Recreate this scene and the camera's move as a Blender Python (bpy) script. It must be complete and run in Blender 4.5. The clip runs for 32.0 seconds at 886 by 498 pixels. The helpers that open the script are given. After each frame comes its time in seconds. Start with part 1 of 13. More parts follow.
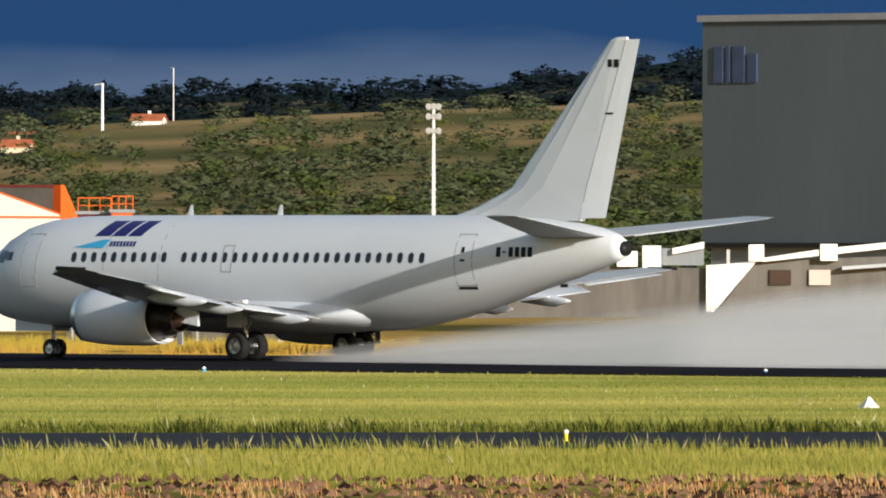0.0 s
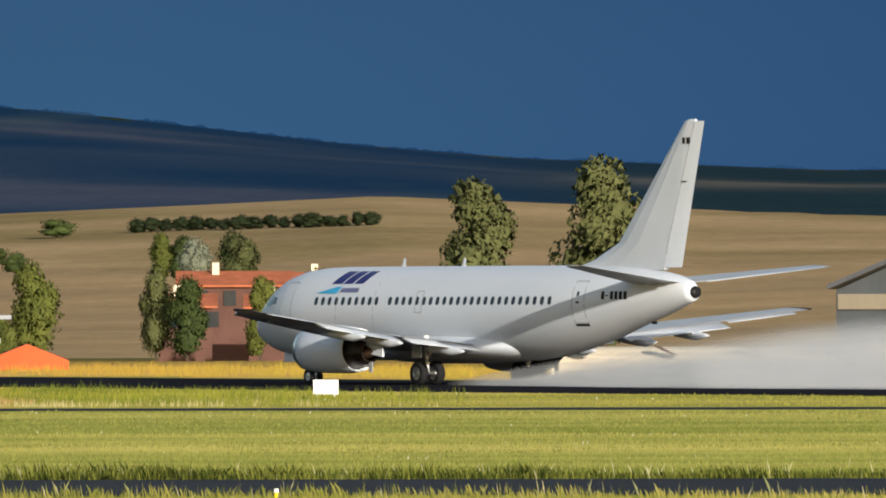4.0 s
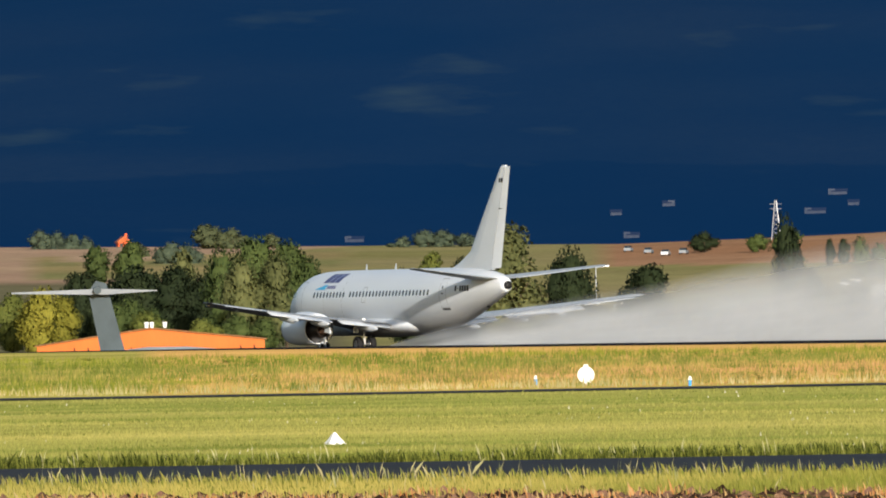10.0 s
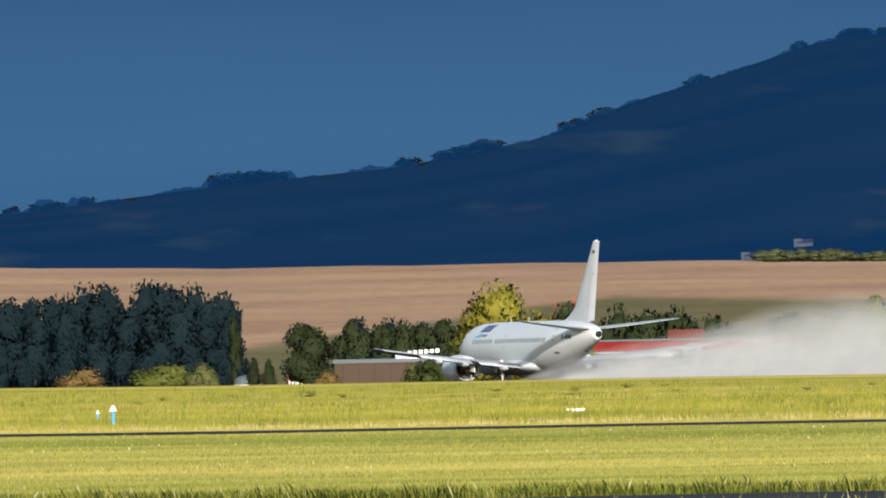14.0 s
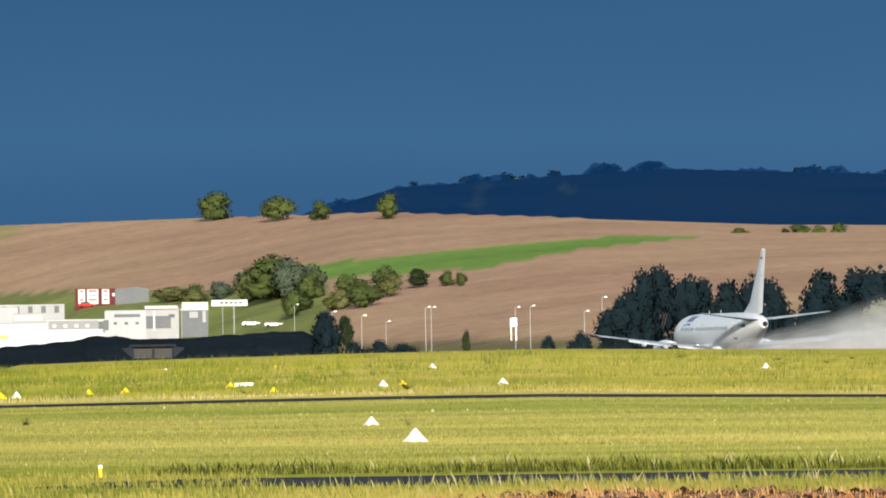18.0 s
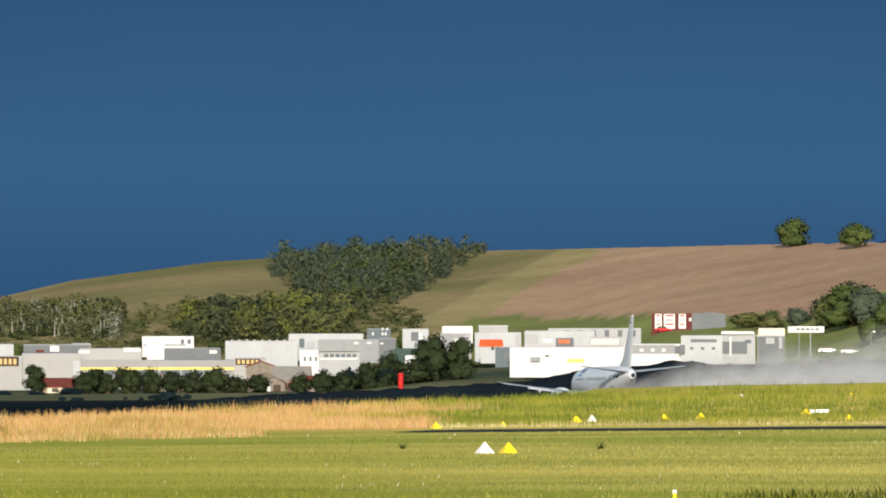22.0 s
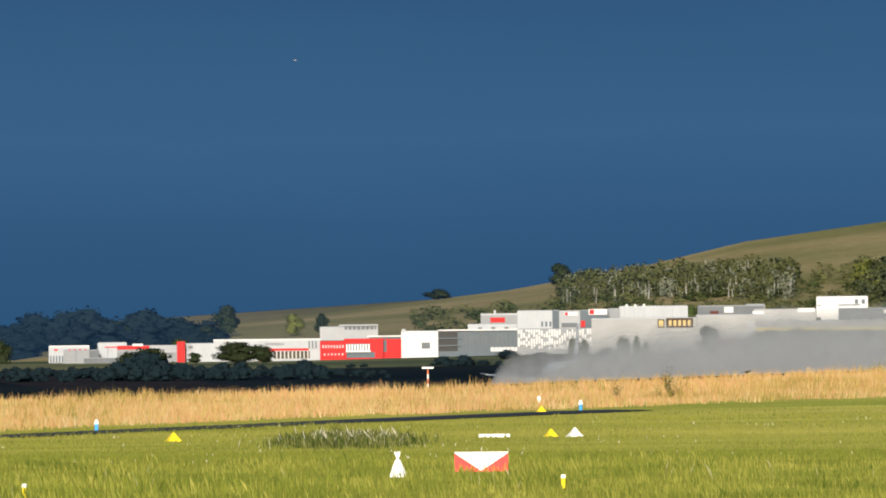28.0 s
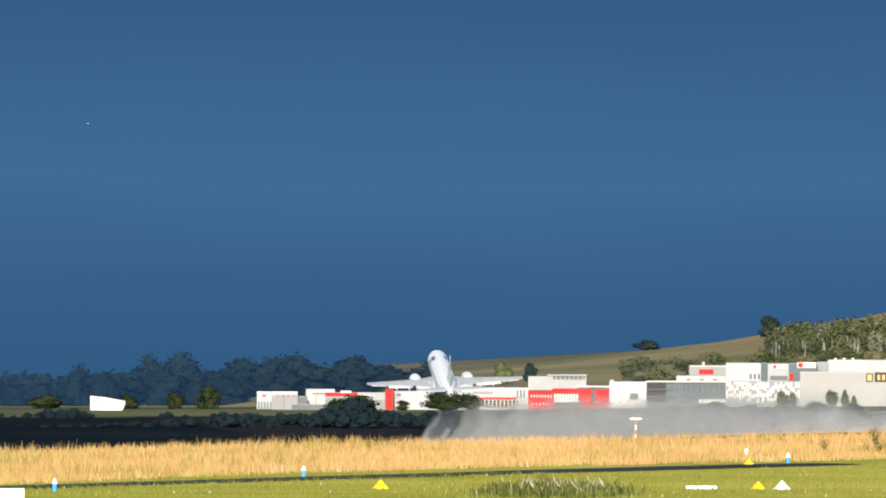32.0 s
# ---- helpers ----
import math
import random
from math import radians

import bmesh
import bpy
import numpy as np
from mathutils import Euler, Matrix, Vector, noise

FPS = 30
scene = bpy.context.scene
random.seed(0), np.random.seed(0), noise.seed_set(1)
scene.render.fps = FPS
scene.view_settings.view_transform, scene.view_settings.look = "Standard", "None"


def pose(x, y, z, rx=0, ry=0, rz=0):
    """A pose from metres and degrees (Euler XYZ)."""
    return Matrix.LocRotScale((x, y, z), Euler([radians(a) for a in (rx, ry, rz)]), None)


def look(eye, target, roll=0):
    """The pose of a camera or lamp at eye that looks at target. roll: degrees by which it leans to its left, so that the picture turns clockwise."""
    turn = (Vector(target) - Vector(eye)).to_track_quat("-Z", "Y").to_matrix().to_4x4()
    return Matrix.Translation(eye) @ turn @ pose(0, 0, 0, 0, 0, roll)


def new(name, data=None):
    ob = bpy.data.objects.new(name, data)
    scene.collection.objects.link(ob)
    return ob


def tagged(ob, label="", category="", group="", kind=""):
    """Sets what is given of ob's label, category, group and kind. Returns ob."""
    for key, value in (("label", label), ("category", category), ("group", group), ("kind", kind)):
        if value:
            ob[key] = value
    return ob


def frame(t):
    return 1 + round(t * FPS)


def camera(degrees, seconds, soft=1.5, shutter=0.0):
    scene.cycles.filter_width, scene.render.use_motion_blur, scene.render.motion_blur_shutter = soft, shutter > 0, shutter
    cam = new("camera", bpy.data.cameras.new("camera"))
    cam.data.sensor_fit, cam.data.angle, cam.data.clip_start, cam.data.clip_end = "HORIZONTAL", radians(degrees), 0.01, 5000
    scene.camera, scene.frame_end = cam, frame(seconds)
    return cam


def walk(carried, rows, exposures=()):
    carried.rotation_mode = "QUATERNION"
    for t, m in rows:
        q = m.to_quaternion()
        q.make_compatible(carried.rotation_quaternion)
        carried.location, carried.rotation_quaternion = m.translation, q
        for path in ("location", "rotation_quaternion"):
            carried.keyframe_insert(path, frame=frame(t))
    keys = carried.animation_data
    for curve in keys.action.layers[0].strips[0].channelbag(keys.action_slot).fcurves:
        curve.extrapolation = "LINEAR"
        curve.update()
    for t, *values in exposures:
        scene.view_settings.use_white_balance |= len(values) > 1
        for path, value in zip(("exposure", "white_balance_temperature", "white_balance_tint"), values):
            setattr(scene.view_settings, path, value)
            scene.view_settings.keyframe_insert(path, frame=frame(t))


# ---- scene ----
# The camera stands on a low bank south-west of the airfield and pans left after the airliner.
# The runway runs along +y at x = RWX; azimuths are degrees clockwise from +y.
EYE = (0.0, 0.0, 3.9)
RWX = 332.85
CAM_ROWS = [
    (0, 45.092, 0.0072, 0.13), (0.5, 43.759, 0.0019, -0.21), (1, 42.419, 0.0880, -0.01), (1.5, 41.265, 0.0566, 0.28),
    (2, 40.087, 0.1290, -0.02), (2.5, 38.371, 0.1187, 0.20), (4.5, 33.927, 0.1501, -0.30), (5, 32.794, 0.0903, -0.48),
    (5.5, 31.569, 0.2030, -0.73), (6, 30.883, 0.2719, -0.60), (6.5, 29.985, 0.1626, -0.54), (7, 28.922, 0.0914, -0.85),
    (7.5, 28.253, 0.2458, -0.82), (8, 27.025, 0.2326, -1.17), (8.5, 26.225, 0.0603, -0.90), (9, 25.409, 0.0073, -1.09),
    (9.5, 24.625, -0.0304, -1.11), (10, 23.746, 0.1064, -1.10), (10.5, 22.961, 0.2324, -1.04), (11, 22.009, 0.1469, -1.30),
    (11.5, 21.446, 0.0253, -0.58), (12, 20.627, 0.0823, -1.48), (12.5, 19.730, 0.1681, -1.73), (13, 18.942, 0.2006, -1.63),
    (13.5, 18.548, 0.2312, -1.08), (14, 17.988, 0.2734, -1.12), (14.5, 17.476, 0.1890, -0.42), (15, 16.818, 0.1351, -1.21),
    (15.5, 15.621, 0.1044, -1.79), (17.5, 13.780, 0.1939, -1.07), (18, 13.390, 0.1813, -0.89), (18.5, 13.455, 0.2606, -0.63),
    (19, 13.146, 0.2695, -1.18), (19.5, 12.354, 0.2837, 0.09), (20, 12.053, 0.2733, -0.61), (20.5, 12.085, 0.2346, -0.16),
    (21, 11.863, 0.2466, 0.03), (21.5, 11.426, 0.2669, -0.17), (22, 10.962, 0.3088, -0.07), (22.5, 10.752, 0.3457, -0.01),
    (23, 10.209, 0.2976, -0.11), (23.5, 9.821, 0.3125, -0.11), (24, 9.724, 0.2989, -0.20), (24.5, 9.831, 0.2498, -0.14),
    (25, 9.571, 0.2700, -0.29), (25.5, 9.333, 0.2245, -0.29), (27.5, 8.538, 0.1818, -0.22), (28, 8.129, 0.1595, -0.60),
    (28.5, 7.609, 0.1825, -0.32), (29, 7.360, 0.2022, -0.01), (29.5, 7.078, 0.2422, -0.14), (30, 7.190, 0.2612, 0.01),
    (30.5, 7.375, 0.2721, -0.01), (31, 7.473, 0.3052, -0.01), (31.5, 7.262, 0.3370, -0.15), (32, 7.247, 0.3717, 0.19)]


def polar(az, r, z=0.0):
    a = radians(az)
    return Vector((r * math.sin(a), r * math.cos(a), z))


def aim(az, up, roll):
    d = polar(az, 1000.0, 1000.0 * math.tan(radians(up)))
    return look(EYE, Vector(EYE) + d, roll)


cam = camera(3.7257, 32.0, soft=1.9)
walk(cam, [(t, aim(a, u, r)) for t, a, u, r in CAM_ROWS],
     exposures=[(0, 0.45), (6, 0.45), (7, 0.36), (8, 0.43), (11, 0.66), (12, 0.75), (14, 0.78), (18, 0.75), (21, 0.56), (25, 0.51), (29, 0.62), (30, 0.74), (32, 0.84)])

# ---- light ----
SUN_AZ, SUN_EL = 191.0, 13.0
world = bpy.data.worlds.new("sky")
scene.world = world
world.use_nodes = True
wn = world.node_tree.nodes
wsky = wn.new("ShaderNodeTexSky")
wsky.sky_type = "NISHITA"
wsky.sun_disc = False
wsky.sun_elevation = radians(SUN_EL)
wsky.sun_rotation = radians(SUN_AZ)
wsky.dust_density = 1.5
wn["Background"].inputs["Strength"].default_value = 0.11
world.node_tree.links.new(wsky.outputs[0], wn["Background"].inputs["Color"])
sun = new("sun", bpy.data.lights.new("sun", "SUN"))
sun.data.energy = 4.2
sun.data.angle = radians(0.6)
sun.data.color = (1.0, 0.94, 0.855)
sun.matrix_world = look((0, 0, 0), -polar(SUN_AZ, math.cos(radians(SUN_EL)), math.sin(radians(SUN_EL))))

# ---- materials ----
def lin(r, g, b):
    """Linear colour from 0-255 display values."""
    return tuple(((c / 255) / 12.92 if c / 255 <= 0.04045 else ((c / 255 + 0.055) / 1.055) ** 2.4) for c in (r, g, b))


def material(name, col, rough=0.6, metal=0.0, scale=2.0, amount=0.25, fine=25.0, bump=0.0, island=0.0, obj=0.0, spec=0.12, trans=0.0, streak=None):
    """A worn surface: two scales of noise on the colour, a varied gloss, a fine relief."""
    m = bpy.data.materials.new(name)
    m.use_nodes = True
    n, l = m.node_tree.nodes, m.node_tree.links
    b = n["Principled BSDF"]
    tc = n.new("ShaderNodeTexCoord")
    mp = n.new("ShaderNodeMapping")
    l.new(tc.outputs["Object"], mp.inputs["Vector"])
    if streak:
        mp.inputs["Scale"].default_value = streak
    big, small = n.new("ShaderNodeTexNoise"), n.new("ShaderNodeTexNoise")
    big.inputs["Scale"].default_value, small.inputs["Scale"].default_value = scale, fine
    big.inputs["Detail"].default_value, small.inputs["Detail"].default_value = 4.0, 3.0
    l.new(mp.outputs[0], big.inputs["Vector"])
    l.new(mp.outputs[0], small.inputs["Vector"])
    mixn = n.new("ShaderNodeMath")
    mixn.operation = "MULTIPLY_ADD"
    l.new(big.outputs["Fac"], mixn.inputs[0])
    mixn.inputs[1].default_value = 0.65
    half = n.new("ShaderNodeMath")
    half.operation = "MULTIPLY"
    l.new(small.outputs["Fac"], half.inputs[0])
    half.inputs[1].default_value = 0.35
    l.new(half.outputs[0], mixn.inputs[2])
    fac = mixn.outputs[0]
    for kind, share in (("island", island), ("obj", obj)):
        if share:
            src = n.new("ShaderNodeNewGeometry").outputs["Random Per Island"] if kind == "island" else n.new("ShaderNodeObjectInfo").outputs["Random"]
            ad = n.new("ShaderNodeMath")
            ad.operation = "MULTIPLY_ADD"
            l.new(src, ad.inputs[0])
            ad.inputs[1].default_value = share
            sub = n.new("ShaderNodeMath")
            sub.operation = "SUBTRACT"
            l.new(fac, sub.inputs[0])
            sub.inputs[1].default_value = share / 2
            l.new(sub.outputs[0], ad.inputs[2])
            fac = ad.outputs[0]
    ramp = n.new("ShaderNodeValToRGB")
    lo = tuple(c * (1 - amount) for c in col)
    hi = tuple(min(1.0, c * (1 + amount)) for c in col)
    ramp.color_ramp.elements[0].color, ramp.color_ramp.elements[1].color = (*lo, 1), (*hi, 1)
    ramp.color_ramp.elements[0].position, ramp.color_ramp.elements[1].position = 0.25, 0.75
    l.new(fac, ramp.inputs[0])
    l.new(ramp.outputs[0], b.inputs["Base Color"])
    b.inputs["Metallic"].default_value = metal
    b.inputs["Specular IOR Level"].default_value = spec
    rr = n.new("ShaderNodeMapRange")
    rr.inputs["To Min"].default_value, rr.inputs["To Max"].default_value = max(0.02, rough - 0.1), min(1.0, rough + 0.1)
    l.new(small.outputs["Fac"], rr.inputs["Value"])
    l.new(rr.outputs[0], b.inputs["Roughness"])
    if trans:
        b.inputs["Transmission Weight"].default_value = trans
    if bump:
        bp = n.new("ShaderNodeBump")
        bp.inputs["Strength"].default_value = 0.6
        bp.inputs["Distance"].default_value = bump
        l.new(small.outputs["Fac"], bp.inputs["Height"])
        l.new(bp.outputs[0], b.inputs["Normal"])
    return m


def soft_normal(n, l, share, targets):
    """Blades and leaves far off shade like one soft mass: their facing is drawn towards one common direction."""
    geo, sc, ad, no = n.new("ShaderNodeNewGeometry"), n.new("ShaderNodeVectorMath"), n.new("ShaderNodeVectorMath"), n.new("ShaderNodeVectorMath")
    sc.operation, ad.operation, no.operation = "SCALE", "ADD", "NORMALIZE"
    sc.inputs["Scale"].default_value = share
    l.new(geo.outputs["Normal"], sc.inputs[0])
    l.new(sc.outputs[0], ad.inputs[0])
    ad.inputs[1].default_value = tuple(c * (1 - share) for c in (-0.3, -0.7, 0.65))
    l.new(ad.outputs[0], no.inputs[0])
    for t in targets:
        l.new(no.outputs[0], t.inputs["Normal"])


def leafy(name, dark, light, share=0.72, spread=0.42, spec=0.06):
    """Leaves: colour varied from leaf to leaf and from tree to tree, some light through the blade."""
    m = bpy.data.materials.new(name)
    m.use_nodes = True
    n, l = m.node_tree.nodes, m.node_tree.links
    b = n["Principled BSDF"]
    geo, info = n.new("ShaderNodeNewGeometry"), n.new("ShaderNodeObjectInfo")
    ad = n.new("ShaderNodeMath")
    ad.operation = "MULTIPLY_ADD"
    l.new(info.outputs["Random"], ad.inputs[0])
    ad.inputs[1].default_value = 0.35
    sc = n.new("ShaderNodeMath")
    sc.operation = "MULTIPLY_ADD"
    l.new(geo.outputs["Random Per Island"], sc.inputs[0])
    sc.inputs[1].default_value = spread
    sc.inputs[2].default_value = (0.72 - spread) / 2
    l.new(sc.outputs[0], ad.inputs[2])
    ramp = n.new("ShaderNodeValToRGB")
    e = ramp.color_ramp.elements
    e[0].color, e[1].color = (*dark, 1), (*light, 1)
    l.new(ad.outputs[0], ramp.inputs[0])
    tex = n.new("ShaderNodeTexNoise")
    tex.inputs["Scale"].default_value = 0.6
    mx = n.new("ShaderNodeMixRGB")
    mx.blend_type = "MULTIPLY"
    mx.inputs["Fac"].default_value = 0.5
    l.new(ramp.outputs[0], mx.inputs[1])
    l.new(tex.outputs["Fac"], mx.inputs[2])
    l.new(mx.outputs[0], b.inputs["Base Color"])
    b.inputs["Roughness"].default_value = 0.65
    b.inputs["Specular IOR Level"].default_value = spec
    tr = n.new("ShaderNodeBsdfTranslucent")
    l.new(mx.outputs[0], tr.inputs["Color"])
    ms = n.new("ShaderNodeMixShader")
    ms.inputs[0].default_value = 0.34
    soft_normal(n, l, share, (b, tr))
    l.new(b.outputs[0], ms.inputs[1])
    l.new(tr.outputs[0], ms.inputs[2])
    l.new(ms.outputs[0], n["Material Output"].inputs["Surface"])
    return m


def attribute_ground(name, fine, bump):
    """Ground whose colour zones lie in the sheet's colour attribute, broken up by noise at three scales."""
    m = bpy.data.materials.new(name)
    m.use_nodes = True
    n, l = m.node_tree.nodes, m.node_tree.links
    b = n["Principled BSDF"]
    at = n.new("ShaderNodeAttribute")
    at.attribute_name = "zone"
    tc = n.new("ShaderNodeTexCoord")
    out = at.outputs["Color"]
    for scale, lo, hi, w in ((0.02, 0.75, 1.25, 0.5), (0.25, 0.7, 1.3, 0.5), (fine, 0.6, 1.4, 0.5)):
        t = n.new("ShaderNodeTexNoise")
        t.inputs["Scale"].default_value = scale
        t.inputs["Detail"].default_value = 5.0
        l.new(tc.outputs["Object"], t.inputs["Vector"])
        r = n.new("ShaderNodeMapRange")
        r.inputs["From Min"].default_value, r.inputs["From Max"].default_value = 0.3, 0.7
        r.inputs["To Min"].default_value, r.inputs["To Max"].default_value = lo, hi
        l.new(t.outputs["Fac"], r.inputs["Value"])
        mx = n.new("ShaderNodeMixRGB")
        mx.blend_type = "MULTIPLY"
        mx.inputs["Fac"].default_value = w
        l.new(out, mx.inputs[1])
        l.new(r.outputs[0], mx.inputs[2])
        out = mx.outputs[0]
        last = t
    l.new(out, b.inputs["Base Color"])
    b.inputs["Roughness"].default_value = 1.0
    b.inputs["Specular IOR Level"].default_value = 0.0
    bp = n.new("ShaderNodeBump")
    bp.inputs["Distance"].default_value = bump
    l.new(last.outputs["Fac"], bp.inputs["Height"])
    # turf is a mass of upright blades: it faces the low sun far more than the bare ground below does
    sc, ad, no, inv = (n.new("ShaderNodeVectorMath") for _ in range(4))
    sc.operation, ad.operation, no.operation, inv.operation = "SCALE", "ADD", "NORMALIZE", "SCALE"
    one = n.new("ShaderNodeMath")
    one.operation = "SUBTRACT"
    one.inputs[0].default_value = 1.0
    l.new(at.outputs["Alpha"], one.inputs[1])
    l.new(bp.outputs[0], sc.inputs[0])
    l.new(at.outputs["Alpha"], sc.inputs["Scale"])
    inv.inputs[0].default_value = (-0.3, -0.7, 0.65)
    l.new(one.outputs[0], inv.inputs["Scale"])
    l.new(sc.outputs[0], ad.inputs[0])
    l.new(inv.outputs[0], ad.inputs[1])
    l.new(ad.outputs[0], no.inputs[0])
    l.new(no.outputs[0], b.inputs["Normal"])
    return m


WHITE_PAINT = material("aircraft_white", (0.6, 0.635, 0.675), 0.4, scale=0.6, amount=0.05, fine=6.0, streak=(1, 0.25, 1), spec=0.5)
PARKED_WHITE = material("weathered_white_paint", (0.29, 0.325, 0.34), 0.5, scale=0.8, amount=0.12, fine=6.0, spec=0.3)
GREY_PAINT = material("aircraft_grey", (0.36, 0.37, 0.38), 0.4, scale=1.5, amount=0.2, fine=12.0, streak=(1, 0.3, 1), spec=0.5)
BARE_METAL = material("bare_metal", (0.6, 0.6, 0.6), 0.28, 0.9, scale=3, amount=0.15, spec=0.5)
DARK_METAL = material("burnt_metal", (0.05, 0.04, 0.035), 0.45, 0.7, scale=4, amount=0.5)
BROWN_METAL = material("hot_nozzle_metal", (0.2, 0.12, 0.08), 0.4, 0.8, scale=5, amount=0.4)
RUBBER = material("tyre_rubber", (0.016, 0.016, 0.017), 0.75, scale=8, amount=0.3)
CABIN_GLASS = material("cabin_glass", (0.012, 0.014, 0.018), 0.12, scale=4, amount=0.3, spec=0.5)
NAVY = material("navy_paint", lin(28, 28, 95), 0.35, scale=3, amount=0.1, spec=0.5)
CYAN = material("light_blue_paint", lin(60, 160, 205), 0.35, scale=3, amount=0.1)
BLACK_PAINT = material("black_paint", (0.015, 0.015, 0.016), 0.4, scale=3, amount=0.3)
SEAM = material("seam_grey", (0.3, 0.31, 0.32), 0.5, scale=5, amount=0.2)
WET_ASPHALT = material("wet_asphalt", (0.022, 0.022, 0.026), 0.75, scale=0.15, amount=0.4, fine=6.0, bump=0.004, spec=0.0)
DAMP_ASPHALT = material("damp_asphalt", (0.022, 0.022, 0.026), 0.85, scale=0.1, amount=0.35, fine=5.0, bump=0.004, spec=0.1)
CONCRETE = material("concrete", (0.3, 0.29, 0.27), 0.8, scale=0.3, amount=0.3, fine=4, bump=0.004)
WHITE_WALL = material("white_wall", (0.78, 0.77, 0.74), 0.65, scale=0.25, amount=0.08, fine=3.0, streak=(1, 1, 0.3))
PALE_WALL = material("pale_cladding", (0.33, 0.345, 0.36), 0.7, scale=0.2, amount=0.15, fine=2.0, streak=(1, 1, 0.3))
CREAM_WALL = material("cream_wall", (0.66, 0.57, 0.42), 0.7, scale=0.25, amount=0.12, fine=3.0, streak=(1, 1, 0.3))
YELLOW_WALL = material("yellow_wall", (0.5, 0.37, 0.185), 0.6, scale=0.3, amount=0.1, fine=3.0, streak=(1, 1, 0.3))
WORKS_WALL = material("cream_render", (0.52, 0.475, 0.435), 0.7, scale=0.3, amount=0.12, fine=3.0, streak=(1, 1, 0.3))
SAND_WALL = material("sand_render", (0.5, 0.42, 0.3), 0.8, scale=0.3, amount=0.15, fine=3.0, streak=(1, 1, 0.3), spec=0.03)
# shed fronts: shade put into the board colour
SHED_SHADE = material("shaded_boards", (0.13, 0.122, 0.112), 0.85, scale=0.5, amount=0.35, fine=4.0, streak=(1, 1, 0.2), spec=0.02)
SKYLIGHT = material("weathered_skylight", (0.3, 0.31, 0.32), 0.4, scale=1.5, amount=0.4, fine=8.0, obj=0.6, spec=0.4)
ORANGE_BROWN = material("orange_brown_boards", (0.3, 0.135, 0.042), 0.7, scale=0.4, amount=0.2, fine=3.0, streak=(1, 1, 0.15))
PINK_CLAD = material("faded_pink_cladding", (0.52, 0.44, 0.4), 0.7, scale=0.3, amount=0.15, fine=3.0, streak=(1, 1, 0.2))
# house walls with their shade put into a dark brown
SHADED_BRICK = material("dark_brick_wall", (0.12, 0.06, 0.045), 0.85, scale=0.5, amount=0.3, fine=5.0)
GREY_CLAD = material("grey_cladding", (0.2, 0.22, 0.24), 0.6, 0.0, scale=0.3, amount=0.15, fine=4.0, streak=(1, 1, 0.2))
LIGHT_CLAD = material("light_cladding", (0.4, 0.425, 0.45), 0.6, 0.0, scale=0.3, amount=0.12, fine=4.0, streak=(1, 1, 0.2))
SLATE_CLAD = material("slate_cladding", (0.085, 0.105, 0.12), 0.6, 0.0, scale=0.2, amount=0.15, fine=3.0, streak=(1, 1, 0.2))
DARK_ROOF = material("dark_roof", (0.035, 0.037, 0.042), 0.7, scale=0.3, amount=0.35, fine=4, obj=0.1)
GREY_ROOF = material("grey_roof", (0.24, 0.25, 0.27), 0.65, 0.0, scale=0.2, amount=0.2, fine=3)
BROWN_CLAD = material("weathered_brown_cladding", (0.14, 0.112, 0.045), 0.75, scale=0.3, amount=0.35, fine=3.0, streak=(1, 1, 0.15))
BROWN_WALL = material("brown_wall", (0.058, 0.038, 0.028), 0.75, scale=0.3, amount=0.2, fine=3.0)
ORANGE = material("orange_cladding", (0.62, 0.115, 0.02), 0.5, scale=0.4, amount=0.12, fine=4.0, streak=(1, 1, 0.3))
ORANGE_ROOF = material("orange_roof", (0.55, 0.1, 0.03), 0.6, scale=0.4, amount=0.2, fine=4.0)
RED = material("red_cladding", (0.4, 0.018, 0.018), 0.6, scale=0.4, amount=0.15, fine=4.0)
DULL_RED = material("dull_red_cladding", (0.14, 0.015, 0.013), 0.7, scale=0.4, amount=0.3, fine=4.0, streak=(1, 1, 0.2), spec=0.03)
DARK_RED = material("dark_red_cladding", (0.085, 0.016, 0.013), 0.6, scale=0.4, amount=0.2, fine=4.0)
TILE = material("clay_tile", (0.42, 0.13, 0.06), 0.8, scale=1.0, amount=0.35, fine=9.0)
GLASS_DARK = material("window_glass", (0.02, 0.028, 0.035), 0.12, scale=1.0, amount=0.4, spec=0.5)
TINTED = material("green_tinted_glass", (0.03, 0.12, 0.12), 0.1, scale=1.0, amount=0.3, spec=0.5)
STEEL = material("galvanised_steel", (0.5, 0.51, 0.52), 0.45, 0.6, scale=3, amount=0.2, spec=0.5)
WHITE_STEEL = material("white_painted_steel", (0.75, 0.75, 0.74), 0.4, scale=3, amount=0.1)
RED_STEEL = material("red_painted_steel", (0.6, 0.05, 0.04), 0.45, scale=3, amount=0.15)
MARK_WHITE = material("marker_white", (0.8, 0.8, 0.77), 0.5, scale=4, amount=0.1)
MARK_YELLOW = material("marker_yellow", (0.8, 0.6, 0.02), 0.5, scale=4, amount=0.15)
MARK_BLUE = material("marker_blue", (0.05, 0.3, 0.7), 0.4, scale=4, amount=0.1)
MARK_ORANGE = material("marker_orange", (0.8, 0.12, 0.02), 0.5, scale=4, amount=0.1)
BIRCH_BARK = material("birch_bark", (0.34, 0.33, 0.29), 0.85, scale=3, amount=0.4)
BARK = material("bark", (0.09, 0.065, 0.045), 0.9, scale=4, amount=0.4, bump=0.01)
LEAF_GREEN = leafy("leaves_green", (0.045, 0.07, 0.025), (0.14, 0.185, 0.055))
LEAF_LIGHT = leafy("leaves_light", (0.09, 0.12, 0.03), (0.28, 0.3, 0.07))
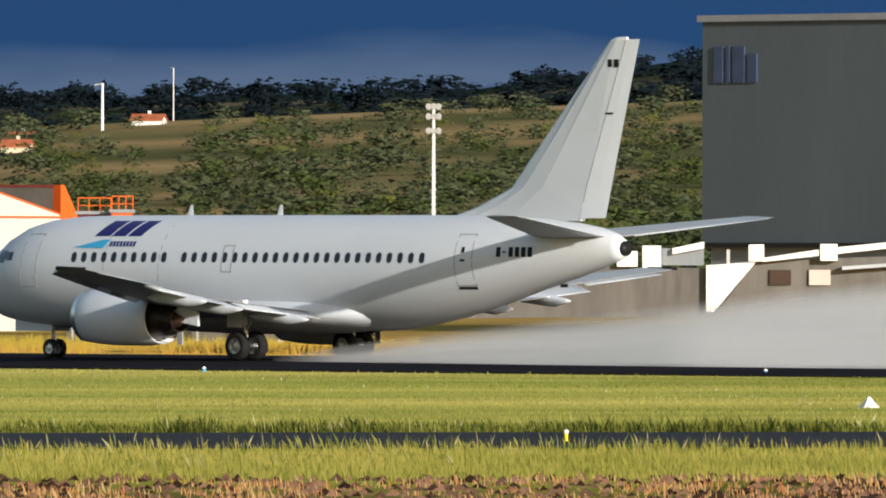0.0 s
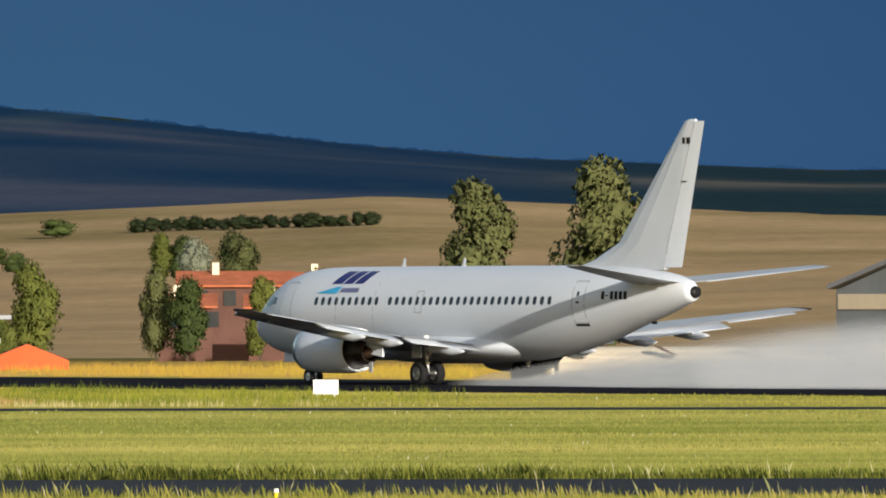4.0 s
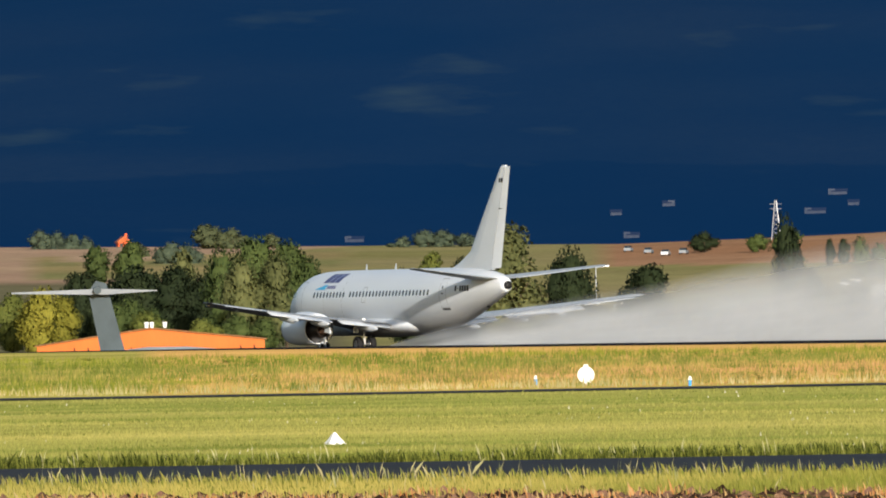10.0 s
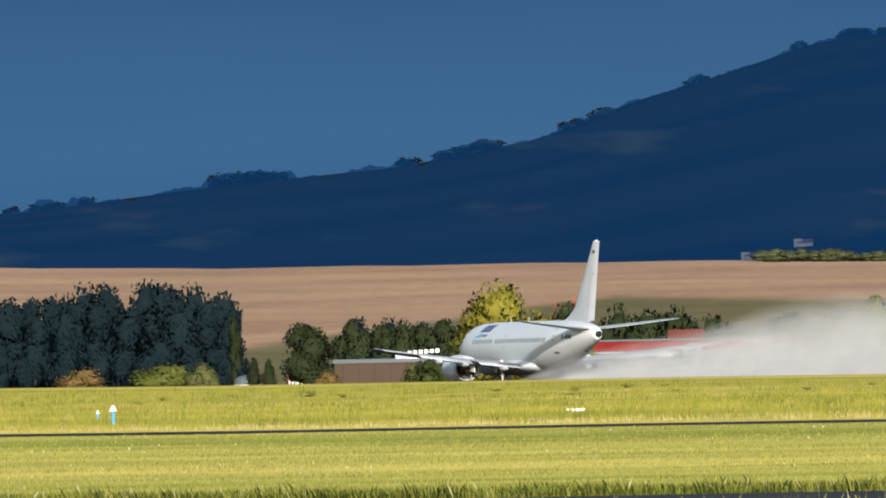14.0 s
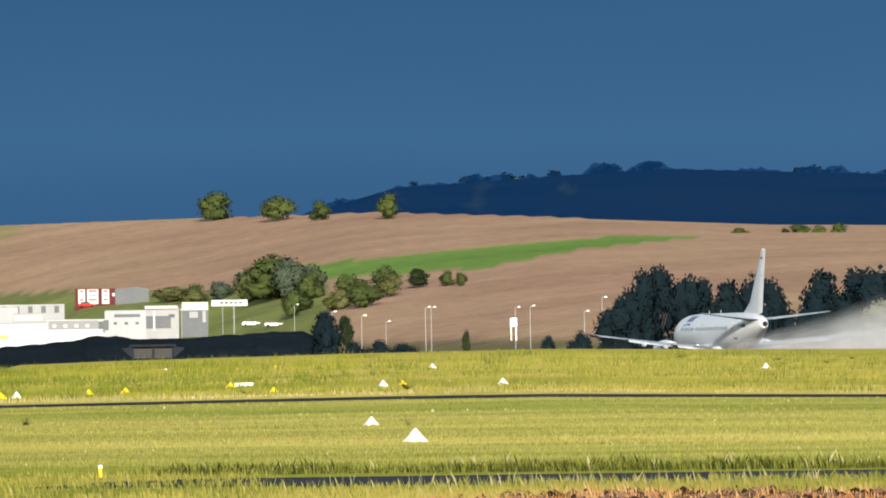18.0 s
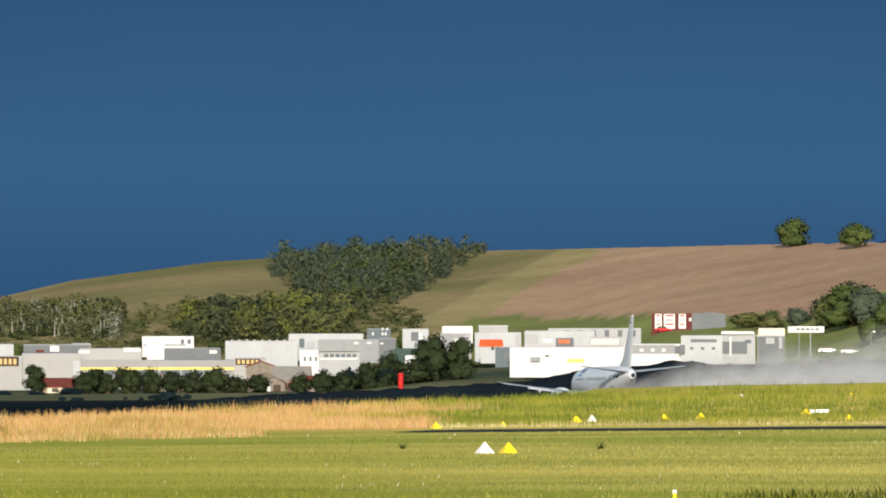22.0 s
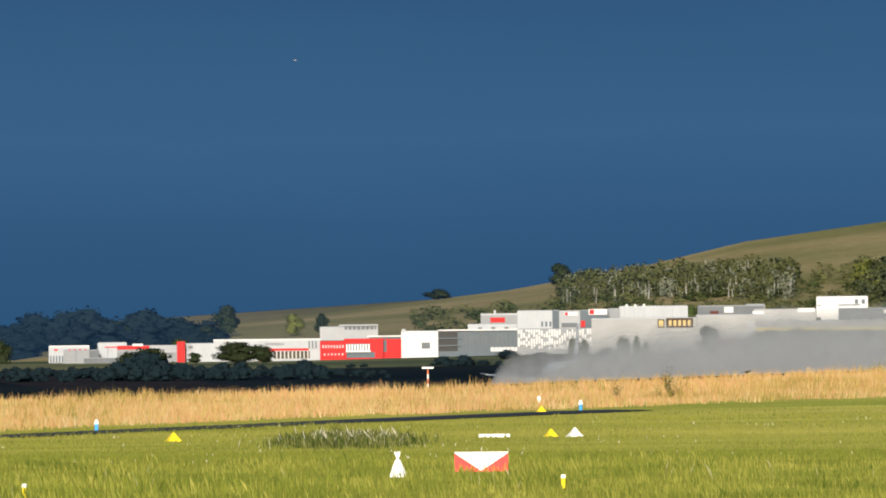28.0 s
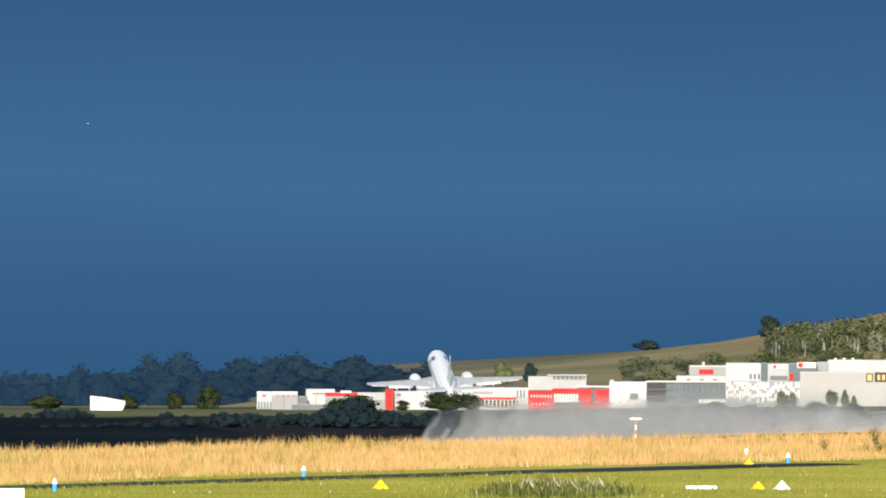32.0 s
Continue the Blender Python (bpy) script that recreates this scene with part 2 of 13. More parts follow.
LEAF_YELLOW = leafy("leaves_yellow", (0.16, 0.16, 0.025), (0.42, 0.38, 0.06))
LEAF_RUST = leafy("leaves_rust", (0.13, 0.085, 0.03), (0.36, 0.25, 0.1))
LEAF_SILVER = leafy("leaves_silver", (0.2, 0.23, 0.15), (0.5, 0.52, 0.38))
LEAF_DARK = leafy("leaves_dark", (0.02, 0.032, 0.016), (0.058, 0.078, 0.032))
LEAF_OLIVE = leafy("leaves_olive", (0.075, 0.09, 0.035), (0.24, 0.25, 0.095))
LEAF_PINE = leafy("leaves_blue-green", (0.062, 0.092, 0.066), (0.145, 0.185, 0.12))
# cloud shade put into the leaf colour
LEAF_SHADED = leafy("leaves_night", (0.014, 0.029, 0.038), (0.02, 0.037, 0.046), 0.12, 0.4, 0.0)
# rain haze put into the colour of the ridge trees
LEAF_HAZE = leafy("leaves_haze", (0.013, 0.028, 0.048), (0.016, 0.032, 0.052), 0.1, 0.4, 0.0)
LEAF_HILL = leafy("leaves_hill", (0.066, 0.086, 0.048), (0.16, 0.185, 0.09))
# far wood, its haze and cloud shade held in the leaf colour
LEAF_DIM = leafy("leaves_dusk", (0.02, 0.036, 0.043), (0.032, 0.05, 0.052), 0.3, 0.4, 0.0)
# turf and concrete of the bank, darkened in colour for the cloud's shade
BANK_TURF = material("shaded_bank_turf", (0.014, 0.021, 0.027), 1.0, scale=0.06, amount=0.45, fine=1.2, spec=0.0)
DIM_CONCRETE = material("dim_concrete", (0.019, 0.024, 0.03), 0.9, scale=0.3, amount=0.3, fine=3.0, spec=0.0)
# hill woods, cloud shade and distance haze held in the leaf colour
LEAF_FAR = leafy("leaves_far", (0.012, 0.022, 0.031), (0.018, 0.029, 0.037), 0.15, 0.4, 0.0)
CAMOUFLAGE = material("camouflage_grey", (0.05, 0.068, 0.077), 0.5, scale=0.6, amount=0.35)
SHED_ORANGE = material("shed_orange", (0.5, 0.13, 0.025), 0.55, scale=0.4, amount=0.15, fine=4.0, streak=(1, 1, 0.3))
SIGN_BLUE = material("faded_blue_paint", (0.05, 0.07, 0.13), 0.6, scale=1, amount=0.2)
SOIL_CLOD = material("soil_clods", (0.1, 0.056, 0.036), 0.95, scale=1.0, amount=0.75, island=0.9, spec=0.03)
GROUND_MAT = attribute_ground("ground_cover", 3.0, 0.02)

# ---- mesh helpers ----
def part(name, bm, mat, parent=None, label="", smooth=False):
    """Links a bmesh as one mesh object, under a thing or a part."""
    me = bpy.data.meshes.new(name)
    bm.to_mesh(me)
    bm.free()
    for mm in mat if isinstance(mat, (list, tuple)) else [mat]:
        me.materials.append(mm)
    if smooth:
        me.polygons.foreach_set("use_smooth", [True] * len(me.polygons))
    ob = new(name, me)
    if parent is not None:
        ob.parent = parent
    if label:
        tagged(ob, label)
    return ob


def mesh_part(name, verts, faces, mat, parent=None, label="", smooth=False):
    me = bpy.data.meshes.new(name)
    me.from_pydata(verts, [], faces)
    me.materials.append(mat)
    me.update()
    if smooth:
        me.polygons.foreach_set("use_smooth", [True] * len(me.polygons))
    ob = new(name, me)
    if parent is not None:
        ob.parent = parent
    if label:
        tagged(ob, label)
    return ob


def empty(name, m=None):
    ob = new(name)
    if m is not None:
        ob.matrix_world = m
    return ob


def box(bm, x0, x1, y0, y1, z0, z1, bevel=0.0):
    m = Matrix.LocRotScale(((x0 + x1) / 2, (y0 + y1) / 2, (z0 + z1) / 2), None, (abs(x1 - x0), abs(y1 - y0), abs(z1 - z0)))
    r = bmesh.ops.create_cube(bm, size=1.0, matrix=m)
    if bevel:
        es = list({e for v in r["verts"] for e in v.link_edges})
        bmesh.ops.bevel(bm, geom=es, offset=bevel, segments=1, affect="EDGES")
    return bm


def boxes(*rows):
    bm = bmesh.new()
    for r in rows:
        box(bm, *r)
    return bm


def rod(bm, p, q, r0, r1=None, seg=8):
    p, q = Vector(p), Vector(q)
    d = q - p
    m = Matrix.Translation((p + q) / 2) @ d.to_track_quat("Z", "Y").to_matrix().to_4x4()
    bmesh.ops.create_cone(bm, cap_ends=True, segments=seg, radius1=r0, radius2=r0 if r1 is None else r1, depth=d.length, matrix=m)
    return bm


def prism(bm, outline, y0, y1):
    """An outline of (x, z) drawn out from y0 to y1."""
    a = [bm.verts.new((x, y0, z)) for x, z in outline]
    b = [bm.verts.new((x, y1, z)) for x, z in outline]
    k = len(outline)
    bm.faces.new(a)
    bm.faces.new(b[::-1])
    for i in range(k):
        bm.faces.new((a[i], b[i], b[(i + 1) % k], a[(i + 1) % k]))
    bmesh.ops.recalc_face_normals(bm, faces=bm.faces[:])
    return bm


def loft(bm, rings, caps=True):
    vs = [[bm.verts.new(p) for p in ring] for ring in rings]
    k = len(rings[0])
    for a, b in zip(vs, vs[1:]):
        for i in range(k):
            bm.faces.new((a[i], a[(i + 1) % k], b[(i + 1) % k], b[i]))
    if caps:
        bm.faces.new(vs[0][::-1])
        bm.faces.new(vs[-1])
    bmesh.ops.recalc_face_normals(bm, faces=bm.faces[:])
    return bm


# ---- the lie of the land ----
def runway_z(y):
    """The runway falls away beyond its first third."""
    if y < 340:
        return 0.0
    if y < 2300:
        return -0.00048 * (y - 340) - 3.68e-6 * (y - 340) ** 2
    return max(-18.0, -15.08 - 0.006 * (y - 2300))


AZ_CREST = (-8, 5, 6.2, 7.6, 8.4, 9.0, 9.4, 10.0, 10.6, 11.5, 13.1, 13.8, 14.5, 15.5, 17, 19, 21, 23, 24.5, 25.6, 26.2, 27, 29, 31.6, 33, 34.6, 36, 38, 41, 43, 45, 48, 56)
EL_CREST = (-60, -54, -45, -19, -3, 15, 31, 45, 51, 54, 60, 55, 48, 43, 37, 36, 29, 23, 20, 25, 33, 50, 52, 50, 58, 71, 60, 48, 50, 88, 104, 122, 120)
AZ_RIDGE = (-8, 5, 11, 12.45, 13.2, 14.3, 15.5, 16.2, 17.1, 17.8, 18.4, 18.8, 19.2, 19.6, 20.4, 22, 24.5, 27, 28.5, 28.9, 29.45, 30.2, 30.9, 31.7, 32.7, 33.5, 34.5, 35.2, 36.5, 37.5, 38.6, 40, 42.2, 43.2, 44.2, 45.2, 46.1, 48, 56)
EL_RIDGE = (-45, -40, 20, 42, 77, 88, 80, 80, 98, 108, 127, 153, 173, 195, 208, 250, 290, 260, 214, 200, 166, 136, 121, 138, 141, 128, 108, 98, 89, 90, 111, 107, 104, 109, 114, 118, 140, 150, 150)


def crest(az):
    el = float(np.interp(az, AZ_CREST, EL_CREST)) * 1e-4
    rc = float(np.interp(az, (11, 14, 20, 36, 41), (4250, 3600, 3400, 3300, 2900)))
    r0 = float(np.interp(az, (11.5, 13, 16, 36, 42), (3420, 2600, 2000, 1900, 1300)))
    return rc, EYE[2] + el * rc, r0


def ridge_z(az):
    return EYE[2] + float(np.interp(az, AZ_RIDGE, EL_RIDGE)) * 1e-4 * 4650


def land(az, r):
    """Height of the ground at azimuth az and distance r."""
    y = r * math.cos(radians(az))
    z = runway_z(y) if r > 300 else 0.0
    if r < 230:
        z += 2.2 * max(0.0, 1 - r / 60.0) - 0.2 * min(1.0, r / 60.0)
    # a swell of grass in front of the far half of the runway
    top = float(np.interp(az, (4, 5.4, 6.3, 7.8, 9, 10, 11.3, 12, 13, 13.8, 14.8, 16, 17, 19, 22, 24, 33), (-0.5, -0.35, -0.22, -0.14, -0.16, -0.02, 0.22, 0.4, 0.62, 0.7, 0.42, 0.12, 0.0, 0.05, -0.1, -0.15, -0.1)))
    rt = float(np.interp(az, (4, 8, 10, 12, 16, 24, 33), (470, 530, 600, 690, 720, 640, 600)))
    if 300 < r < rt:
        k = (r - 300) / (rt - 300)
        z = z * (1 - k) + top * (3 * k * k - 2 * k ** 3)
    elif rt <= r < rt + 400:
        k = (r - rt) / 400.0
        k = 3 * k * k - 2 * k ** 3
        z = top * (1 - k) + z * k
    # low ground between the grass and the far end of the runway
    low = max(0.0, min(1.0, (11.6 - az) / 1.0)) * max(0.0, min(1.0, (r - rt) / 120.0)) * max(0.0, min(1.0, (2700 - r) / 900.0)) * max(0.0, min(1.0, (285 - r * math.sin(radians(az))) / 40.0))
    z -= 3.2 * low
    # the ground climbs to a bank before the industrial estate
    if az < 12.4 and r > 2600:
        foot = EYE[2] + 3000 * math.tan(radians(np.interp(az, (5, 7.5, 8.5, 9.2, 10.6, 12), (-0.34, -0.338, -0.325, -0.325, -0.318, -0.25))))
        yard = EYE[2] + 3280 * math.tan(radians(np.interp(az, (5, 7.5, 8.5, 9.2, 10.5, 10.9, 11.5, 12.3), (-0.31, -0.307, -0.29, -0.285, -0.278, -0.21, -0.176, -0.155))))
        w = max(0.0, min(1.0, (12.4 - az) / 0.5))
        z += (float(np.interp(r, (2600, 3000, 3280), (z, foot, yard))) - z) * w
    rc, zc, r0 = crest(az)
    if az < 60 and az > -12 and r > r0:
        if r <= rc:
            k = (r - r0) / (rc - r0)
            z = z * (1 - k) ** 1.5 + zc * k ** 1.25 if z < zc else z + (zc - z) * k
        else:
            zr = max(ridge_z(az), zc - 25)
            k = min(1.0, (r - rc) / (4650 - rc))
            dip = zc - 7.0 * math.sin(math.pi * min(1.0, k * 1.6)) * (1 if zr > zc else 0)
            z = dip + (zr - zc) * max(0.0, k - 0.15) / 0.85
            if r > 4650:
                z = zr - (r - 4650) * 0.25
    return z


def at(az, r, dz=0.0):
    return polar(az, r, land(az, r) + dz)


def land_xy(x, y):
    return land(math.degrees(math.atan2(x, y)), math.hypot(x, y))


# taxiways: distance along the normal at azimuth 30
NRM = polar(30, 1.0)
ALONG = Vector((NRM.y, -NRM.x, 0))

C_MOWN, C_ROUGH, C_DRY, C_SOIL = (0.36, 0.32, 0.045), (0.17, 0.18, 0.03), (0.46, 0.28, 0.09), (0.085, 0.05, 0.033)
C_FIELD, C_GREEN, C_STUBBLE, C_SCRUB, C_WOOD = (0.4, 0.25, 0.165), (0.165, 0.275, 0.065), (0.37, 0.255, 0.135), (0.085, 0.09, 0.03), (0.022, 0.035, 0.02)


def mixc(a, b, k):
    k = max(0.0, min(1.0, k))
    return tuple(p + (q - p) * k for p, q in zip(a, b))


def swath(d, s):
    """Mowing bands along the taxiways: 0 pale and dry, 1 green."""
    q = 0.5 + 1.25 * noise.noise((d * 0.04, s * 0.0016, 1.0)) + 0.65 * noise.noise((d * 0.15, s * 0.004, 7.0)) + 0.25 * noise.noise((d * 0.5, s * 0.03, 3.0))
    return max(0.0, min(1.0, q))


def soil_edge(az):
    """Where the near ploughed field ends, along the taxiways' normal."""
    return float(np.interp(az, (11.5, 13, 14, 17, 24, 27, 33, 40, 46), (160, 235, 252, 245, 237, 230, 224, 220, 221)))


def zone(az, r, z):
    """Colour of the ground cover."""
    a = radians(az)
    x, y = r * math.sin(a), r * math.cos(a)
    d = x * NRM.x + y * NRM.y
    nz = noise.noise((x * 0.01, y * 0.01, 3))
    rc, zc, r0 = crest(az)
    if r < 1000 and x < RWX + 24:
        if d < soil_edge(az) + 3 * nz:
            return C_SOIL
        if d < 300:
            return C_ROUGH
        c = mixc((0.31, 0.284, 0.08), (0.155, 0.18, 0.037), swath(d, x * ALONG.x + y * ALONG.y))
        c = mixc(c, (0.165, 0.176, 0.025), 0.55 * max(0.0, min(1.0, (11.0 - az) / 3)))
        if d > 462:
            dry = min(1.0, (d - 462) / 12) * (0.15 + 0.85 * (1 if az < 10.9 or 22.5 < az < 33 else 0.0))
            c = mixc(c, C_DRY, dry if az < 33 else 0.1)
        return c
    if r < 1000:
        return mixc(C_DRY, (0.3, 0.22, 0.05), 0.5 + nz)
    if r < r0:
        if az > 13:
            return mixc((0.09, 0.1, 0.035), (0.2, 0.16, 0.06), 0.5 + nz)
        # short of the bank, cloud shade is put into the ground colour
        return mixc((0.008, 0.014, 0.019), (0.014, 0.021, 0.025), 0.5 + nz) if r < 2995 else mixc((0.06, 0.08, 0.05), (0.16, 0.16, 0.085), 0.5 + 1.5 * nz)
    if r <= rc + 30:
        k = (r - r0) / (rc - r0)
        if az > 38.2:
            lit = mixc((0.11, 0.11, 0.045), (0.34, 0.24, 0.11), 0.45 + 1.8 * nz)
            # dim is the same slope with the cloud's shade as colour
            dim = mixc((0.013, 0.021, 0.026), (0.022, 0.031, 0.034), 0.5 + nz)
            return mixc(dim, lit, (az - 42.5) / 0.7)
        if az > 27:
            line = 0.62 + 0.05 * math.sin(az * 2)
            return mixc(C_STUBBLE, (0.44, 0.3, 0.15), 0.3 + 1.2 * nz) if k < line else mixc((0.27, 0.2, 0.09), (0.42, 0.29, 0.15), 0.5 + 1.5 * nz)
        if az > 23.3:
            e = math.degrees(math.atan((z - EYE[2]) / r))
            red = mixc((0.36, 0.185, 0.095), (0.42, 0.235, 0.13), 0.5 + 1.2 * nz)
            if az > 25.6 and np.interp(az, (25.6, 26.2, 26.7, 27.2), (0.04, 0.045, 0.057, 0.07)) < e < np.interp(az, (25.6, 26.2, 26.7, 27.2), (0.042, 0.07, 0.115, 0.15)):
                return mixc((0.25, 0.24, 0.08), (0.32, 0.26, 0.1), 0.5 + nz)
            if e < 0.02 or az < 24.4:
                return mixc(mixc(C_GREEN, C_STUBBLE, 0.75), (0.27, 0.24, 0.09), 0.5 + 1.5 * nz)
            return red
        # brown plough land beside a pale track, with a green strip that narrows to the right
        e = math.degrees(math.atan((z - EYE[2]) / r))
        edge = az - 10.93 - 1.85 * e - 0.03 * nz
        if az < 23.3 and edge > 0.13:
            if az > 12.55 and np.interp(az, (12.5, 12.86, 13.55, 13.93, 14.3, 14.6), (0.07, 0.059, 0.098, 0.165, 0.2, 0.22)) < e < np.interp(az, (12.5, 12.74, 13.31, 13.93, 14.3, 14.6), (0.09, 0.118, 0.166, 0.218, 0.225, 0.22)):
                return C_GREEN
            if az < 12.9 and e < 0.025 + 0.03 * noise.noise((az * 6, 0, 0)):
                return mixc((0.26, 0.29, 0.09), (0.17, 0.19, 0.07), 0.5 + nz)
            low = np.interp(az, (16.5, 18.7, 19.5, 20.9, 22.5), (-0.2, 0.075, 0.035, 0.02, 0.0)) - e + 0.012 * nz
            if low > 0:
                return mixc(C_FIELD, (0.17, 0.15, 0.08), min(1.0, low / 0.02))
            if az > 22.05 and e < np.interp(az, (22.05, 22.3, 22.6, 23.3), (0.11, 0.06, 0.1, 0.12)):
                return mixc((0.23, 0.22, 0.085), (0.33, 0.25, 0.11), 0.5 + 1.4 * nz)
            furrow = 0.5 + 0.9 * nz + 0.15 * noise.noise((az * 5, e * 40, 2))
            return mixc(C_FIELD, (0.46, 0.31, 0.19), furrow)
        if az < 23.3 and edge > -0.05 - 0.16 * max(0.0, 0.3 - e):
            return mixc((0.3, 0.25, 0.11), (0.38, 0.31, 0.15), 0.5 + nz)
        return mixc((0.19, 0.178, 0.075), (0.32, 0.25, 0.125), 0.5 + 1.2 * nz)
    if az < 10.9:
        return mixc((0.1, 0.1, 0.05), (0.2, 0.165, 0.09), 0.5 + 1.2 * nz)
    # that slope's painted shade carries on past the crest
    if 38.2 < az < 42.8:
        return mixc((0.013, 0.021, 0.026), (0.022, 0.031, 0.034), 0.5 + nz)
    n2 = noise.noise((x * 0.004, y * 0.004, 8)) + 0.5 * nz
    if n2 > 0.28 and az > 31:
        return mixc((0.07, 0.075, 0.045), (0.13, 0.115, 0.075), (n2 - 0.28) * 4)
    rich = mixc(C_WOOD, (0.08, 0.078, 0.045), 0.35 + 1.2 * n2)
    # mountain flank darkened in colour for the storm's shade
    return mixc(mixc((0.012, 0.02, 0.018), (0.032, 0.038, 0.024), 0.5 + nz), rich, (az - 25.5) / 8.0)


def build_ground():
    azs = list(np.arange(-14, -2, 1.0)) + list(np.arange(-2, 8, 0.16)) + list(np.arange(8, 15, 0.04)) + list(np.arange(15, 54, 0.12)) + list(np.arange(54, 66, 1.0)) + list(np.arange(66, 346, 4.0))
    rs = [8, 25, 50, 80, 120, 170, 215, 230, 236, 242, 250, 262, 275, 290]
    r = 298.0
    while r < 1000:
        rs.append(r)
        r += 5.0 + (r - 300) * 0.016
    while r < 4640:
        rs.append(r)
        r += 26
    rs += [4650, 4700, 4800, 4880, 4990]
    verts, cols, faces = [], [], []
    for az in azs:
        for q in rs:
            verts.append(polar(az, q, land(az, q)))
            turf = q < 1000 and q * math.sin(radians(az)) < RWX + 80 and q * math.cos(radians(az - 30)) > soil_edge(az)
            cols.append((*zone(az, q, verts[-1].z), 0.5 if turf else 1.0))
    n, k = len(rs), len(azs)
    for i in range(k):
        j = (i + 1) % k
        for c in range(n - 1):
            faces.append((i * n + c, i * n + c + 1, j * n + c + 1, j * n + c))
    verts.append(Vector((0, 0, 2.2)))
    cols.append((*C_SOIL, 1.0))
    for i in range(k):
        faces.append((len(verts) - 1, i * n, ((i + 1) % k) * n))
    me = bpy.data.meshes.new("ground")
    me.from_pydata(verts, [], faces)
    me.materials.append(GROUND_MAT)
    ca = me.color_attributes.new("zone", "FLOAT_COLOR", "POINT")
    ca.data.foreach_set("color", np.array(cols, dtype=np.float32).ravel())
    me.polygons.foreach_set("use_smooth", [True] * len(me.polygons))
    ob = new("ground", me)
    tagged(ob, "rolling farmland round the airfield, mown grass, ploughed fields and wooded hills", "ground", kind="structure")
    return ob


build_ground()


def ribbon(name, centre, width, mat, label, lift=0.05, category="road"):
    """A paved strip laid over the ground along a line of (x, y)."""
    verts, faces = [], []
    n = len(centre)
    for i, p in enumerate(centre):
        a, b = Vector(centre[max(0, i - 1)]), Vector(centre[min(n - 1, i + 1)])
        d = (b - a).normalized()
        s = Vector((d.y, -d.x))
        w = width(i / (n - 1)) if callable(width) else width
        for k in (-1, -0.5, 0, 0.5, 1):
            q = Vector(p) + s * (w / 2) * k
            verts.append((q.x, q.y, land_xy(q.x, q.y) + lift - 0.03 * abs(k)))
    for i in range(n - 1):
        for k in range(4):
            faces.append((i * 5 + k, i * 5 + k + 1, i * 5 + k + 6, i * 5 + k + 5))
    ob = mesh_part(name, verts, faces, mat, smooth=True)
    tagged(ob, label, category, kind="structure")
    return ob


def line(p, q, step=6.0):
    p, q = Vector(p), Vector(q)
    n = max(2, int((q - p).length / step))
    return [p + (q - p) * (i / n) for i in range(n + 1)]


def nline(d, s):
    """A point d metres along the taxiways' normal and s along them."""
    v = NRM * d + ALONG * s
    return (v.x, v.y)


# runway, laid on its own grade
def build_runway():
    verts, faces = [], []
    ys = list(np.arange(-400, 3001, 10.0))
    for y in ys:
        for x in (-22.5, -11, 0, 11, 22.5):
            verts.append((RWX + x, y, max(runway_z(y), land_xy(RWX + x, y)) + 0.06 - 0.003 * abs(x)))
    for i in range(len(ys) - 1):
        for k in range(4):
            faces.append((i * 5 + k, i * 5 + k + 1, i * 5 + k + 6, i * 5 + k + 5))
    ob = mesh_part("runway", verts, faces, WET_ASPHALT, smooth=True)
    tagged(ob, "wet dark asphalt runway across the airfield", "runway", kind="structure")


build_runway()
ribbon("taxiway", line(nline(270, -88), nline(270, 420)), lambda f: 11.0 + 11.0 * min(1.0, f / 0.07), DAMP_ASPHALT, "dark damp asphalt perimeter taxiway between grass", category="taxiway")
ribbon("taxiway", line(nline(458, -158.5), nline(458, 128)), 9.0, DAMP_ASPHALT, "narrow dark asphalt taxiway leading to the runway", category="taxiway")
ribbon("taxiway", line((16, 315), (66.7, 429.9)), 3.4, DAMP_ASPHALT, "narrow dark asphalt taxiway through dry grass", category="taxiway")

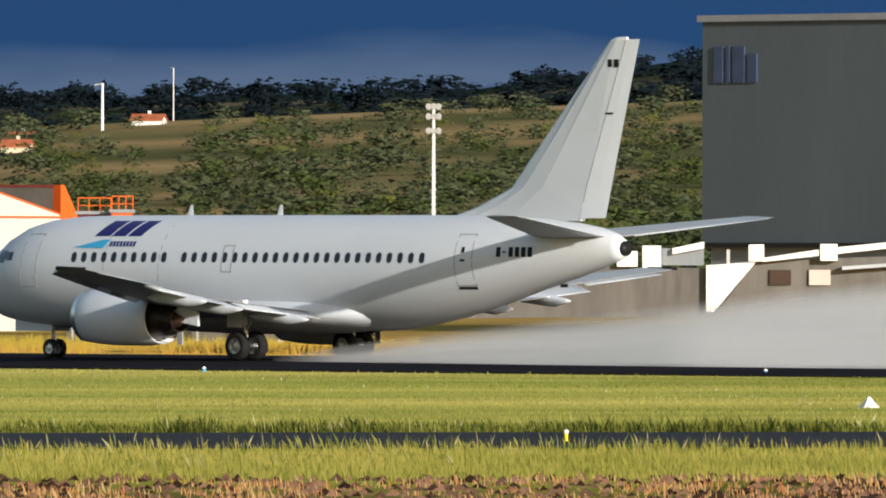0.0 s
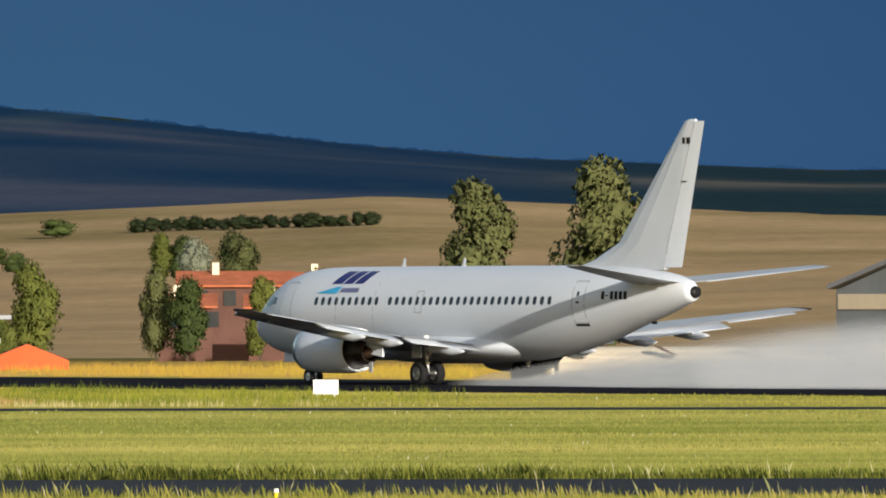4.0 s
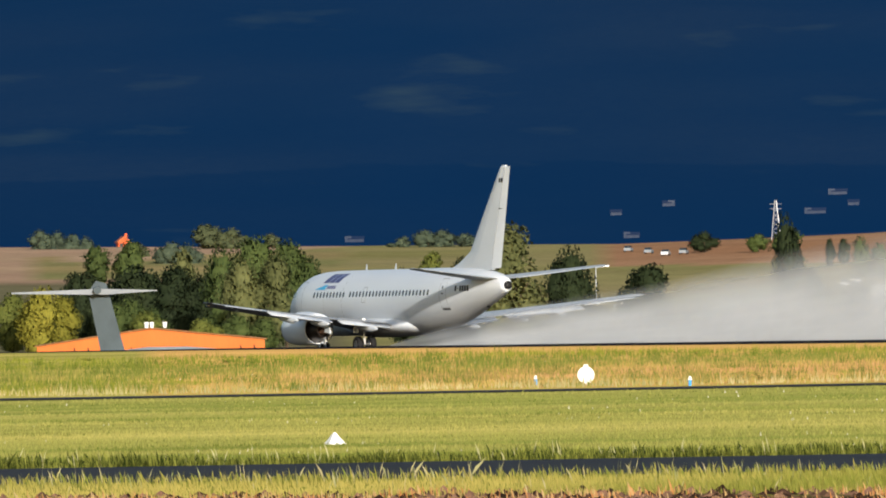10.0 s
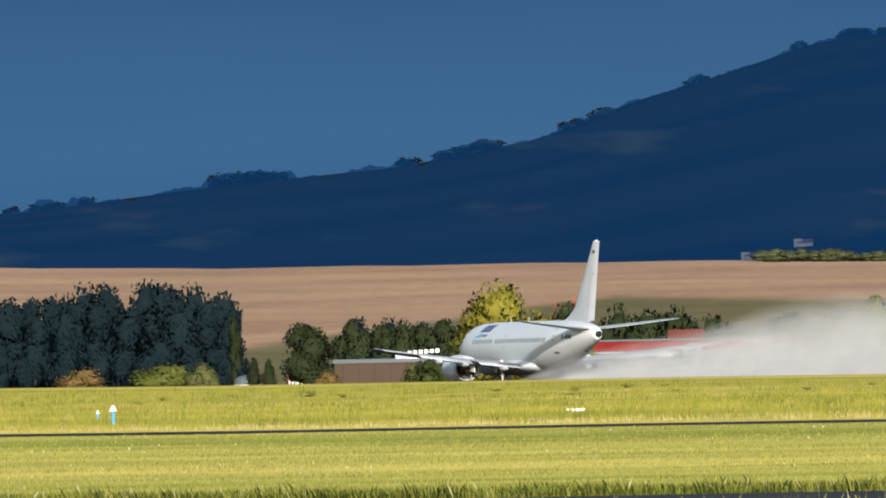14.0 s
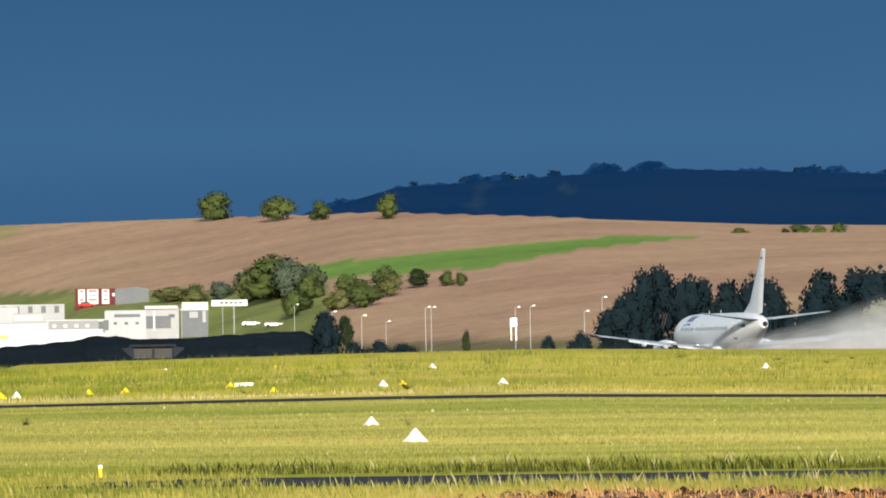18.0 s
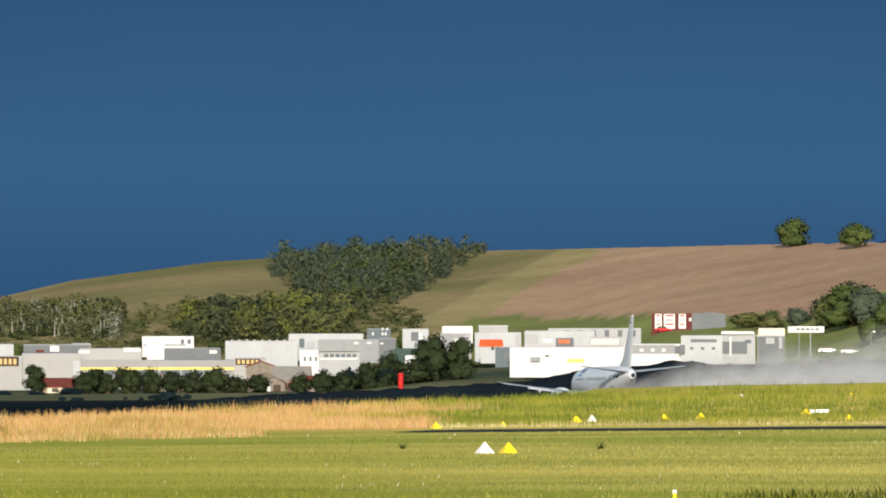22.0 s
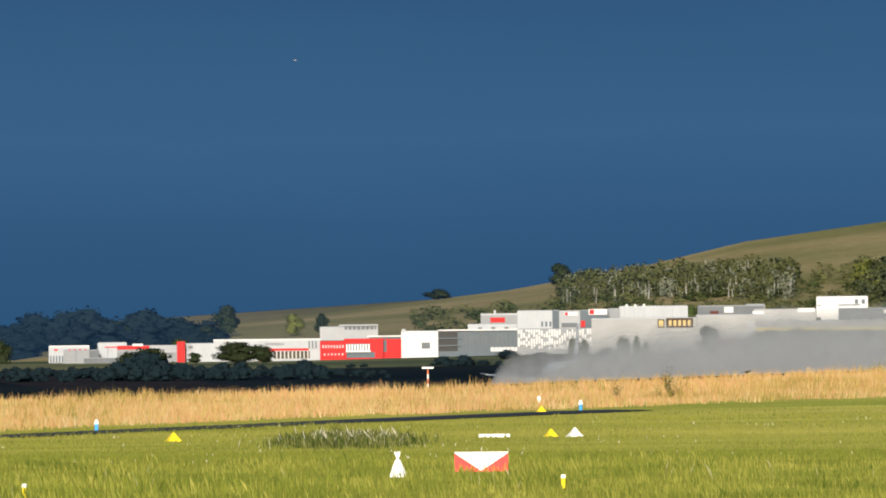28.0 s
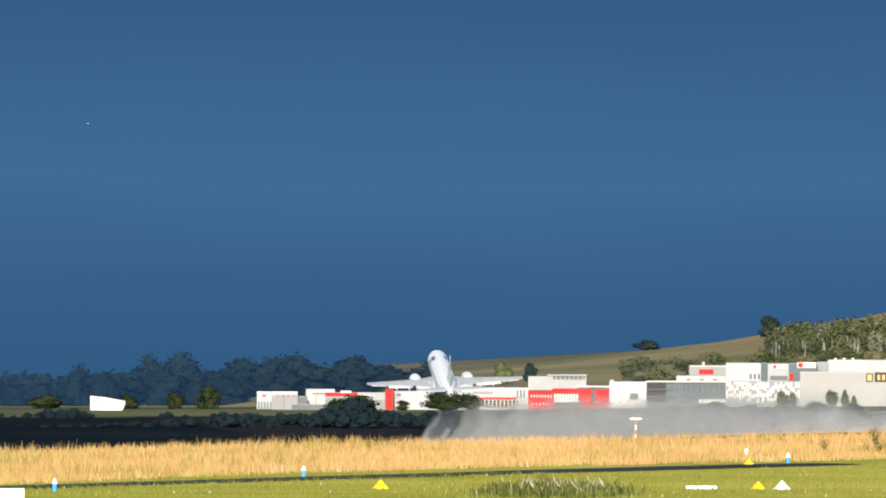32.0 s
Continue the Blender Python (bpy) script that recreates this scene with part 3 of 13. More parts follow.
# ---- storm sky behind the hills, and the glowing haze sheets before them ----
def build_backdrop():
    m = bpy.data.materials.new("storm_sky")
    m.use_nodes = True
    n, l = m.node_tree.nodes, m.node_tree.links
    n.remove(n["Principled BSDF"])
    tc = n.new("ShaderNodeTexCoord")
    sep = n.new("ShaderNodeSeparateXYZ")
    l.new(tc.outputs["Object"], sep.inputs[0])
    mp = n.new("ShaderNodeMapping")
    mp.inputs["Scale"].default_value = (0.0035, 0.0035, 0.016)
    l.new(tc.outputs["Object"], mp.inputs["Vector"])
    tex = n.new("ShaderNodeTexNoise")
    tex.inputs["Scale"].default_value = 1.0
    tex.inputs["Detail"].default_value = 5.0
    l.new(mp.outputs[0], tex.inputs["Vector"])
    ht = n.new("ShaderNodeMapRange")
    ht.inputs["From Min"].default_value, ht.inputs["From Max"].default_value = -10.0, 130.0
    l.new(sep.outputs["Z"], ht.inputs["Value"])
    ad = n.new("ShaderNodeMath")
    ad.operation = "MULTIPLY_ADD"
    l.new(tex.outputs["Fac"], ad.inputs[0])
    ad.inputs[1].default_value = 0.3
    off = n.new("ShaderNodeMath")
    off.operation = "SUBTRACT"
    l.new(ht.outputs[0], off.inputs[0])
    off.inputs[1].default_value = 0.15
    l.new(off.outputs[0], ad.inputs[2])
    ramp = n.new("ShaderNodeValToRGB")
    e = ramp.color_ramp.elements
    e[0].color, e[0].position = (*lin(44, 82, 119), 1), 0.02
    e[1].color, e[1].position = (*lin(46, 84, 122), 1), 1.0
    for p, c in ((0.25, (51, 89, 127)), (0.5, (57, 97, 135)), (0.75, (53, 92, 129))):
        k = e.new(p)
        k.color = (*lin(*c), 1)
    l.new(ad.outputs[0], ramp.inputs[0])
    # the storm is darker to the right of the view, over the airport buildings
    sx = n.new("ShaderNodeMapRange")
    sx.inputs["From Min"].default_value, sx.inputs["From Max"].default_value = 1500.0, 3100.0
    l.new(sep.outputs["X"], sx.inputs["Value"])
    dk = n.new("ShaderNodeMixRGB")
    dk.inputs[2].default_value = (*lin(57, 94, 132), 1)
    mf = n.new("ShaderNodeMath")
    mf.operation = "MULTIPLY"
    l.new(sx.outputs[0], mf.inputs[0])
    mf.inputs[1].default_value = 0.75
    l.new(mf.outputs[0], dk.inputs["Fac"])
    l.new(ramp.outputs[0], dk.inputs[1])
    # a paler bank of cloud low over the right-hand hills
    bz = n.new("ShaderNodeValToRGB")
    be = bz.color_ramp.elements
    be[0].position, be[1].position = 0.5, 0.63
    be[0].color, be[1].color = (1, 1, 1, 1), (0, 0, 0, 1)
    wob = n.new("ShaderNodeMath")
    wob.operation = "MULTIPLY_ADD"
    l.new(tex.outputs["Fac"], wob.inputs[0])
    wob.inputs[1].default_value = 0.5
    l.new(ht.outputs[0], wob.inputs[2])
    w2 = n.new("ShaderNodeMath")
    w2.operation = "SUBTRACT"
    l.new(wob.outputs[0], w2.inputs[0])
    w2.inputs[1].default_value = 0.25
    l.new(w2.outputs[0], bz.inputs[0])
    sb = n.new("ShaderNodeMapRange")
    sb.inputs["From Min"].default_value, sb.inputs["From Max"].default_value = 3120.0, 3400.0
    l.new(sep.outputs["X"], sb.inputs["Value"])
    bm_ = n.new("ShaderNodeMath")
    bm_.operation = "MULTIPLY"
    l.new(bz.outputs[0], bm_.inputs[0])
    l.new(sb.outputs[0], bm_.inputs[1])
    pale = n.new("ShaderNodeMixRGB")
    pale.inputs[2].default_value = (*lin(90, 111, 141), 1)
    # deepest blue behind the hangars
    s2, deep = n.new("ShaderNodeMapRange"), n.new("ShaderNodeMixRGB")
    s2.inputs["From Min"].default_value, s2.inputs["From Max"].default_value = 2720.0, 3200.0
    l.new(sep.outputs["X"], s2.inputs["Value"])
    deep.inputs[2].default_value = (*lin(40, 75, 120), 1)
    l.new(s2.outputs[0], deep.inputs["Fac"])
    l.new(dk.outputs[0], deep.inputs[1])
    l.new(bm_.outputs[0], pale.inputs["Fac"])
    l.new(deep.outputs[0], pale.inputs[1])
    em = n.new("ShaderNodeEmission")
    em.inputs["Strength"].default_value = 0.69
    l.new(pale.outputs[0], em.inputs["Color"])
    l.new(em.outputs[0], n["Material Output"].inputs["Surface"])
    verts, faces = [], []
    azs = np.arange(-20, 70.1, 2.0)
    for az in azs:
        for z in (-60, 60, 180, 300):
            verts.append(polar(az, 4930, z))
    for i in range(len(azs) - 1):
        for k in range(3):
            faces.append((i * 4 + k, i * 4 + k + 1, i * 4 + k + 5, i * 4 + k + 4))
    ob = mesh_part("backdrop", verts, faces, m, smooth=True)
    tagged(ob, "dark blue storm sky beyond the hills", "sky", kind="structure")


build_backdrop()


def crest_wood(az):
    """How far the woods on the mountain's crest rise over it."""
    q = noise.noise((az * 2.3, 5, 0)) + 0.4 * noise.noise((az * 9, 5, 1))
    k = max(0.0, min(1.0, q / 0.1, (az - 12.9) / 0.2, (27 - az) / 0.5))
    return k * (1.9 + 3.0 * q)


def build_rain_haze():
    """The rain haze in front of the far hills: an added glowing blue sheet, thin, seen through."""
    m = bpy.data.materials.new("rain_haze")
    m.use_nodes = True
    n, l = m.node_tree.nodes, m.node_tree.links
    n.remove(n["Principled BSDF"])
    em, tp, mx = n.new("ShaderNodeEmission"), n.new("ShaderNodeBsdfTransparent"), n.new("ShaderNodeMixShader")
    tc, tex, rm = n.new("ShaderNodeTexCoord"), n.new("ShaderNodeTexNoise"), n.new("ShaderNodeMapRange")
    tex.inputs["Scale"].default_value = 0.008
    tex.inputs["Detail"].default_value = 3.0
    l.new(tc.outputs["Object"], tex.inputs["Vector"])
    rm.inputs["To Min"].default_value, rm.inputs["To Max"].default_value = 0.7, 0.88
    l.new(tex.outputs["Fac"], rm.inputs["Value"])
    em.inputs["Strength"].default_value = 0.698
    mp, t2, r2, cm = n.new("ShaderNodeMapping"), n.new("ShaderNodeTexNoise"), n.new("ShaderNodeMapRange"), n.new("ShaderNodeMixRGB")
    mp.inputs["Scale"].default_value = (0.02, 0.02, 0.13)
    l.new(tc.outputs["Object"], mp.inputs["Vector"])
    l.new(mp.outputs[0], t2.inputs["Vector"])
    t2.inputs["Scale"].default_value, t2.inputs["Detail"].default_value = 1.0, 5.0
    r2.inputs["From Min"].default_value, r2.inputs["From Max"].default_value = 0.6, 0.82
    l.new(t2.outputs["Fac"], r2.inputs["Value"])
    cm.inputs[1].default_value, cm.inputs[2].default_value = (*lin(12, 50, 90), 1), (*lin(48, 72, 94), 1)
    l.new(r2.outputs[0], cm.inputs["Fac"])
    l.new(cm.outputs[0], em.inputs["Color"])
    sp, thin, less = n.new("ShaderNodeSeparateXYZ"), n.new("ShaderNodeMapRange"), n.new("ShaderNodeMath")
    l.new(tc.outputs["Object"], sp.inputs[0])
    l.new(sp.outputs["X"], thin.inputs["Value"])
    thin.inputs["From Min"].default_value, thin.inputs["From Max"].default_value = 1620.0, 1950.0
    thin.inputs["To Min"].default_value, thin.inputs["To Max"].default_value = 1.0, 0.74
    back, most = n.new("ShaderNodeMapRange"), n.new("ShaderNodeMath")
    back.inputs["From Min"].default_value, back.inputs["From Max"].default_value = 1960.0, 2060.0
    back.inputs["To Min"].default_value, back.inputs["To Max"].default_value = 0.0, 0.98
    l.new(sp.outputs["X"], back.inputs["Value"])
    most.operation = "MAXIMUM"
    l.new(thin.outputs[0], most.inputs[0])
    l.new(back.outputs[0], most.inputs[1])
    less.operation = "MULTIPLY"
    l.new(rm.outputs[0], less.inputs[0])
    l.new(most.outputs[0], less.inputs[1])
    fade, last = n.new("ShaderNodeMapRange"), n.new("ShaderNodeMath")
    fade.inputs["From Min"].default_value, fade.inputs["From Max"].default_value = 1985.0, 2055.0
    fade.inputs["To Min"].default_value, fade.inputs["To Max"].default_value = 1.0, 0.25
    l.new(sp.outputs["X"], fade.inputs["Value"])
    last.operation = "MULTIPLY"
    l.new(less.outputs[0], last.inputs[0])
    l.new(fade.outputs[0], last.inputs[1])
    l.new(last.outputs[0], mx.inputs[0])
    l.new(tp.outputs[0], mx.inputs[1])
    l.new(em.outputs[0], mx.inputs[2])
    l.new(mx.outputs[0], n["Material Output"].inputs["Surface"])
    verts, faces = [], []
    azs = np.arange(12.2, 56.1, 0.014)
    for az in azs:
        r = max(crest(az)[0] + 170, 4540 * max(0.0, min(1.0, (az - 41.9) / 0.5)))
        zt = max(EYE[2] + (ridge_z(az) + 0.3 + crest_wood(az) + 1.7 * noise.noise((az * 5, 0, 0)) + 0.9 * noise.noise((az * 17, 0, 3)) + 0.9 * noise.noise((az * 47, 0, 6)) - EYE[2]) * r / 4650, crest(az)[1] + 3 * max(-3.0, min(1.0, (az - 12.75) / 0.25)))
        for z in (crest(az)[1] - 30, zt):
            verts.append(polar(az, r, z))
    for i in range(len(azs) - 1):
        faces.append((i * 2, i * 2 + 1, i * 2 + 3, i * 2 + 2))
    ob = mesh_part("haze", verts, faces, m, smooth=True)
    tagged(ob, "thin glowing blue sheet for rain haze before the dark hills", "haze", kind="structure")



def build_wood_haze():
    """Rain haze before the far wood: an added sheet that glows in the sky's colour, thinning to the right."""
    m = bpy.data.materials.new("wood_haze")
    m.use_nodes = True
    n, l = m.node_tree.nodes, m.node_tree.links
    n.remove(n["Principled BSDF"])
    em, tp, mx = n.new("ShaderNodeEmission"), n.new("ShaderNodeBsdfTransparent"), n.new("ShaderNodeMixShader")
    tc, sp, thin = n.new("ShaderNodeTexCoord"), n.new("ShaderNodeSeparateXYZ"), n.new("ShaderNodeMapRange")
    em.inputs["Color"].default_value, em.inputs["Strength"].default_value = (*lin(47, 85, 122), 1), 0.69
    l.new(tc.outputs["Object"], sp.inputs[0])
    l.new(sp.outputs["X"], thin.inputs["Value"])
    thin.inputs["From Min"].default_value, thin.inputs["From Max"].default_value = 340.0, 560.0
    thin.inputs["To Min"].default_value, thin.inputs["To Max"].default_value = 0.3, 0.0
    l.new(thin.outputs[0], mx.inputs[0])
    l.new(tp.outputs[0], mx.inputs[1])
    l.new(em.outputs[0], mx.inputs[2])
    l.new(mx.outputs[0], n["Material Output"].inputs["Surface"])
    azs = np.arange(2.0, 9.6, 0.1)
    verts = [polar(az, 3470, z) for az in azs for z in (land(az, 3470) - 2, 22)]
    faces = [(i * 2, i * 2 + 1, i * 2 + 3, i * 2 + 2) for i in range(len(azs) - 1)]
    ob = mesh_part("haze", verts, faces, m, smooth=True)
    tagged(ob, "thin glowing blue sheet for haze before the far wood", "haze", kind="structure")


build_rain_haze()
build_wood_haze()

# ---- the airliner ----
# body axes: y ahead, x to its starboard, z up from the wheels' contact, origin between the main wheels
FUS = [(16.4, 0.03, 2.48, 2.56), (16.25, 0.32, 2.16, 2.81), (15.9, 0.62, 1.89, 3.12), (15.3, 0.98, 1.62, 3.48), (14.6, 1.28, 1.4, 3.94), (14.0, 1.46, 1.28, 4.34), (13.2, 1.64, 1.18, 4.68), (12.2, 1.79, 1.1, 4.9), (11.0, 1.87, 1.05, 5.01), (9.5, 1.88, 1.03, 5.05), (6.0, 1.88, 1.03, 5.06), (2.0, 1.88, 1.03, 5.06), (-2.0, 1.88, 1.03, 5.06), (-4.6, 1.88, 1.05, 5.06), (-6.2, 1.85, 1.2, 5.06), (-8.0, 1.75, 1.52, 5.05), (-10.0, 1.53, 1.98, 5.02), (-12.0, 1.2, 2.54, 4.94), (-13.5, 0.9, 2.9, 4.8), (-14.7, 0.62, 3.24, 4.62), (-15.4, 0.42, 3.46, 4.42), (-15.75, 0.28, 3.58, 4.2)]


def fus_at(y):
    ys = [f[0] for f in FUS][::-1]
    return [float(np.interp(y, ys, [f[k] for f in FUS][::-1])) for k in (1, 2, 3)]


def fus_x(y, z):
    """Half width of the fuselage at station y and height z."""
    w, lo, hi = fus_at(y)
    c, h = (lo + hi) / 2, (hi - lo) / 2
    u = max(-0.999, min(0.999, (z - c) / h))
    return w * math.sqrt(max(0.0, 1 - u * u))


def fus_rings(seg=36):
    rings = []
    for y, w, lo, hi in FUS:
        c, h = (lo + hi) / 2, (hi - lo) / 2
        rings.append([(w * math.sin(2 * math.pi * k / seg), y, c + h * math.cos(2 * math.pi * k / seg)) for k in range(seg)])
    return rings


def foil(p_le, p_te, thick, n=9):
    """Ring of an aerofoil between the leading and trailing edge points."""
    le, te = Vector(p_le), Vector(p_te)
    pts = []
    for i in range(n):
        k = (1 - math.cos(math.pi * i / (n - 1))) / 2
        h = thick * (2.6 * math.sqrt(k) * (1 - k) * (1 - 0.35 * k) * 0.42)
        pts.append((k, h))
    up = [le.lerp(te, k) + Vector((0, 0, h)) for k, h in pts]
    dn = [le.lerp(te, k) - Vector((0, 0, h * 0.8)) for k, h in pts[1:-1]][::-1]
    return up + dn


def foil_v(p_le, p_te, thick, n=7):
    le, te = Vector(p_le), Vector(p_te)
    pts = []
    for i in range(n):
        k = (1 - math.cos(math.pi * i / (n - 1))) / 2
        pts.append((k, thick * 1.05 * math.sqrt(k) * (1 - k)))
    a = [le.lerp(te, k) + Vector((h, 0, 0)) for k, h in pts]
    b = [le.lerp(te, k) - Vector((h, 0, 0)) for k, h in pts[1:-1]][::-1]
    return a + b


def side_patch(y0, y1, z0, z1, off=0.012, side=-1, slant=0.0, ny=2, nz=3, thick=0.02):
    """A patch that hugs the fuselage's side, as a bmesh slab; slant shifts the top edge ahead."""
    z0, z1 = z0 - 0.14, z1 - 0.14
    bm = bmesh.new()
    grid = []
    for i in range(ny + 1):
        row = []
        for k in range(nz + 1):
            z = z0 + (z1 - z0) * k / nz
            y = y0 + (y1 - y0) * i / ny + slant * k / nz
            x = side * (fus_x(y, z) + off)
            row.append((bm.verts.new((x, y, z)), bm.verts.new((x - side * thick, y, z))))
        grid.append(row)
    for s in (0, 1):
        for i in range(ny):
            for k in range(nz):
                bm.faces.new((grid[i][k][s], grid[i + 1][k][s], grid[i + 1][k + 1][s], grid[i][k + 1][s]))
    loop = [grid[i][0] for i in range(ny + 1)] + [grid[ny][k] for k in range(1, nz + 1)] + [grid[i][nz] for i in range(ny - 1, -1, -1)] + [grid[0][k] for k in range(nz - 1, 0, -1)]
    for a, b in zip(loop, loop[1:] + loop[:1]):
        bm.faces.new((a[0], b[0], b[1], a[1]))
    bmesh.ops.recalc_face_normals(bm, faces=bm.faces[:])
    return bm


def side_frame(y0, y1, z0, z1, w=0.035, side=-1):
    """A thin outline round a door, on the fuselage's side."""
    out = bmesh.new()
    for a in ((y0, y1, z0, z0 + w), (y0, y1, z1 - w, z1), (y0, y0 + w, z0, z1), (y1 - w, y1, z0, z1)):
        b = side_patch(*a, off=0.008, side=side, nz=5)
        me = bpy.data.meshes.new("tmp")
        b.to_mesh(me)
        b.free()
        out.from_mesh(me)
        bpy.data.meshes.remove(me)
    return out


def wheel(parent, x, y, r, w, hub=0.55):
    """A wheel on its axle: tyre and rim turn with it."""
    hubo = bpy.data.objects.new("wheel", None)
    scene.collection.objects.link(hubo)
    hubo.parent = parent
    hubo.location = (x, y, r)
    prof = [(hub * r, -w * 0.42), (r * 0.86, -w * 0.5), (r * 0.97, -w * 0.34), (r, -w * 0.12), (r, w * 0.12), (r * 0.97, w * 0.34), (r * 0.86, w * 0.5), (hub * r, w * 0.42)]
    seg = 28
    bm = bmesh.new()
    rings = [[(px, q * math.cos(2 * math.pi * k / seg), q * math.sin(2 * math.pi * k / seg)) for k in range(seg)] for q, px in prof]
    loft(bm, rings, caps=False)
    part("tyre", bm, RUBBER, hubo, "black rubber tyre", smooth=True)
    bm = bmesh.new()
    rings = [[(px, q * math.cos(2 * math.pi * k / seg), q * math.sin(2 * math.pi * k / seg)) for k in range(seg)] for q, px in ((0.02, -w * 0.3), (hub * r * 0.6, -w * 0.34), (hub * r * 0.9, -w * 0.2), (hub * r, -w * 0.42), (hub * r, w * 0.42), (hub * r * 0.9, w * 0.2), (hub * r * 0.6, w * 0.34), (0.02, w * 0.3))]
    loft(bm, rings)
    part("rim", bm, BARE_METAL, hubo, "bare metal rim", smooth=True)
    return hubo


def build_plane():
    top = empty("airliner")
    tagged(top, "white twin-engined jet airliner speeding along the wet runway", "airplane")
    bm = loft(bmesh.new(), fus_rings())
    fus = part("fuselage", bm, WHITE_PAINT, top, "white painted fuselage", smooth=True)
    # wing-body fairing
    rings = []
    for y, w, lo in ((6.6, 0.3, 1.25), (6.0, 1.1, 1.06), (5.0, 1.75, 0.96), (3.0, 2.05, 0.9), (0.0, 2.1, 0.9), (-2.0, 2.05, 0.94), (-3.6, 1.75, 1.06), (-4.8, 1.1, 1.22), (-5.4, 0.3, 1.36)):
        rings.append([(w * math.sin(2 * math.pi * k / 24), y, 1.62 + (1.62 - lo) * math.cos(2 * math.pi * k / 24)) for k in range(24)])
    part("belly_fairing", loft(bmesh.new(), rings), WHITE_PAINT, top, smooth=True)
    # wings
    for s in (-1, 1):
        st = [(1.0, 5.6, -2.5, 1.62, 1.0), (1.9, 4.95, -2.45, 1.74, 0.95), (3.6, 3.5, -2.25, 1.9, 0.72), (5.4, 2.25, -2.0, 2.1, 0.55), (9.5, 0.02, -3.05, 2.58, 0.36), (14.2, -2.52, -4.15, 3.18, 0.2), (14.44, -2.85, -4.15, 3.22, 0.08)]
        bm = bmesh.new()
        loft(bm, [foil((s * x, le, z), (s * x, te, z - 0.03), th) for x, le, te, z, th in st])
        wing = part("wing", bm, GREY_PAINT, top, "grey and white swept wing", smooth=True)
        # slats along the leading edge, drooped for take-off
        for x0, x1 in ((5.9, 8.6), (8.7, 11.4), (11.5, 14.0)):
            f = lambda x, k: float(np.interp(x, [q[0] for q in st], [q[k] for q in st]))
            bm = bmesh.new()
            loft(bm, [foil((s * x, f(x, 1) + 0.22, f(x, 3) - 0.16), (s * x, f(x, 1) - 0.28, f(x, 3) + 0.07), 0.16, 6) for x in (x0, x1)])
            part("slat", bm, BARE_METAL, wing, "bare metal leading-edge slat", smooth=True)
        for x0, x1 in ((2.1, 5.2), (5.9, 10.4)):
            bm = bmesh.new()
            f = lambda x, k: float(np.interp(x, [q[0] for q in st], [q[k] for q in st]))
            loft(bm, [foil((s * x, f(x, 2) + 0.35, f(x, 3) - 0.08), (s * x, f(x, 2) - 0.75, f(x, 3) - 0.3), 0.22, 6) for x in (x0, x1)])
            part("flap", bm, WHITE_PAINT, wing, "white trailing-edge flap set for take-off", smooth=True)
        bm = bmesh.new()
        loft(bm, [foil((s * x, -3.35 - (x - 10.6) * 0.22, 2.66 + (x - 10.6) * 0.126), (s * x, -3.7 - (x - 10.6) * 0.24, 2.62 + (x - 10.6) * 0.126), 0.08, 5) for x in (10.6, 13.6)])
        part("aileron", bm, WHITE_PAINT, wing, smooth=True)
        for x in (3.4, 6.6, 8.9):
            f = lambda k: float(np.interp(x, [q[0] for q in st], [q[k] for q in st]))
            rings = []
            for y, r in ((1.35, 0.03), (0.9, 0.16), (0.1, 0.25), (-0.7, 0.21), (-1.3, 0.1), (-1.6, 0.02)):
                rings.append([(s * x + r * 0.75 * math.sin(2 * math.pi * k / 10), f(2) + y, f(3) - 0.32 - (0.12 if y < -0.5 else 0) + r * math.cos(2 * math.pi * k / 10)) for k in range(10)])
            part("flap_fairing", loft(bmesh.new(), rings), WHITE_PAINT, wing, "white flap track fairing", smooth=True)
        bm = bmesh.new()
        rod(bm, (s * 14.45, -2.9, 3.22), (s * 14.45, -4.3, 3.2), 0.06, 0.04)
        part("wing_tip_light", bm, BLACK_PAINT, wing, smooth=True)
        # engine
        cx, cz = s * 4.83, 1.5
        eng = empty("engine")
        eng.parent = top
        tagged(eng, "white engine nacelle with a bare lip")
        seg = 30

        def ring(y, r, flat=0.0, dz=0.0):
            return [(cx + r * 1.03 * math.sin(2 * math.pi * k / seg), y - 0.72, cz + dz + r * (max(math.cos(2 * math.pi * k / seg), -1 + flat))) for k in range(seg)]

        part("cowl", loft(bmesh.new(), [ring(6.25, 0.88, 0.1), ring(6.0, 0.98, 0.12), ring(5.3, 1.07, 0.12), ring(4.4, 1.08, 0.08), ring(3.4, 1.02, 0.02), ring(2.62, 0.93), ring(2.55, 0.9), ring(3.2, 0.86), ring(3.4, 0.3)], caps=False), WHITE_PAINT, eng, smooth=True)
        part("intake_lip", loft(bmesh.new(), [ring(6.0, 0.985, 0.12), ring(6.25, 0.93, 0.1), ring(6.36, 0.85, 0.08), ring(6.3, 0.77, 0.05), ring(5.8, 0.74), ring(5.0, 0.74)], caps=False), BARE_METAL, eng, "bare metal intake lip", smooth=True)
        part("fan", loft(bmesh.new(), [ring(5.0, 0.74), ring(5.02, 0.3), ring(5.4, 0.12), ring(5.55, 0.01)]), DARK_METAL, eng, "dark fan and spinner", smooth=True)
        part("core_cowl", loft(bmesh.new(), [ring(3.3, 0.84, 0, -0.02), ring(2.7, 0.72, 0, -0.03), ring(2.2, 0.58, 0, -0.05), ring(1.75, 0.46, 0, -0.06), ring(1.72, 0.42, 0, -0.06), ring(2.3, 0.38, 0, -0.06)], caps=False), DARK_METAL, eng, "sooty dark core cowl", smooth=True)
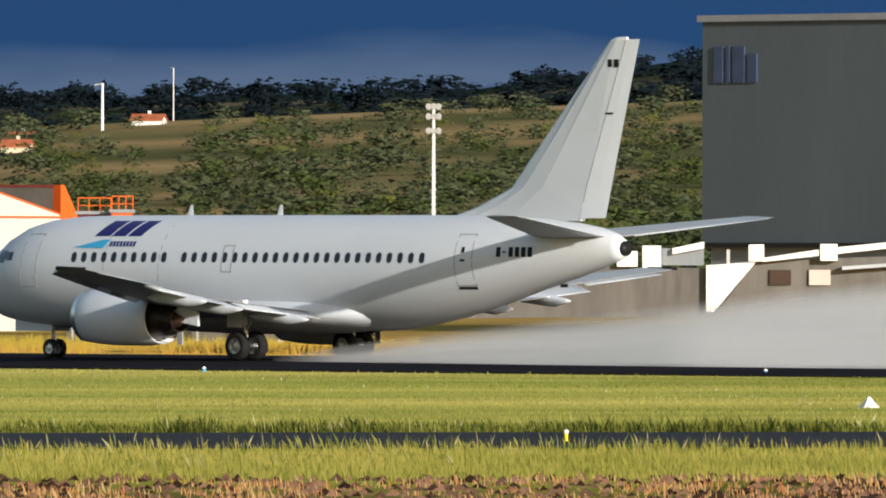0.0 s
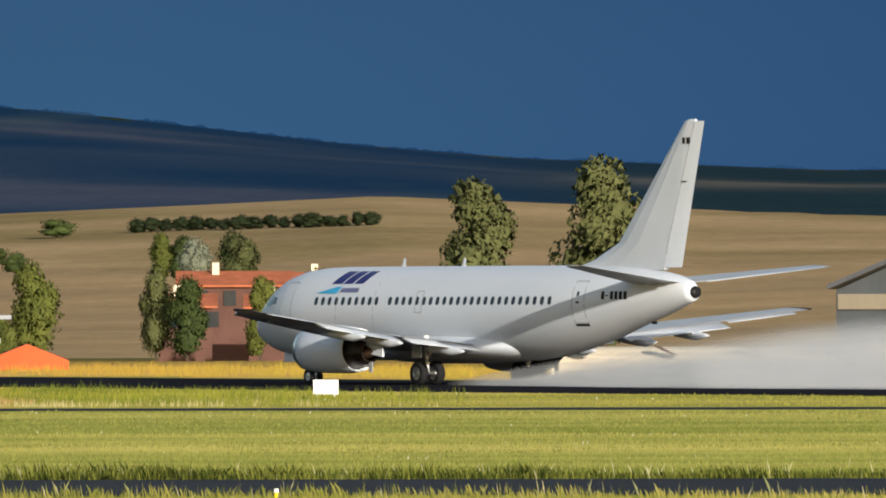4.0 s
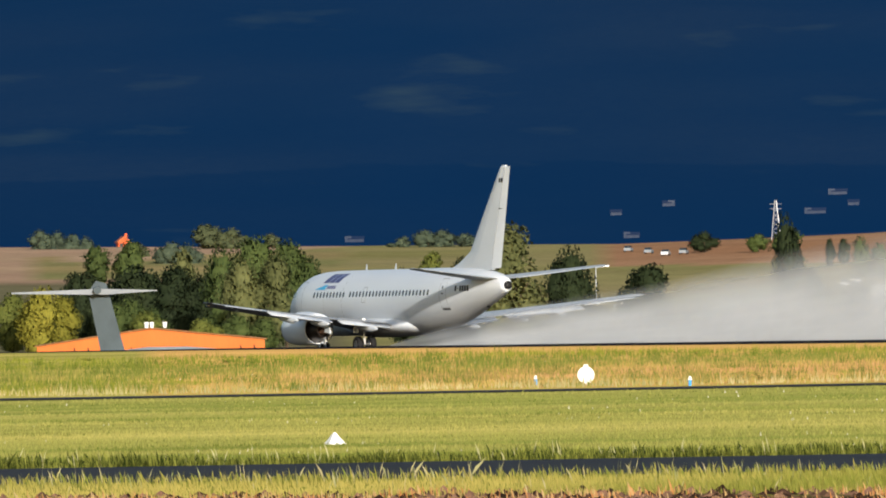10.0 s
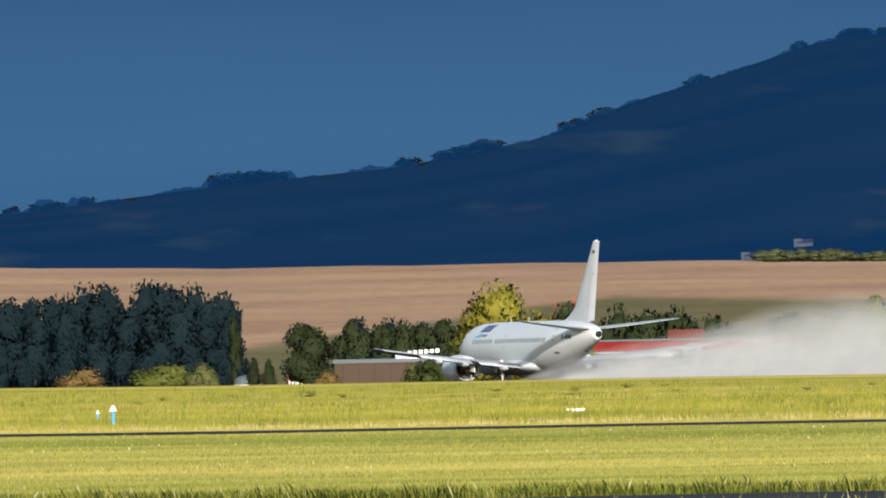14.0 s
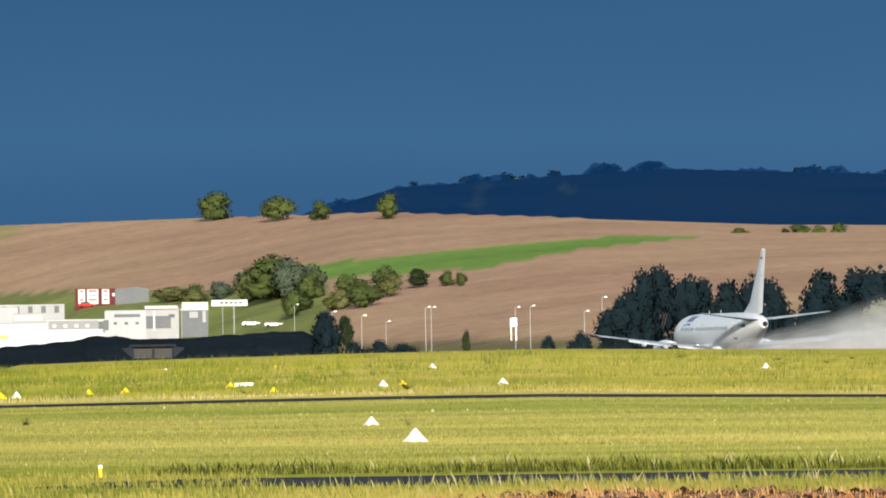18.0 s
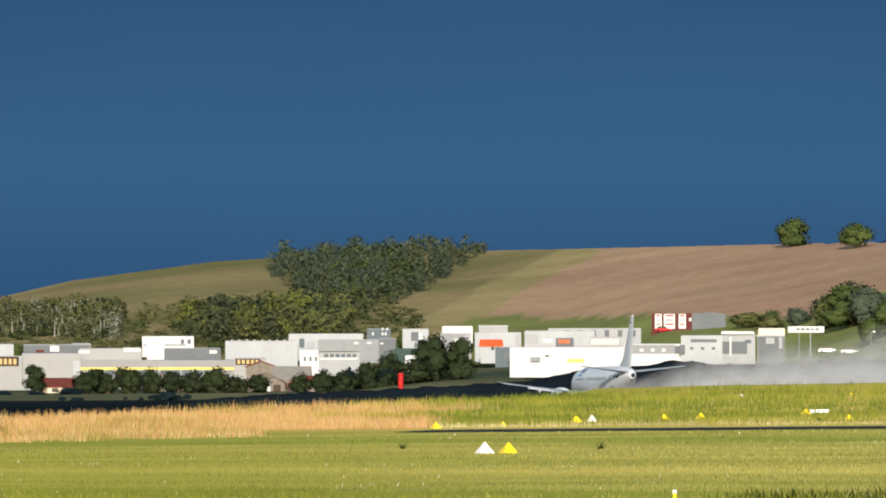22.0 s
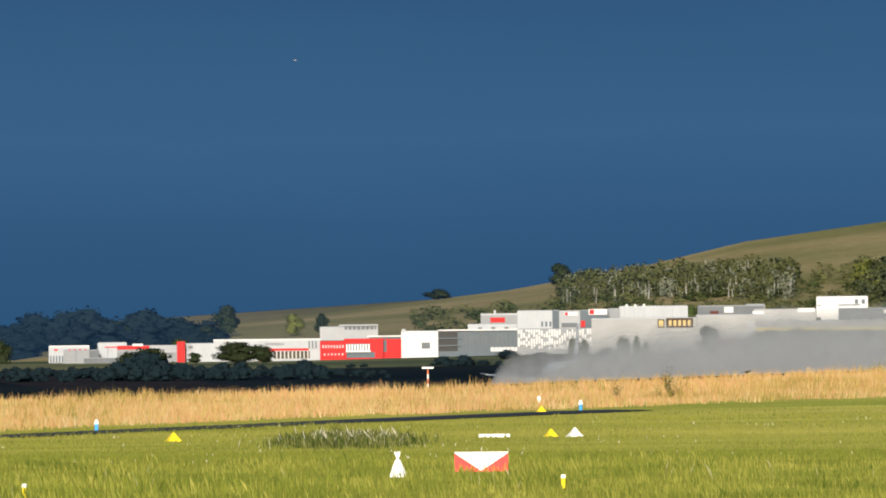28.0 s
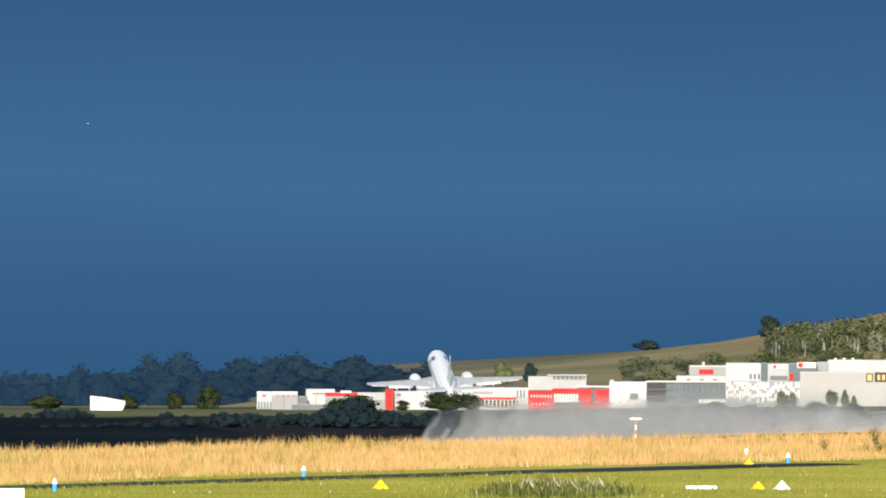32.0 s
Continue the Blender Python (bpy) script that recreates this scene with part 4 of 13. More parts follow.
        part("exhaust_plug", loft(bmesh.new(), [ring(2.35, 0.36, 0, -0.06), ring(1.8, 0.28, 0, -0.06), ring(1.4, 0.12, 0, -0.06), ring(1.25, 0.01, 0, -0.06)]), BROWN_METAL, eng, "brown exhaust plug", smooth=True)
        bm = bmesh.new()
        prof = [(0.1, 4.5, 2.45), (0.16, 3.3, 2.55), (0.2, 2.2, 2.4), (0.16, 1.0, 2.1), (0.05, 0.1, 1.95)]
        loft(bm, [[(cx - w, y, z - 0.75), (cx + w, y, z - 0.75), (cx + w, y, z), (cx - w, y, z)] for w, y, z in prof])
        part("pylon", bm, WHITE_PAINT, eng, smooth=False)
        bm = bmesh.new()
        prism(bm, [(cx - 0.02, 0.55), (cx + 0.02, 0.55), (cx + 0.02, 1.0), (cx - 0.02, 1.0)], 0.9, 1.15)
        part("drain_mast", bm, GREY_PAINT, eng)
        # main undercarriage
        leg = empty("main_gear")
        leg.parent = top
        tagged(leg, "main undercarriage leg with two wheels")
        gx = s * 2.615
        bm = bmesh.new()
        rod(bm, (gx, 0, 0.5), (gx, 0.05, 1.5), 0.075)
        rod(bm, (gx, 0.05, 1.2), (gx, 0.1, 2.1), 0.12)
        part("strut", bm, WHITE_STEEL, leg, smooth=True)
        bm = bmesh.new()
        rod(bm, (gx, 0.05, 1.35), (s * 1.3, 0.1, 1.95), 0.05)
        rod(bm, (gx, 0.02, 1.0), (gx, -0.55, 1.75), 0.04)
        part("side_brace", bm, WHITE_STEEL, leg, smooth=True)
        bm = bmesh.new()
        rod(bm, (gx - 0.5, 0, 0.51), (gx + 0.5, 0, 0.51), 0.07)
        part("axle", bm, BARE_METAL, leg, smooth=True)
        bm = bmesh.new()
        box(bm, gx + s * 0.52, gx + s * 0.56, -0.35, 0.4, 1.15, 1.95, 0.01)
        part("gear_door", bm, WHITE_PAINT, leg)
        for dx in (-0.43, 0.43):
            wheel(leg, gx + dx, 0, 0.51, 0.37)
        # tailplane
        bm = bmesh.new()
        loft(bm, [foil((s * x, le, z), (s * x, te, z), th) for x, le, te, z, th in ((0.2, -11.9, -15.15, 4.3, 0.42), (1.0, -12.3, -15.3, 4.38, 0.4), (6.2, -15.25, -16.75, 4.98, 0.16), (6.35, -15.6, -16.75, 5.0, 0.06))])
        tail = part("tailplane", bm, GREY_PAINT, top, "grey swept tailplane", smooth=True)
        bm = bmesh.new()
        loft(bm, [foil((s * x, le, z), (s * x, te, z), 0.1, 5) for x, le, te, z in ((1.0, -14.75, -15.5, 4.36), (6.0, -16.45, -16.85, 4.95))])
        part("elevator", bm, WHITE_PAINT, tail, smooth=True)
    # fin and rudder
    def fin_ring(le, hinge, z, t):
        half = [(t * 0.5 * k, le + (hinge - le) * f) for f, k in ((0.0, 0.0), (0.05, 0.42), (0.2, 0.8), (0.45, 1.0), (1.0, 0.72))]
        return [(x, y, z) for x, y in half] + [(-x, y, z) for x, y in half[:0:-1]]

    bm = bmesh.new()
    loft(bm, [fin_ring(-6.9, -13.75, 4.85, 0.3), fin_ring(-8.6, -13.88, 5.3, 0.4), fin_ring(-10.35, -14.08, 6.0, 0.44), fin_ring(-15.08, -15.86, 11.02, 0.24), fin_ring(-15.35, -15.86, 11.12, 0.12)])
    fin = part("fin", bm, WHITE_PAINT, top, "white fin with a dorsal fillet")
    bm = bmesh.new()
    loft(bm, [[(h * 0.36, y0, z), (h * 0.2, (y0 + y1) / 2, z), (0, y1, z), (-h * 0.2, (y0 + y1) / 2, z), (-h * 0.36, y0, z)] for y0, y1, z, h in ((-13.74, -14.85, 4.95, 0.38), (-14.11, -15.12, 6.0, 0.44), (-15.88, -16.45, 11.04, 0.22))])
    part("rudder", bm, WHITE_PAINT, fin, "white rudder behind a thin hinge line")
    for sx in (-1, 1):
        bm = bmesh.new()
        loft(bm, [[(sx * q - 0.006, y, z), (sx * q + 0.006, y, z), (sx * q + 0.006, y - 0.03, z), (sx * q - 0.006, y - 0.03, z)] for q, y, z in ((0.148, -13.92, 5.5), (0.16, -14.08, 6.0), (0.088, -15.86, 11.0))])
        part("hinge_line", bm, SEAM, fin)
        part("tab_hinge", boxes((sx * 0.12 - 0.02, sx * 0.12 + 0.02, -15.3, -14.95, 8.5, 8.55)), BLACK_PAINT, fin)
    for y0 in (-15.55, -15.25):
        part("marking", boxes((-0.135, 0.135, y0, y0 + 0.2, 10.1, 10.36)), BLACK_PAINT, fin, "small black letters shown as bars")
    # auxiliary power exhaust
    bm = bmesh.new()
    rod(bm, (0, -15.5, 3.9), (0, -15.86, 3.92), 0.27, 0.25, 16)
    part("tail_exhaust", bm, BLACK_PAINT, top, "dark exhaust at the tail cone", smooth=True)
    # nose undercarriage
    leg = empty("nose_gear")
    leg.parent = top
    tagged(leg, "nose undercarriage leg with two wheels")
    bm = bmesh.new()
    rod(bm, (0, 12.44, 0.34), (0, 12.6, 1.6), 0.07)
    rod(bm, (0, 12.5, 0.9), (0, 13.4, 1.6), 0.04)
    part("strut", bm, WHITE_STEEL, leg, smooth=True)
    for s in (-1, 1):
        bm = bmesh.new()
        box(bm, s * 0.42, s * 0.46, 12.1, 14.0, 0.95, 1.5, 0.01)
        part("gear_door", bm, WHITE_PAINT, leg)
        wheel(leg, s * 0.2, 12.44, 0.34, 0.22)
    # cabin windows, doors and cockpit panes on both sides
    for s in (-1, 1):
        for i in range(35):
            if i == 24:
                continue
            y = -7.72 + 0.508 * i
            bm = side_patch(y - 0.12, y + 0.12, 3.54, 3.9, off=0.006, side=s, ny=1, nz=2)
            bmesh.ops.bevel(bm, geom=[e for e in bm.edges if abs(e.verts[0].co.x - e.verts[1].co.x) < 0.03 and e.calc_length() < 0.03], offset=0.05, segments=2, affect="EDGES")
            part("cabin_window", bm, CABIN_GLASS, fus, "dark cabin window")
        for y0, y1, z0, z1 in ((11.5, 12.4, 2.65, 4.55), (-9.95, -9.15, 2.75, 4.55), (1.52, 2.05, 3.2, 4.15)):
            part("door", side_frame(y0, y1, z0, z1, side=s), SEAM, fus, "door outlined by a grey seam")
        part("door_sill", side_patch(-9.92, -9.18, 2.64, 2.73, side=s), BLACK_PAINT, fus)
        part("door_handle", side_patch(-9.62, -9.42, 3.6, 3.68, side=s), BLACK_PAINT, fus)
        part("door_window", side_patch(-9.58, -9.46, 3.9, 4.1, side=s), CABIN_GLASS, fus)
        for y0, y1, z0, z1, sl in ((14.12, 14.62, 3.5, 3.88, -0.2), (13.5, 14.02, 3.52, 3.95, -0.1), (12.98, 13.4, 3.6, 3.9, 0.0)):
            part("cockpit_window", side_patch(y0, y1, z0, z1, off=0.01, side=s, slant=sl), CABIN_GLASS, fus, "dark cockpit pane")
        part("skin_seam", side_patch(8.0, 8.03, 1.6, 5.2, off=0.004, side=s, ny=1, nz=10), SEAM, fus)
        part("skin_seam", side_patch(5.2, 5.23, 1.6, 5.2, off=0.004, side=s, ny=1, nz=10), SEAM, fus)
        # the operator's mark, as plain slanted shapes
        for y0, y1 in ((8.1, 8.85), (7.3, 7.98), (6.5, 7.16)):
            part("marking", side_patch(y0, y1, 4.46, 5.0, off=0.014, side=s, slant=-0.4, ny=2, nz=4), NAVY, fus, "dark blue slanted mark")
        bm = bmesh.new()
        pts = [(9.7, 3.92), (8.3, 4.2), (7.95, 4.2), (8.2, 3.9)]
        a = [bm.verts.new((s * (fus_x(y, z) + 0.016), y, z)) for y, z in pts]
        b = [bm.verts.new((s * (fus_x(y, z) - 0.01), y, z)) for y, z in pts]
        bm.faces.new(a)
        for i in range(4):
            bm.faces.new((a[i], a[(i + 1) % 4], b[(i + 1) % 4], b[i]))
        part("marking", bm, CYAN, fus, "light blue wedge below the dark blue mark")
        for i in range(8):
            y = 7.9 - i * 0.17
            part("marking", side_patch(y - 0.1, y, 4.1, 4.28, off=0.014, side=s, ny=1, nz=1), NAVY, fus)
        for i in range(6):
            y = -10.95 - i * 0.26 if s < 0 else -12.25 + i * 0.26
            if i == 1:
                part("marking", side_patch(y - 0.14, y, 3.9, 3.95, off=0.014, side=s, ny=1, nz=1), BLACK_PAINT, fus)
            else:
                part("marking", side_patch(y - 0.17, y, 3.76, 4.1, off=0.014, side=s, ny=1, nz=2), BLACK_PAINT, fus, "black registration shown as bars")
        part("vent", side_patch(-13.0, -12.75, 2.72, 2.84, off=0.01, side=s), BLACK_PAINT, fus)
    # aerials
    for y in (1.0, 5.5):
        bm = bmesh.new()
        loft(bm, [foil_v((0, y + 0.2, 5.02), (0, y - 0.15, 5.02), 0.06, 5), foil_v((0, y + 0.02, 5.42), (0, y - 0.12, 5.42), 0.03, 5)])
        part("blade_aerial", bm, WHITE_PAINT, fus)
    return top


airliner = build_plane()

# ---- water thrown up behind the wheels ----
def spray_material(name, tone):
    m = bpy.data.materials.new(name)
    m.use_nodes = True
    n, l = m.node_tree.nodes, m.node_tree.links
    n.remove(n["Principled BSDF"])
    tc = n.new("ShaderNodeTexCoord")
    at = n.new("ShaderNodeAttribute")
    at.attribute_name = "thick"
    mp = n.new("ShaderNodeMapping")
    mp.inputs["Scale"].default_value = (0.2, 0.035, 0.22)
    l.new(tc.outputs["Object"], mp.inputs["Vector"])
    t = n.new("ShaderNodeTexNoise")
    t.inputs["Scale"].default_value = 1.0
    t.inputs["Detail"].default_value = 3.0
    l.new(mp.outputs[0], t.inputs["Vector"])
    r = n.new("ShaderNodeMapRange")
    r.inputs["From Min"].default_value, r.inputs["From Max"].default_value = 0.2, 0.7
    r.inputs["To Min"].default_value, r.inputs["To Max"].default_value = 0.7, 1.2
    l.new(t.outputs["Fac"], r.inputs["Value"])
    mu = n.new("ShaderNodeMath")
    mu.operation = "MULTIPLY"
    mu.use_clamp = True
    l.new(r.outputs[0], mu.inputs[0])
    l.new(at.outputs["Fac"], mu.inputs[1])
    df, tl, tp = n.new("ShaderNodeBsdfDiffuse"), n.new("ShaderNodeBsdfTranslucent"), n.new("ShaderNodeBsdfTransparent")
    df.inputs["Color"].default_value = tone
    tl.inputs["Color"].default_value = tone
    # mist has no facing of its own
    even = n.new("ShaderNodeCombineXYZ")
    for k, c in zip("XYZ", (-0.955, -0.02, 0.295)):
        even.inputs[k].default_value = c
    l.new(even.outputs[0], df.inputs["Normal"])
    l.new(even.outputs[0], tl.inputs["Normal"])
    a, b = n.new("ShaderNodeMixShader"), n.new("ShaderNodeMixShader")
    a.inputs[0].default_value = 0.3
    l.new(df.outputs[0], a.inputs[1])
    l.new(tl.outputs[0], a.inputs[2])
    l.new(mu.outputs[0], b.inputs[0])
    l.new(tp.outputs[0], b.inputs[1])
    l.new(a.outputs[0], b.inputs[2])
    l.new(b.outputs[0], n["Material Output"].inputs["Surface"])
    return m


SPRAY = spray_material("water_spray", (0.93, 0.92, 0.9, 1))
# grey copy of the spray, cloud shade put into its tone
SHADED_SPRAY = spray_material("muddy_water_spray", (0.56, 0.56, 0.55, 1))


def spray_height(q):
    """Height of the wake q metres behind the wheels."""
    low = 0.46 + 0.54 * min(1.0, q / 70.0) ** 1.3
    return low * (0.25 + 2.4 * (1 - math.exp(-q / 16.0)) + 2.7 * (1 - math.exp(-q / 60.0)))


def build_spray():
    top = empty("wheel_spray")
    tagged(top, "grey-white water spray and mist trailing behind the wheels", "water spray")
    cuts = [0, 8, 18, 30, 46, 68, 100, 150, 230, 340, 480, 650, 850, 1100]
    rows = 10
    for c, (x0, dens, tall) in enumerate(((-5.5, 0.82, 0.85), (0.5, 0.85, 1.0), (6.5, 0.85, 1.15))):
        for q0, q1 in zip(cuts, cuts[1:]):
            verts, faces, thick = [], [], []
            qs = np.linspace(q0, q1, 11)
            for q in qs:
                x = x0 * min(1.0, 0.42 + q / 40.0) 
                h = spray_height(q) * tall * (1.5 + 0.35 * noise.noise((c * 3.1, q * 0.03, 1)) + 0.12 * noise.noise((c, q * 0.12, 4)))
                body = dens * min(1.0, (q + 0.3) / 4.0) * min(1.0, max(0.0, (1100 - q) / 500))
                near = math.exp(-q / 45.0)
                for k in range(rows + 1):
                    v = k / rows
                    verts.append((x, -q, h * v))
                    thick.append(min(1.0, body * (1 + 0.25 * near)) * (1 - v ** (2 + 2.5 * near)) ** 1.4 * (0.8 + 0.45 * noise.noise((c, q * 0.1, v * 3))))
            for i in range(10):
                for k in range(rows):
                    a = i * (rows + 1) + k
                    faces.append((a, a + 1, a + rows + 2, a + rows + 1))
            me = bpy.data.meshes.new("spray_billow")
            me.from_pydata(verts, [], faces)
            me.materials.append(SPRAY)
            ca = me.color_attributes.new("thick", "FLOAT_COLOR", "POINT")
            ca.data.foreach_set("color", np.repeat(np.clip(np.array(thick, dtype=np.float32), 0, 1), 4))
            me.polygons.foreach_set("use_smooth", [True] * len(me.polygons))
            ob = new("spray_billow", me)
            ob.parent = top
    return top


wheel_spray = build_spray()


def build_plume():
    """The denser cloud that the last standing water throws up before lift-off."""
    top = empty("spray_plume")
    tagged(top, "dense spray cloud toned grey for shade behind the departing airliner", "water spray")
    cuts = [-6, 6, 20, 40, 70, 110, 170, 260, 380, 520]
    for c, (x0, dens) in enumerate(((-12.0, 0.93), (-2.0, 0.9))):
        for q0, q1 in zip(cuts, cuts[1:]):
            verts, faces, thick = [], [], []
            for q in np.linspace(q0, q1, 11):
                h = (0.9 + 5.8 * (1 - math.exp(-(q + 6) / 22.0)) + 1.8 * (1 - math.exp(-(q + 6) / 200.0))) * (1.25 + 0.2 * noise.noise((q * 0.04, c, 2)))
                body = dens * min(1.0, (q + 7) / 6.0) * min(1.0, (520 - q) / 200)
                for k in range(9):
                    v = k / 8
                    verts.append((x0, -q, h * v))
                    thick.append(body * (1 - v ** 3) ** 1.3)
            for i in range(10):
                for k in range(8):
                    a = i * 9 + k
                    faces.append((a, a + 1, a + 10, a + 9))
            me = bpy.data.meshes.new("spray_billow")
            me.from_pydata(verts, [], faces)
            me.materials.append(SHADED_SPRAY)
            ca = me.color_attributes.new("thick", "FLOAT_COLOR", "POINT")
            ca.data.foreach_set("color", np.repeat(np.clip(np.array(thick, dtype=np.float32), 0, 1), 4))
            me.polygons.foreach_set("use_smooth", [True] * len(me.polygons))
            ob = new("spray_billow", me)
            ob.parent = top
    return top


spray_plume = build_plume()

# ---- grass, trees and woods ----
def attribute_leaf(name):
    m = bpy.data.materials.new(name)
    m.use_nodes = True
    n, l = m.node_tree.nodes, m.node_tree.links
    b = n["Principled BSDF"]
    at_ = n.new("ShaderNodeAttribute")
    at_.attribute_name = "zone"
    geo = n.new("ShaderNodeNewGeometry")
    rm = n.new("ShaderNodeMapRange")
    rm.inputs["To Min"].default_value, rm.inputs["To Max"].default_value = 0.86, 1.14
    l.new(geo.outputs["Random Per Island"], rm.inputs["Value"])
    mx = n.new("ShaderNodeMixRGB")
    mx.blend_type = "MULTIPLY"
    mx.inputs["Fac"].default_value = 1.0
    l.new(at_.outputs["Color"], mx.inputs[1])
    l.new(rm.outputs[0], mx.inputs[2])
    l.new(mx.outputs[0], b.inputs["Base Color"])
    b.inputs["Roughness"].default_value = 0.7
    b.inputs["Specular IOR Level"].default_value = 0.02
    tr, ms = n.new("ShaderNodeBsdfTranslucent"), n.new("ShaderNodeMixShader")
    l.new(mx.outputs[0], tr.inputs["Color"])
    ms.inputs[0].default_value = 0.3
    soft_normal(n, l, 0.3, (b, tr))
    l.new(b.outputs[0], ms.inputs[1])
    l.new(tr.outputs[0], ms.inputs[2])
    l.new(ms.outputs[0], n["Material Output"].inputs["Surface"])
    return m


GRASS = attribute_leaf("grass_blades")


def grass(name, label, tufts, blades, width, bent=True, spread=0.16):
    """tufts: rows of x, y, z, height, r, g, b. Each tuft is a few bent blades."""
    t = np.array(tufts, dtype=np.float64)
    rng = np.random.RandomState(len(t))
    n = len(t) * blades
    t = np.repeat(t, blades, axis=0)
    # blades turned mostly broadside to the sun and the view, so that they shade evenly
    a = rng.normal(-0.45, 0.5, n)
    off = rng.normal(0, spread + width * 2, (n, 2))
    h = t[:, 3] * rng.uniform(0.55, 1.2, n)
    w = width * rng.uniform(0.6, 1.5, n)
    base = t[:, :3].copy()
    base[:, :2] += off
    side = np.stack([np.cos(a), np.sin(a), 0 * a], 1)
    lean = rng.normal(0, 0.22, (n, 2)) * h[:, None]
    p0 = base - side * w[:, None] / 2 - np.array([0, 0, 0.03])
    p1 = base + side * w[:, None] / 2 - np.array([0, 0, 0.03])
    p2 = base + np.stack([lean[:, 0] * 0.4, lean[:, 1] * 0.4, h * 0.6], 1) + side * w[:, None] * 0.4
    p3 = base + np.stack([lean[:, 0], lean[:, 1], h], 1)
    k = 4 if bent else 3
    verts = np.stack([p0, p1, p2, p3] if bent else [p0, p1, p3], 1).reshape(-1, 3)
    me = bpy.data.meshes.new(name)
    me.vertices.add(len(verts))
    me.vertices.foreach_set("co", verts.ravel())
    b = np.arange(n) * k
    tri = np.stack([b, b + 1, b + 2, b, b + 2, b + 3] if bent else [b, b + 1, b + 2], 1).reshape(-1)
    me.loops.add(len(tri))
    me.loops.foreach_set("vertex_index", tri.astype(np.int32))
    me.polygons.add(len(tri) // 3)
    me.polygons.foreach_set("loop_start", np.arange(0, len(tri), 3, dtype=np.int32))
    me.materials.append(GRASS)
    col = np.concatenate([np.repeat(t[:, 4:7], k, axis=0), np.ones((k * n, 1))], 1)
    ca = me.color_attributes.new("zone", "FLOAT_COLOR", "POINT")
    ca.data.foreach_set("color", col.astype(np.float32).ravel())
    me.update()
    me.validate()
    ob = new(name, me)
    tagged(ob, label, "grass", kind="stuff")
    return ob


def scatter_grass():
    rng = random.Random(11)
    mown, mown_far, rough, dry, stalks, straw = [], [], [], [], [], []
    az0, az1 = 4.3, 48.0

    def spot(d, az):
        r = d / math.cos(radians(az - 30))
        p = polar(az, r, land(az, r))
        return r, p

    # mown turf between the taxiways and up to the runway
    for i in range(150000):
        az = rng.uniform(az0, az1)
        d = rng.uniform(283, 385) if i % 2 else 372 + rng.random() * 245
        r, p = spot(d, az)
        s = p.x * ALONG.x + p.y * ALONG.y
        if p.x > RWX - 24 or r > 760 or 449 < d < 467 and -165 < s < 128:
            continue
        if az < 11.5 and d > 370:
            cx = 16 + (p.y - 315) * 0.4417
            if p.x < cx + 5 and p.y > 315:
                continue
        c = mixc((0.33, 0.302, 0.086), (0.165, 0.19, 0.04), swath(d, s))
        c = mixc(c, (0.16, 0.172, 0.022), 0.6 * max(0.0, min(1.0, (12.2 - az) / 2.2)))
        blot = noise.noise((d * 0.45, s * 0.09, 6)) + 0.6 * noise.noise((p.x * 0.5, p.y * 0.5, 6))
        if blot > 0.12:
            c = mixc(c, (0.08, 0.1, 0.014), min(0.8, 2.0 * (blot - 0.12)))
        if d > 468:
            c = mixc(c, (0.33, 0.28, 0.045), 0.5)
        if rng.random() < (0.003 if az > 13 else 0.005):
            c = (0.5, 0.48, 0.36)
        (mown if i % 2 else mown_far).append((p.x, p.y, p.z, rng.uniform(0.05, 0.1) if i % 2 else rng.uniform(0.05, 0.1), *c))
    # ragged taller fringe on the far edge of the near taxiway
    for i in range(21000):
        az = rng.uniform(12.2, az1)
        d = 281.6 + abs(rng.gauss(0, 2.3))
        r, p = spot(d, az)
        s = p.x * ALONG.x + p.y * ALONG.y
        cl = noise.noise((s * 0.8, d * 0.25, 5)) + 0.6 * noise.noise((s * 0.13, d * 0.1, 8))
        if cl < -0.35 and rng.random() < 0.6:
            continue
        # near-black tufts draw the fringe's shadowed gaps as colour
        c = mixc((0.016, 0.027, 0.006), (0.25, 0.26, 0.05), rng.random() ** 1.9)
        rough.append((p.x, p.y, p.z, rng.uniform(0.08, 0.25) * (1 + 0.9 * max(-0.6, cl)), *c))
        if rng.random() < 0.03:
            stalks.append((p.x, p.y, p.z, rng.uniform(0.2, 0.4), 0.4, 0.38, 0.2))
    # pale grass on the near side of it
    for i in range(34000):
        az = rng.uniform(az0, az1)
        e0 = soil_edge(az)
        open_turf = az < 12.6
        d = rng.uniform(228, 284) if open_turf else rng.uniform(e0, 258.2)
        r, p = spot(d, az)
        nz = noise.noise((p.x * 0.05, p.y * 0.05, 2)) + 0.5 * noise.noise((p.x * 0.3, p.y * 0.3, 4))
        c = mixc((0.35, 0.295, 0.078), (0.18, 0.19, 0.034), 0.45 + 1.3 * nz)
        if az < 11.5:
            c = mixc(c, (0.16, 0.19, 0.022), 0.6)
        if open_turf:
            clump = noise.noise((p.x * 0.6, p.y * 0.25, 31)) + 0.5 * noise.noise((p.x * 1.7, p.y * 0.7, 32))
            c = mixc(c, (0.07, 0.1, 0.014), 1.8 * clump) if clump > 0 else mixc(c, (0.33, 0.31, 0.07), -1.3 * clump)
        edge = max(0.0, 1 - abs(d - 257) / 3.5)
        h = rng.uniform(0.09, 0.22) * (1 + 0.7 * nz) * (1 + 0.35 * edge)
        if edge and rng.random() < 0.5:
            c = mixc(c, (0.1, 0.13, 0.02), 0.7)
        rough.append((p.x, p.y, p.z, h, *c))
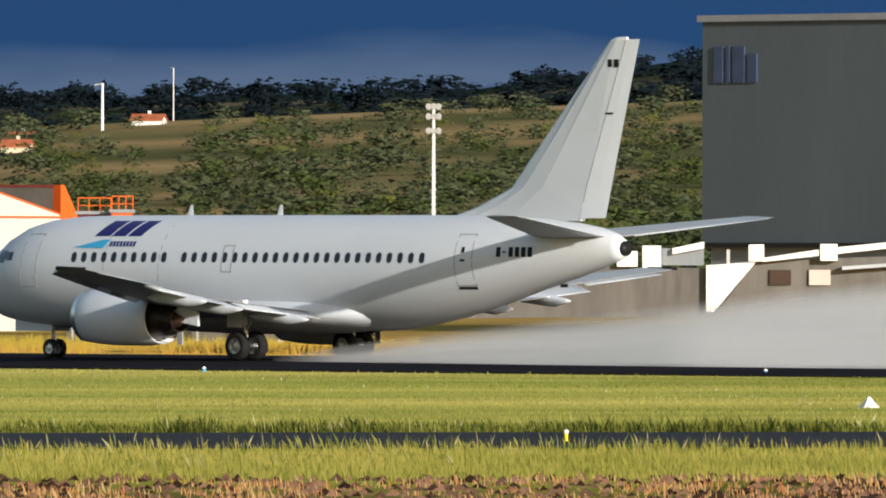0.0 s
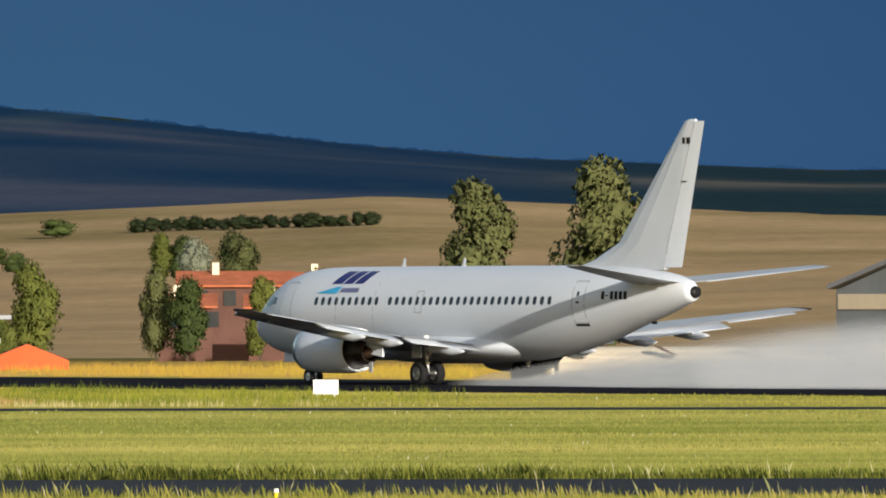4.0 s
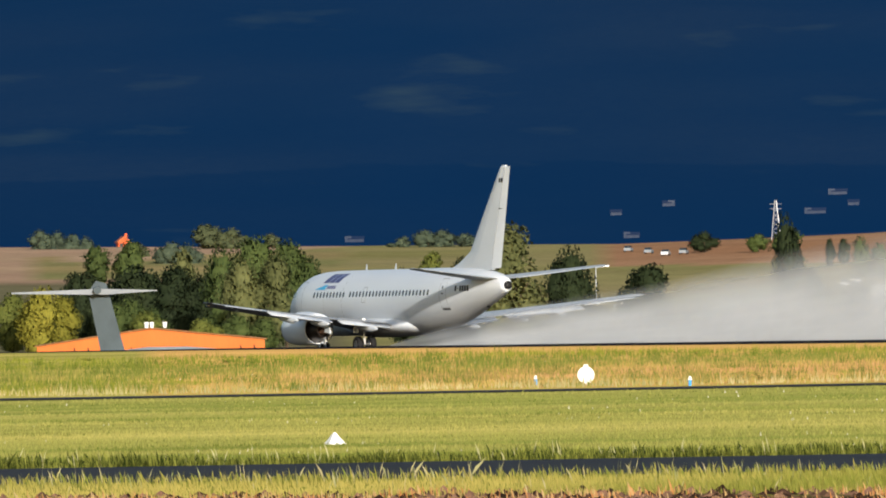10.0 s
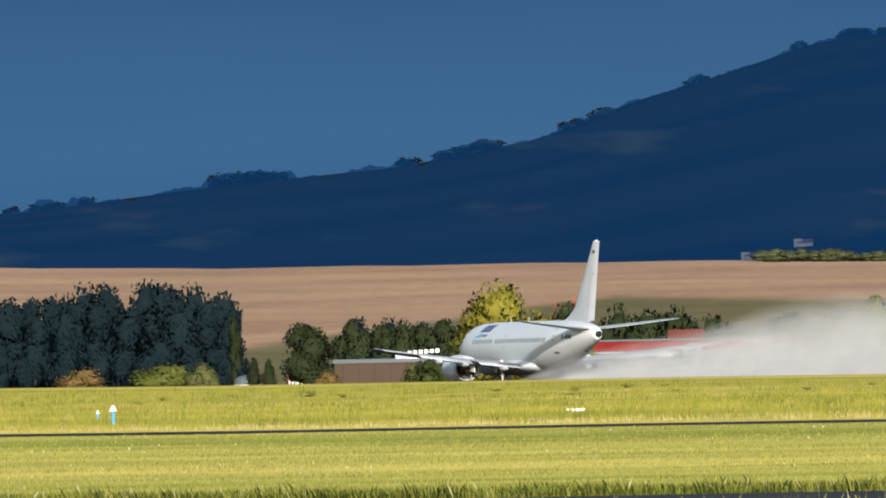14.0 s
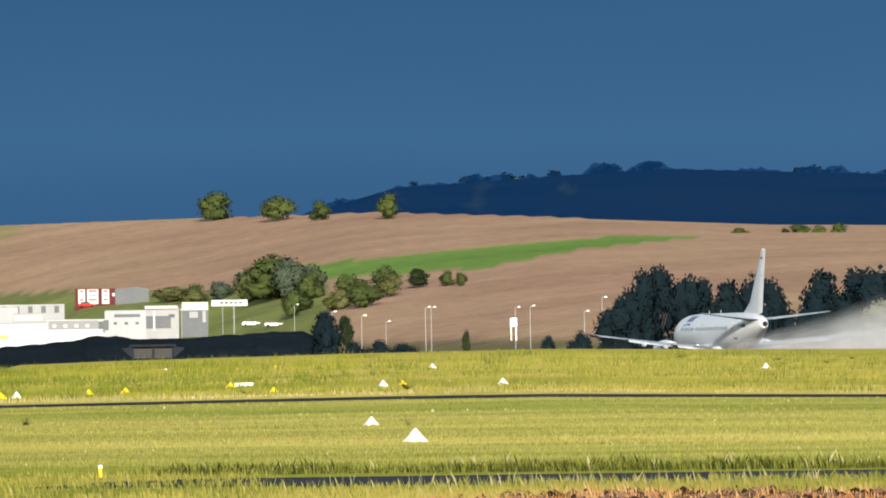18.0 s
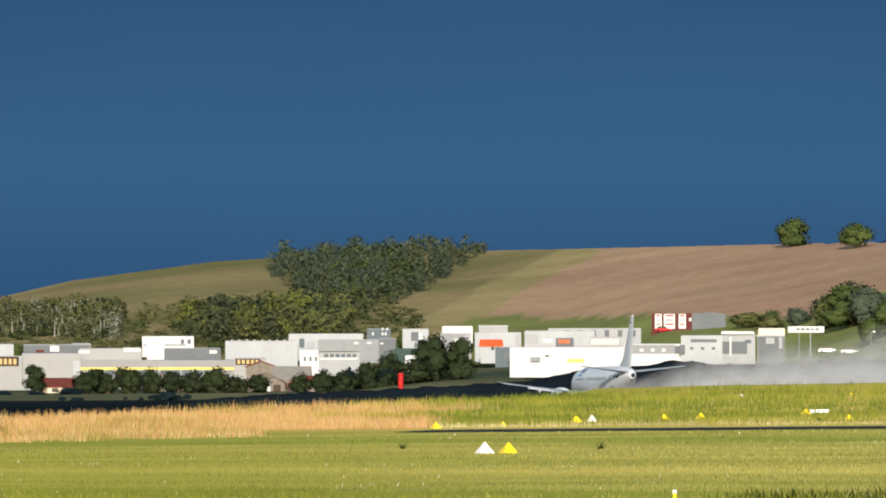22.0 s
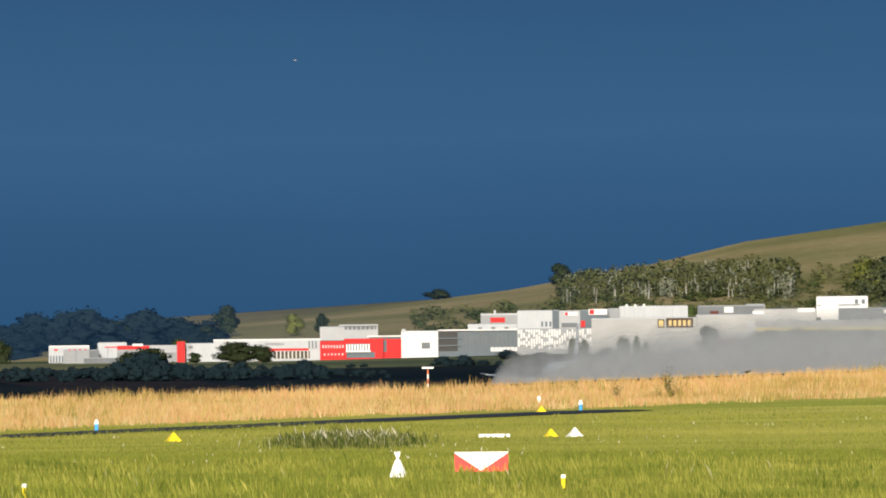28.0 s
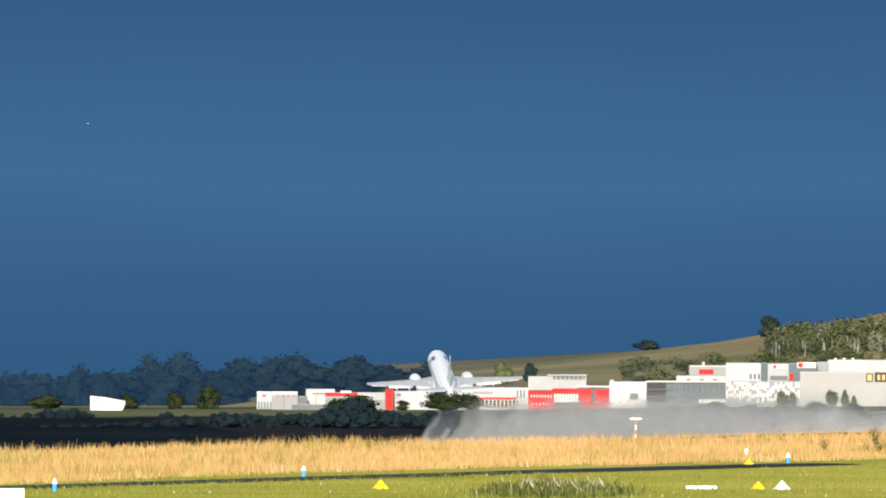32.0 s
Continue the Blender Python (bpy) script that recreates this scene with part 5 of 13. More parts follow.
        if rng.random() < (0.2 if edge > 0.3 else 0.02) * (0.2 if open_turf else 1.0):
            stalks.append((p.x, p.y, p.z, rng.uniform(0.16, 0.42), *mixc((0.42, 0.36, 0.2), (0.22, 0.24, 0.1), rng.random())))
    # dark weedy patch beside the glider strip
    for i in range(2600):
        az, r = 7.72 + rng.gauss(0, 0.11), 341 + rng.gauss(0, 4.5)
        p = polar(az, r, land(az, r))
        rough.append((p.x, p.y, p.z, rng.uniform(0.1, 0.32), *mixc((0.035, 0.055, 0.012), (0.2, 0.2, 0.06), rng.random() ** 2)))
        if rng.random() < 0.05:
            stalks.append((p.x, p.y, p.z, rng.uniform(0.2, 0.45), 0.45, 0.42, 0.33))
    # straw and withered weeds over the ploughed edge
    for i in range(9000):
        az = rng.uniform(7, 48)
        d = soil_edge(az) + rng.uniform(-12, 2)
        r, p = spot(d, az)
        nz = noise.noise((p.x * 0.4, p.y * 0.4, 12))
        if nz < -0.05:
            continue
        if 215 < r < 230:
            p.z += 0.2 * (r - 215) / 15.0
        straw.append((p.x, p.y, p.z, rng.uniform(0.06, 0.16) * (1 + nz), *mixc((0.42, 0.16, 0.05), (0.46, 0.34, 0.16), rng.random())))
    # dry and weedy strips in front of the runway
    for i in range(56000):
        az = rng.uniform(az0, 35.0)
        if az > 12.6 and rng.random() < 0.25 or az > 32.5 and rng.random() < (az - 32.5) / 2.5:
            continue
        d0 = 470 if az > 10.2 else 0
        r0 = max(d0 / math.cos(radians(az - 30)), np.interp(az, (4.3, 5.4, 7, 8.3, 9.1, 10.2), (340, 366, 408, 436, 455, 470)))
        rt = float(np.interp(az, (4, 8, 10, 12, 16, 24, 33), (480, 560, 625, 700, 735, 690, 560)))
        r = rng.uniform(r0, max(r0 + 4, rt))
        p = polar(az, r, land(az, r))
        if p.x > RWX - 24:
            continue
        nz = noise.noise((p.x * 0.03, p.y * 0.03, 5))
        nz2 = noise.noise((p.x * 0.014, p.y * 0.014, 9))
        nz3 = noise.noise((p.x * 0.16, p.y * 0.16, 15))
        orange = az < 10.8 + 0.7 * nz or 22.6 + 2 * nz < az < 32.6 + 2.5 * nz + 1.5 * nz3
        k = (r - r0) / max(1.0, rt - r0)
        if orange and (az < 14 or k < 0.75):
            if az > 14:
                c = mixc(mixc((0.5, 0.27, 0.13), (0.38, 0.3, 0.09), 0.4 + 1.4 * nz2), (0.14, 0.16, 0.03), 0.3 + 2.2 * nz3)
                h = rng.uniform(0.12, 0.34)
            else:
                c = rng.choice(((0.5, 0.29, 0.13), (0.45, 0.3, 0.12), (0.54, 0.27, 0.17), (0.56, 0.46, 0.27), (0.32, 0.17, 0.07), (0.42, 0.36, 0.1)))
                c = mixc(c, (0.46, 0.29, 0.12), 0.45)
                c = mixc(c, (0.24, 0.19, 0.05), 1.8 * nz3)
                h = rng.uniform(0.18, 0.44)
            if nz2 + 0.4 * nz3 > 0.3:
                c = mixc(c, (0.13, 0.16, 0.028), 0.7)
        else:
            c = mixc((0.25, 0.25, 0.035), (0.1, 0.135, 0.02), 0.4 + nz + 0.9 * nz3)
            h = rng.uniform(0.14, 0.36)
        if 26.5 < az < 33.5:
            h *= 1.1 + 1.5 * max(0.0, nz2 + 0.1)
        if az > 13 and az < 21:
            c = mixc(c, (0.24, 0.232, 0.045), 0.45)
            h *= 0.8
        blot = noise.noise((p.x * 0.33, p.y * 0.12, 21)) + 0.5 * noise.noise((p.x * 0.9, p.y * 0.4, 22))
        if az > 10.9 and blot > 0.1:
            c = mixc(c, (0.075, 0.1, 0.017), min(0.8, 2.5 * (blot - 0.1)))
            h *= 1.25
        if az > 10.9 and r < r0 + 7 + 5 * nz:
            c = mixc((0.5, 0.42, 0.22), c, 0.25 + 0.5 * nz3)
        dry.append((p.x, p.y, p.z, h * (1 + 0.6 * nz2 + 0.5 * nz3), *c))
    # tawny verge on the far side of the runway
    for i in range(9000):
        az = rng.uniform(29, 48.5)
        x = rng.uniform(RWX + 24, RWX + 75)
        y = x / math.tan(radians(az))
        nz = noise.noise((x * 0.03, y * 0.02, 5))
        dry.append((x, y, land_xy(x, y), rng.uniform(0.25, 0.5), *mixc((0.45, 0.27, 0.05), (0.36, 0.29, 0.045), 0.5 + nz)))
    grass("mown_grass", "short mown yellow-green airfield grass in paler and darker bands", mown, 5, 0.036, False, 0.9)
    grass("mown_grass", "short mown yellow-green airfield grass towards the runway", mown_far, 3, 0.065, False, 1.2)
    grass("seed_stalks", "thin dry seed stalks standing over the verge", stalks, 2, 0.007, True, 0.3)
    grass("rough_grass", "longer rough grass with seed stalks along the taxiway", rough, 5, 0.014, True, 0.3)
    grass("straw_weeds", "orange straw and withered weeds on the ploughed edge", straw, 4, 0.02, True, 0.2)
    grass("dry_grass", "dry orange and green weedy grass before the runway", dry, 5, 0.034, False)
    faces, verts = [], []
    for i in range(11000):
        az = rng.uniform(7, 48)
        d = soil_edge(az) + rng.uniform(-14, 4)
        r, p = spot(d, az)
        s = rng.uniform(0.04, 0.15)
        if 215 < r < 230:
            p.z += 0.2 * (r - 215) / 15.0
        b0 = len(verts)
        for k in range(6):
            v = [(1, 0, 0), (-1, 0, 0), (0, 1, 0), (0, -1, 0), (0, 0, 1), (0, 0, -0.6)][k]
            q = s * rng.uniform(0.6, 1.3)
            verts.append((p.x + v[0] * q * 1.4 + rng.uniform(-0.3, 0.3) * s, p.y + v[1] * q + rng.uniform(-0.3, 0.3) * s, p.z + v[2] * q * 0.8))
        for f in ((0, 2, 4), (2, 1, 4), (1, 3, 4), (3, 0, 4), (2, 0, 5), (1, 2, 5), (3, 1, 5), (0, 3, 5)):
            faces.append(tuple(b0 + q for q in f))
    ob = mesh_part("soil_clods", verts, faces, SOIL_CLOD)
    tagged(ob, "brown ploughed soil clods at the field's edge", "soil", kind="stuff")


scatter_grass()


def crown_arrays(seed, n, leaf, kind, core=True):
    """Leaves of a crown one metre wide and high, its foot at z = 0: vertices, triangles and soft facings."""
    rng = random.Random(seed)
    lumps = []
    for i in range(11):
        if kind == "round":
            a, h = rng.uniform(0, 6.28), rng.uniform(0.2, 0.82)
            q = 0.26 * math.sin(math.pi * min(1, h * 0.95)) * rng.uniform(0.3, 1.0)
            lumps.append((q * math.cos(a), q * math.sin(a), h, rng.uniform(0.17, 0.26)))
        elif kind == "tall":
            h = 0.12 + 0.8 * i / 10
            w = 0.3 * math.sin(math.pi * (0.12 + 0.8 * h)) ** 0.7
            lumps.append((rng.uniform(-w, w) * 0.7, rng.uniform(-w, w) * 0.7, h, 0.12 + 0.5 * w * rng.uniform(0.4, 0.9)))
        elif kind == "cone":
            h = 0.1 + 0.85 * i / 10
            lumps.append((rng.uniform(-0.05, 0.05), rng.uniform(-0.05, 0.05), h, 0.06 + 0.38 * (1 - h)))
        else:
            a = rng.uniform(0, 6.28)
            q = rng.uniform(0, 0.33)
            lumps.append((q * math.cos(a), q * math.sin(a), rng.uniform(0.18, 0.68) * (1 - q), rng.uniform(0.16, 0.28)))
    if kind in ("round", "bush"):
        lumps += [(0.1, 0, 0.3, 0.3), (-0.1, 0.05, 0.45, 0.32), (0, -0.05, 0.62, 0.26)]
    vs, fs, ns = [], [], []
    mid = Vector((0, 0, 0.42))
    # twiggy hearts of the boughs, so that the sky shows only between them
    for x, y, z, s in lumps if core else ():
        b, o = len(vs), Vector((x, y, z))
        for h, w in ((-0.75, 0.45), (-0.1, 0.75), (0.6, 0.5)):
            for i in range(5):
                a = i * 1.257 + h
                d = Vector((w * math.cos(a), w * math.sin(a), h * 0.8)) * s * rng.uniform(0.75, 1.05)
                vs.append(o + d)
                ns.append((d.normalized() + (o + d - mid)).normalized())
        for q in (0, 5):
            for i in range(5):
                k = (i + 1) % 5
                fs += [(b + q + i, b + q + k, b + q + 5 + k), (b + q + i, b + q + 5 + k, b + q + 5 + i)]
        fs += [(b + 10, b + 11, b + 12), (b + 10, b + 12, b + 13), (b + 10, b + 13, b + 14)]
    for i in range(n):
        x, y, z, s = rng.choice(lumps)
        d = Vector((rng.gauss(0, 1), rng.gauss(0, 1), rng.gauss(0, 1))).normalized()
        c = Vector((x, y, z)) + Vector((d.x, d.y, d.z * 0.8)) * s * (0.72 + 0.31 * rng.random() ** 1.5)
        if c.z < 0.02:
            continue
        soft = (d + 1.6 * (c - mid)).normalized()
        u = (d * 0.7 + Vector((rng.gauss(0, 1), rng.gauss(0, 1), rng.gauss(0, 1))).normalized()).normalized()
        v = u.orthogonal().normalized()
        w = u.cross(v)
        q = leaf * rng.uniform(0.6, 1.4)
        b = len(vs)
        vs += [c + v * q, c - v * q * 0.6 + w * q * 0.75, c - v * q * 0.6 - w * q * 0.75]
        ns += [soft] * 3
        fs.append((b, b + 1, b + 2))
    # a crown fills its own width and height
    wide = 2 * sorted(math.hypot(v.x, v.y) for v in vs)[int(len(vs) * 0.97)]
    low, high = min(v.z for v in vs), sorted(v.z for v in vs)[int(len(vs) * 0.985)]
    base = {"round": 0.03, "tall": 0.04, "cone": 0.04}.get(kind, 0.0)
    vs = [Vector((v.x / wide, v.y / wide, base + (1 - base) * (v.z - low) / (high - low))) for v in vs]
    return vs, fs, ns


CROWNS, TRUNKS = {}, {}


def crown_mesh(kind, far, seed, mat):
    key = (kind, far, seed, mat.name)
    if key not in CROWNS:
        n, leaf = (2500, 0.0245) if mat is LEAF_SHADED else (1700, 0.03) if far else (4600, 0.021)
        vs, fs, ns = crown_arrays(seed * 7 + len(kind), n, leaf, kind)
        me = bpy.data.meshes.new("crown")
        me.from_pydata(vs, [], fs)
        me.materials.append(mat)
        me.normals_split_custom_set_from_vertices([tuple(v) for v in ns])
        CROWNS[key] = me
    return CROWNS[key]


def trunk_mesh(kind):
    if kind not in TRUNKS:
        bm = bmesh.new()
        if kind == "bush":
            for a in (0.3, 1.7, 2.9, 4.4, 5.5):
                rod(bm, (0.03 * math.cos(a), 0.03 * math.sin(a), -0.03), (0.24 * math.cos(a), 0.24 * math.sin(a), 0.55), 0.018, 0.006, 5)
        rod(bm, (0, 0, -0.03), (0.01, 0, 0.3), 0.035, 0.024, 7)
        rod(bm, (0.01, 0, 0.28), (0, 0.01, 0.62), 0.024, 0.01, 6)
        for a, h in ((0.4, 0.28), (2.3, 0.33), (4.1, 0.38), (5.4, 0.45)):
            rod(bm, (0, 0, h), (0.2 * math.cos(a), 0.2 * math.sin(a), h + 0.22), 0.014, 0.005, 5)
        me = bpy.data.meshes.new("trunk")
        bm.to_mesh(me)
        bm.free()
        me.materials.append(BARK)
        TRUNKS[kind] = me
    return TRUNKS[kind]


tree_count = [0]


def tree(az, top, width, r, kind, mat, label, name="tree", group="", foot=None):
    """A tree at azimuth az and distance r whose top reaches the height top."""
    z0 = land(az, r) if foot is None else foot
    h = max(1.0, top - z0)
    far = r > 1500
    tree_count[0] += 1
    seed = tree_count[0] % 4
    t = empty(name)
    t.matrix_world = Matrix.LocRotScale(polar(az, r, z0), Euler((0, 0, tree_count[0] * 1.7)), (width, width, h))
    tr = new("trunk", trunk_mesh(kind))
    tr.parent = t
    cr = new("crown", crown_mesh(kind, far, seed, mat))
    cr.parent = t
    tagged(t, label, "tree" if kind != "bush" else "bush", group)
    return t


def woods(name, label, rows, mat, kind="round", leaves=190, size=0.052):
    """Far woodland, too dense to count: many small crowns in one mesh. rows: az, r, width, height."""
    base = []
    for s in range(4):
        vs, fs, ns = crown_arrays(s + 40, leaves, size, kind, leaves > 235)
        base.append((np.array([tuple(v) for v in vs]), np.array(fs), np.array([tuple(v) for v in ns])))
    allv, allf, alln, k = [], [], [], 0
    for i, (az, r, w, h) in enumerate(rows):
        v, f, nn = base[i % 4]
        a = i * 2.1
        rot = np.array([[math.cos(a), -math.sin(a), 0], [math.sin(a), math.cos(a), 0], [0, 0, 1]])
        q = (v * (w, w, h)) @ rot.T + np.array(polar(az, r, land(az, r) - 0.12 * h))
        allv.append(q)
        alln.append(nn @ rot.T)
        allf.append(f + k)
        k += len(v)
    v, f = np.concatenate(allv), np.concatenate(allf)
    me = bpy.data.meshes.new(name)
    me.vertices.add(len(v))
    me.vertices.foreach_set("co", v.ravel())
    me.loops.add(f.size)
    me.loops.foreach_set("vertex_index", f.ravel().astype(np.int32))
    me.polygons.add(len(f))
    me.polygons.foreach_set("loop_start", np.arange(0, f.size, 3, dtype=np.int32))
    me.materials.append(mat)
    me.update()
    me.validate()
    me.normals_split_custom_set_from_vertices(np.concatenate(alln).tolist())
    ob = new(name, me)
    tagged(ob, label, "woods", kind="stuff")
    return ob


def scrub(name, label, rows, mat, leaves=120, size=0.062):
    return woods(name, label, rows, mat, "round", leaves, size)


def scatter_woods():
    rng = random.Random(21)

    def on_field(a0, a1, k0, k1, n, w, h, jitter=0.35):
        out = []
        for i in range(n):
            az = rng.uniform(a0, a1)
            rc, zc, r0 = crest(az)
            k = rng.uniform(k0(az) if callable(k0) else k0, k1(az) if callable(k1) else k1)
            s = rng.uniform(1 - jitter, 1 + jitter)
            out.append((az, r0 + (rc - r0) * k, w * s, h * s))
        return out

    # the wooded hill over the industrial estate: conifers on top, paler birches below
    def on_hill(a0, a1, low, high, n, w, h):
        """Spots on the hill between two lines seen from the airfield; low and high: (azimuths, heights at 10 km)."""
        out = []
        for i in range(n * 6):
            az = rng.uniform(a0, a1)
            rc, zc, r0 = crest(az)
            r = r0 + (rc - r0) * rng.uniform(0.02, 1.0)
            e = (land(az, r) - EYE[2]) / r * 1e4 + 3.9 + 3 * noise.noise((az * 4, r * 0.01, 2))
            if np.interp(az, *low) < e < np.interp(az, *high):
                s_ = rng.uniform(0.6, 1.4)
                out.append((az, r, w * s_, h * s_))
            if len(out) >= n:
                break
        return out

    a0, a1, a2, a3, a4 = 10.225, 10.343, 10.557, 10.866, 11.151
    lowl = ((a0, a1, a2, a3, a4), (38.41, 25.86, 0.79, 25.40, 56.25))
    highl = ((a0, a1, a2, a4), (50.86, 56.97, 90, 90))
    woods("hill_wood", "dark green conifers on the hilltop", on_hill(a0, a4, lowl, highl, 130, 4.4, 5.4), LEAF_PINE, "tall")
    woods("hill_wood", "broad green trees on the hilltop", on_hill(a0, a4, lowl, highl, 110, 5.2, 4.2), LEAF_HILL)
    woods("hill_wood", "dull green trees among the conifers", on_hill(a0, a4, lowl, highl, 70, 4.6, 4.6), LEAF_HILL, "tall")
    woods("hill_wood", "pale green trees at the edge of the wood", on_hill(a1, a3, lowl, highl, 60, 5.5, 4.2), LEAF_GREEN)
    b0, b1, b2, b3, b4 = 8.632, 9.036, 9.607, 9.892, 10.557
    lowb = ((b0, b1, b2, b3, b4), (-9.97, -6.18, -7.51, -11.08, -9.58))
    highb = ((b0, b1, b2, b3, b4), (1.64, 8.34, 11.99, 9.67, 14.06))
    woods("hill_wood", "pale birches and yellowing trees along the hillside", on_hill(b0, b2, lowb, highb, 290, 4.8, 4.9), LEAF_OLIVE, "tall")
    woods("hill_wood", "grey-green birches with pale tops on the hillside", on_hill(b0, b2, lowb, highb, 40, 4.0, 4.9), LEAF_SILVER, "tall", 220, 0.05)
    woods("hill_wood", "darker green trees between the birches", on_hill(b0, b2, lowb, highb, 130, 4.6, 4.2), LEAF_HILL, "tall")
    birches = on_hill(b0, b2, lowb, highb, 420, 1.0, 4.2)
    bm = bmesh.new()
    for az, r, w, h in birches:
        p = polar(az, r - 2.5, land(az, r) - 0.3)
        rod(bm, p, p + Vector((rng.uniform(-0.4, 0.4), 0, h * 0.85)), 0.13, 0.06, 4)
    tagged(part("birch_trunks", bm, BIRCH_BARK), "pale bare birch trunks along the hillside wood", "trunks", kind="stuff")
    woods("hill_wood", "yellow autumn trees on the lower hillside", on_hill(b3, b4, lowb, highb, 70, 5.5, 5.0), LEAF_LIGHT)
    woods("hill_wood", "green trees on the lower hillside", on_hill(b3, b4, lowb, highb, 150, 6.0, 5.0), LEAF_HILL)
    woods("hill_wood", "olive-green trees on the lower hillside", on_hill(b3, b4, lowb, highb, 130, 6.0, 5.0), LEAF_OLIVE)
    scrub("hill_scrub", "dull brown-green scrub at the foot of the hill", on_field(8.0, 10.75, 0.02, 0.6, 560, 4.5, 1.9, 0.6), LEAF_OLIVE)
    scrub("hill_scrub", "dark green scrub at the foot of the hill", on_field(8.0, 10.9, 0.02, 0.5, 380, 4.5, 2.0, 0.6), LEAF_GREEN)
    # scrubby hill with houses behind the airport
    homes = (43.853, 43.903, 43.276, 43.323, 43.929, 43.723, 44.749, 44.975, 43.252, 42.723, 42.849, 42.077, 43.301, 43.752, 43.966)

    def clear(rows):
        return [q for q in rows if not 2250 < q[1] < 2700 or min(abs(q[0] - a) for a in homes) > 0.035]

    scrub("hill_scrub", "green scrub and trees over the hillside behind the hangars", clear(on_field(42.7, 49.0, 0.02, 0.97, 800, 6.5, 3.2, 0.55)), LEAF_HILL, 190, 0.052)
    scrub("hill_scrub", "woods toned dim for cloud shade on the slope behind the hangars", on_field(38.0, 42.9, 0.1, 0.95, 520, 8, 4), LEAF_FAR)
    scrub("hill_scrub", "paler yellow-green trees below the hillside houses", clear(on_field(42.7, 49.0, 0.05, 0.8, 420, 5.2, 2.8, 0.5)), LEAF_GREEN, 190, 0.052)
    scrub("hill_scrub", "yellowing shrubs in the gaps of the hillside scrub", clear(on_field(42.7, 49.0, 0.2, 0.98, 220, 4.5, 2.0, 0.5)), LEAF_LIGHT, 190, 0.052)
    scrub("hill_scrub", "dense green thickets along the foot of the hill", on_field(42.6, 49.0, 0.0, 0.32, 420, 6.0, 3.2, 0.5), LEAF_GREEN)
    # trees in clumps on the far ridges
    clumps = []
    for i in range(900):
        az = rng.uniform(12.9, 27)
        q = noise.noise((az * 2.3, 5, 0)) + 0.4 * noise.noise((az * 9, 5, 1))
        if q > 0.02:
            s = rng.uniform(0.5, 1.2) * (0.7 + 1.4 * q)
            clumps.append((az, 4650, 6.0 * s, 3.0 * s))
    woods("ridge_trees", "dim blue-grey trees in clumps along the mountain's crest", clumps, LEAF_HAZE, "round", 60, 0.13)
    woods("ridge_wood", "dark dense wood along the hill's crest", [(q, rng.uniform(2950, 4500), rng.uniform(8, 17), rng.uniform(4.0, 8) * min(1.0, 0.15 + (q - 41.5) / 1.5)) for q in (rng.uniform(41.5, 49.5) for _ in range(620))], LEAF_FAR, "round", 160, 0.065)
    # hedges and thickets beyond the end of the runway, cloud shade put into their leaf colour
    hedge = []
    for i in range(150):
        az = rng.uniform(4.0, 9.9)
        q = noise.noise((az * 3.1, 2, 0)) + 0.5 * noise.noise((az * 11, 2, 0))
        if q > -0.15:
            s = rng.uniform(0.5, 1.2) * (0.6 + q)
            hedge.append((az, rng.uniform(2985, 3010), 5 * s, 2.0 * s))
    line_az, line_el = (5.5, 5.78, 6.11, 6.28, 6.49, 6.68, 6.77, 6.83, 6.9, 6.97, 7.16, 7.36, 7.47, 7.56, 7.64, 8.11), (-64.6, -63.8, -60.5, -58.8, -56.4, -56.4, -50.6, -46.4, -47.2, -53.5, -56.4, -58.9, -55.6, -52.2, -58.9, -62.2)
    for i in range(330):
        az = rng.uniform(4.2, 7.9)
        r = rng.uniform(2860, 2960)
        h = (EYE[2] + r * 1e-4 * float(np.interp(az, line_az, line_el)) - land(az, r)) * rng.uniform(0.55, 1.1)
        if h > 0.3:
            hedge.append((az, r, max(2.5, h * rng.uniform(1.2, 2.2)), h * 1.1))
    # tufts and bushes along the dark bank's top
    for i in range(120):
        az = rng.uniform(10.5, 12.85)
        q = noise.noise((az * 9, 4, 0))
        if q > -0.1:
            hedge.append((az, rng.uniform(2402, 2412), rng.uniform(2, 5), rng.uniform(0.5, 1.3) * (0.8 + q)))
    woods("dark_thicket", "hedges and thickets toned dark for cloud shade beyond the runway", hedge, LEAF_SHADED, "bush", 320, 0.04)
    dim_wood = []
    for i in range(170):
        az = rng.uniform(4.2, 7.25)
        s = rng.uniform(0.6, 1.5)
        dim_wood.append((az, rng.uniform(3500, 3900), 11 * s, 6.5 * s * min(1, (7.6 - az) / 1.2 + 0.3)))
    woods("dark_wood", "dark distant wood below the storm sky", dim_wood, LEAF_DIM, "round", 330, 0.042)


scatter_woods()


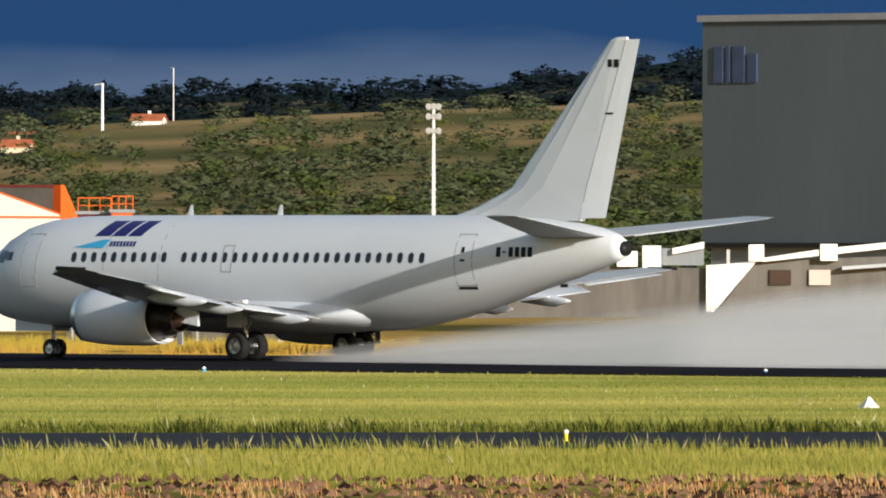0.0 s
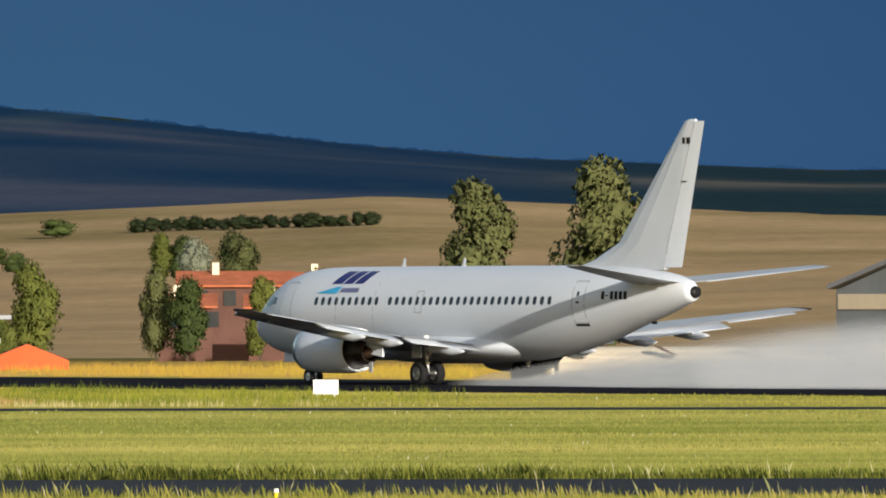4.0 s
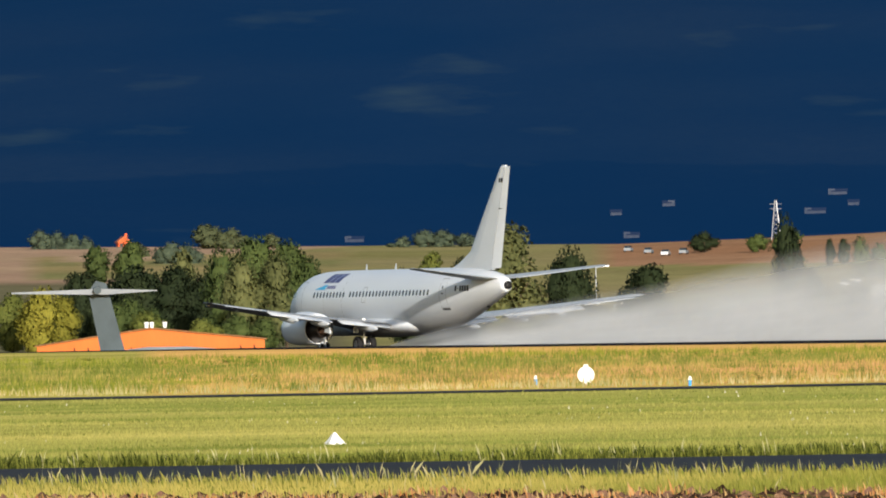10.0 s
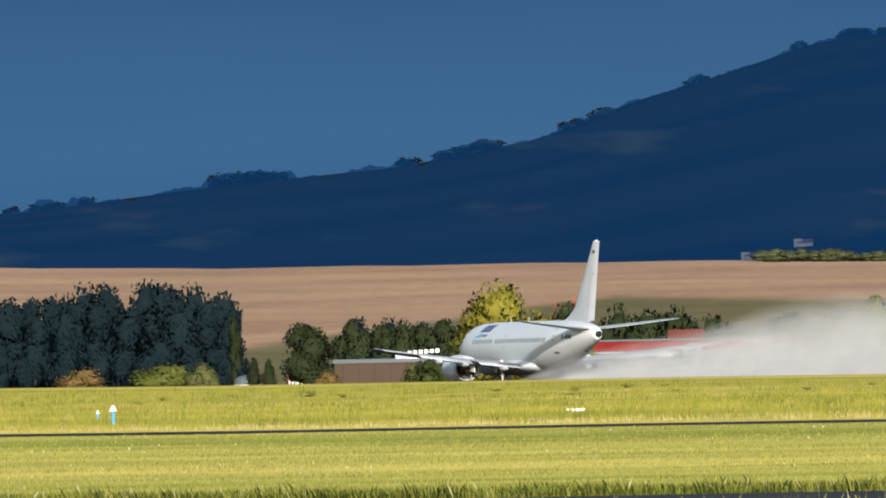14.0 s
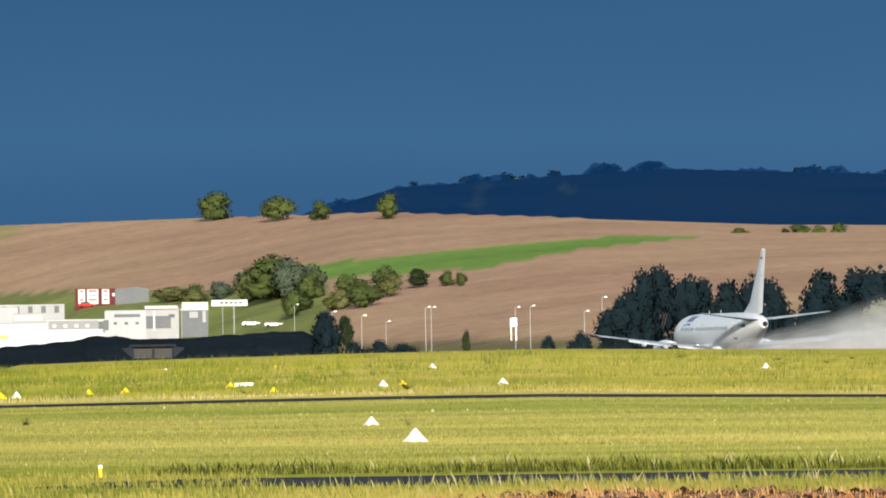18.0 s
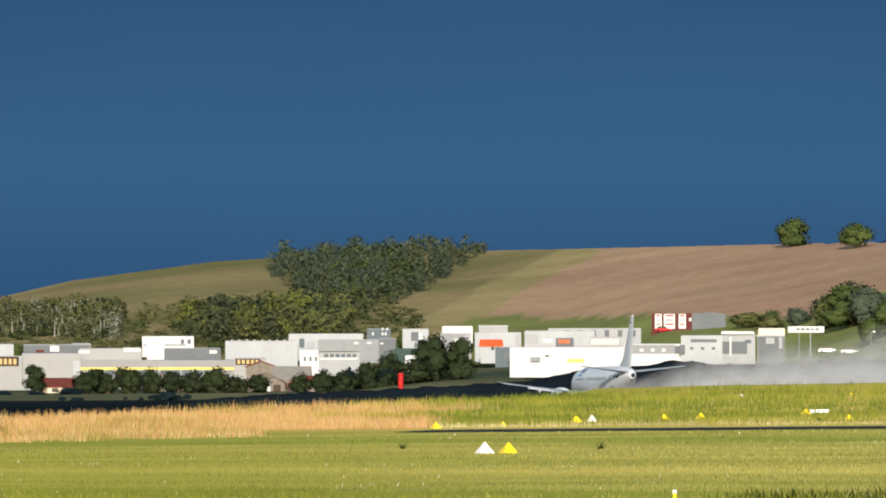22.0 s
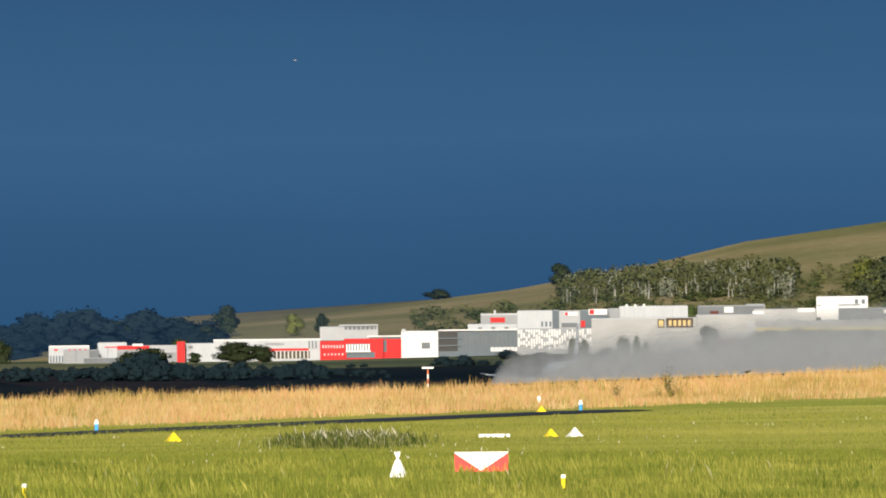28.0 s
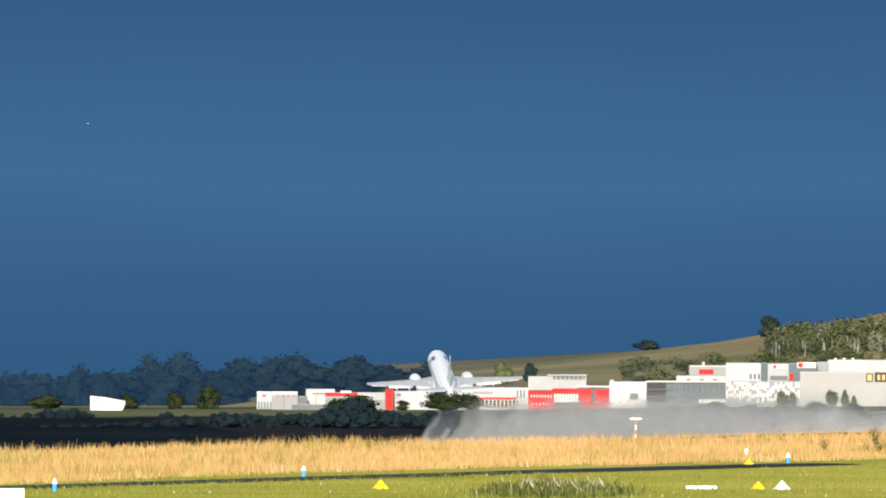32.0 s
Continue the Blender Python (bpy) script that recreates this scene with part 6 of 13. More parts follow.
def build_bank():
    """Grassed embankment below the estate, its shade put into dark colours, with a small concrete underpass."""
    top_az, top_el = (9.9, 10.18, 10.66, 10.99, 11.33, 11.4, 11.47, 11.52, 11.61, 11.71, 11.85, 11.94, 12.0, 12.09, 12.32, 12.47, 12.63, 12.8, 12.9), (-57, -53, -49.5, -46.5, -43, -40, -38, -36, -34, -33.4, -31, -27.5, -28.5, -31, -31, -29, -27.6, -27, -36)
    verts, faces = [], []
    azs = np.arange(9.9, 12.9, 0.012)
    prof = ((2290, 0.0), (2310, 0.22), (2335, 0.45), (2360, 0.68), (2385, 0.88), (2402, 1.0), (2415, 0.97), (2450, 0.4), (2480, 0.0))
    for az in azs:
        zt = EYE[2] + 2402e-4 * float(np.interp(az, top_az, top_el)) + 0.35 * noise.noise((az * 14, 0, 0)) + 0.15 * noise.noise((az * 60, 0, 2))
        for r, k in prof:
            g = land(az, r) - 0.4
            z = g + max(0.0, zt - g) * max(0.0, k + 0.10 * math.sin(k * 3.14) * noise.noise((az * 22, r * 0.02, 1)))
            verts.append(polar(az, r, z))
    n = len(prof)
    for i in range(len(azs) - 1):
        for k in range(n - 1):
            faces.append((i * n + k, i * n + k + 1, (i + 1) * n + k + 1, (i + 1) * n + k))
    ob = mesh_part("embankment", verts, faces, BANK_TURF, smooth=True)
    tagged(ob, "grassy embankment coloured dark for cloud shade beyond the runway's end", "embankment", kind="structure")
    az, r = 12.165, 2318
    t = thing("underpass", Matrix.Translation(polar(az, r, -4.95)) @ pose(0, 0, 0, 0, 0, -az), "small dark concrete underpass in a grassy bank", "underpass")
    part("beam", boxes((-4.1, 3.9, -3.0, 4, 0.35, 0.72)), DIM_CONCRETE, t, "concrete deck edge coloured dark for shade")
    # a solid black block stands for the shade in the mouth
    part("opening", boxes((-3.4, 3.2, -1.6, 4, -1.6, 0.34)), BLACK_PAINT, t, "black block for the shaded mouth of the underpass")
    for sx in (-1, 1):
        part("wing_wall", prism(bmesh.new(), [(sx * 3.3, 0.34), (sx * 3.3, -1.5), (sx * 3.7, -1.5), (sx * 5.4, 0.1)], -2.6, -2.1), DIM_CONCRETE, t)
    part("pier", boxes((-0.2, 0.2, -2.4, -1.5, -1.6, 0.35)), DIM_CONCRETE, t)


# ---- buildings ----
def span(az0, az1, r0, r1=None):
    """A frame whose x runs from the point at az0 to the one at az1 and whose y leads away from the camera; its z is the world's. Also its length."""
    p, q = polar(az0, r0), polar(az1, r0 if r1 is None else r1)
    d = q - p
    w = d.length
    x = d.normalized()
    y = Vector((-x.y, x.x, 0))
    m = Matrix((x, y, Vector((0, 0, 1)))).transposed().to_4x4()
    m.translation = p
    return m, w


def front_x(az0, az1, x):
    """The same for a front that faces the runway (along y at a fixed x)."""
    return span(az0, az1, x / math.sin(radians(az0)), x / math.sin(radians(az1)))


def front_y(az0, az1, y):
    """The same for a front across the runway's line (along x at a fixed y)."""
    return span(az0, az1, y / math.cos(radians(az0)), y / math.cos(radians(az1)))


def on_x(az0, az, x):
    return x / math.tan(radians(az0)) - x / math.tan(radians(az))


def slab(p, q, r, s, thick, under=True):
    """A sheet between four corners, thick metres deep."""
    bm = bmesh.new()
    top = [bm.verts.new(v) for v in (p, q, r, s)]
    low = [bm.verts.new((v[0], v[1], v[2] - thick)) for v in (p, q, r, s)]
    bm.faces.new(top)
    bm.faces.new(low[::-1])
    for i in range(4):
        bm.faces.new((top[i], top[(i + 1) % 4], low[(i + 1) % 4], low[i]))
    bmesh.ops.recalc_face_normals(bm, faces=bm.faces[:])
    return bm


def panes(parent, name, mat, rows, label="", y=-0.03, depth=0.06):
    """Windows, doors or panels on a front at local y = 0: rows of x0, x1, z0, z1."""
    for x0, x1, z0, z1 in rows:
        part(name, boxes((x0, x1, y, y + depth, z0, z1)), mat, parent, label)


def thing(name, m, label, category, group=""):
    t = empty(name, m)
    tagged(t, label, category, group)
    return t


def block(az0, az1, r, z0, z1, depth, wall, label, roof=None, r1=None, windows=0, win_z=None, name="warehouse", win_mat=None, sign=None, doors=0, category="building", group="", stripe=None):
    """A flat-roofed industrial building: wall body, roof slab with parapet, windows, doors, sign."""
    m, w = span(az0, az1, r, r1)
    t = thing(name, m, label, category, group)
    part("wall", boxes((0, w, 0, depth, z0 - 1, z1)), wall, t)
    part("roof", boxes((-0.15, w + 0.15, -0.15, depth + 0.15, z1 - 0.02, z1 + 0.25)), roof or GREY_ROOF, t)
    if windows:
        a, b = win_z or (z0 + (z1 - z0) * 0.5, z0 + (z1 - z0) * 0.75)
        for i in range(windows):
            x = w * (i + 0.5) / windows
            ww = w / windows * 0.55
            part("window", boxes((x - ww / 2, x + ww / 2, -0.05, 0.05, a, b)), win_mat or GLASS_DARK, t)
    for i in range(doors):
        x = w * (i + 0.5) / doors
        part("door", boxes((x - 1.4, x + 1.4, -0.06, 0.05, z0, z0 + min(3.4, (z1 - z0) * 0.6))), SLATE_CLAD, t)
    if sign:
        x0, x1, a, b, mat = sign
        part("sign", boxes((w * x0, w * x1, -0.12, 0.0, a, b)), mat, t, "plain coloured sign panel")
    if stripe:
        a, b, mat = stripe
        part("stripe", boxes((0, w, -0.08, 0.0, a, b)), mat, t, "coloured band along the wall")
    return t


def gable_house(az, r, w, d, eave, ridge, wall, label, turn=0.0, roof=None, name="house", side="front", group="", windows=2):
    """A small house with a tiled pitched roof; eave and ridge are heights over its ground."""
    z0 = land(az, r)
    m = Matrix.Translation(polar(az, r, z0)) @ pose(0, 0, 0, 0, 0, -az + turn)
    t = thing(name, m, label, "house", group)
    part("wall", prism(bmesh.new(), [(-w / 2, -0.8), (w / 2, -0.8), (w / 2, eave), (0, ridge), (-w / 2, eave)], -d / 2, d / 2), wall, t)
    for s in (-1, 1):
        o = 0.35
        dx, dz = w / 2, ridge - eave
        k = o / w * 2
        bm = prism(bmesh.new(), [(0, ridge + 0.03), (s * dx * (1 + k), eave - dz * k + 0.03), (s * dx * (1 + k), eave - dz * k + 0.25), (0, ridge + 0.28)], -d / 2 - o, d / 2 + o)
        part("roof", bm, roof or TILE, t, "clay tile roof slope" if not roof else "")
    for i in range(windows):
        x = (i + 0.5) / windows * w - w / 2
        part("window", boxes((x - 0.45, x + 0.45, -d / 2 - 0.05, -d / 2 + 0.05, eave * 0.35, eave * 0.35 + 1.2)), GLASS_DARK, t)
        part("window", boxes((w / 2 - 0.05, w / 2 + 0.05, d * ((i + 0.5) / windows - 0.5) - 0.45, d * ((i + 0.5) / windows - 0.5) + 0.45, eave * 0.35, eave * 0.35 + 1.2)), GLASS_DARK, t)
    part("chimney", boxes((w * 0.12, w * 0.12 + 0.6, -0.3, 0.3, eave, ridge + 0.9)), wall, t)
    return t


def ribs(parent, x0, x1, z0, z1, step, mat, name="rib", y=-0.1, d=0.1, width=None):
    """Upright ribs of profiled cladding, as one run."""
    bm = bmesh.new()
    x = x0
    while x < x1 - step * 0.3:
        box(bm, x, min(x1, x + (width or step * 0.5)), y, y + d, z0, z1)
        x += step
    ob = part(name, bm, mat, parent)
    tagged(ob, kind="stuff")
    return ob


build_bank()


def build_airport():
    # tall grey hall with blue lettering shapes
    r = 660
    m, w = front_x(46.182, 51.5, 476)
    a0 = 46.182
    t = thing("maintenance_hall", m, "tall plain grey hangar hall with blue sign shapes", "hangar")
    z1 = 15.02
    part("wall", boxes((0, w, 0, 40, 4.26, z1)), SLATE_CLAD, t, "smooth grey upper wall")
    part("plinth", boxes((0.3, w, 0.3, 40, -1, 4.26)), GREY_CLAD, t, "darker lower wall")
    part("roof", boxes((-0.2, w + 0.2, -0.2, 40.2, z1 - 0.02, z1 + 0.3)), GREY_ROOF, t)
    for i, (a, b) in enumerate(((46.234, 46.272), (46.286, 46.300), (46.314, 46.362), (46.376, 46.414))):
        part("sign", boxes((on_x(a0, a, 476), on_x(a0, b, 476), -0.1, 0.01, 12.04, 13.79 - (0.35 if i == 3 else 0))), SIGN_BLUE, t, "dark blue lettering drawn as plain shapes")
    part("gutter", boxes((0, w, -0.25, -0.02, 4.10, 4.32)), BLACK_PAINT, t)
    # low sheds: sunlit ends, fronts with the hall's shade in their colour, white roof edges and chimneys
    def shed_face(t, a0, a1, name, outline, y0, y1, mat, label=""):
        mm, ww = span(a0, a1, 520)
        part(name, prism(bmesh.new(), [(ww * (a - a0) / (a1 - a0), z) for a, z in outline], y0, y1), mat, t, label)

    a0, a1 = 44.565, 46.200
    m, w = span(a0, a1, 520)
    t = thing("long_shed", m, "long low shed with a sunlit white end and shade-toned front", "shed")
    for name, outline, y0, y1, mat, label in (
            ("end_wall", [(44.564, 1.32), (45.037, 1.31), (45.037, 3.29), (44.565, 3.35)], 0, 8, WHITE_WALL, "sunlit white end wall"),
            ("front_wall", [(45.041, 1.31), (46.195, 1.42), (46.195, 3.25), (45.092, 3.42)], 0.1, 8, SHED_SHADE, "boarded front coloured dark for shade"),
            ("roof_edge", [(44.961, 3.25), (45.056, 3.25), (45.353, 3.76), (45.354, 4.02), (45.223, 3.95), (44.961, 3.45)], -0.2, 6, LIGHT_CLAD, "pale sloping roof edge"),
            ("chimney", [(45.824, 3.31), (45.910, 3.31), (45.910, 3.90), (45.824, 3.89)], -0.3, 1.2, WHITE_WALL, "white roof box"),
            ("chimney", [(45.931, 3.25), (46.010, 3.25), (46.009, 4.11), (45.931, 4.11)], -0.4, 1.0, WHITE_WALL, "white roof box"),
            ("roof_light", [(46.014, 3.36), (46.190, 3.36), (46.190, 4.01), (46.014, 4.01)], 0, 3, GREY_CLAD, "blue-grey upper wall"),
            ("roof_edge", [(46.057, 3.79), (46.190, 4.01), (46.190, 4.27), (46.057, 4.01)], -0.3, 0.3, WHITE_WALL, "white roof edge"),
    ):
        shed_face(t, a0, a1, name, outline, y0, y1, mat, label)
    for i in range(9):
        x = w * (0.03 + i * 0.05)
        part("rail_post", boxes((x, x + 0.07, 0.2, 0.27, 3.3, 3.85)), STEEL, t)
    part("rail", boxes((w * 0.03, w * 0.44, 0.2, 0.27, 3.8, 3.86)), STEEL, t)
    a0, a1 = 46.200, 47.316
    m, w = span(a0, a1, 520)
    t = thing("long_shed", m, "low shed with a shade-toned front and slanting sunlit white gable", "shed")
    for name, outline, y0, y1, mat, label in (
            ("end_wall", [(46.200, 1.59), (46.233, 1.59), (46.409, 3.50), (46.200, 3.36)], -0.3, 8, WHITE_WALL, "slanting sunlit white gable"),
            ("front_wall", [(46.233, 1.42), (47.316, 1.45), (47.316, 3.86), (46.409, 3.52)], 0.1, 8, SHED_SHADE, "boarded front coloured dark for shade"),
            ("roof_edge", [(46.437, 3.50), (46.675, 3.74), (46.675, 3.98), (46.437, 3.65)], -0.4, 2, WHITE_WALL, "white roof edge"),
            ("roof_edge", [(46.746, 3.81), (47.316, 4.38), (47.316, 4.59), (46.746, 4.06)], -0.4, 2, WHITE_WALL, "white roof edge"),
            ("chimney", [(46.378, 3.52), (46.442, 3.52), (46.442, 4.17), (46.378, 4.16)], -0.5, 1.0, WHITE_WALL, "white roof box"),
            ("chimney", [(46.679, 3.55), (46.751, 3.55), (46.751, 4.19), (46.679, 4.19)], -0.5, 1.0, WHITE_WALL, "white roof box"),
            ("pipe", [(46.285, 3.41), (46.299, 3.41), (46.299, 3.97), (46.285, 3.97)], -0.2, 0.0, STEEL, "steel flue pipe"),
            ("window", [(46.466, 2.61), (46.556, 2.62), (46.556, 3.20), (46.466, 3.20)], -0.02, 0.1, BROWN_WALL, "dark opening"),
            ("shutter", [(46.632, 2.62), (46.722, 2.62), (46.722, 3.20), (46.632, 3.20)], -0.05, 0.1, PINK_CLAD, "pale shutter"),
            ("ledge", [(46.770, 3.20), (47.316, 3.56), (47.316, 3.69), (46.770, 3.33)], -0.6, 0.1, LIGHT_CLAD, "pale ledge"),
    ):
        shed_face(t, a0, a1, name, outline, y0, y1, mat, label)
    # concrete fence with pickets beside the works
    m, w = front_x(43.52, 44.4, 412)
    t = thing("concrete_fence", m, "weathered concrete wall topped with a row of pickets", "fence")
    part("wall", boxes((0, w, 0, 0.3, -1, 3.0)), CONCRETE, t, "stained concrete wall")
    for i in range(int(w / 0.42)):
        part("picket", boxes((i * 0.42, i * 0.42 + 0.08, 0.1, 0.18, 3.0, 3.42)), STEEL, t)
    for i in range(5):
        part("pillar", boxes((i * w / 5, i * w / 5 + 0.3, -0.15, 0.0, -0.8, 2.7)), CONCRETE, t)
    # low white store behind
    block(43.788, 44.191, 720, 0, 4.75, 10, LIGHT_CLAD, "low pale grey flat-roofed store", windows=3, name="store")
    # works with a saw-tooth roof
    r = 655
    m, w = front_y(40.660, 43.484, 488)
    t = thing("saw_tooth_works", m, "cream works hall with a saw-tooth roof edged in orange", "factory")
    zp, zv = 7.11, 5.53
    n = 8
    step = w / n
    part("wall", boxes((0, w, 0.0, 30, -1, zv)), WORKS_WALL, t, "cream-white front wall")
    for i in range(n):
        x = i * step
        part("tooth", prism(bmesh.new(), [(x + 0.06, zv), (x + step - 0.05, zv), (x + step - 0.05, zv + 0.15), (x + 0.06, zp - 0.08)], 0.0, 0.5), WORKS_WALL, t, "white triangular roof gable")
        part("glazing", boxes((x + 0.1, x + step, 0.55, 0.75, zv, zp - 0.06)), material("weathered_glazing", (0.06, 0.055, 0.05), 0.4, scale=1.0, amount=0.3), t, "dark grey roof glazing")
        part("trim", boxes((x - 0.03, x + 0.05, -0.05, 0.52, zv, zp)), ORANGE, t, "orange trim along the gable edge")
        part("trim", prism(bmesh.new(), [(x + 0.05, zp - 0.12), (x + step, zv + 0.08), (x + step, zv + 0.15), (x + 0.05, zp - 0.04)], -0.05, 0.52), ORANGE, t, "orange trim along the gable edge")
    part("ridge", boxes((0, w, 0.5, 0.9, zp - 0.14, zp)), DARK_RED, t)
    part("trim", boxes((0, w, -0.08, 0.0, zv - 0.06, zv + 0.03)), ORANGE, t, "orange line under the roof")
    def on_works(a):
        return 488 * math.tan(radians(a)) - 488 * math.tan(radians(40.660))

    part("low_wall", boxes((on_works(40.838), on_works(41.420), -0.6, -0.1, -1, 2.84)), material("salmon_render", (0.5, 0.2, 0.11), 0.7, scale=0.3, amount=0.15, fine=3.0), t, "salmon-painted low wall")
    for q0, q1, y0, y1, mt in ((41.420, 41.484, 4.04, 1.73, GREY_CLAD), (41.515, 41.836, 3.44, 1.05, BROWN_WALL), (41.088, 41.128, 3.36, 1.87, STEEL)):
        part("bay", boxes((on_works(q0), on_works(q1), -0.9, -0.1, y1, y0)), mt, t, "dark service bay")
    part("duct", rod(bmesh.new(), (on_works(41.237), -0.3, 2.84), (on_works(41.237), -0.3, 3.50), 0.25, None, 12), STEEL, t, "round steel fan outlet")
    part("duct", boxes((on_works(41.765), on_works(41.867), -1.0, -0.1, 3.49, 6.48)), STEEL, t, "grey ventilation duct on the wall")
    part("end_panel", prism(bmesh.new(), [(w, zv - 0.6), (w + 1.5, zv - 0.6), (w + 0.9, zv + 0.5), (w + 0.25, zp), (w, zp)], 0, 12), ORANGE, t, "orange end gable")
    for x in (on_works(41.803), on_works(42.504)):
        part("duct", boxes((x - 0.45, x + 0.45, -0.6, 0.4, 5.64, 6.40)), STEEL, t, "grey ventilation duct at the roof")
    # red plant room and flood lights between the halls
    # the red rooms carry shadow in their dark paint
    for a, b, zt, rr, mt, lb in ((40.556, 40.751, 5.31, 640, DARK_RED, "plant room in red darkened for shadow"), (40.751, 40.860, 5.36, 639, ORANGE, "orange plant room"), (43.555, 43.697, 5.57, 640, DARK_RED, "plant room in red darkened for shadow"), (43.697, 43.788, 5.65, 639, ORANGE, "orange plant room")):
        mm, ww = span(a, b, rr)
        p = thing("plant_room", mm, lb + " beside the works hall", "plant room")
        part("wall", boxes((0, ww, 0, 5, -1, zt)), mt, p)
        part("roof", boxes((-0.1, ww + 0.1, -0.1, 5.1, zt, zt + 0.15)), GREY_ROOF, p)
        part("railing", boxes((0, ww, 0.1, 0.15, zt + 0.75, zt + 0.8), (0, ww, 0.1, 0.15, zt + 0.4, zt + 0.44)), ORANGE, p)
        for i in range(4):
            part("rail_post", boxes((i * ww / 3.1, i * ww / 3.1 + 0.05, 0.1, 0.15, zt, zt + 0.8)), ORANGE, p)
    p = thing("flood_light", Matrix.Translation(polar(40.770, 636, 0)) @ pose(0, 0, 0, 0, 0, -42), "bank of four black flood lights on a steel post", "flood light")
    part("post", rod(bmesh.new(), (0, 0, -0.5), (0, 0, 5.6), 0.08), STEEL, p)
    for dx in (-0.3, 0.3):
        for dz in (5.3, 5.85):
            part("lamp_head", rod(bmesh.new(), (dx, -0.25, dz), (dx, 0.1, dz + 0.05), 0.25, 0.15, 10), BLACK_PAINT, p, "round black lamp head")
    # striped-roof hangar
    r = 690
    m, w = front_x(39.464, 40.624, 444)
    t = thing("ribbed_roof_hangar", m, "dark hangar with a grey and black ribbed roof", "hangar")
    ze, zr = 5.57, 7.26
    # the front's shade is put into the wall's dark brown
    part("wall", boxes((0.4, w, 1.0, 24, -1, ze)), BROWN_WALL, t, "wall coloured dark for its shade")
    part("roof", slab((0, -0.2, ze + 0.3), (w, -0.2, ze + 0.3), (w, 9, zr + 0.3), (0, 9, zr + 0.3), 0.3), DARK_ROOF, t, "black roof sheet between pale ribs")
    for i in range(int(w / 0.95)):
        x = i * 0.95
        part("roof_rib", slab((x, -0.1, ze + 0.36), (x + 0.3, -0.1, ze + 0.36), (x + 0.3, 9, zr + 0.36), (x, 9, zr + 0.36), 0.06), GREY_ROOF, t)
    panes(t, "door", GREY_CLAD, [(1 + i * 3.2, 3.6 + i * 3.2, -0.5, 3.6) for i in range(4)], y=0.9)
    # hall with a pale roof, skylights and a brown gable
    xc, yc, ln, dp = 425.5, 556.0, 33.0, 18.5
    zr, ze = 6.73, 4.26
    t = thing("skylight_hall", Matrix.Translation((xc, yc, 0)), "old hall with pale grey roof, skylights and brown gable", "hangar")
    part("roof", slab((-0.3, -0.4, ze), (ln, -0.4, ze), (ln, dp / 2, zr), (-0.3, dp / 2, zr), 0.25), GREY_ROOF, t, "pale grey sheet roof")
    part("roof", slab((-0.3, dp / 2, zr), (ln, dp / 2, zr), (ln, dp + 0.4, ze), (-0.3, dp + 0.4, ze), 0.25), GREY_ROOF, t, "pale grey sheet roof")
    bm = prism(bmesh.new(), [(0, 0.4), (dp, 0.4), (dp, ze - 0.3), (dp / 2, zr - 0.3), (0, ze - 0.3)], 0, 0.4)
    bmesh.ops.transform(bm, matrix=Matrix(((0, 1, 0, 0), (1, 0, 0, 0), (0, 0, 1, 0), (0, 0, 0, 1))), verts=bm.verts)
    bmesh.ops.recalc_face_normals(bm, faces=bm.faces[:])
    part("gable", bm, GREY_CLAD, t, "dull grey boarded gable")
    part("band", boxes((-0.06, 0.0, 0.2, dp - 0.2, ze - 1.3, ze - 0.5)), CREAM_WALL, t, "cream band below the eaves")
    part("band", boxes((0, ln - 0.2, 0.0, 0.1, ze - 1.1, ze - 0.3)), CREAM_WALL, t, "cream band below the eaves")
    part("wall", boxes((0.4, ln - 0.2, 0.1, 0.5, 0.4, ze - 0.25)), BROWN_WALL, t, "brown side wall")
    part("plinth", boxes((0.05, ln - 0.2, 0.15, dp - 0.1, -1, 0.42)), CONCRETE, t)
    for i in range(7):
        part("window", boxes((-0.1, 0.02, 1.2 + i * 2.4, 3.2 + i * 2.4, 0.5, 1.3)), GREY_CLAD, t, "dull grey window")
    for i in range(5):
        for j, f in enumerate((0.86, 0.5, 0.2)):
            x, y, z = 3.6 + i * 6.4 + 0.3 * j, -0.4 + (dp / 2 + 0.4) * f, ze + (zr - ze) * f
            part("skylight", slab((x, y - 0.7, z + 0.2), (x + 2.3, y - 0.7, z + 0.2), (x + 2.3, y + 0.7, z + 0.55), (x, y + 0.7, z + 0.55), 0.4), WHITE_WALL if j != 1 else STEEL, t, "raised skylight box")
    # tan half-round store
    m, w = span(35.323, 37.447, 640)
    t = thing("low_arched_store", m, "long low cream store with a rounded roof and dark diagonal slots", "store")
    bm = bmesh.new()
    loft(bm, [[(x, 3 - 3 * math.cos(math.pi * i / 10), -0.9 + 2.2 * math.sin(math.pi * i / 10)) for i in range(11)] for x in (0, w)])
    part("shell", bm, CREAM_WALL, t, smooth=False)
    for i in range(int(w / 4.2)):
        x = 1.5 + i * 4.2
        part("slot", prism(bmesh.new(), [(x, 0.9), (x + 0.3, 0.9), (x - 0.6, 1.35), (x - 0.9, 1.35)], 0.25, 0.9), BROWN_WALL, t)
    # orange roofed huts
    for a, b, ct in ((31.585, 32.3, 1.6), (32.062, 32.490, 1.57), (32.504, 32.931, 1.17), (32.946, 33.297, 1.09), (32.353, 32.900, 0.61)):
        m, w = span(a, b, 700)
        t = thing("orange_roofed_hut", m, "low white hut under a broad orange sheet roof", "hut", "orange-roofed huts")
        ze = ct - 1.05
        part("wall", boxes((0.3, w - 0.3, 0.3, 7, -1, ze)), WHITE_WALL, t)
        for s in (0, 1):
            x0, x1 = (0, w / 2) if s == 0 else (w / 2, w)
            za, zb = (ze + 0.2, ct) if s == 0 else (ct, ze + 0.2)
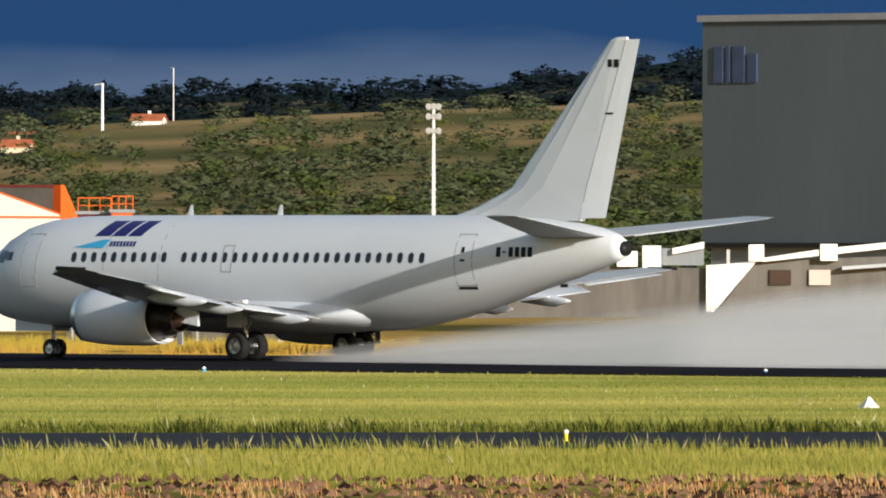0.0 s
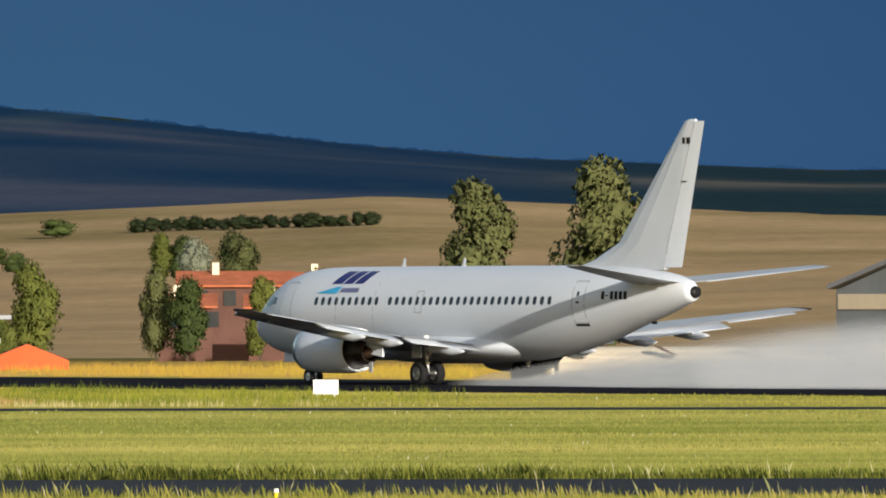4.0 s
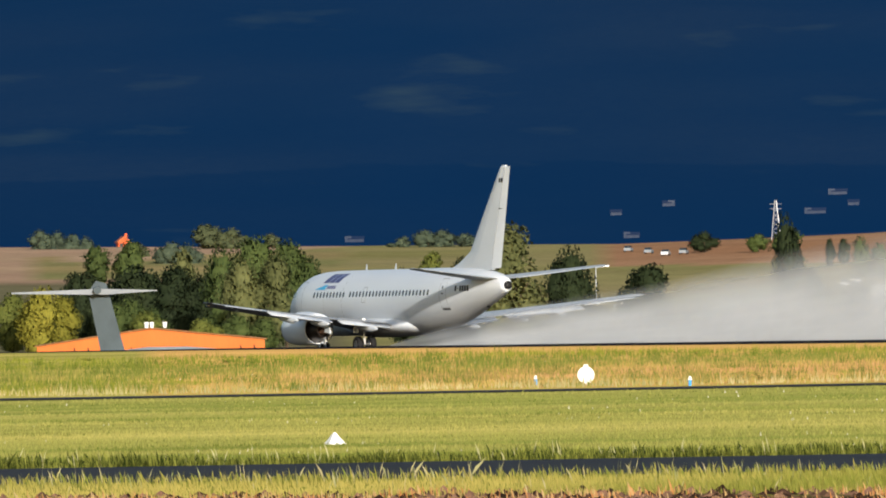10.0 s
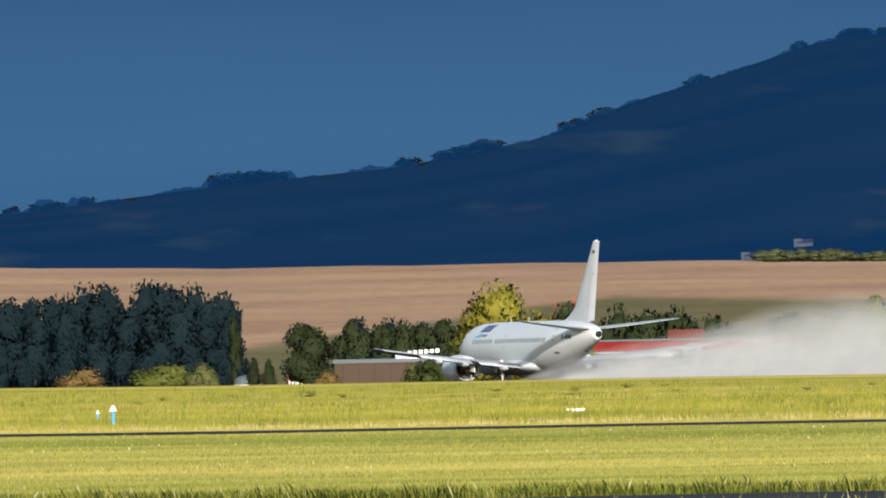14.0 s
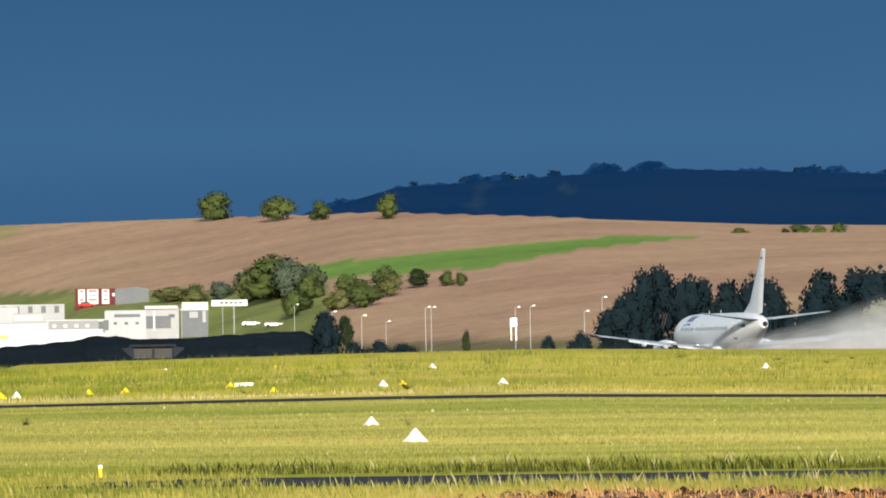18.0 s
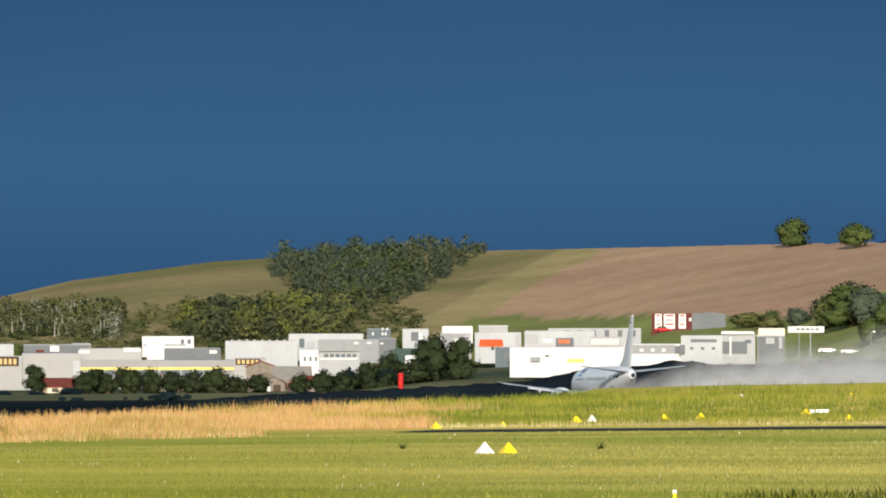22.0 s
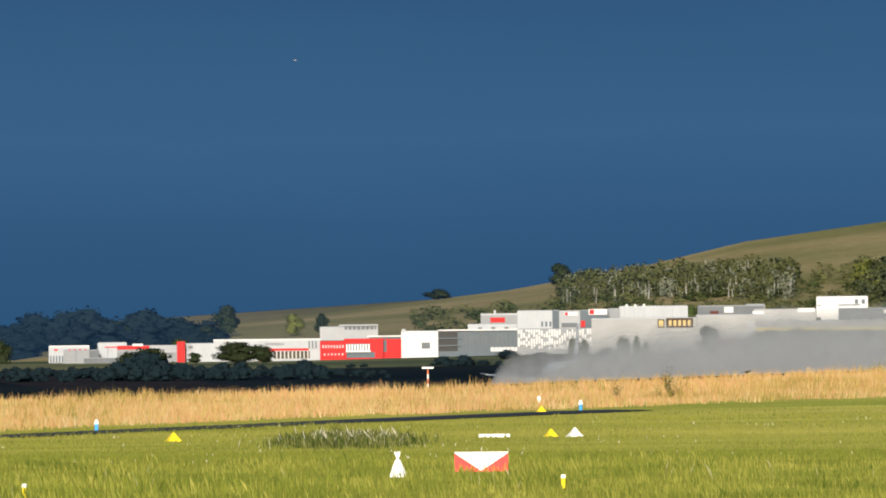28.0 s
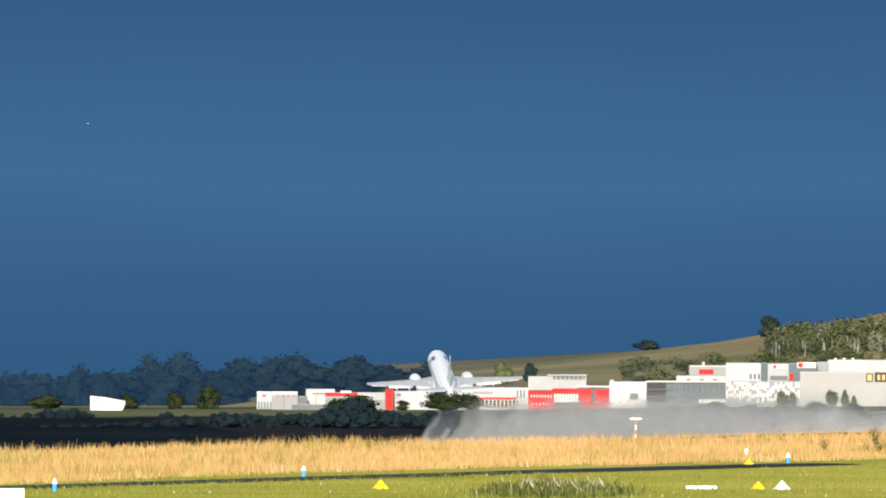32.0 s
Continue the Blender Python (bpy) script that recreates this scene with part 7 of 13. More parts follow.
            part("roof", prism(bmesh.new(), [(x0, za), (x1, zb), (x1, zb + 0.15), (x0, za + 0.15)], 0, 8), ORANGE_ROOF, t, "orange sheet roof slope")
        part("fascia", prism(bmesh.new(), [(0, ze - 0.15), (w, ze - 0.15), (w, ze + 0.25), (w / 2, ct + 0.05), (0, ze + 0.25)], -0.05, 0.05), ORANGE_ROOF, t, "orange gable board")
        panes(t, "door", GLASS_DARK, [(w * 0.35, w * 0.55, -0.8, ze - 0.5)], y=0.2)
    m, w = span(30.999, 32.033, 745)
    t = thing("grey_roofed_shed", m, "low dark shed with a pale grey roof", "shed")
    za, zb = 0.28, 1.49
    part("wall", boxes((0, w, 0, 8, -1.2, za)), BROWN_WALL, t)
    part("roof", prism(bmesh.new(), [(-0.3, za - 0.05), (w + 0.3, za - 0.05), (w - 1, zb), (5, zb)], -0.3, 8.3), GREY_ROOF, t, "pale grey roof")
    # hall with roof cowls
    m, w = span(32.2, 32.946, 860)
    t = thing("cowled_roof_hall", m, "grey hall with rows of white roof cowls", "hall")
    za, zb = 0.59, 2.30
    part("wall", boxes((0, w, 0, 18, -2, zb - 0.4)), GREY_CLAD, t)
    part("roof", boxes((-0.2, w + 0.2, -0.2, 18, zb - 0.4, zb - 0.1)), DARK_ROOF, t)
    az, r = 35.259, 900
    p = thing("white_silo", Matrix.Translation(polar(az, r, 0)), "slim white silo with a flat cap", "silo")
    part("shell", rod(bmesh.new(), (0, 0, -2), (0, 0, 5.36), 0.62, None, 18), WHITE_STEEL, p)
    part("cap", rod(bmesh.new(), (0, 0, 5.36), (0, 0, 5.51), 0.7, None, 18), STEEL, p)
    for i in range(9):
        x = 1.0 + i * w / 9
        part("cowl", boxes((x, x + 1.9, -0.15, 0.8, zb - 0.1, zb + 0.16)), PALE_WALL, t, "white roof cowl")
        part("cowl", boxes((x - 0.9, x + 1.2, -0.6, -0.1, za + 0.1, za + 0.42)), PALE_WALL, t, "white roof cowl")
    # houses with orange tile roofs
    for a, b, y0, y1, rr in ((33.758, 34.233, 5.43, 4.41, 980), (34.233, 34.513, 5.34, 4.28, 985), (33.663, 33.912, 3.80, 2.92, 960), (34.043, 34.352, 3.74, 2.86, 961)):
        m, w = span(a, b, rr)
        t = thing("tiled_house", m, "house with shade-toned walls and orange tiled roof behind trees", "house", "tiled houses")
        part("wall", boxes((0.2, w - 0.2, 0.2, 8, -1.5, y1)), SHADED_BRICK, t)
        part("roof", slab((-0.2, -0.2, y1), (w + 0.2, -0.2, y1), (w + 0.2, 4.2, y0), (-0.2, 4.2, y0), 0.15), TILE, t, "orange tile roof")
        part("roof", slab((-0.2, 4.2, y0), (w + 0.2, 4.2, y0), (w + 0.2, 8.4, y1), (-0.2, 8.4, y1), 0.15), TILE, t, "orange tile roof")
        panes(t, "window", GLASS_DARK, [(w * f, w * f + 0.9, y1 - 1.5, y1 - 0.4) for f in (0.15, 0.4, 0.65, 0.85)], y=0.12)
        part("chimney", boxes((w * 0.3, w * 0.3 + 0.5, 3, 3.5, y0 - 0.4, y0 + 0.6)), CREAM_WALL, t)
    # roadside billboard
    m, w = span(32.129, 32.486, 1150)
    t = thing("billboard", m, "white roadside hoarding with a red mark", "billboard")
    za, zb = 2.08, 3.84
    part("panel", boxes((0, w, 0, 0.3, za, zb)), WHITE_WALL, t)
    for x in (0.1, 0.5, 0.9):
        part("post", boxes((w * x, w * x + 0.2, 0.3, 0.5, -3, zb)), STEEL, t)
    for i, mt in enumerate((RED, RED, RED, SLATE_CLAD)):
        part("marking", boxes((w * (0.1 + 0.12 * i), w * (0.18 + 0.12 * i), -0.06, 0.0, za + 0.5, zb - 0.3)), mt, t, "plain coloured shape")
    # black-roofed hangar with the orange band
    xc, yc, ln, dp = 467.0, 804.0, 33.0, 38.5
    zr, ze, zo, zw = 9.26, 5.66, 4.19, 1.93
    zd = 3.47
    t = thing("orange_banded_hangar", Matrix.Translation((xc, yc, 0)), "white hangar with an orange band, black roof and brown gable", "hangar")
    part("roof", slab((-0.4, -0.4, ze), (ln, -0.4, ze), (ln, dp / 2, zr), (-0.4, dp / 2, zr), 0.3), DARK_ROOF, t, "black sheet roof")
    part("roof", slab((-0.4, dp / 2, zr), (ln, dp / 2, zr), (ln, dp + 0.4, ze), (-0.4, dp + 0.4, ze), 0.3), DARK_ROOF, t, "black sheet roof")
    part("band", boxes((3.2, ln, -0.3, 0.1, zo, ze - 0.02)), ORANGE, t, "broad orange band under the eaves")
    part("wall", boxes((0.1, ln, 0.0, 0.4, zw, zo)), WHITE_WALL, t, "white upper wall")
    part("wall", boxes((0.1, ln, 0.05, 0.45, -3, zw)), PINK_CLAD, t, "faded pinkish lower wall")
    part("wall", boxes((0.1, 3.2, 0.02, 0.4, zo, ze - 0.35)), BROWN_WALL, t, "brown corner panel")
    part("end_wall", boxes((ln - 0.4, ln - 0.05, 0.45, dp, -3, ze - 0.3)), WHITE_WALL, t)
    ribs(t, 0.3, ln, zw - 1.8, zw, 0.9, PINK_CLAD, name="cladding_rib", y=-0.02, d=0.06)
    turn = Matrix(((0, 1, 0, 0), (1, 0, 0, 0), (0, 0, 1, 0), (0, 0, 0, 1)))
    bm = prism(bmesh.new(), [(0, zd), (dp, zd), (dp, ze - 0.3), (dp / 2, zr - 0.3), (0, ze - 0.3)], 0, 0.3)
    bmesh.ops.transform(bm, matrix=turn, verts=bm.verts)
    bmesh.ops.recalc_face_normals(bm, faces=bm.faces[:])
    part("gable", bm, BROWN_CLAD, t, "weathered brown boarded gable")
    bmr = bmesh.new()
    y = 0.2
    while y < dp - 0.2:
        box(bmr, -0.045, 0.0, y, y + 0.2, zd, float(np.interp(y, (0, dp / 2, dp), (ze, zr, ze))) - 0.4)
        y += 0.62
    tagged(part("gable_board", bmr, BROWN_CLAD, t), kind="stuff")
    part("lintel", boxes((-0.4, 0.3, -1, dp + 6, zd - 0.25, zd + 0.1)), LIGHT_CLAD, t, "pale steel lintel over the doors")
    for i in range(11):
        ya = -0.5 + i * 4.0
        part("sliding_door", boxes((0.02 if i % 2 else 0.22, 0.2 if i % 2 else 0.4, ya, ya + 3.9, -2.5, zd - 0.25)), GREY_CLAD, t, "grey sliding hangar door")
        part("door_post", boxes((-0.3, 0.0, ya + 3.7, ya + 4.0, -2.5, zd - 0.25)), LIGHT_CLAD if i % 3 == 0 else GREY_CLAD, t)
    for i, f in enumerate((0.86, 0.5, 0.13)):
        for j in range(5):
            x = 2.9 + j * 6.1 + (1.2 if i == 2 else 0.5 * i)
            y, z = -0.4 + (dp / 2 + 0.4) * f, ze + (zr - ze) * f
            dz = (zr - ze) / (dp / 2) * 1.3
            if x > ln - 4:
                continue
            part("skylight", slab((x, y - 1.3, z - dz + 0.22), (x + 3.3, y - 1.3, z - dz + 0.22), (x + 3.3, y + 1.3, z + dz + 0.22), (x, y + 1.3, z + dz + 0.22), 0.18), GREY_CLAD, t, "pale translucent skylight panel")
            for q in range(5):
                xx = x + 0.12 + q * 0.63
                part("skylight_pane", slab((xx, y - 1.2, z - dz + 0.29), (xx + 0.5, y - 1.2, z - dz + 0.29), (xx + 0.5, y + 1.2, z + dz + 0.27), (xx, y + 1.2, z + dz + 0.27), 0.05), WHITE_WALL if (2 * q + 3 * j + i * j) % 7 == 0 else SKYLIGHT, t)
    # control tower
    r = 905
    az = 30.199
    zc0, zc1 = 2.31, 5.05
    t = thing("control_tower", Matrix.Translation(polar(az, r, 0)) @ pose(0, 0, 0, 0, 0, -az), "squat control tower with orange bands and green glass", "control tower")
    part("shaft", boxes((-1.9, 1.9, 0.5, 4, -3, zc0)), WHITE_WALL, t)
    hexa = [(2.7 * math.cos(a), 2.4 + 2.2 * math.sin(a)) for a in [radians(22.5 + 45 * i) for i in range(8)]]

    def drum(z0, z1, s0, s1):
        bm = bmesh.new()
        return loft(bm, [[(x * s, 2.4 + (y - 2.4) * s, z) for x, y in hexa] for z, s in ((z0, s0), (z1, s1))])

    hh = zc1 - zc0
    part("skirt", drum(zc0, zc0 + hh * 0.26, 0.86, 0.9), ORANGE, t, "orange band below the glass")
    part("glass", drum(zc0 + hh * 0.26, zc0 + hh * 0.72, 0.88, 1.02), TINTED, t, "green tinted control room glass")
    part("fascia", drum(zc0 + hh * 0.72, zc1, 1.08, 1.1), ORANGE, t, "orange band over the glass")
    for i in range(8):
        a, b = hexa[i], hexa[(i + 1) % 8]
        for f in (0.0, 0.33, 0.66):
            x, y = a[0] + (b[0] - a[0]) * f, a[1] + (b[1] - a[1]) * f
            bm = rod(bmesh.new(), (x * 0.89, 2.4 + (y - 2.4) * 0.89, zc0 + hh * 0.26), (x * 1.03, 2.4 + (y - 2.4) * 1.03, zc0 + hh * 0.72), 0.05, 0.05, 6)
            part("mullion", bm, WHITE_STEEL, t)
    part("roof", drum(zc1, zc1 + 0.12, 1.1, 1.05), GREY_ROOF, t)
    mast = thing("radio_mast", Matrix.Translation(polar(30.069, 903, 0)) @ pose(0, 0, 0, 0, 0, -29), "lattice radio mast with a red and white tip", "mast")
    zb, zt, zm = 5.04, 12.04, 9.42
    for dx, dy in ((-0.22, 0), (0.22, 0), (0, 0.4)):
        part("leg", rod(bmesh.new(), (dx, dy, zb - 2), (dx, dy, zm), 0.05), WHITE_STEEL, mast)
    for i in range(11):
        z = zb + (zm - zb) * i / 11
        part("brace", rod(bmesh.new(), (-0.22, 0, z), (0.22, 0, z + 0.35), 0.03), WHITE_STEEL, mast)
    for i in range(7):
        za = zm + (zt - zm) * i / 7
        part("tip_band", rod(bmesh.new(), (0, 0.1, za), (0, 0.1, za + (zt - zm) / 7), 0.075), RED_STEEL if i % 2 else WHITE_STEEL, mast, "red band" if i % 2 else "white band")
    for z in (zm - 0.4, zm - 1.4):
        part("aerial", rod(bmesh.new(), (-0.5, 0, z), (0.55, 0, z + 0.1), 0.04), WHITE_STEEL, mast)
        part("aerial", rod(bmesh.new(), (0.55, 0, z - 0.3), (0.55, 0, z + 0.5), 0.04), WHITE_STEEL, mast)
    for nm, az_, zt_, zb_, rr, tilt in (("aerial_pole", 29.528, 13.33, 7.34, 925, 0.0), ("aerial_pole", 30.383, 9.57, 5.61, 910, 0)):
        p = thing(nm, Matrix.Translation(polar(az_, rr, 0)), "thin white aerial pole with a red band", "aerial")
        part("pole", rod(bmesh.new(), (0, 0, zb_ - 1), (0, 0, zt_), 0.07, 0.035), WHITE_STEEL, p)
        part("band", rod(bmesh.new(), (0, 0, zb_ + (zt_ - zb_) * 0.28), (0, 0, zb_ + (zt_ - zb_) * 0.4), 0.085), RED_STEEL, p, "red band")
        part("arm", rod(bmesh.new(), (-0.5, 0, zt_ - 0.5), (0.5, 0, zt_ - 0.5), 0.03), WHITE_STEEL, p)
    # yellow saw-tooth hall
    r = 985
    m, w = front_y(28.382, 29.437, 862)
    t = thing("yellow_hall", m, "yellow hall with saw-tooth gables and ribbed glazing", "hall")
    zp, zv = 8.88, 6.71
    k = r / 24105
    step = 6.35
    n = int(w / step) + 1
    part("wall", boxes((-1.8, w, 0, 25, -3, zv)), YELLOW_WALL, t, "pale yellow front wall")
    for i in range(n):
        x = i * step - 0.2
        part("tooth", prism(bmesh.new(), [(x - (1.8 if i == 0 else 0), zv), (x + step - 0.2, zv), (x + step - 0.2, zv + 0.2), (x, zp)], 0.0, 0.6), YELLOW_WALL, t, "pale yellow gable")
        part("glazing", boxes((x, x + step - 0.1, 0.65, 0.8, zv, zp - 0.1)), BLACK_PAINT, t, "dark roof glazing")
        for q in range(7):
            xx = x + 0.3 + q * step / 7.2
            part("mullion", boxes((xx, xx + 0.16, 0.5, 0.66, zv, zp - 0.12)), WHITE_WALL, t)
        part("downpipe", rod(bmesh.new(), (x + step - 0.25, -0.1, -2), (x + step - 0.25, -0.1, zv), 0.09), CREAM_WALL, t)
    part("gutter", boxes((-0.2, w, 0.45, 0.9, zp - 0.12, zp + 0.02)), LIGHT_CLAD, t)
    # lean-to sheds before it
    block(28.595, 28.999, 950, -2, 3.79, 6, LIGHT_CLAD, "pale grey lean-to with dark openings", windows=2, name="lean_to")
    block(28.724, 28.974, 938, -2, 0.75, 5, WHITE_WALL, "white site cabin with two windows", windows=3, name="site_cabin")
    # grey hangar with tall sliding doors
    r = 960
    m, w = front_x(26.876, 28.278, 440)
    a0 = 26.876
    t = thing("grey_hangar", m, "grey hangar with tall ribbed sliding doors and a striped roof", "hangar")
    k = r / 24105
    ze, zr = 6.30, 8.75
    part("roof", slab((-0.3, -0.5, ze + 0.15), (w + 0.4, -0.5, ze + 0.15), (w - 6.4, 6, zr + 0.15), (-8.8, 6, zr + 0.15), 0.3), SLATE_CLAD, t, "dark grey roof sheet between paler ribs")
    part("roof", slab((-8.8, 6, zr + 0.15), (w - 6.4, 6, zr + 0.15), (w - 13, 12, ze + 0.15), (-17, 12, ze + 0.15), 0.3), DARK_ROOF, t, "dark roof sheet")
    for i in range(int(w / 0.85)):
        x, u = i * 0.85, i * 0.85 * (w + 2.4) / w - 8.8
        part("roof_rib", slab((x, -0.5, ze + 0.24), (x + 0.17, -0.5, ze + 0.24), (u + 0.17, 5.9, zr + 0.24), (u, 5.9, zr + 0.24), 0.09), LIGHT_CLAD, t)
    bm = bmesh.new()
    for q in (0.0, 0.25):
        bm.faces.new([bm.verts.new((x - q, y, z)) for x, y, z in ((w, 0.1, -3), (w, 0.1, ze - 0.1), (w - 6.4, 6, zr - 0.12), (w - 13, 12, ze - 0.1), (w - 13, 12, -3))])
    part("gable", bm, YELLOW_WALL, t, "pale yellow gable end")
    part("eaves", boxes((-0.2, w + 0.2, -0.5, -0.1, ze - 0.35, ze - 0.1)), SLATE_CLAD, t)
    # a dark block stands in for the shade inside the open bay
    part("interior", boxes((0.2, w - 6.2, 2.2, 5.5, -3, ze - 0.3)), SLATE_CLAD, t, "slate block for the unlit interior")
    zb = -3.0

    def leaf_door(a, b, mt, yy):
        xa, xb = on_x(a0, a, 440), on_x(a0, b, 440)
        part("sliding_door", boxes((xa, xb, yy, yy + 0.3, zb, ze - 0.35)), mt, t, "tall ribbed sliding door panel" if mt is not WHITE_WALL else "white door post")
        if mt is not WHITE_WALL:
            ribs(t, xa, xb, zb, ze - 0.4, 0.5, mt, name="door_rib", y=yy - 0.07, d=0.07)

    leaf_door(26.872, 26.903, WHITE_WALL, 0)
    leaf_door(26.903, 27.098, SLATE_CLAD, 1.2)
    leaf_door(27.098, 27.155, LIGHT_CLAD, 0.9)
    leaf_door(27.155, 27.245, SLATE_CLAD, 1.2)
    leaf_door(27.245, 27.305, LIGHT_CLAD, 0.6)
    leaf_door(27.305, 27.393, GREY_CLAD, 0.6)
    leaf_door(27.393, 27.568, LIGHT_CLAD, 0.0)
    leaf_door(27.568, 27.746, LIGHT_CLAD, 0.1)
    leaf_door(27.746, 27.765, WHITE_WALL, -0.1)
    leaf_door(27.765, 27.941, LIGHT_CLAD, 0.3)
    leaf_door(27.941, 27.972, WHITE_WALL, -0.05)
    leaf_door(28.167, 28.243, GREY_CLAD, 0.8)
    part("end_wall", boxes((w - 0.1, w + 0.2, 0, 3.4, 2.03, 6.36)), ORANGE_BROWN, t, "orange-brown boarded end wall")
    part("lean_to", boxes((-6.5, 0, 1, 8, -3, 6.28)), ORANGE_BROWN, t, "orange-brown boarded lean-to")
    part("lamp", rod(bmesh.new(), (w * 0.46, -0.6, ze), (w * 0.46 + 0.3, -1.3, ze + 0.05), 0.1), WHITE_STEEL, t)


build_airport()

# ---- masts, far houses, the industrial estate ----
def pylon(az, top, r, width, label, mat=STEEL):
    z0 = land(az, r)
    t = thing("pylon", Matrix.Translation(polar(az, r, z0)) @ pose(0, 0, 0, 0, 0, -az), label, "pylon")
    h = top - z0
    for sx in (-1, 1):
        for sy in (-1, 1):
            part("leg", rod(bmesh.new(), (sx * width / 2, sy * width / 2, -1), (sx * width * 0.08, sy * width * 0.08, h), width * 0.035, width * 0.025, 5), mat, t)
    for i in range(9):
        f = i / 9
        w = width * (0.5 - 0.42 * f)
        z = h * f
        part("brace", rod(bmesh.new(), (-w, -w, z), (w, -w, z + h / 9), width * 0.02, None, 4), mat, t)
        part("brace", rod(bmesh.new(), (w, -w, z), (-w, -w, z + h / 9), width * 0.02, None, 4), mat, t)
    for f in (0.78, 0.9):
        part("cross_arm", rod(bmesh.new(), (-width * 0.6, 0, h * f), (width * 0.6, 0, h * f), width * 0.025, None, 4), mat, t)
    return t


def lamp_post(az, top, r, label="slim grey street lamp post", arm=0.9, foot=None, thick=0.09):
    z0 = land(az, r) if foot is None else foot
    t = thing("lamp_post", Matrix.Translation(polar(az, r, z0)) @ pose(0, 0, 0, 0, 0, -az), label, "lamp post", "lamp posts")
    h = top - z0
    part("post", rod(bmesh.new(), (0, 0, -0.5), (0, 0, h), thick, thick * 0.7, 6), LIGHT_CLAD, t)
    part("arm", rod(bmesh.new(), (0, 0, h), (arm, 0, h + 0.15), thick * 0.7, None, 6), LIGHT_CLAD, t)
    part("lamp", boxes((arm * 0.7, arm * 1.4, -0.12, 0.12, h + 0.08, h + 0.22)), STEEL, t)
    return t


def build_masts():
    # flood-light mast behind the apron
    az, r = 45.051, 900
    z0, zt = 6.44, 13.53
    t = thing("flood_light_mast", Matrix.Translation(polar(az, r, 0)) @ pose(0, 0, 0, 0, 0, -az), "white apron mast with clusters of round flood lights", "flood light")
    part("mast", rod(bmesh.new(), (0, 0, -1), (0, 0, zt), 0.16, 0.1), WHITE_STEEL, t)
    for z in (zt - 0.1, zt - 0.75, zt - 1.7):
        for dx in (-0.33, 0.0, 0.33):
            part("lamp_head", rod(bmesh.new(), (dx, -0.3, z), (dx, 0.05, z + 0.05), 0.21, 0.14, 10), STEEL, t, "round grey lamp head")
        part("bracket", rod(bmesh.new(), (-0.5, 0, z - 0.2), (0.5, 0, z - 0.2), 0.05), STEEL, t)
    for i in range(7):
        part("rung", rod(bmesh.new(), (-0.22, 0, z0 + 0.5 * i), (0.22, 0, z0 + 0.5 * i), 0.03), STEEL, t)
    def lattice(az, top, r, w, lb):
        pylon(az, top, r, w, lb, RED_STEEL if "rusty" in lb else WHITE_STEEL if "pale" in lb else STEEL)

    def hill_pole(az, top, r, thick):
        z0 = land(az, r)
        t = thing("mast", Matrix.Translation(polar(az, r, z0)) @ pose(0, 0, 0, 0, 0, -az), "slim pale pole mast among the hillside trees", "mast")
        h = top - z0
        part("pole", rod(bmesh.new(), (0, 0, -1), (0, 0, h), thick, thick * 0.7, 8), WHITE_STEEL, t)
        part("arm", rod(bmesh.new(), (-thick * 5, 0, h - thick), (thick, 0, h), thick * 0.4, None, 6), STEEL, t)

    lattice(31.293, 33.32, 3250, 3.2, "grey steel lattice mast on the hill")
    lattice(25.148, 20.35, 3300, 2.4, "grey steel lattice pylon on the field")
    lattice(27.095, 28.99, 3350, 2.4, "grey steel lattice pylon on the field")
    hill_pole(43.658, 38.12, 2800, 0.34)
    hill_pole(42.103, 29.23, 2800, 0.14)
    hill_pole(42.966, 31.09, 2850, 0.14)
    hill_pole(43.957, 42.74, 2900, 0.14)
    lattice(18.536, 6.83, 2500, 0.7, "rusty orange crane mast in the field")
    lattice(18.453, 6.62, 2500, 0.5, "rusty orange crane mast in the field")
    def street_light(az, top, r):
        lamp_post(az, top, r, arm=0.8 if r < 1500 else 0.6, thick=0.055 if r < 1500 else 0.05)

    street_light(23.650, 1.14, 1150)
    street_light(23.937, 1.03, 1150)
    street_light(24.004, 1.15, 1150)
    street_light(24.343, 1.14, 1120)
    street_light(24.462, 1.10, 1120)
    street_light(24.387, 4.21, 1180)
    street_light(13.043, 0.12, 2250)
    street_light(13.312, 1.36, 2250)
    street_light(13.336, 1.34, 2255)
    street_light(13.690, 1.13, 2250)
    street_light(13.752, 1.27, 2255)
    street_light(12.918, 0.85, 2250)
    street_light(14.055, 2.58, 2250)
    street_light(12.761, 1.74, 2800)
    street_light(12.286, 2.07, 2850)
    street_light(12.505, 2.49, 2850)
    street_light(13.145, -0.98, 2300)
    street_light(13.980, 0.22, 2300)
    # mobile-phone mast and a slim dark tower block in the fields
    az, top = 20.962, 6.92
    t = thing("phone_mast", Matrix.Translation(polar(az, 1700, land(az, 1700))), "grey phone mast with three upright aerials", "mast")
    h = top - land(az, 1700)
    part("pole", rod(bmesh.new(), (0, 0, -1), (0, 0, h), 0.18, 0.12), STEEL, t)
    for dx in (-0.4, 0.0, 0.4):
        part("aerial", boxes((dx - 0.13, dx + 0.13, -0.25, -0.1, h - 1.1, h + 0.3)), GREY_CLAD, t)
    az, top = 21.556, 6.97
    t = thing("silo_tower", Matrix.Translation(polar(az, 1800, land(az, 1800))) @ pose(0, 0, 0, 0, 0, -az), "slim dark blue silo tower with a rounded top", "silo")
    h = top - land(az, 1800)
    part("shaft", boxes((-0.9, 0.9, 0, 1.8, -1, h - 1.0), ), BLACK_PAINT, t)
    part("cap", rod(bmesh.new(), (-0.9, 0.9, h - 1.0), (0.9, 0.9, h - 1.0), 0.95, None, 14), CAMOUFLAGE, t)
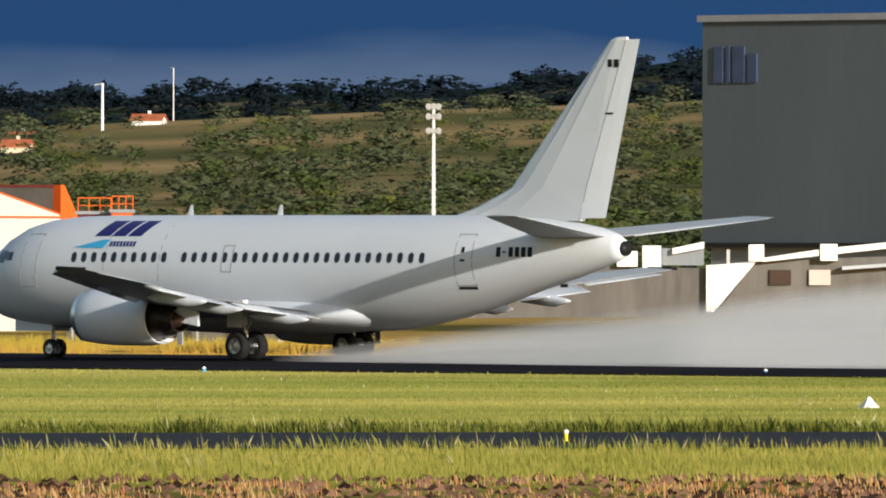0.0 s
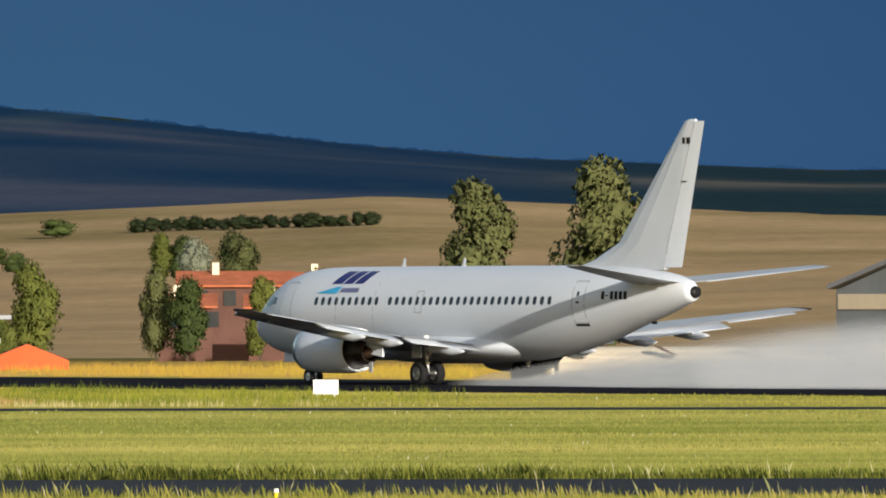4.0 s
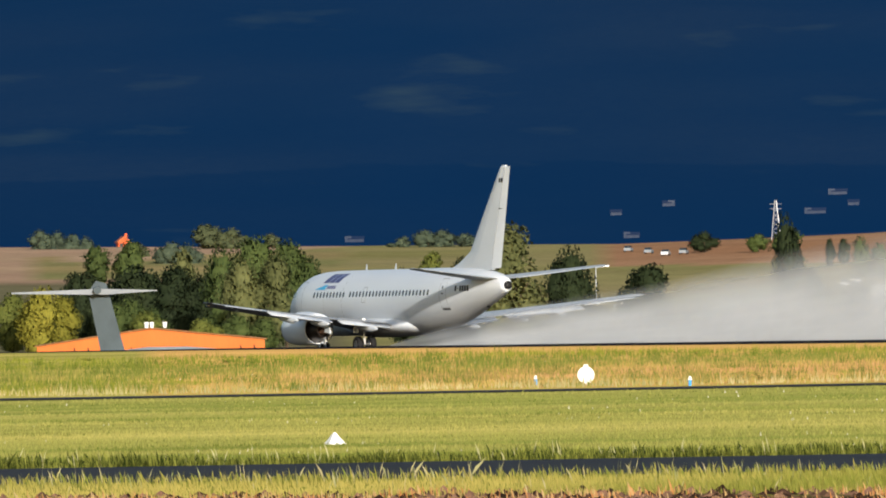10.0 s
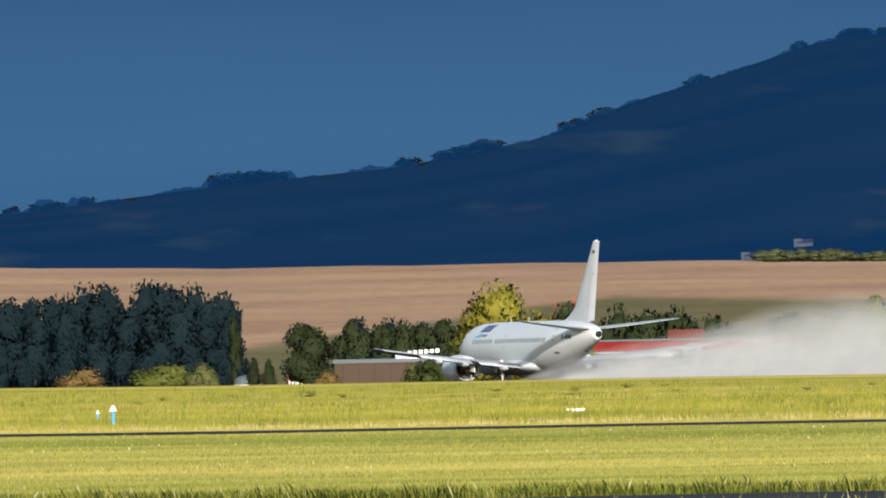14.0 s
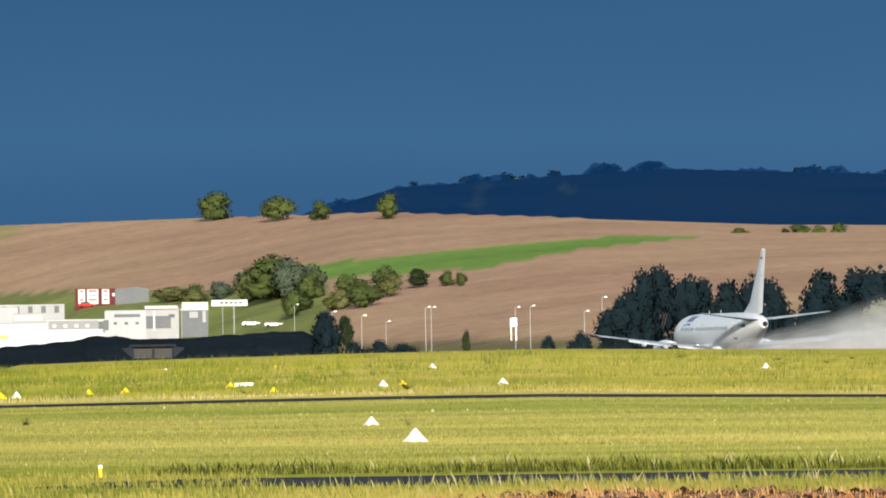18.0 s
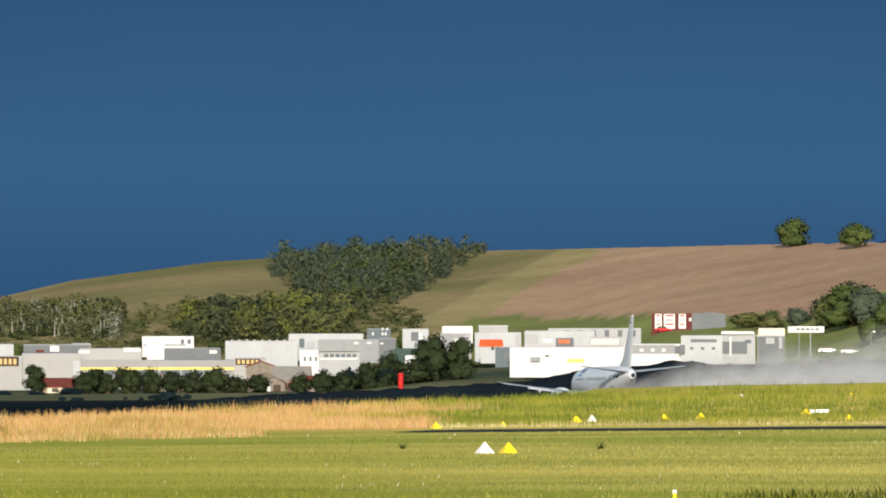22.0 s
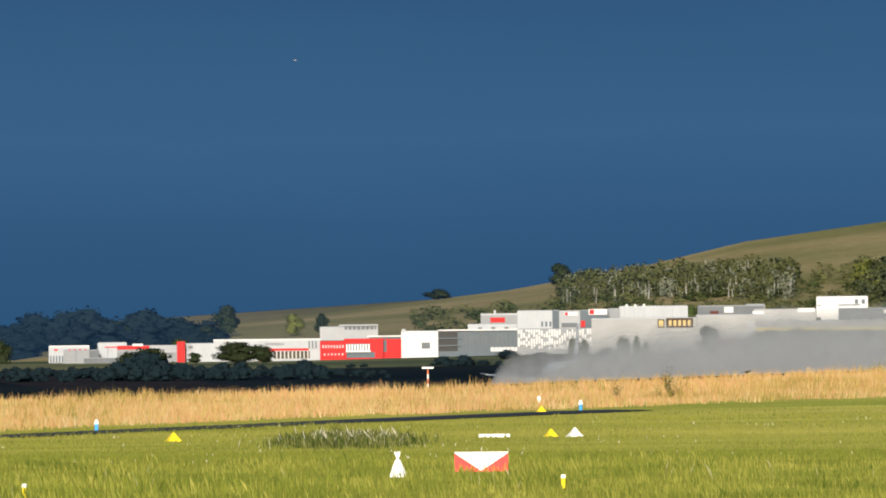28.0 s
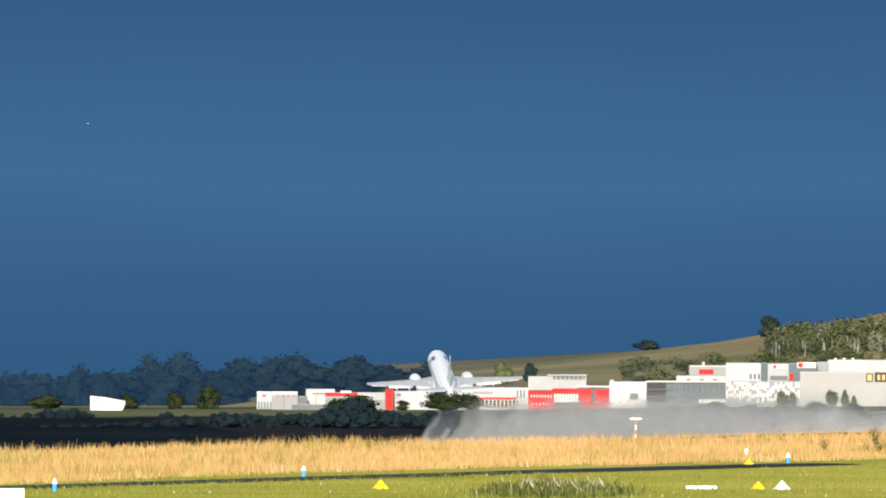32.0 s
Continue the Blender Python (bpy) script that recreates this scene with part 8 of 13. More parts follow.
    for i in range(3):
        part("panel", boxes((-0.6, 0.6, -0.06, 0.05, h - 2.4 - i * 1.9, h - 1.4 - i * 1.9)), CAMOUFLAGE, t)


build_masts()


VILLAGE_WALL = material("village_wall", (0.8, 0.8, 0.77), 0.8, scale=0.8, amount=0.25)
VILLAGE_ROOF = material("village_roof", (0.26, 0.22, 0.2), 0.8, scale=0.8, amount=0.3)


def build_far_houses():
    # white houses in the trees on the hill behind the hangars
    def hill_house(az, zt, r, w, wall, lb, tr):
        g = land(az, r)
        h = max(3.4, min(5.2, zt - g))
        # dark roofs left of azimuth 42.9 put cloud shade into the colour
        t = gable_house(az, r, w * 0.8, w * 0.75, h * 0.66, h, wall, lb, 70 + 0.5 * tr, roof=DARK_ROOF if az < 42.9 else None, group="hillside houses")
        t.location.z = zt - h

    hill_house(43.853, 32.13, 2850, 8.5, WHITE_WALL, "white house with a clay tile roof on the hillside", 20)
    hill_house(43.903, 24.60, 2700, 6.0, WHITE_WALL, "white house with a clay tile roof on the hillside", 35)
    hill_house(43.276, 20.86, 2600, 6.0, CREAM_WALL, "cream house with a clay tile roof on the hillside", 30)
    hill_house(43.323, 27.97, 2800, 7.0, WHITE_WALL, "white house with a clay tile roof on the hillside", 20)
    hill_house(43.929, 21.26, 2650, 5.0, WHITE_WALL, "small white house among trees", 15)
    hill_house(43.723, 17.45, 2500, 3.0, WHITE_WALL, "small white house among trees", 15)
    hill_house(44.749, 19.22, 2500, 6.0, CREAM_WALL, "low house with an orange roof among trees", 25)
    hill_house(44.975, 19.55, 2500, 7.0, CREAM_WALL, "low house with an orange roof among trees", 15)
    hill_house(43.252, 23.38, 2650, 6.0, CREAM_WALL, "cream house with a clay tile roof on the hillside", 10)
    hill_house(42.723, 26.08, 2700, 9.0, WHITE_WALL, "white hillside house with a roof toned dark for shade", 20)
    hill_house(42.849, 23.91, 2650, 5.0, WHITE_WALL, "white hillside house with a roof toned dark for shade", 20)
    hill_house(42.077, 19.88, 2500, 9.0, CREAM_WALL, "hillside house with a roof toned dark for shade", 10)
    hill_house(41.459, 19.05, 2500, 6.5, WHITE_WALL, "white house below the dark hills", 10)
    hill_house(41.708, 17.93, 2450, 8.0, CREAM_WALL, "hillside house with a roof toned dark for shade", 10)
    hill_house(43.301, 24.71, 2600, 7.0, CREAM_WALL, "cream house with a clay tile roof on the hillside", 20)
    hill_house(42.238, 21.81, 2600, 5.0, CREAM_WALL, "hillside house with a roof toned dark for shade", 20)
    hill_house(43.752, 18.20, 2500, 4.0, WHITE_WALL, "small white house among trees", 20)
    hill_house(43.966, 18.20, 2500, 4.5, CREAM_WALL, "house with a clay tile roof on the hillside", 20)
    hill_house(39.978, 20.22, 2600, 5.0, WHITE_WALL, "white house below the dark hills", 10)
    hill_house(40.161, 20.65, 2600, 4.0, WHITE_WALL, "white house below the dark hills", 10)
    hill_house(40.743, 20.10, 2600, 4.0, WHITE_WALL, "white house below the dark hills", 20)
    hill_house(40.239, 18.24, 2500, 3.2, WHITE_WALL, "small white house below the dark hills", 10)

    # orange water tower and a slim red crane beside the houses
    t = thing("water_tower", Matrix.Translation(polar(43.153, 2650, 25.86)), "orange cylindrical water tower among houses", "tower")
    part("drum", rod(bmesh.new(), (0, 0, 0.8), (0, 0, 4.54), 0.72, None, 18), TILE, t)
    part("cap", rod(bmesh.new(), (0, 0, 4.54), (0, 0, 4.84), 0.72, 0.3, 18), TILE, t)
    part("base", rod(bmesh.new(), (0, 0, -3), (0, 0, 0.8), 0.6, None, 14), CONCRETE, t)
    t = thing("tower_crane", Matrix.Translation(polar(43.193, 2650, 25.85)) @ pose(0, 0, 0, 0, 0, -43.2), "slim dull red tower crane over the houses", "crane")
    h = 9.78
    for sx in (-0.3, 0.3):
        part("mast_leg", boxes((sx - 0.07, sx + 0.07, -0.1, 0.1, -3, h)), TILE, t)
    for i in range(9):
        z = i * h / 9
        part("brace", prism(bmesh.new(), [(-0.3, z), (-0.2, z), (0.3, z + h / 9), (0.2, z + h / 9)], -0.06, 0.06), TILE, t)
    part("jib", boxes((-4.95, 0.9, -0.1, 0.1, h - 0.12, h + 0.12)), BROWN_WALL, t)
    part("counterweight", boxes((0.5, 1.1, -0.3, 0.3, h - 0.7, h - 0.1)), CONCRETE, t)
    part("tie", prism(bmesh.new(), [(0, h + 0.9), (-3.46, h + 0.1), (-3.26, h + 0.1), (0.1, h + 0.9)], -0.04, 0.04), BROWN_WALL, t)
    # villages under the dark mountain, and farm houses on the brown crest
    def village_house(az, zt, r, w, lb):
        e = (zt - 2.5 - EYE[2]) / r
        r = crest(az)[0] + 190
        while r < 4640 and (land(az, r) - EYE[2]) / r < e:
            r += 10
        # long low houses side on, with a wing or a shed beside most of them
        z0 = land(az, r)
        t = thing("house", Matrix.Translation(polar(az, r, z0)) @ pose(0, 0, 0, 0, 0, 90 - az), lb, "house", "hill village houses")
        k = 1.35 if az < 22 else 1.0
        t.matrix_world = t.matrix_world @ Matrix.Diagonal((k, k, k, 1))
        b = 0.6 * w
        part("wall", prism(bmesh.new(), [(-1.1, -1.0), (1.1, -1.0), (1.1, 0.75), (0, 1.35), (-1.1, 0.75)], -b / 2, b / 2), VILLAGE_WALL, t)
        for sx in (-1, 1):
            part("roof", prism(bmesh.new(), [(0, 1.36), (sx * 1.25, 0.68), (sx * 1.25, 0.76), (0, 1.46)], -b / 2 - 0.15, b / 2 + 0.15), VILLAGE_ROOF, t)
        if int(az * 1000) % 3:
            q = b * (0.5 if int(az * 1000) % 2 else -0.5)
            part("wing", boxes((-0.9, 0.9, q - 0.9, q + 0.9, -1.0, 1.5 if int(az * 1000) % 5 else 0.5)), VILLAGE_WALL, t)

    village_house(25.417, 25.08, 3620, 7.0, "dim grey house in the hill village")
    village_house(25.321, 20.59, 3600, 8.0, "dim grey house in the hill village")
    village_house(25.476, 22.70, 3610, 5.0, "dim grey house in the hill village")
    village_house(25.773, 23.90, 3620, 5.0, "dim grey house in the hill village")
    village_house(25.951, 22.78, 3620, 7.0, "dim grey house in the hill village")
    village_house(26.137, 21.66, 3620, 7.0, "dim grey house in the hill village")
    village_house(26.320, 21.74, 3620, 4.0, "dim grey house in the hill village")
    village_house(26.474, 20.50, 3620, 7.0, "dim grey house in the hill village")
    village_house(26.629, 22.11, 3620, 6.0, "dim grey house in the hill village")
    village_house(25.713, 19.38, 3600, 6.0, "dim grey house in the hill village")
    village_house(25.783, 15.68, 3590, 9.0, "dim grey house in the hill village")
    village_house(24.547, 14.77, 3590, 5.5, "dim grey house in the hill village")
    village_house(24.477, 20.85, 3600, 5.0, "dim grey house in the hill village")
    village_house(24.692, 23.04, 3610, 4.0, "dim red-walled house in the hill village")
    village_house(23.381, 14.50, 3420, 7.0, "grey house on the field's crest")
    village_house(19.513, 21.90, 3480, 5.0, "pale house on the hill crest")
    village_house(19.985, 19.25, 3470, 8.0, "pale house on the hill crest")
    village_house(20.255, 22.97, 3490, 5.0, "pale house on the hill crest")
    village_house(20.361, 19.52, 3470, 9.0, "pale house on the hill crest")
    village_house(20.793, 16.87, 3440, 6.0, "pale house on the hill crest")
    village_house(19.291, 18.51, 3450, 5.0, "pale house on the hill crest")
    village_house(20.123, 19.89, 3470, 4.0, "pale house on the hill crest")
    az, zt = 22.402, 14.65
    t = gable_house(az, 3380, 3.0, 3.0, 2.4, 3.6, ORANGE_ROOF, "small orange-walled house on the field's crest", 10)
    t.location.z = zt - 3.6


build_far_houses()


def build_estate():
    """The industrial estate beyond the runway's end."""
    W, BR = PALE_WALL, material("bright_white_cladding", (0.5, 0.5, 0.49), 0.6, scale=0.2, amount=0.1, fine=2.0)
    Lg = material("grey_estate_cladding", (0.21, 0.22, 0.23), 0.6, scale=0.2, amount=0.15, fine=2.0)
    Lg2 = material("light_estate_cladding", (0.285, 0.295, 0.305), 0.6, scale=0.2, amount=0.12, fine=2.0)
    Gy = material("mid_grey_cladding", (0.11, 0.12, 0.13), 0.6, scale=0.2, amount=0.2, fine=2.0)
    PG = material("pale_grey_panels", (0.27, 0.272, 0.268), 0.6, scale=0.2, amount=0.08)
    PG2 = material("dull_grey_panels", (0.225, 0.227, 0.225), 0.6, scale=0.2, amount=0.08)
    YELLOW_BAND = material("pale_yellow_band", (0.55, 0.46, 0.13), 0.6, scale=0.3, amount=0.15)
    SIGN_TAN = material("tan_lettering", (0.42, 0.32, 0.14), 0.6, scale=0.5, amount=0.1)
    GLASS_BLUE = material("blue_glass", (0.03, 0.07, 0.1), 0.15, scale=1.0, amount=0.4, spec=0.5)
    DARKGREEN = material("dark_green_sheet", (0.03, 0.055, 0.045), 0.6, scale=0.3, amount=0.2)
    STONE = material("rubble_stone", (0.17, 0.145, 0.12), 0.9, scale=0.8, amount=0.35, fine=5.0)
    STONE_ROOF = material("weathered_sheet_roof", (0.1, 0.085, 0.075), 0.85, scale=0.6, amount=0.3, fine=5.0)
    PALE_ROOF = material("pale_sheet_roof", (0.2, 0.19, 0.175), 0.8, scale=0.6, amount=0.2, fine=5.0)
    DARK_TILE = material("dark_red_tile", (0.13, 0.035, 0.025), 0.85, scale=0.8, amount=0.35, fine=6.0)
    # recesses, openings and the roof's underside are flat panels, shade as dark colour
    proud = {"coping": 0.14, "roof_edge": 0.9, "canopy": 0.9, "balcony": 0.7, "pillar": 0.45, "sign": 0.2, "lettering": 0.28, "mullion": 0.16, "fin": 0.3, "stripe": 0.1, "pane": 0.12, "plinth": 0.25, "flag": 0.6, "roof_unit": 0.2, "roof_vent": 0.2, "dome": 0.3}

    def hall(name, lb, a0, a1, r, zb, zt, depth, wall, roof, details=()):
        """A flat-roofed building of the estate; details: part, azimuths, foot, top, material."""
        m, w = span(a0, a1, r)
        t = thing(name, m, lb, "building", "industrial estate")
        part("wall", boxes((0, w, 0, depth, zb - 3, zt)), wall, t)
        part("roof", boxes((0.15, w - 0.15, 0.2, depth - 0.2, zt - 0.02, zt + 0.12)), roof, t)
        for i, (nm, b0, b1, z0, z1, mt) in enumerate(details):
            x0, x1 = (b0 - a0) / (a1 - a0) * w, (b1 - a0) / (a1 - a0) * w
            y = -proud.get(nm, 0.06) - 0.004 * (i % 5)
            part(nm, boxes((x0, x1, y, 0.35 if nm.startswith("roof") else 0.02, z0, z1)), mt, t)
        return t

    def cottage(kind, lb, a0, a1, r, zb, ze, zr, wall, roof, details):
        """An old house or barn, its gable or its eaves to the runway."""
        m, w = span(a0, a1, r)
        t = thing("barn" if "barn" in lb or "shed" in lb else "house", m, lb, "building")
        d = w * 0.8
        if kind == "gable":
            part("wall", prism(bmesh.new(), [(0, zb - 3), (w, zb - 3), (w, ze), (w / 2, zr - 0.15), (0, ze)], 0, d), wall, t)
            for s, x0 in ((1, 0), (-1, w)):
                k = s * 0.35
                part("roof", prism(bmesh.new(), [(w / 2, zr - 0.12), (x0 - k, ze - 0.25), (x0 - k, ze), (w / 2, zr + 0.15)], -0.4, d + 0.4), roof, t)
        else:
            part("wall", boxes((0, w, 0, d, zb - 3, ze)), wall, t)
            part("roof", slab((-0.4, -0.5, ze - 0.1), (w + 0.4, -0.5, ze - 0.1), (w + 0.1, d / 2, zr), (-0.1, d / 2, zr), 0.25), roof, t)
            part("roof", slab((-0.1, d / 2, zr), (w + 0.1, d / 2, zr), (w + 0.4, d + 0.5, ze - 0.1), (-0.4, d + 0.5, ze - 0.1), 0.25), roof, t)
        for nm, b0, b1, z0, z1, mt in details:
            part(nm, boxes(((b0 - a0) / (a1 - a0) * w, (b1 - a0) / (a1 - a0) * w, -0.08, 0.02, z0, z1)), mt, t)

    # name, label, azimuths, distance, foot, top, depth, wall, roof, details
    hall("retail_hall", "white retail hall with dark columns at its base", 6.4663, 6.6374, 3325, -13.60, -9.60, 15, W, GREY_ROOF,
         [("pillar", 6.4724, 6.4773, -13.60, -11.94, SLATE_CLAD), ("pillar", 6.4847, 6.4897, -13.60, -11.94, SLATE_CLAD), ("pillar", 6.4971, 6.5020, -13.60, -11.94, SLATE_CLAD), ("pillar", 6.5094, 6.5144, -13.60, -11.94, SLATE_CLAD), ("pillar", 6.5218, 6.5267, -13.60, -11.94, SLATE_CLAD), ("sign", 6.4901, 6.5043, -10.70, -10.29, RED), ("coping", 6.4663, 6.6374, -9.81, -9.46, BR)])
    hall("store", "plain grey store before the retail hall", 6.5281, 6.6374, 3302, -13.48, -10.46, 15, Lg, GREY_ROOF,
         [("joint", 6.5804, 6.5823, -13.34, -10.60, Gy), ("roof_unit", 6.5502, 6.5570, -10.52, -10.19, RED), ("roof_unit", 6.5728, 6.5796, -10.52, -10.19, RED), ("roof_unit", 6.5954, 6.6022, -10.52, -10.19, RED), ("roof_unit", 6.6180, 6.6247, -10.52, -10.19, RED)])
    hall("store", "dull grey link block between stores", 6.6374, 6.6790, 3303, -12.80, -10.61, 15, Gy, GREY_ROOF)
    hall("low_wall", "low grey boundary wall before the stores", 6.6136, 6.7966, 3296, -13.52, -12.49, 4, Gy, GREY_ROOF)
    hall("store", "white store with a red line under its roof", 6.6730, 6.7942, 3322, -12.62, -8.90, 15, W, GREY_ROOF,
         [("stripe", 6.7016, 6.7562, -10.07, -9.80, RED), ("joint", 6.7134, 6.7151, -12.48, -10.00, Gy)])
    hall("shop", "grey shop with a red band under its roof", 6.7538, 7.0177, 3315, -13.41, -9.70, 15, Lg, GREY_ROOF,
         [("stripe", 6.7538, 6.8893, -10.52, -9.63, RED), ("panel", 6.8917, 7.0034, -11.35, -9.56, Lg2), ("coping", 6.8180, 6.8632, -9.70, -9.15, BR)])
    hall("corner_tower", "red corner tower of the retail hall", 7.0058, 7.0391, 3306, -11.31, -8.70, 6, RED, DARK_RED)
    hall("retail_hall", "white hall with a pale grey upper panel", 7.0177, 7.2126, 3312, -13.95, -9.28, 15, W, GREY_ROOF,
         [("panel", 7.0390, 7.0676, -11.06, -9.21, Lg2), ("sign", 7.0533, 7.0723, -10.38, -9.83, Gy)])
    hall("retail_hall", "long white retail hall over a dark glazed arcade", 7.1603, 7.6071, 3310, -13.80, -8.45, 40, W, GREY_ROOF,
         [("stripe", 7.3623, 7.5596, -11.20, -10.65, RED), ("glazing", 7.4122, 7.5643, -13.12, -11.33, GLASS_DARK), ("pillar", 7.4233, 7.4269, -13.12, -11.33, BR), ("pillar", 7.4397, 7.4433, -13.12, -11.33, BR), ("pillar", 7.4561, 7.4597, -13.12, -11.33, BR), ("pillar", 7.4725, 7.4761, -13.12, -11.33, BR), ("pillar", 7.4888, 7.4924, -13.12, -11.33, BR), ("pillar", 7.5052, 7.5088, -13.12, -11.33, BR), ("pillar", 7.5216, 7.5252, -13.12, -11.33, BR), ("pillar", 7.5380, 7.5416, -13.12, -11.33, BR), ("pillar", 7.5543, 7.5579, -13.12, -11.33, BR), ("lettering", 7.3765, 7.3811, -9.82, -9.27, Gy), ("lettering", 7.3857, 7.3904, -9.82, -9.27, Gy), ("lettering", 7.3950, 7.3996, -9.82, -9.27, Gy), ("lettering", 7.4042, 7.4088, -9.82, -9.27, Gy), ("lettering", 7.4135, 7.4181, -9.82, -9.27, Gy), ("lettering", 7.4227, 7.4273, -9.82, -9.27, Gy), ("lettering", 7.4320, 7.4366, -9.82, -9.27, Gy), ("lettering", 7.4412, 7.4458, -9.82, -9.27, Gy), ("lettering", 7.4504, 7.4551, -9.82, -9.27, Gy), ("coping", 7.1603, 7.6071, -8.65, -8.31, BR), ("flag", 7.5596, 7.5643, -10.65, -8.86, SLATE_CLAD), ("flag", 7.5738, 7.5786, -10.65, -8.86, SLATE_CLAD), ("flag", 7.5881, 7.5929, -10.65, -8.86, SLATE_CLAD)])
    hall("restaurant", "red restaurant block with two rows of small white windows", 7.6071, 7.7165, 3305, -12.96, -8.98, 15, RED, DARK_RED,
         [("window", 7.6181, 7.6223, -10.63, -9.94, BR), ("window", 7.6300, 7.6342, -10.63, -9.94, BR), ("window", 7.6419, 7.6460, -10.63, -9.94, BR), ("window", 7.6538, 7.6579, -10.63, -9.94, BR), ("window", 7.6656, 7.6698, -10.63, -9.94, BR), ("window", 7.6775, 7.6817, -10.63, -9.94, BR), ("window", 7.6894, 7.6936, -10.63, -9.94, BR), ("window", 7.7013, 7.7055, -10.63, -9.94, BR), ("window", 7.6243, 7.6288, -12.41, -12.00, BR), ("window", 7.6393, 7.6438, -12.41, -12.00, BR), ("window", 7.6544, 7.6589, -12.41, -12.00, BR), ("window", 7.6694, 7.6739, -12.41, -12.00, BR), ("window", 7.6845, 7.6890, -12.41, -12.00, BR), ("window", 7.6995, 7.7040, -12.41, -12.00, BR)])
    hall("shop", "red-roofed shop with a glazed front", 7.7069, 7.8733, 3306, -13.10, -8.57, 15, RED, RED,
         [("glazing", 7.7117, 7.8186, -11.59, -9.67, Gy), ("mullion", 7.7184, 7.7213, -11.45, -9.81, STEEL), ("mullion", 7.7300, 7.7330, -11.45, -9.81, STEEL), ("mullion", 7.7417, 7.7446, -11.45, -9.81, STEEL), ("mullion", 7.7533, 7.7562, -11.45, -9.81, STEEL), ("mullion", 7.7649, 7.7678, -11.45, -9.81, STEEL), ("mullion", 7.7765, 7.7794, -11.45, -9.81, STEEL), ("mullion", 7.7881, 7.7911, -11.45, -9.81, STEEL), ("mullion", 7.7998, 7.8027, -11.45, -9.81, STEEL), ("mullion", 7.8114, 7.8143, -11.46, -9.81, STEEL), ("canopy", 7.7069, 7.8210, -11.73, -11.39, BR), ("opening", 7.7188, 7.8377, -13.10, -11.73, SLATE_CLAD)])
    hall("shop", "low red shop wing under a white roof edge", 7.8377, 7.9494, 3309, -11.88, -8.31, 15, RED, RED,
         [("glazing", 7.8353, 7.8876, -11.74, -8.86, SLATE_CLAD), ("roof_edge", 7.8068, 7.9826, -8.11, -7.76, BR), ("soffit", 7.8139, 7.9826, -8.59, -8.11, SLATE_CLAD)])
    hall("showroom", "white showroom block with a grey door", 7.9494, 8.1039, 3308, -11.74, -6.80, 20, BR, GREY_ROOF,
         [("door", 8.0349, 8.0706, -11.05, -9.55, Gy), ("roof_unit", 7.9518, 7.9684, -7.07, -6.25, W)])
    hall("office_building", "dark glazed office building under a thin white roof", 8.1039, 8.4389, 3307, -11.74, -6.66, 25, SLATE_CLAD, GREY_ROOF,
         [("roof_edge", 8.1039, 8.4437, -6.80, -6.46, BR), ("recess", 8.1062, 8.1870, -11.74, -7.07, BLACK_PAINT), ("balcony", 8.1062, 8.2060, -8.72, -8.44, SLATE_CLAD), ("balcony", 8.1062, 8.2060, -10.50, -10.23, SLATE_CLAD), ("fin", 8.2037, 8.2064, -11.60, -6.94, Gy), ("fin", 8.2206, 8.2233, -11.60, -6.94, Gy), ("fin", 8.2376, 8.2403, -11.60, -6.94, Gy), ("fin", 8.2546, 8.2573, -11.60, -6.94, Gy), ("fin", 8.2715, 8.2743, -11.60, -6.94, Gy), ("fin", 8.2885, 8.2912, -11.60, -6.94, Gy), ("fin", 8.3055, 8.3082, -11.60, -6.94, Gy), ("fin", 8.3225, 8.3252, -11.60, -6.94, Gy), ("fin", 8.3394, 8.3422, -11.60, -6.94, Gy), ("fin", 8.3564, 8.3591, -11.60, -6.94, Gy), ("fin", 8.3734, 8.3761, -11.60, -6.94, Gy), ("fin", 8.3904, 8.3931, -11.60, -6.94, Gy), ("fin", 8.4073, 8.4100, -11.60, -6.94, Gy), ("fin", 8.4243, 8.4270, -11.60, -6.94, Gy), ("pane", 8.2094, 8.2164, -9.27, -7.76, GLASS_BLUE), ("pane", 8.2327, 8.2397, -9.27, -7.76, GLASS_BLUE), ("pane", 8.2560, 8.2630, -9.27, -7.76, GLASS_BLUE), ("pane", 8.2793, 8.2863, -9.27, -7.76, GLASS_BLUE), ("pane", 8.3026, 8.3096, -9.27, -7.76, GLASS_BLUE), ("pane", 8.3259, 8.3329, -9.27, -7.76, GLASS_BLUE), ("pane", 8.3492, 8.3561, -9.27, -7.76, GLASS_BLUE), ("pane", 8.3724, 8.3794, -9.27, -7.76, GLASS_BLUE), ("pane", 8.3957, 8.4027, -9.27, -7.76, GLASS_BLUE), ("pane", 8.4190, 8.4260, -9.27, -7.76, GLASS_BLUE), ("plinth", 8.3248, 8.4436, -11.87, -10.91, BR)])
    hall("office_block", "office block clad in mottled white and grey strips", 8.4365, 8.7573, 3304, -11.86, -6.65, 28, Lg, GREY_ROOF)
    hall("workshop", "low white workshop on the rise", 8.2298, 8.4365, 3345, -6.78, -5.40, 15, W, GREY_ROOF,
         [("opening", 8.2730, 8.2896, -6.78, -6.09, Gy), ("opening", 8.3284, 8.3451, -6.78, -6.09, Gy), ("opening", 8.3839, 8.4005, -6.78, -6.09, Gy)])
    hall("workshop", "grey and white workshop with a red panel", 8.2845, 8.4389, 3370, -6.86, -2.95, 15, Lg, GREY_ROOF,
         [("panel", 8.3249, 8.3866, -5.05, -3.79, RED), ("coping", 8.2845, 8.4389, -3.23, -2.81, W), ("window", 8.3391, 8.3486, -2.95, -1.97, W)])
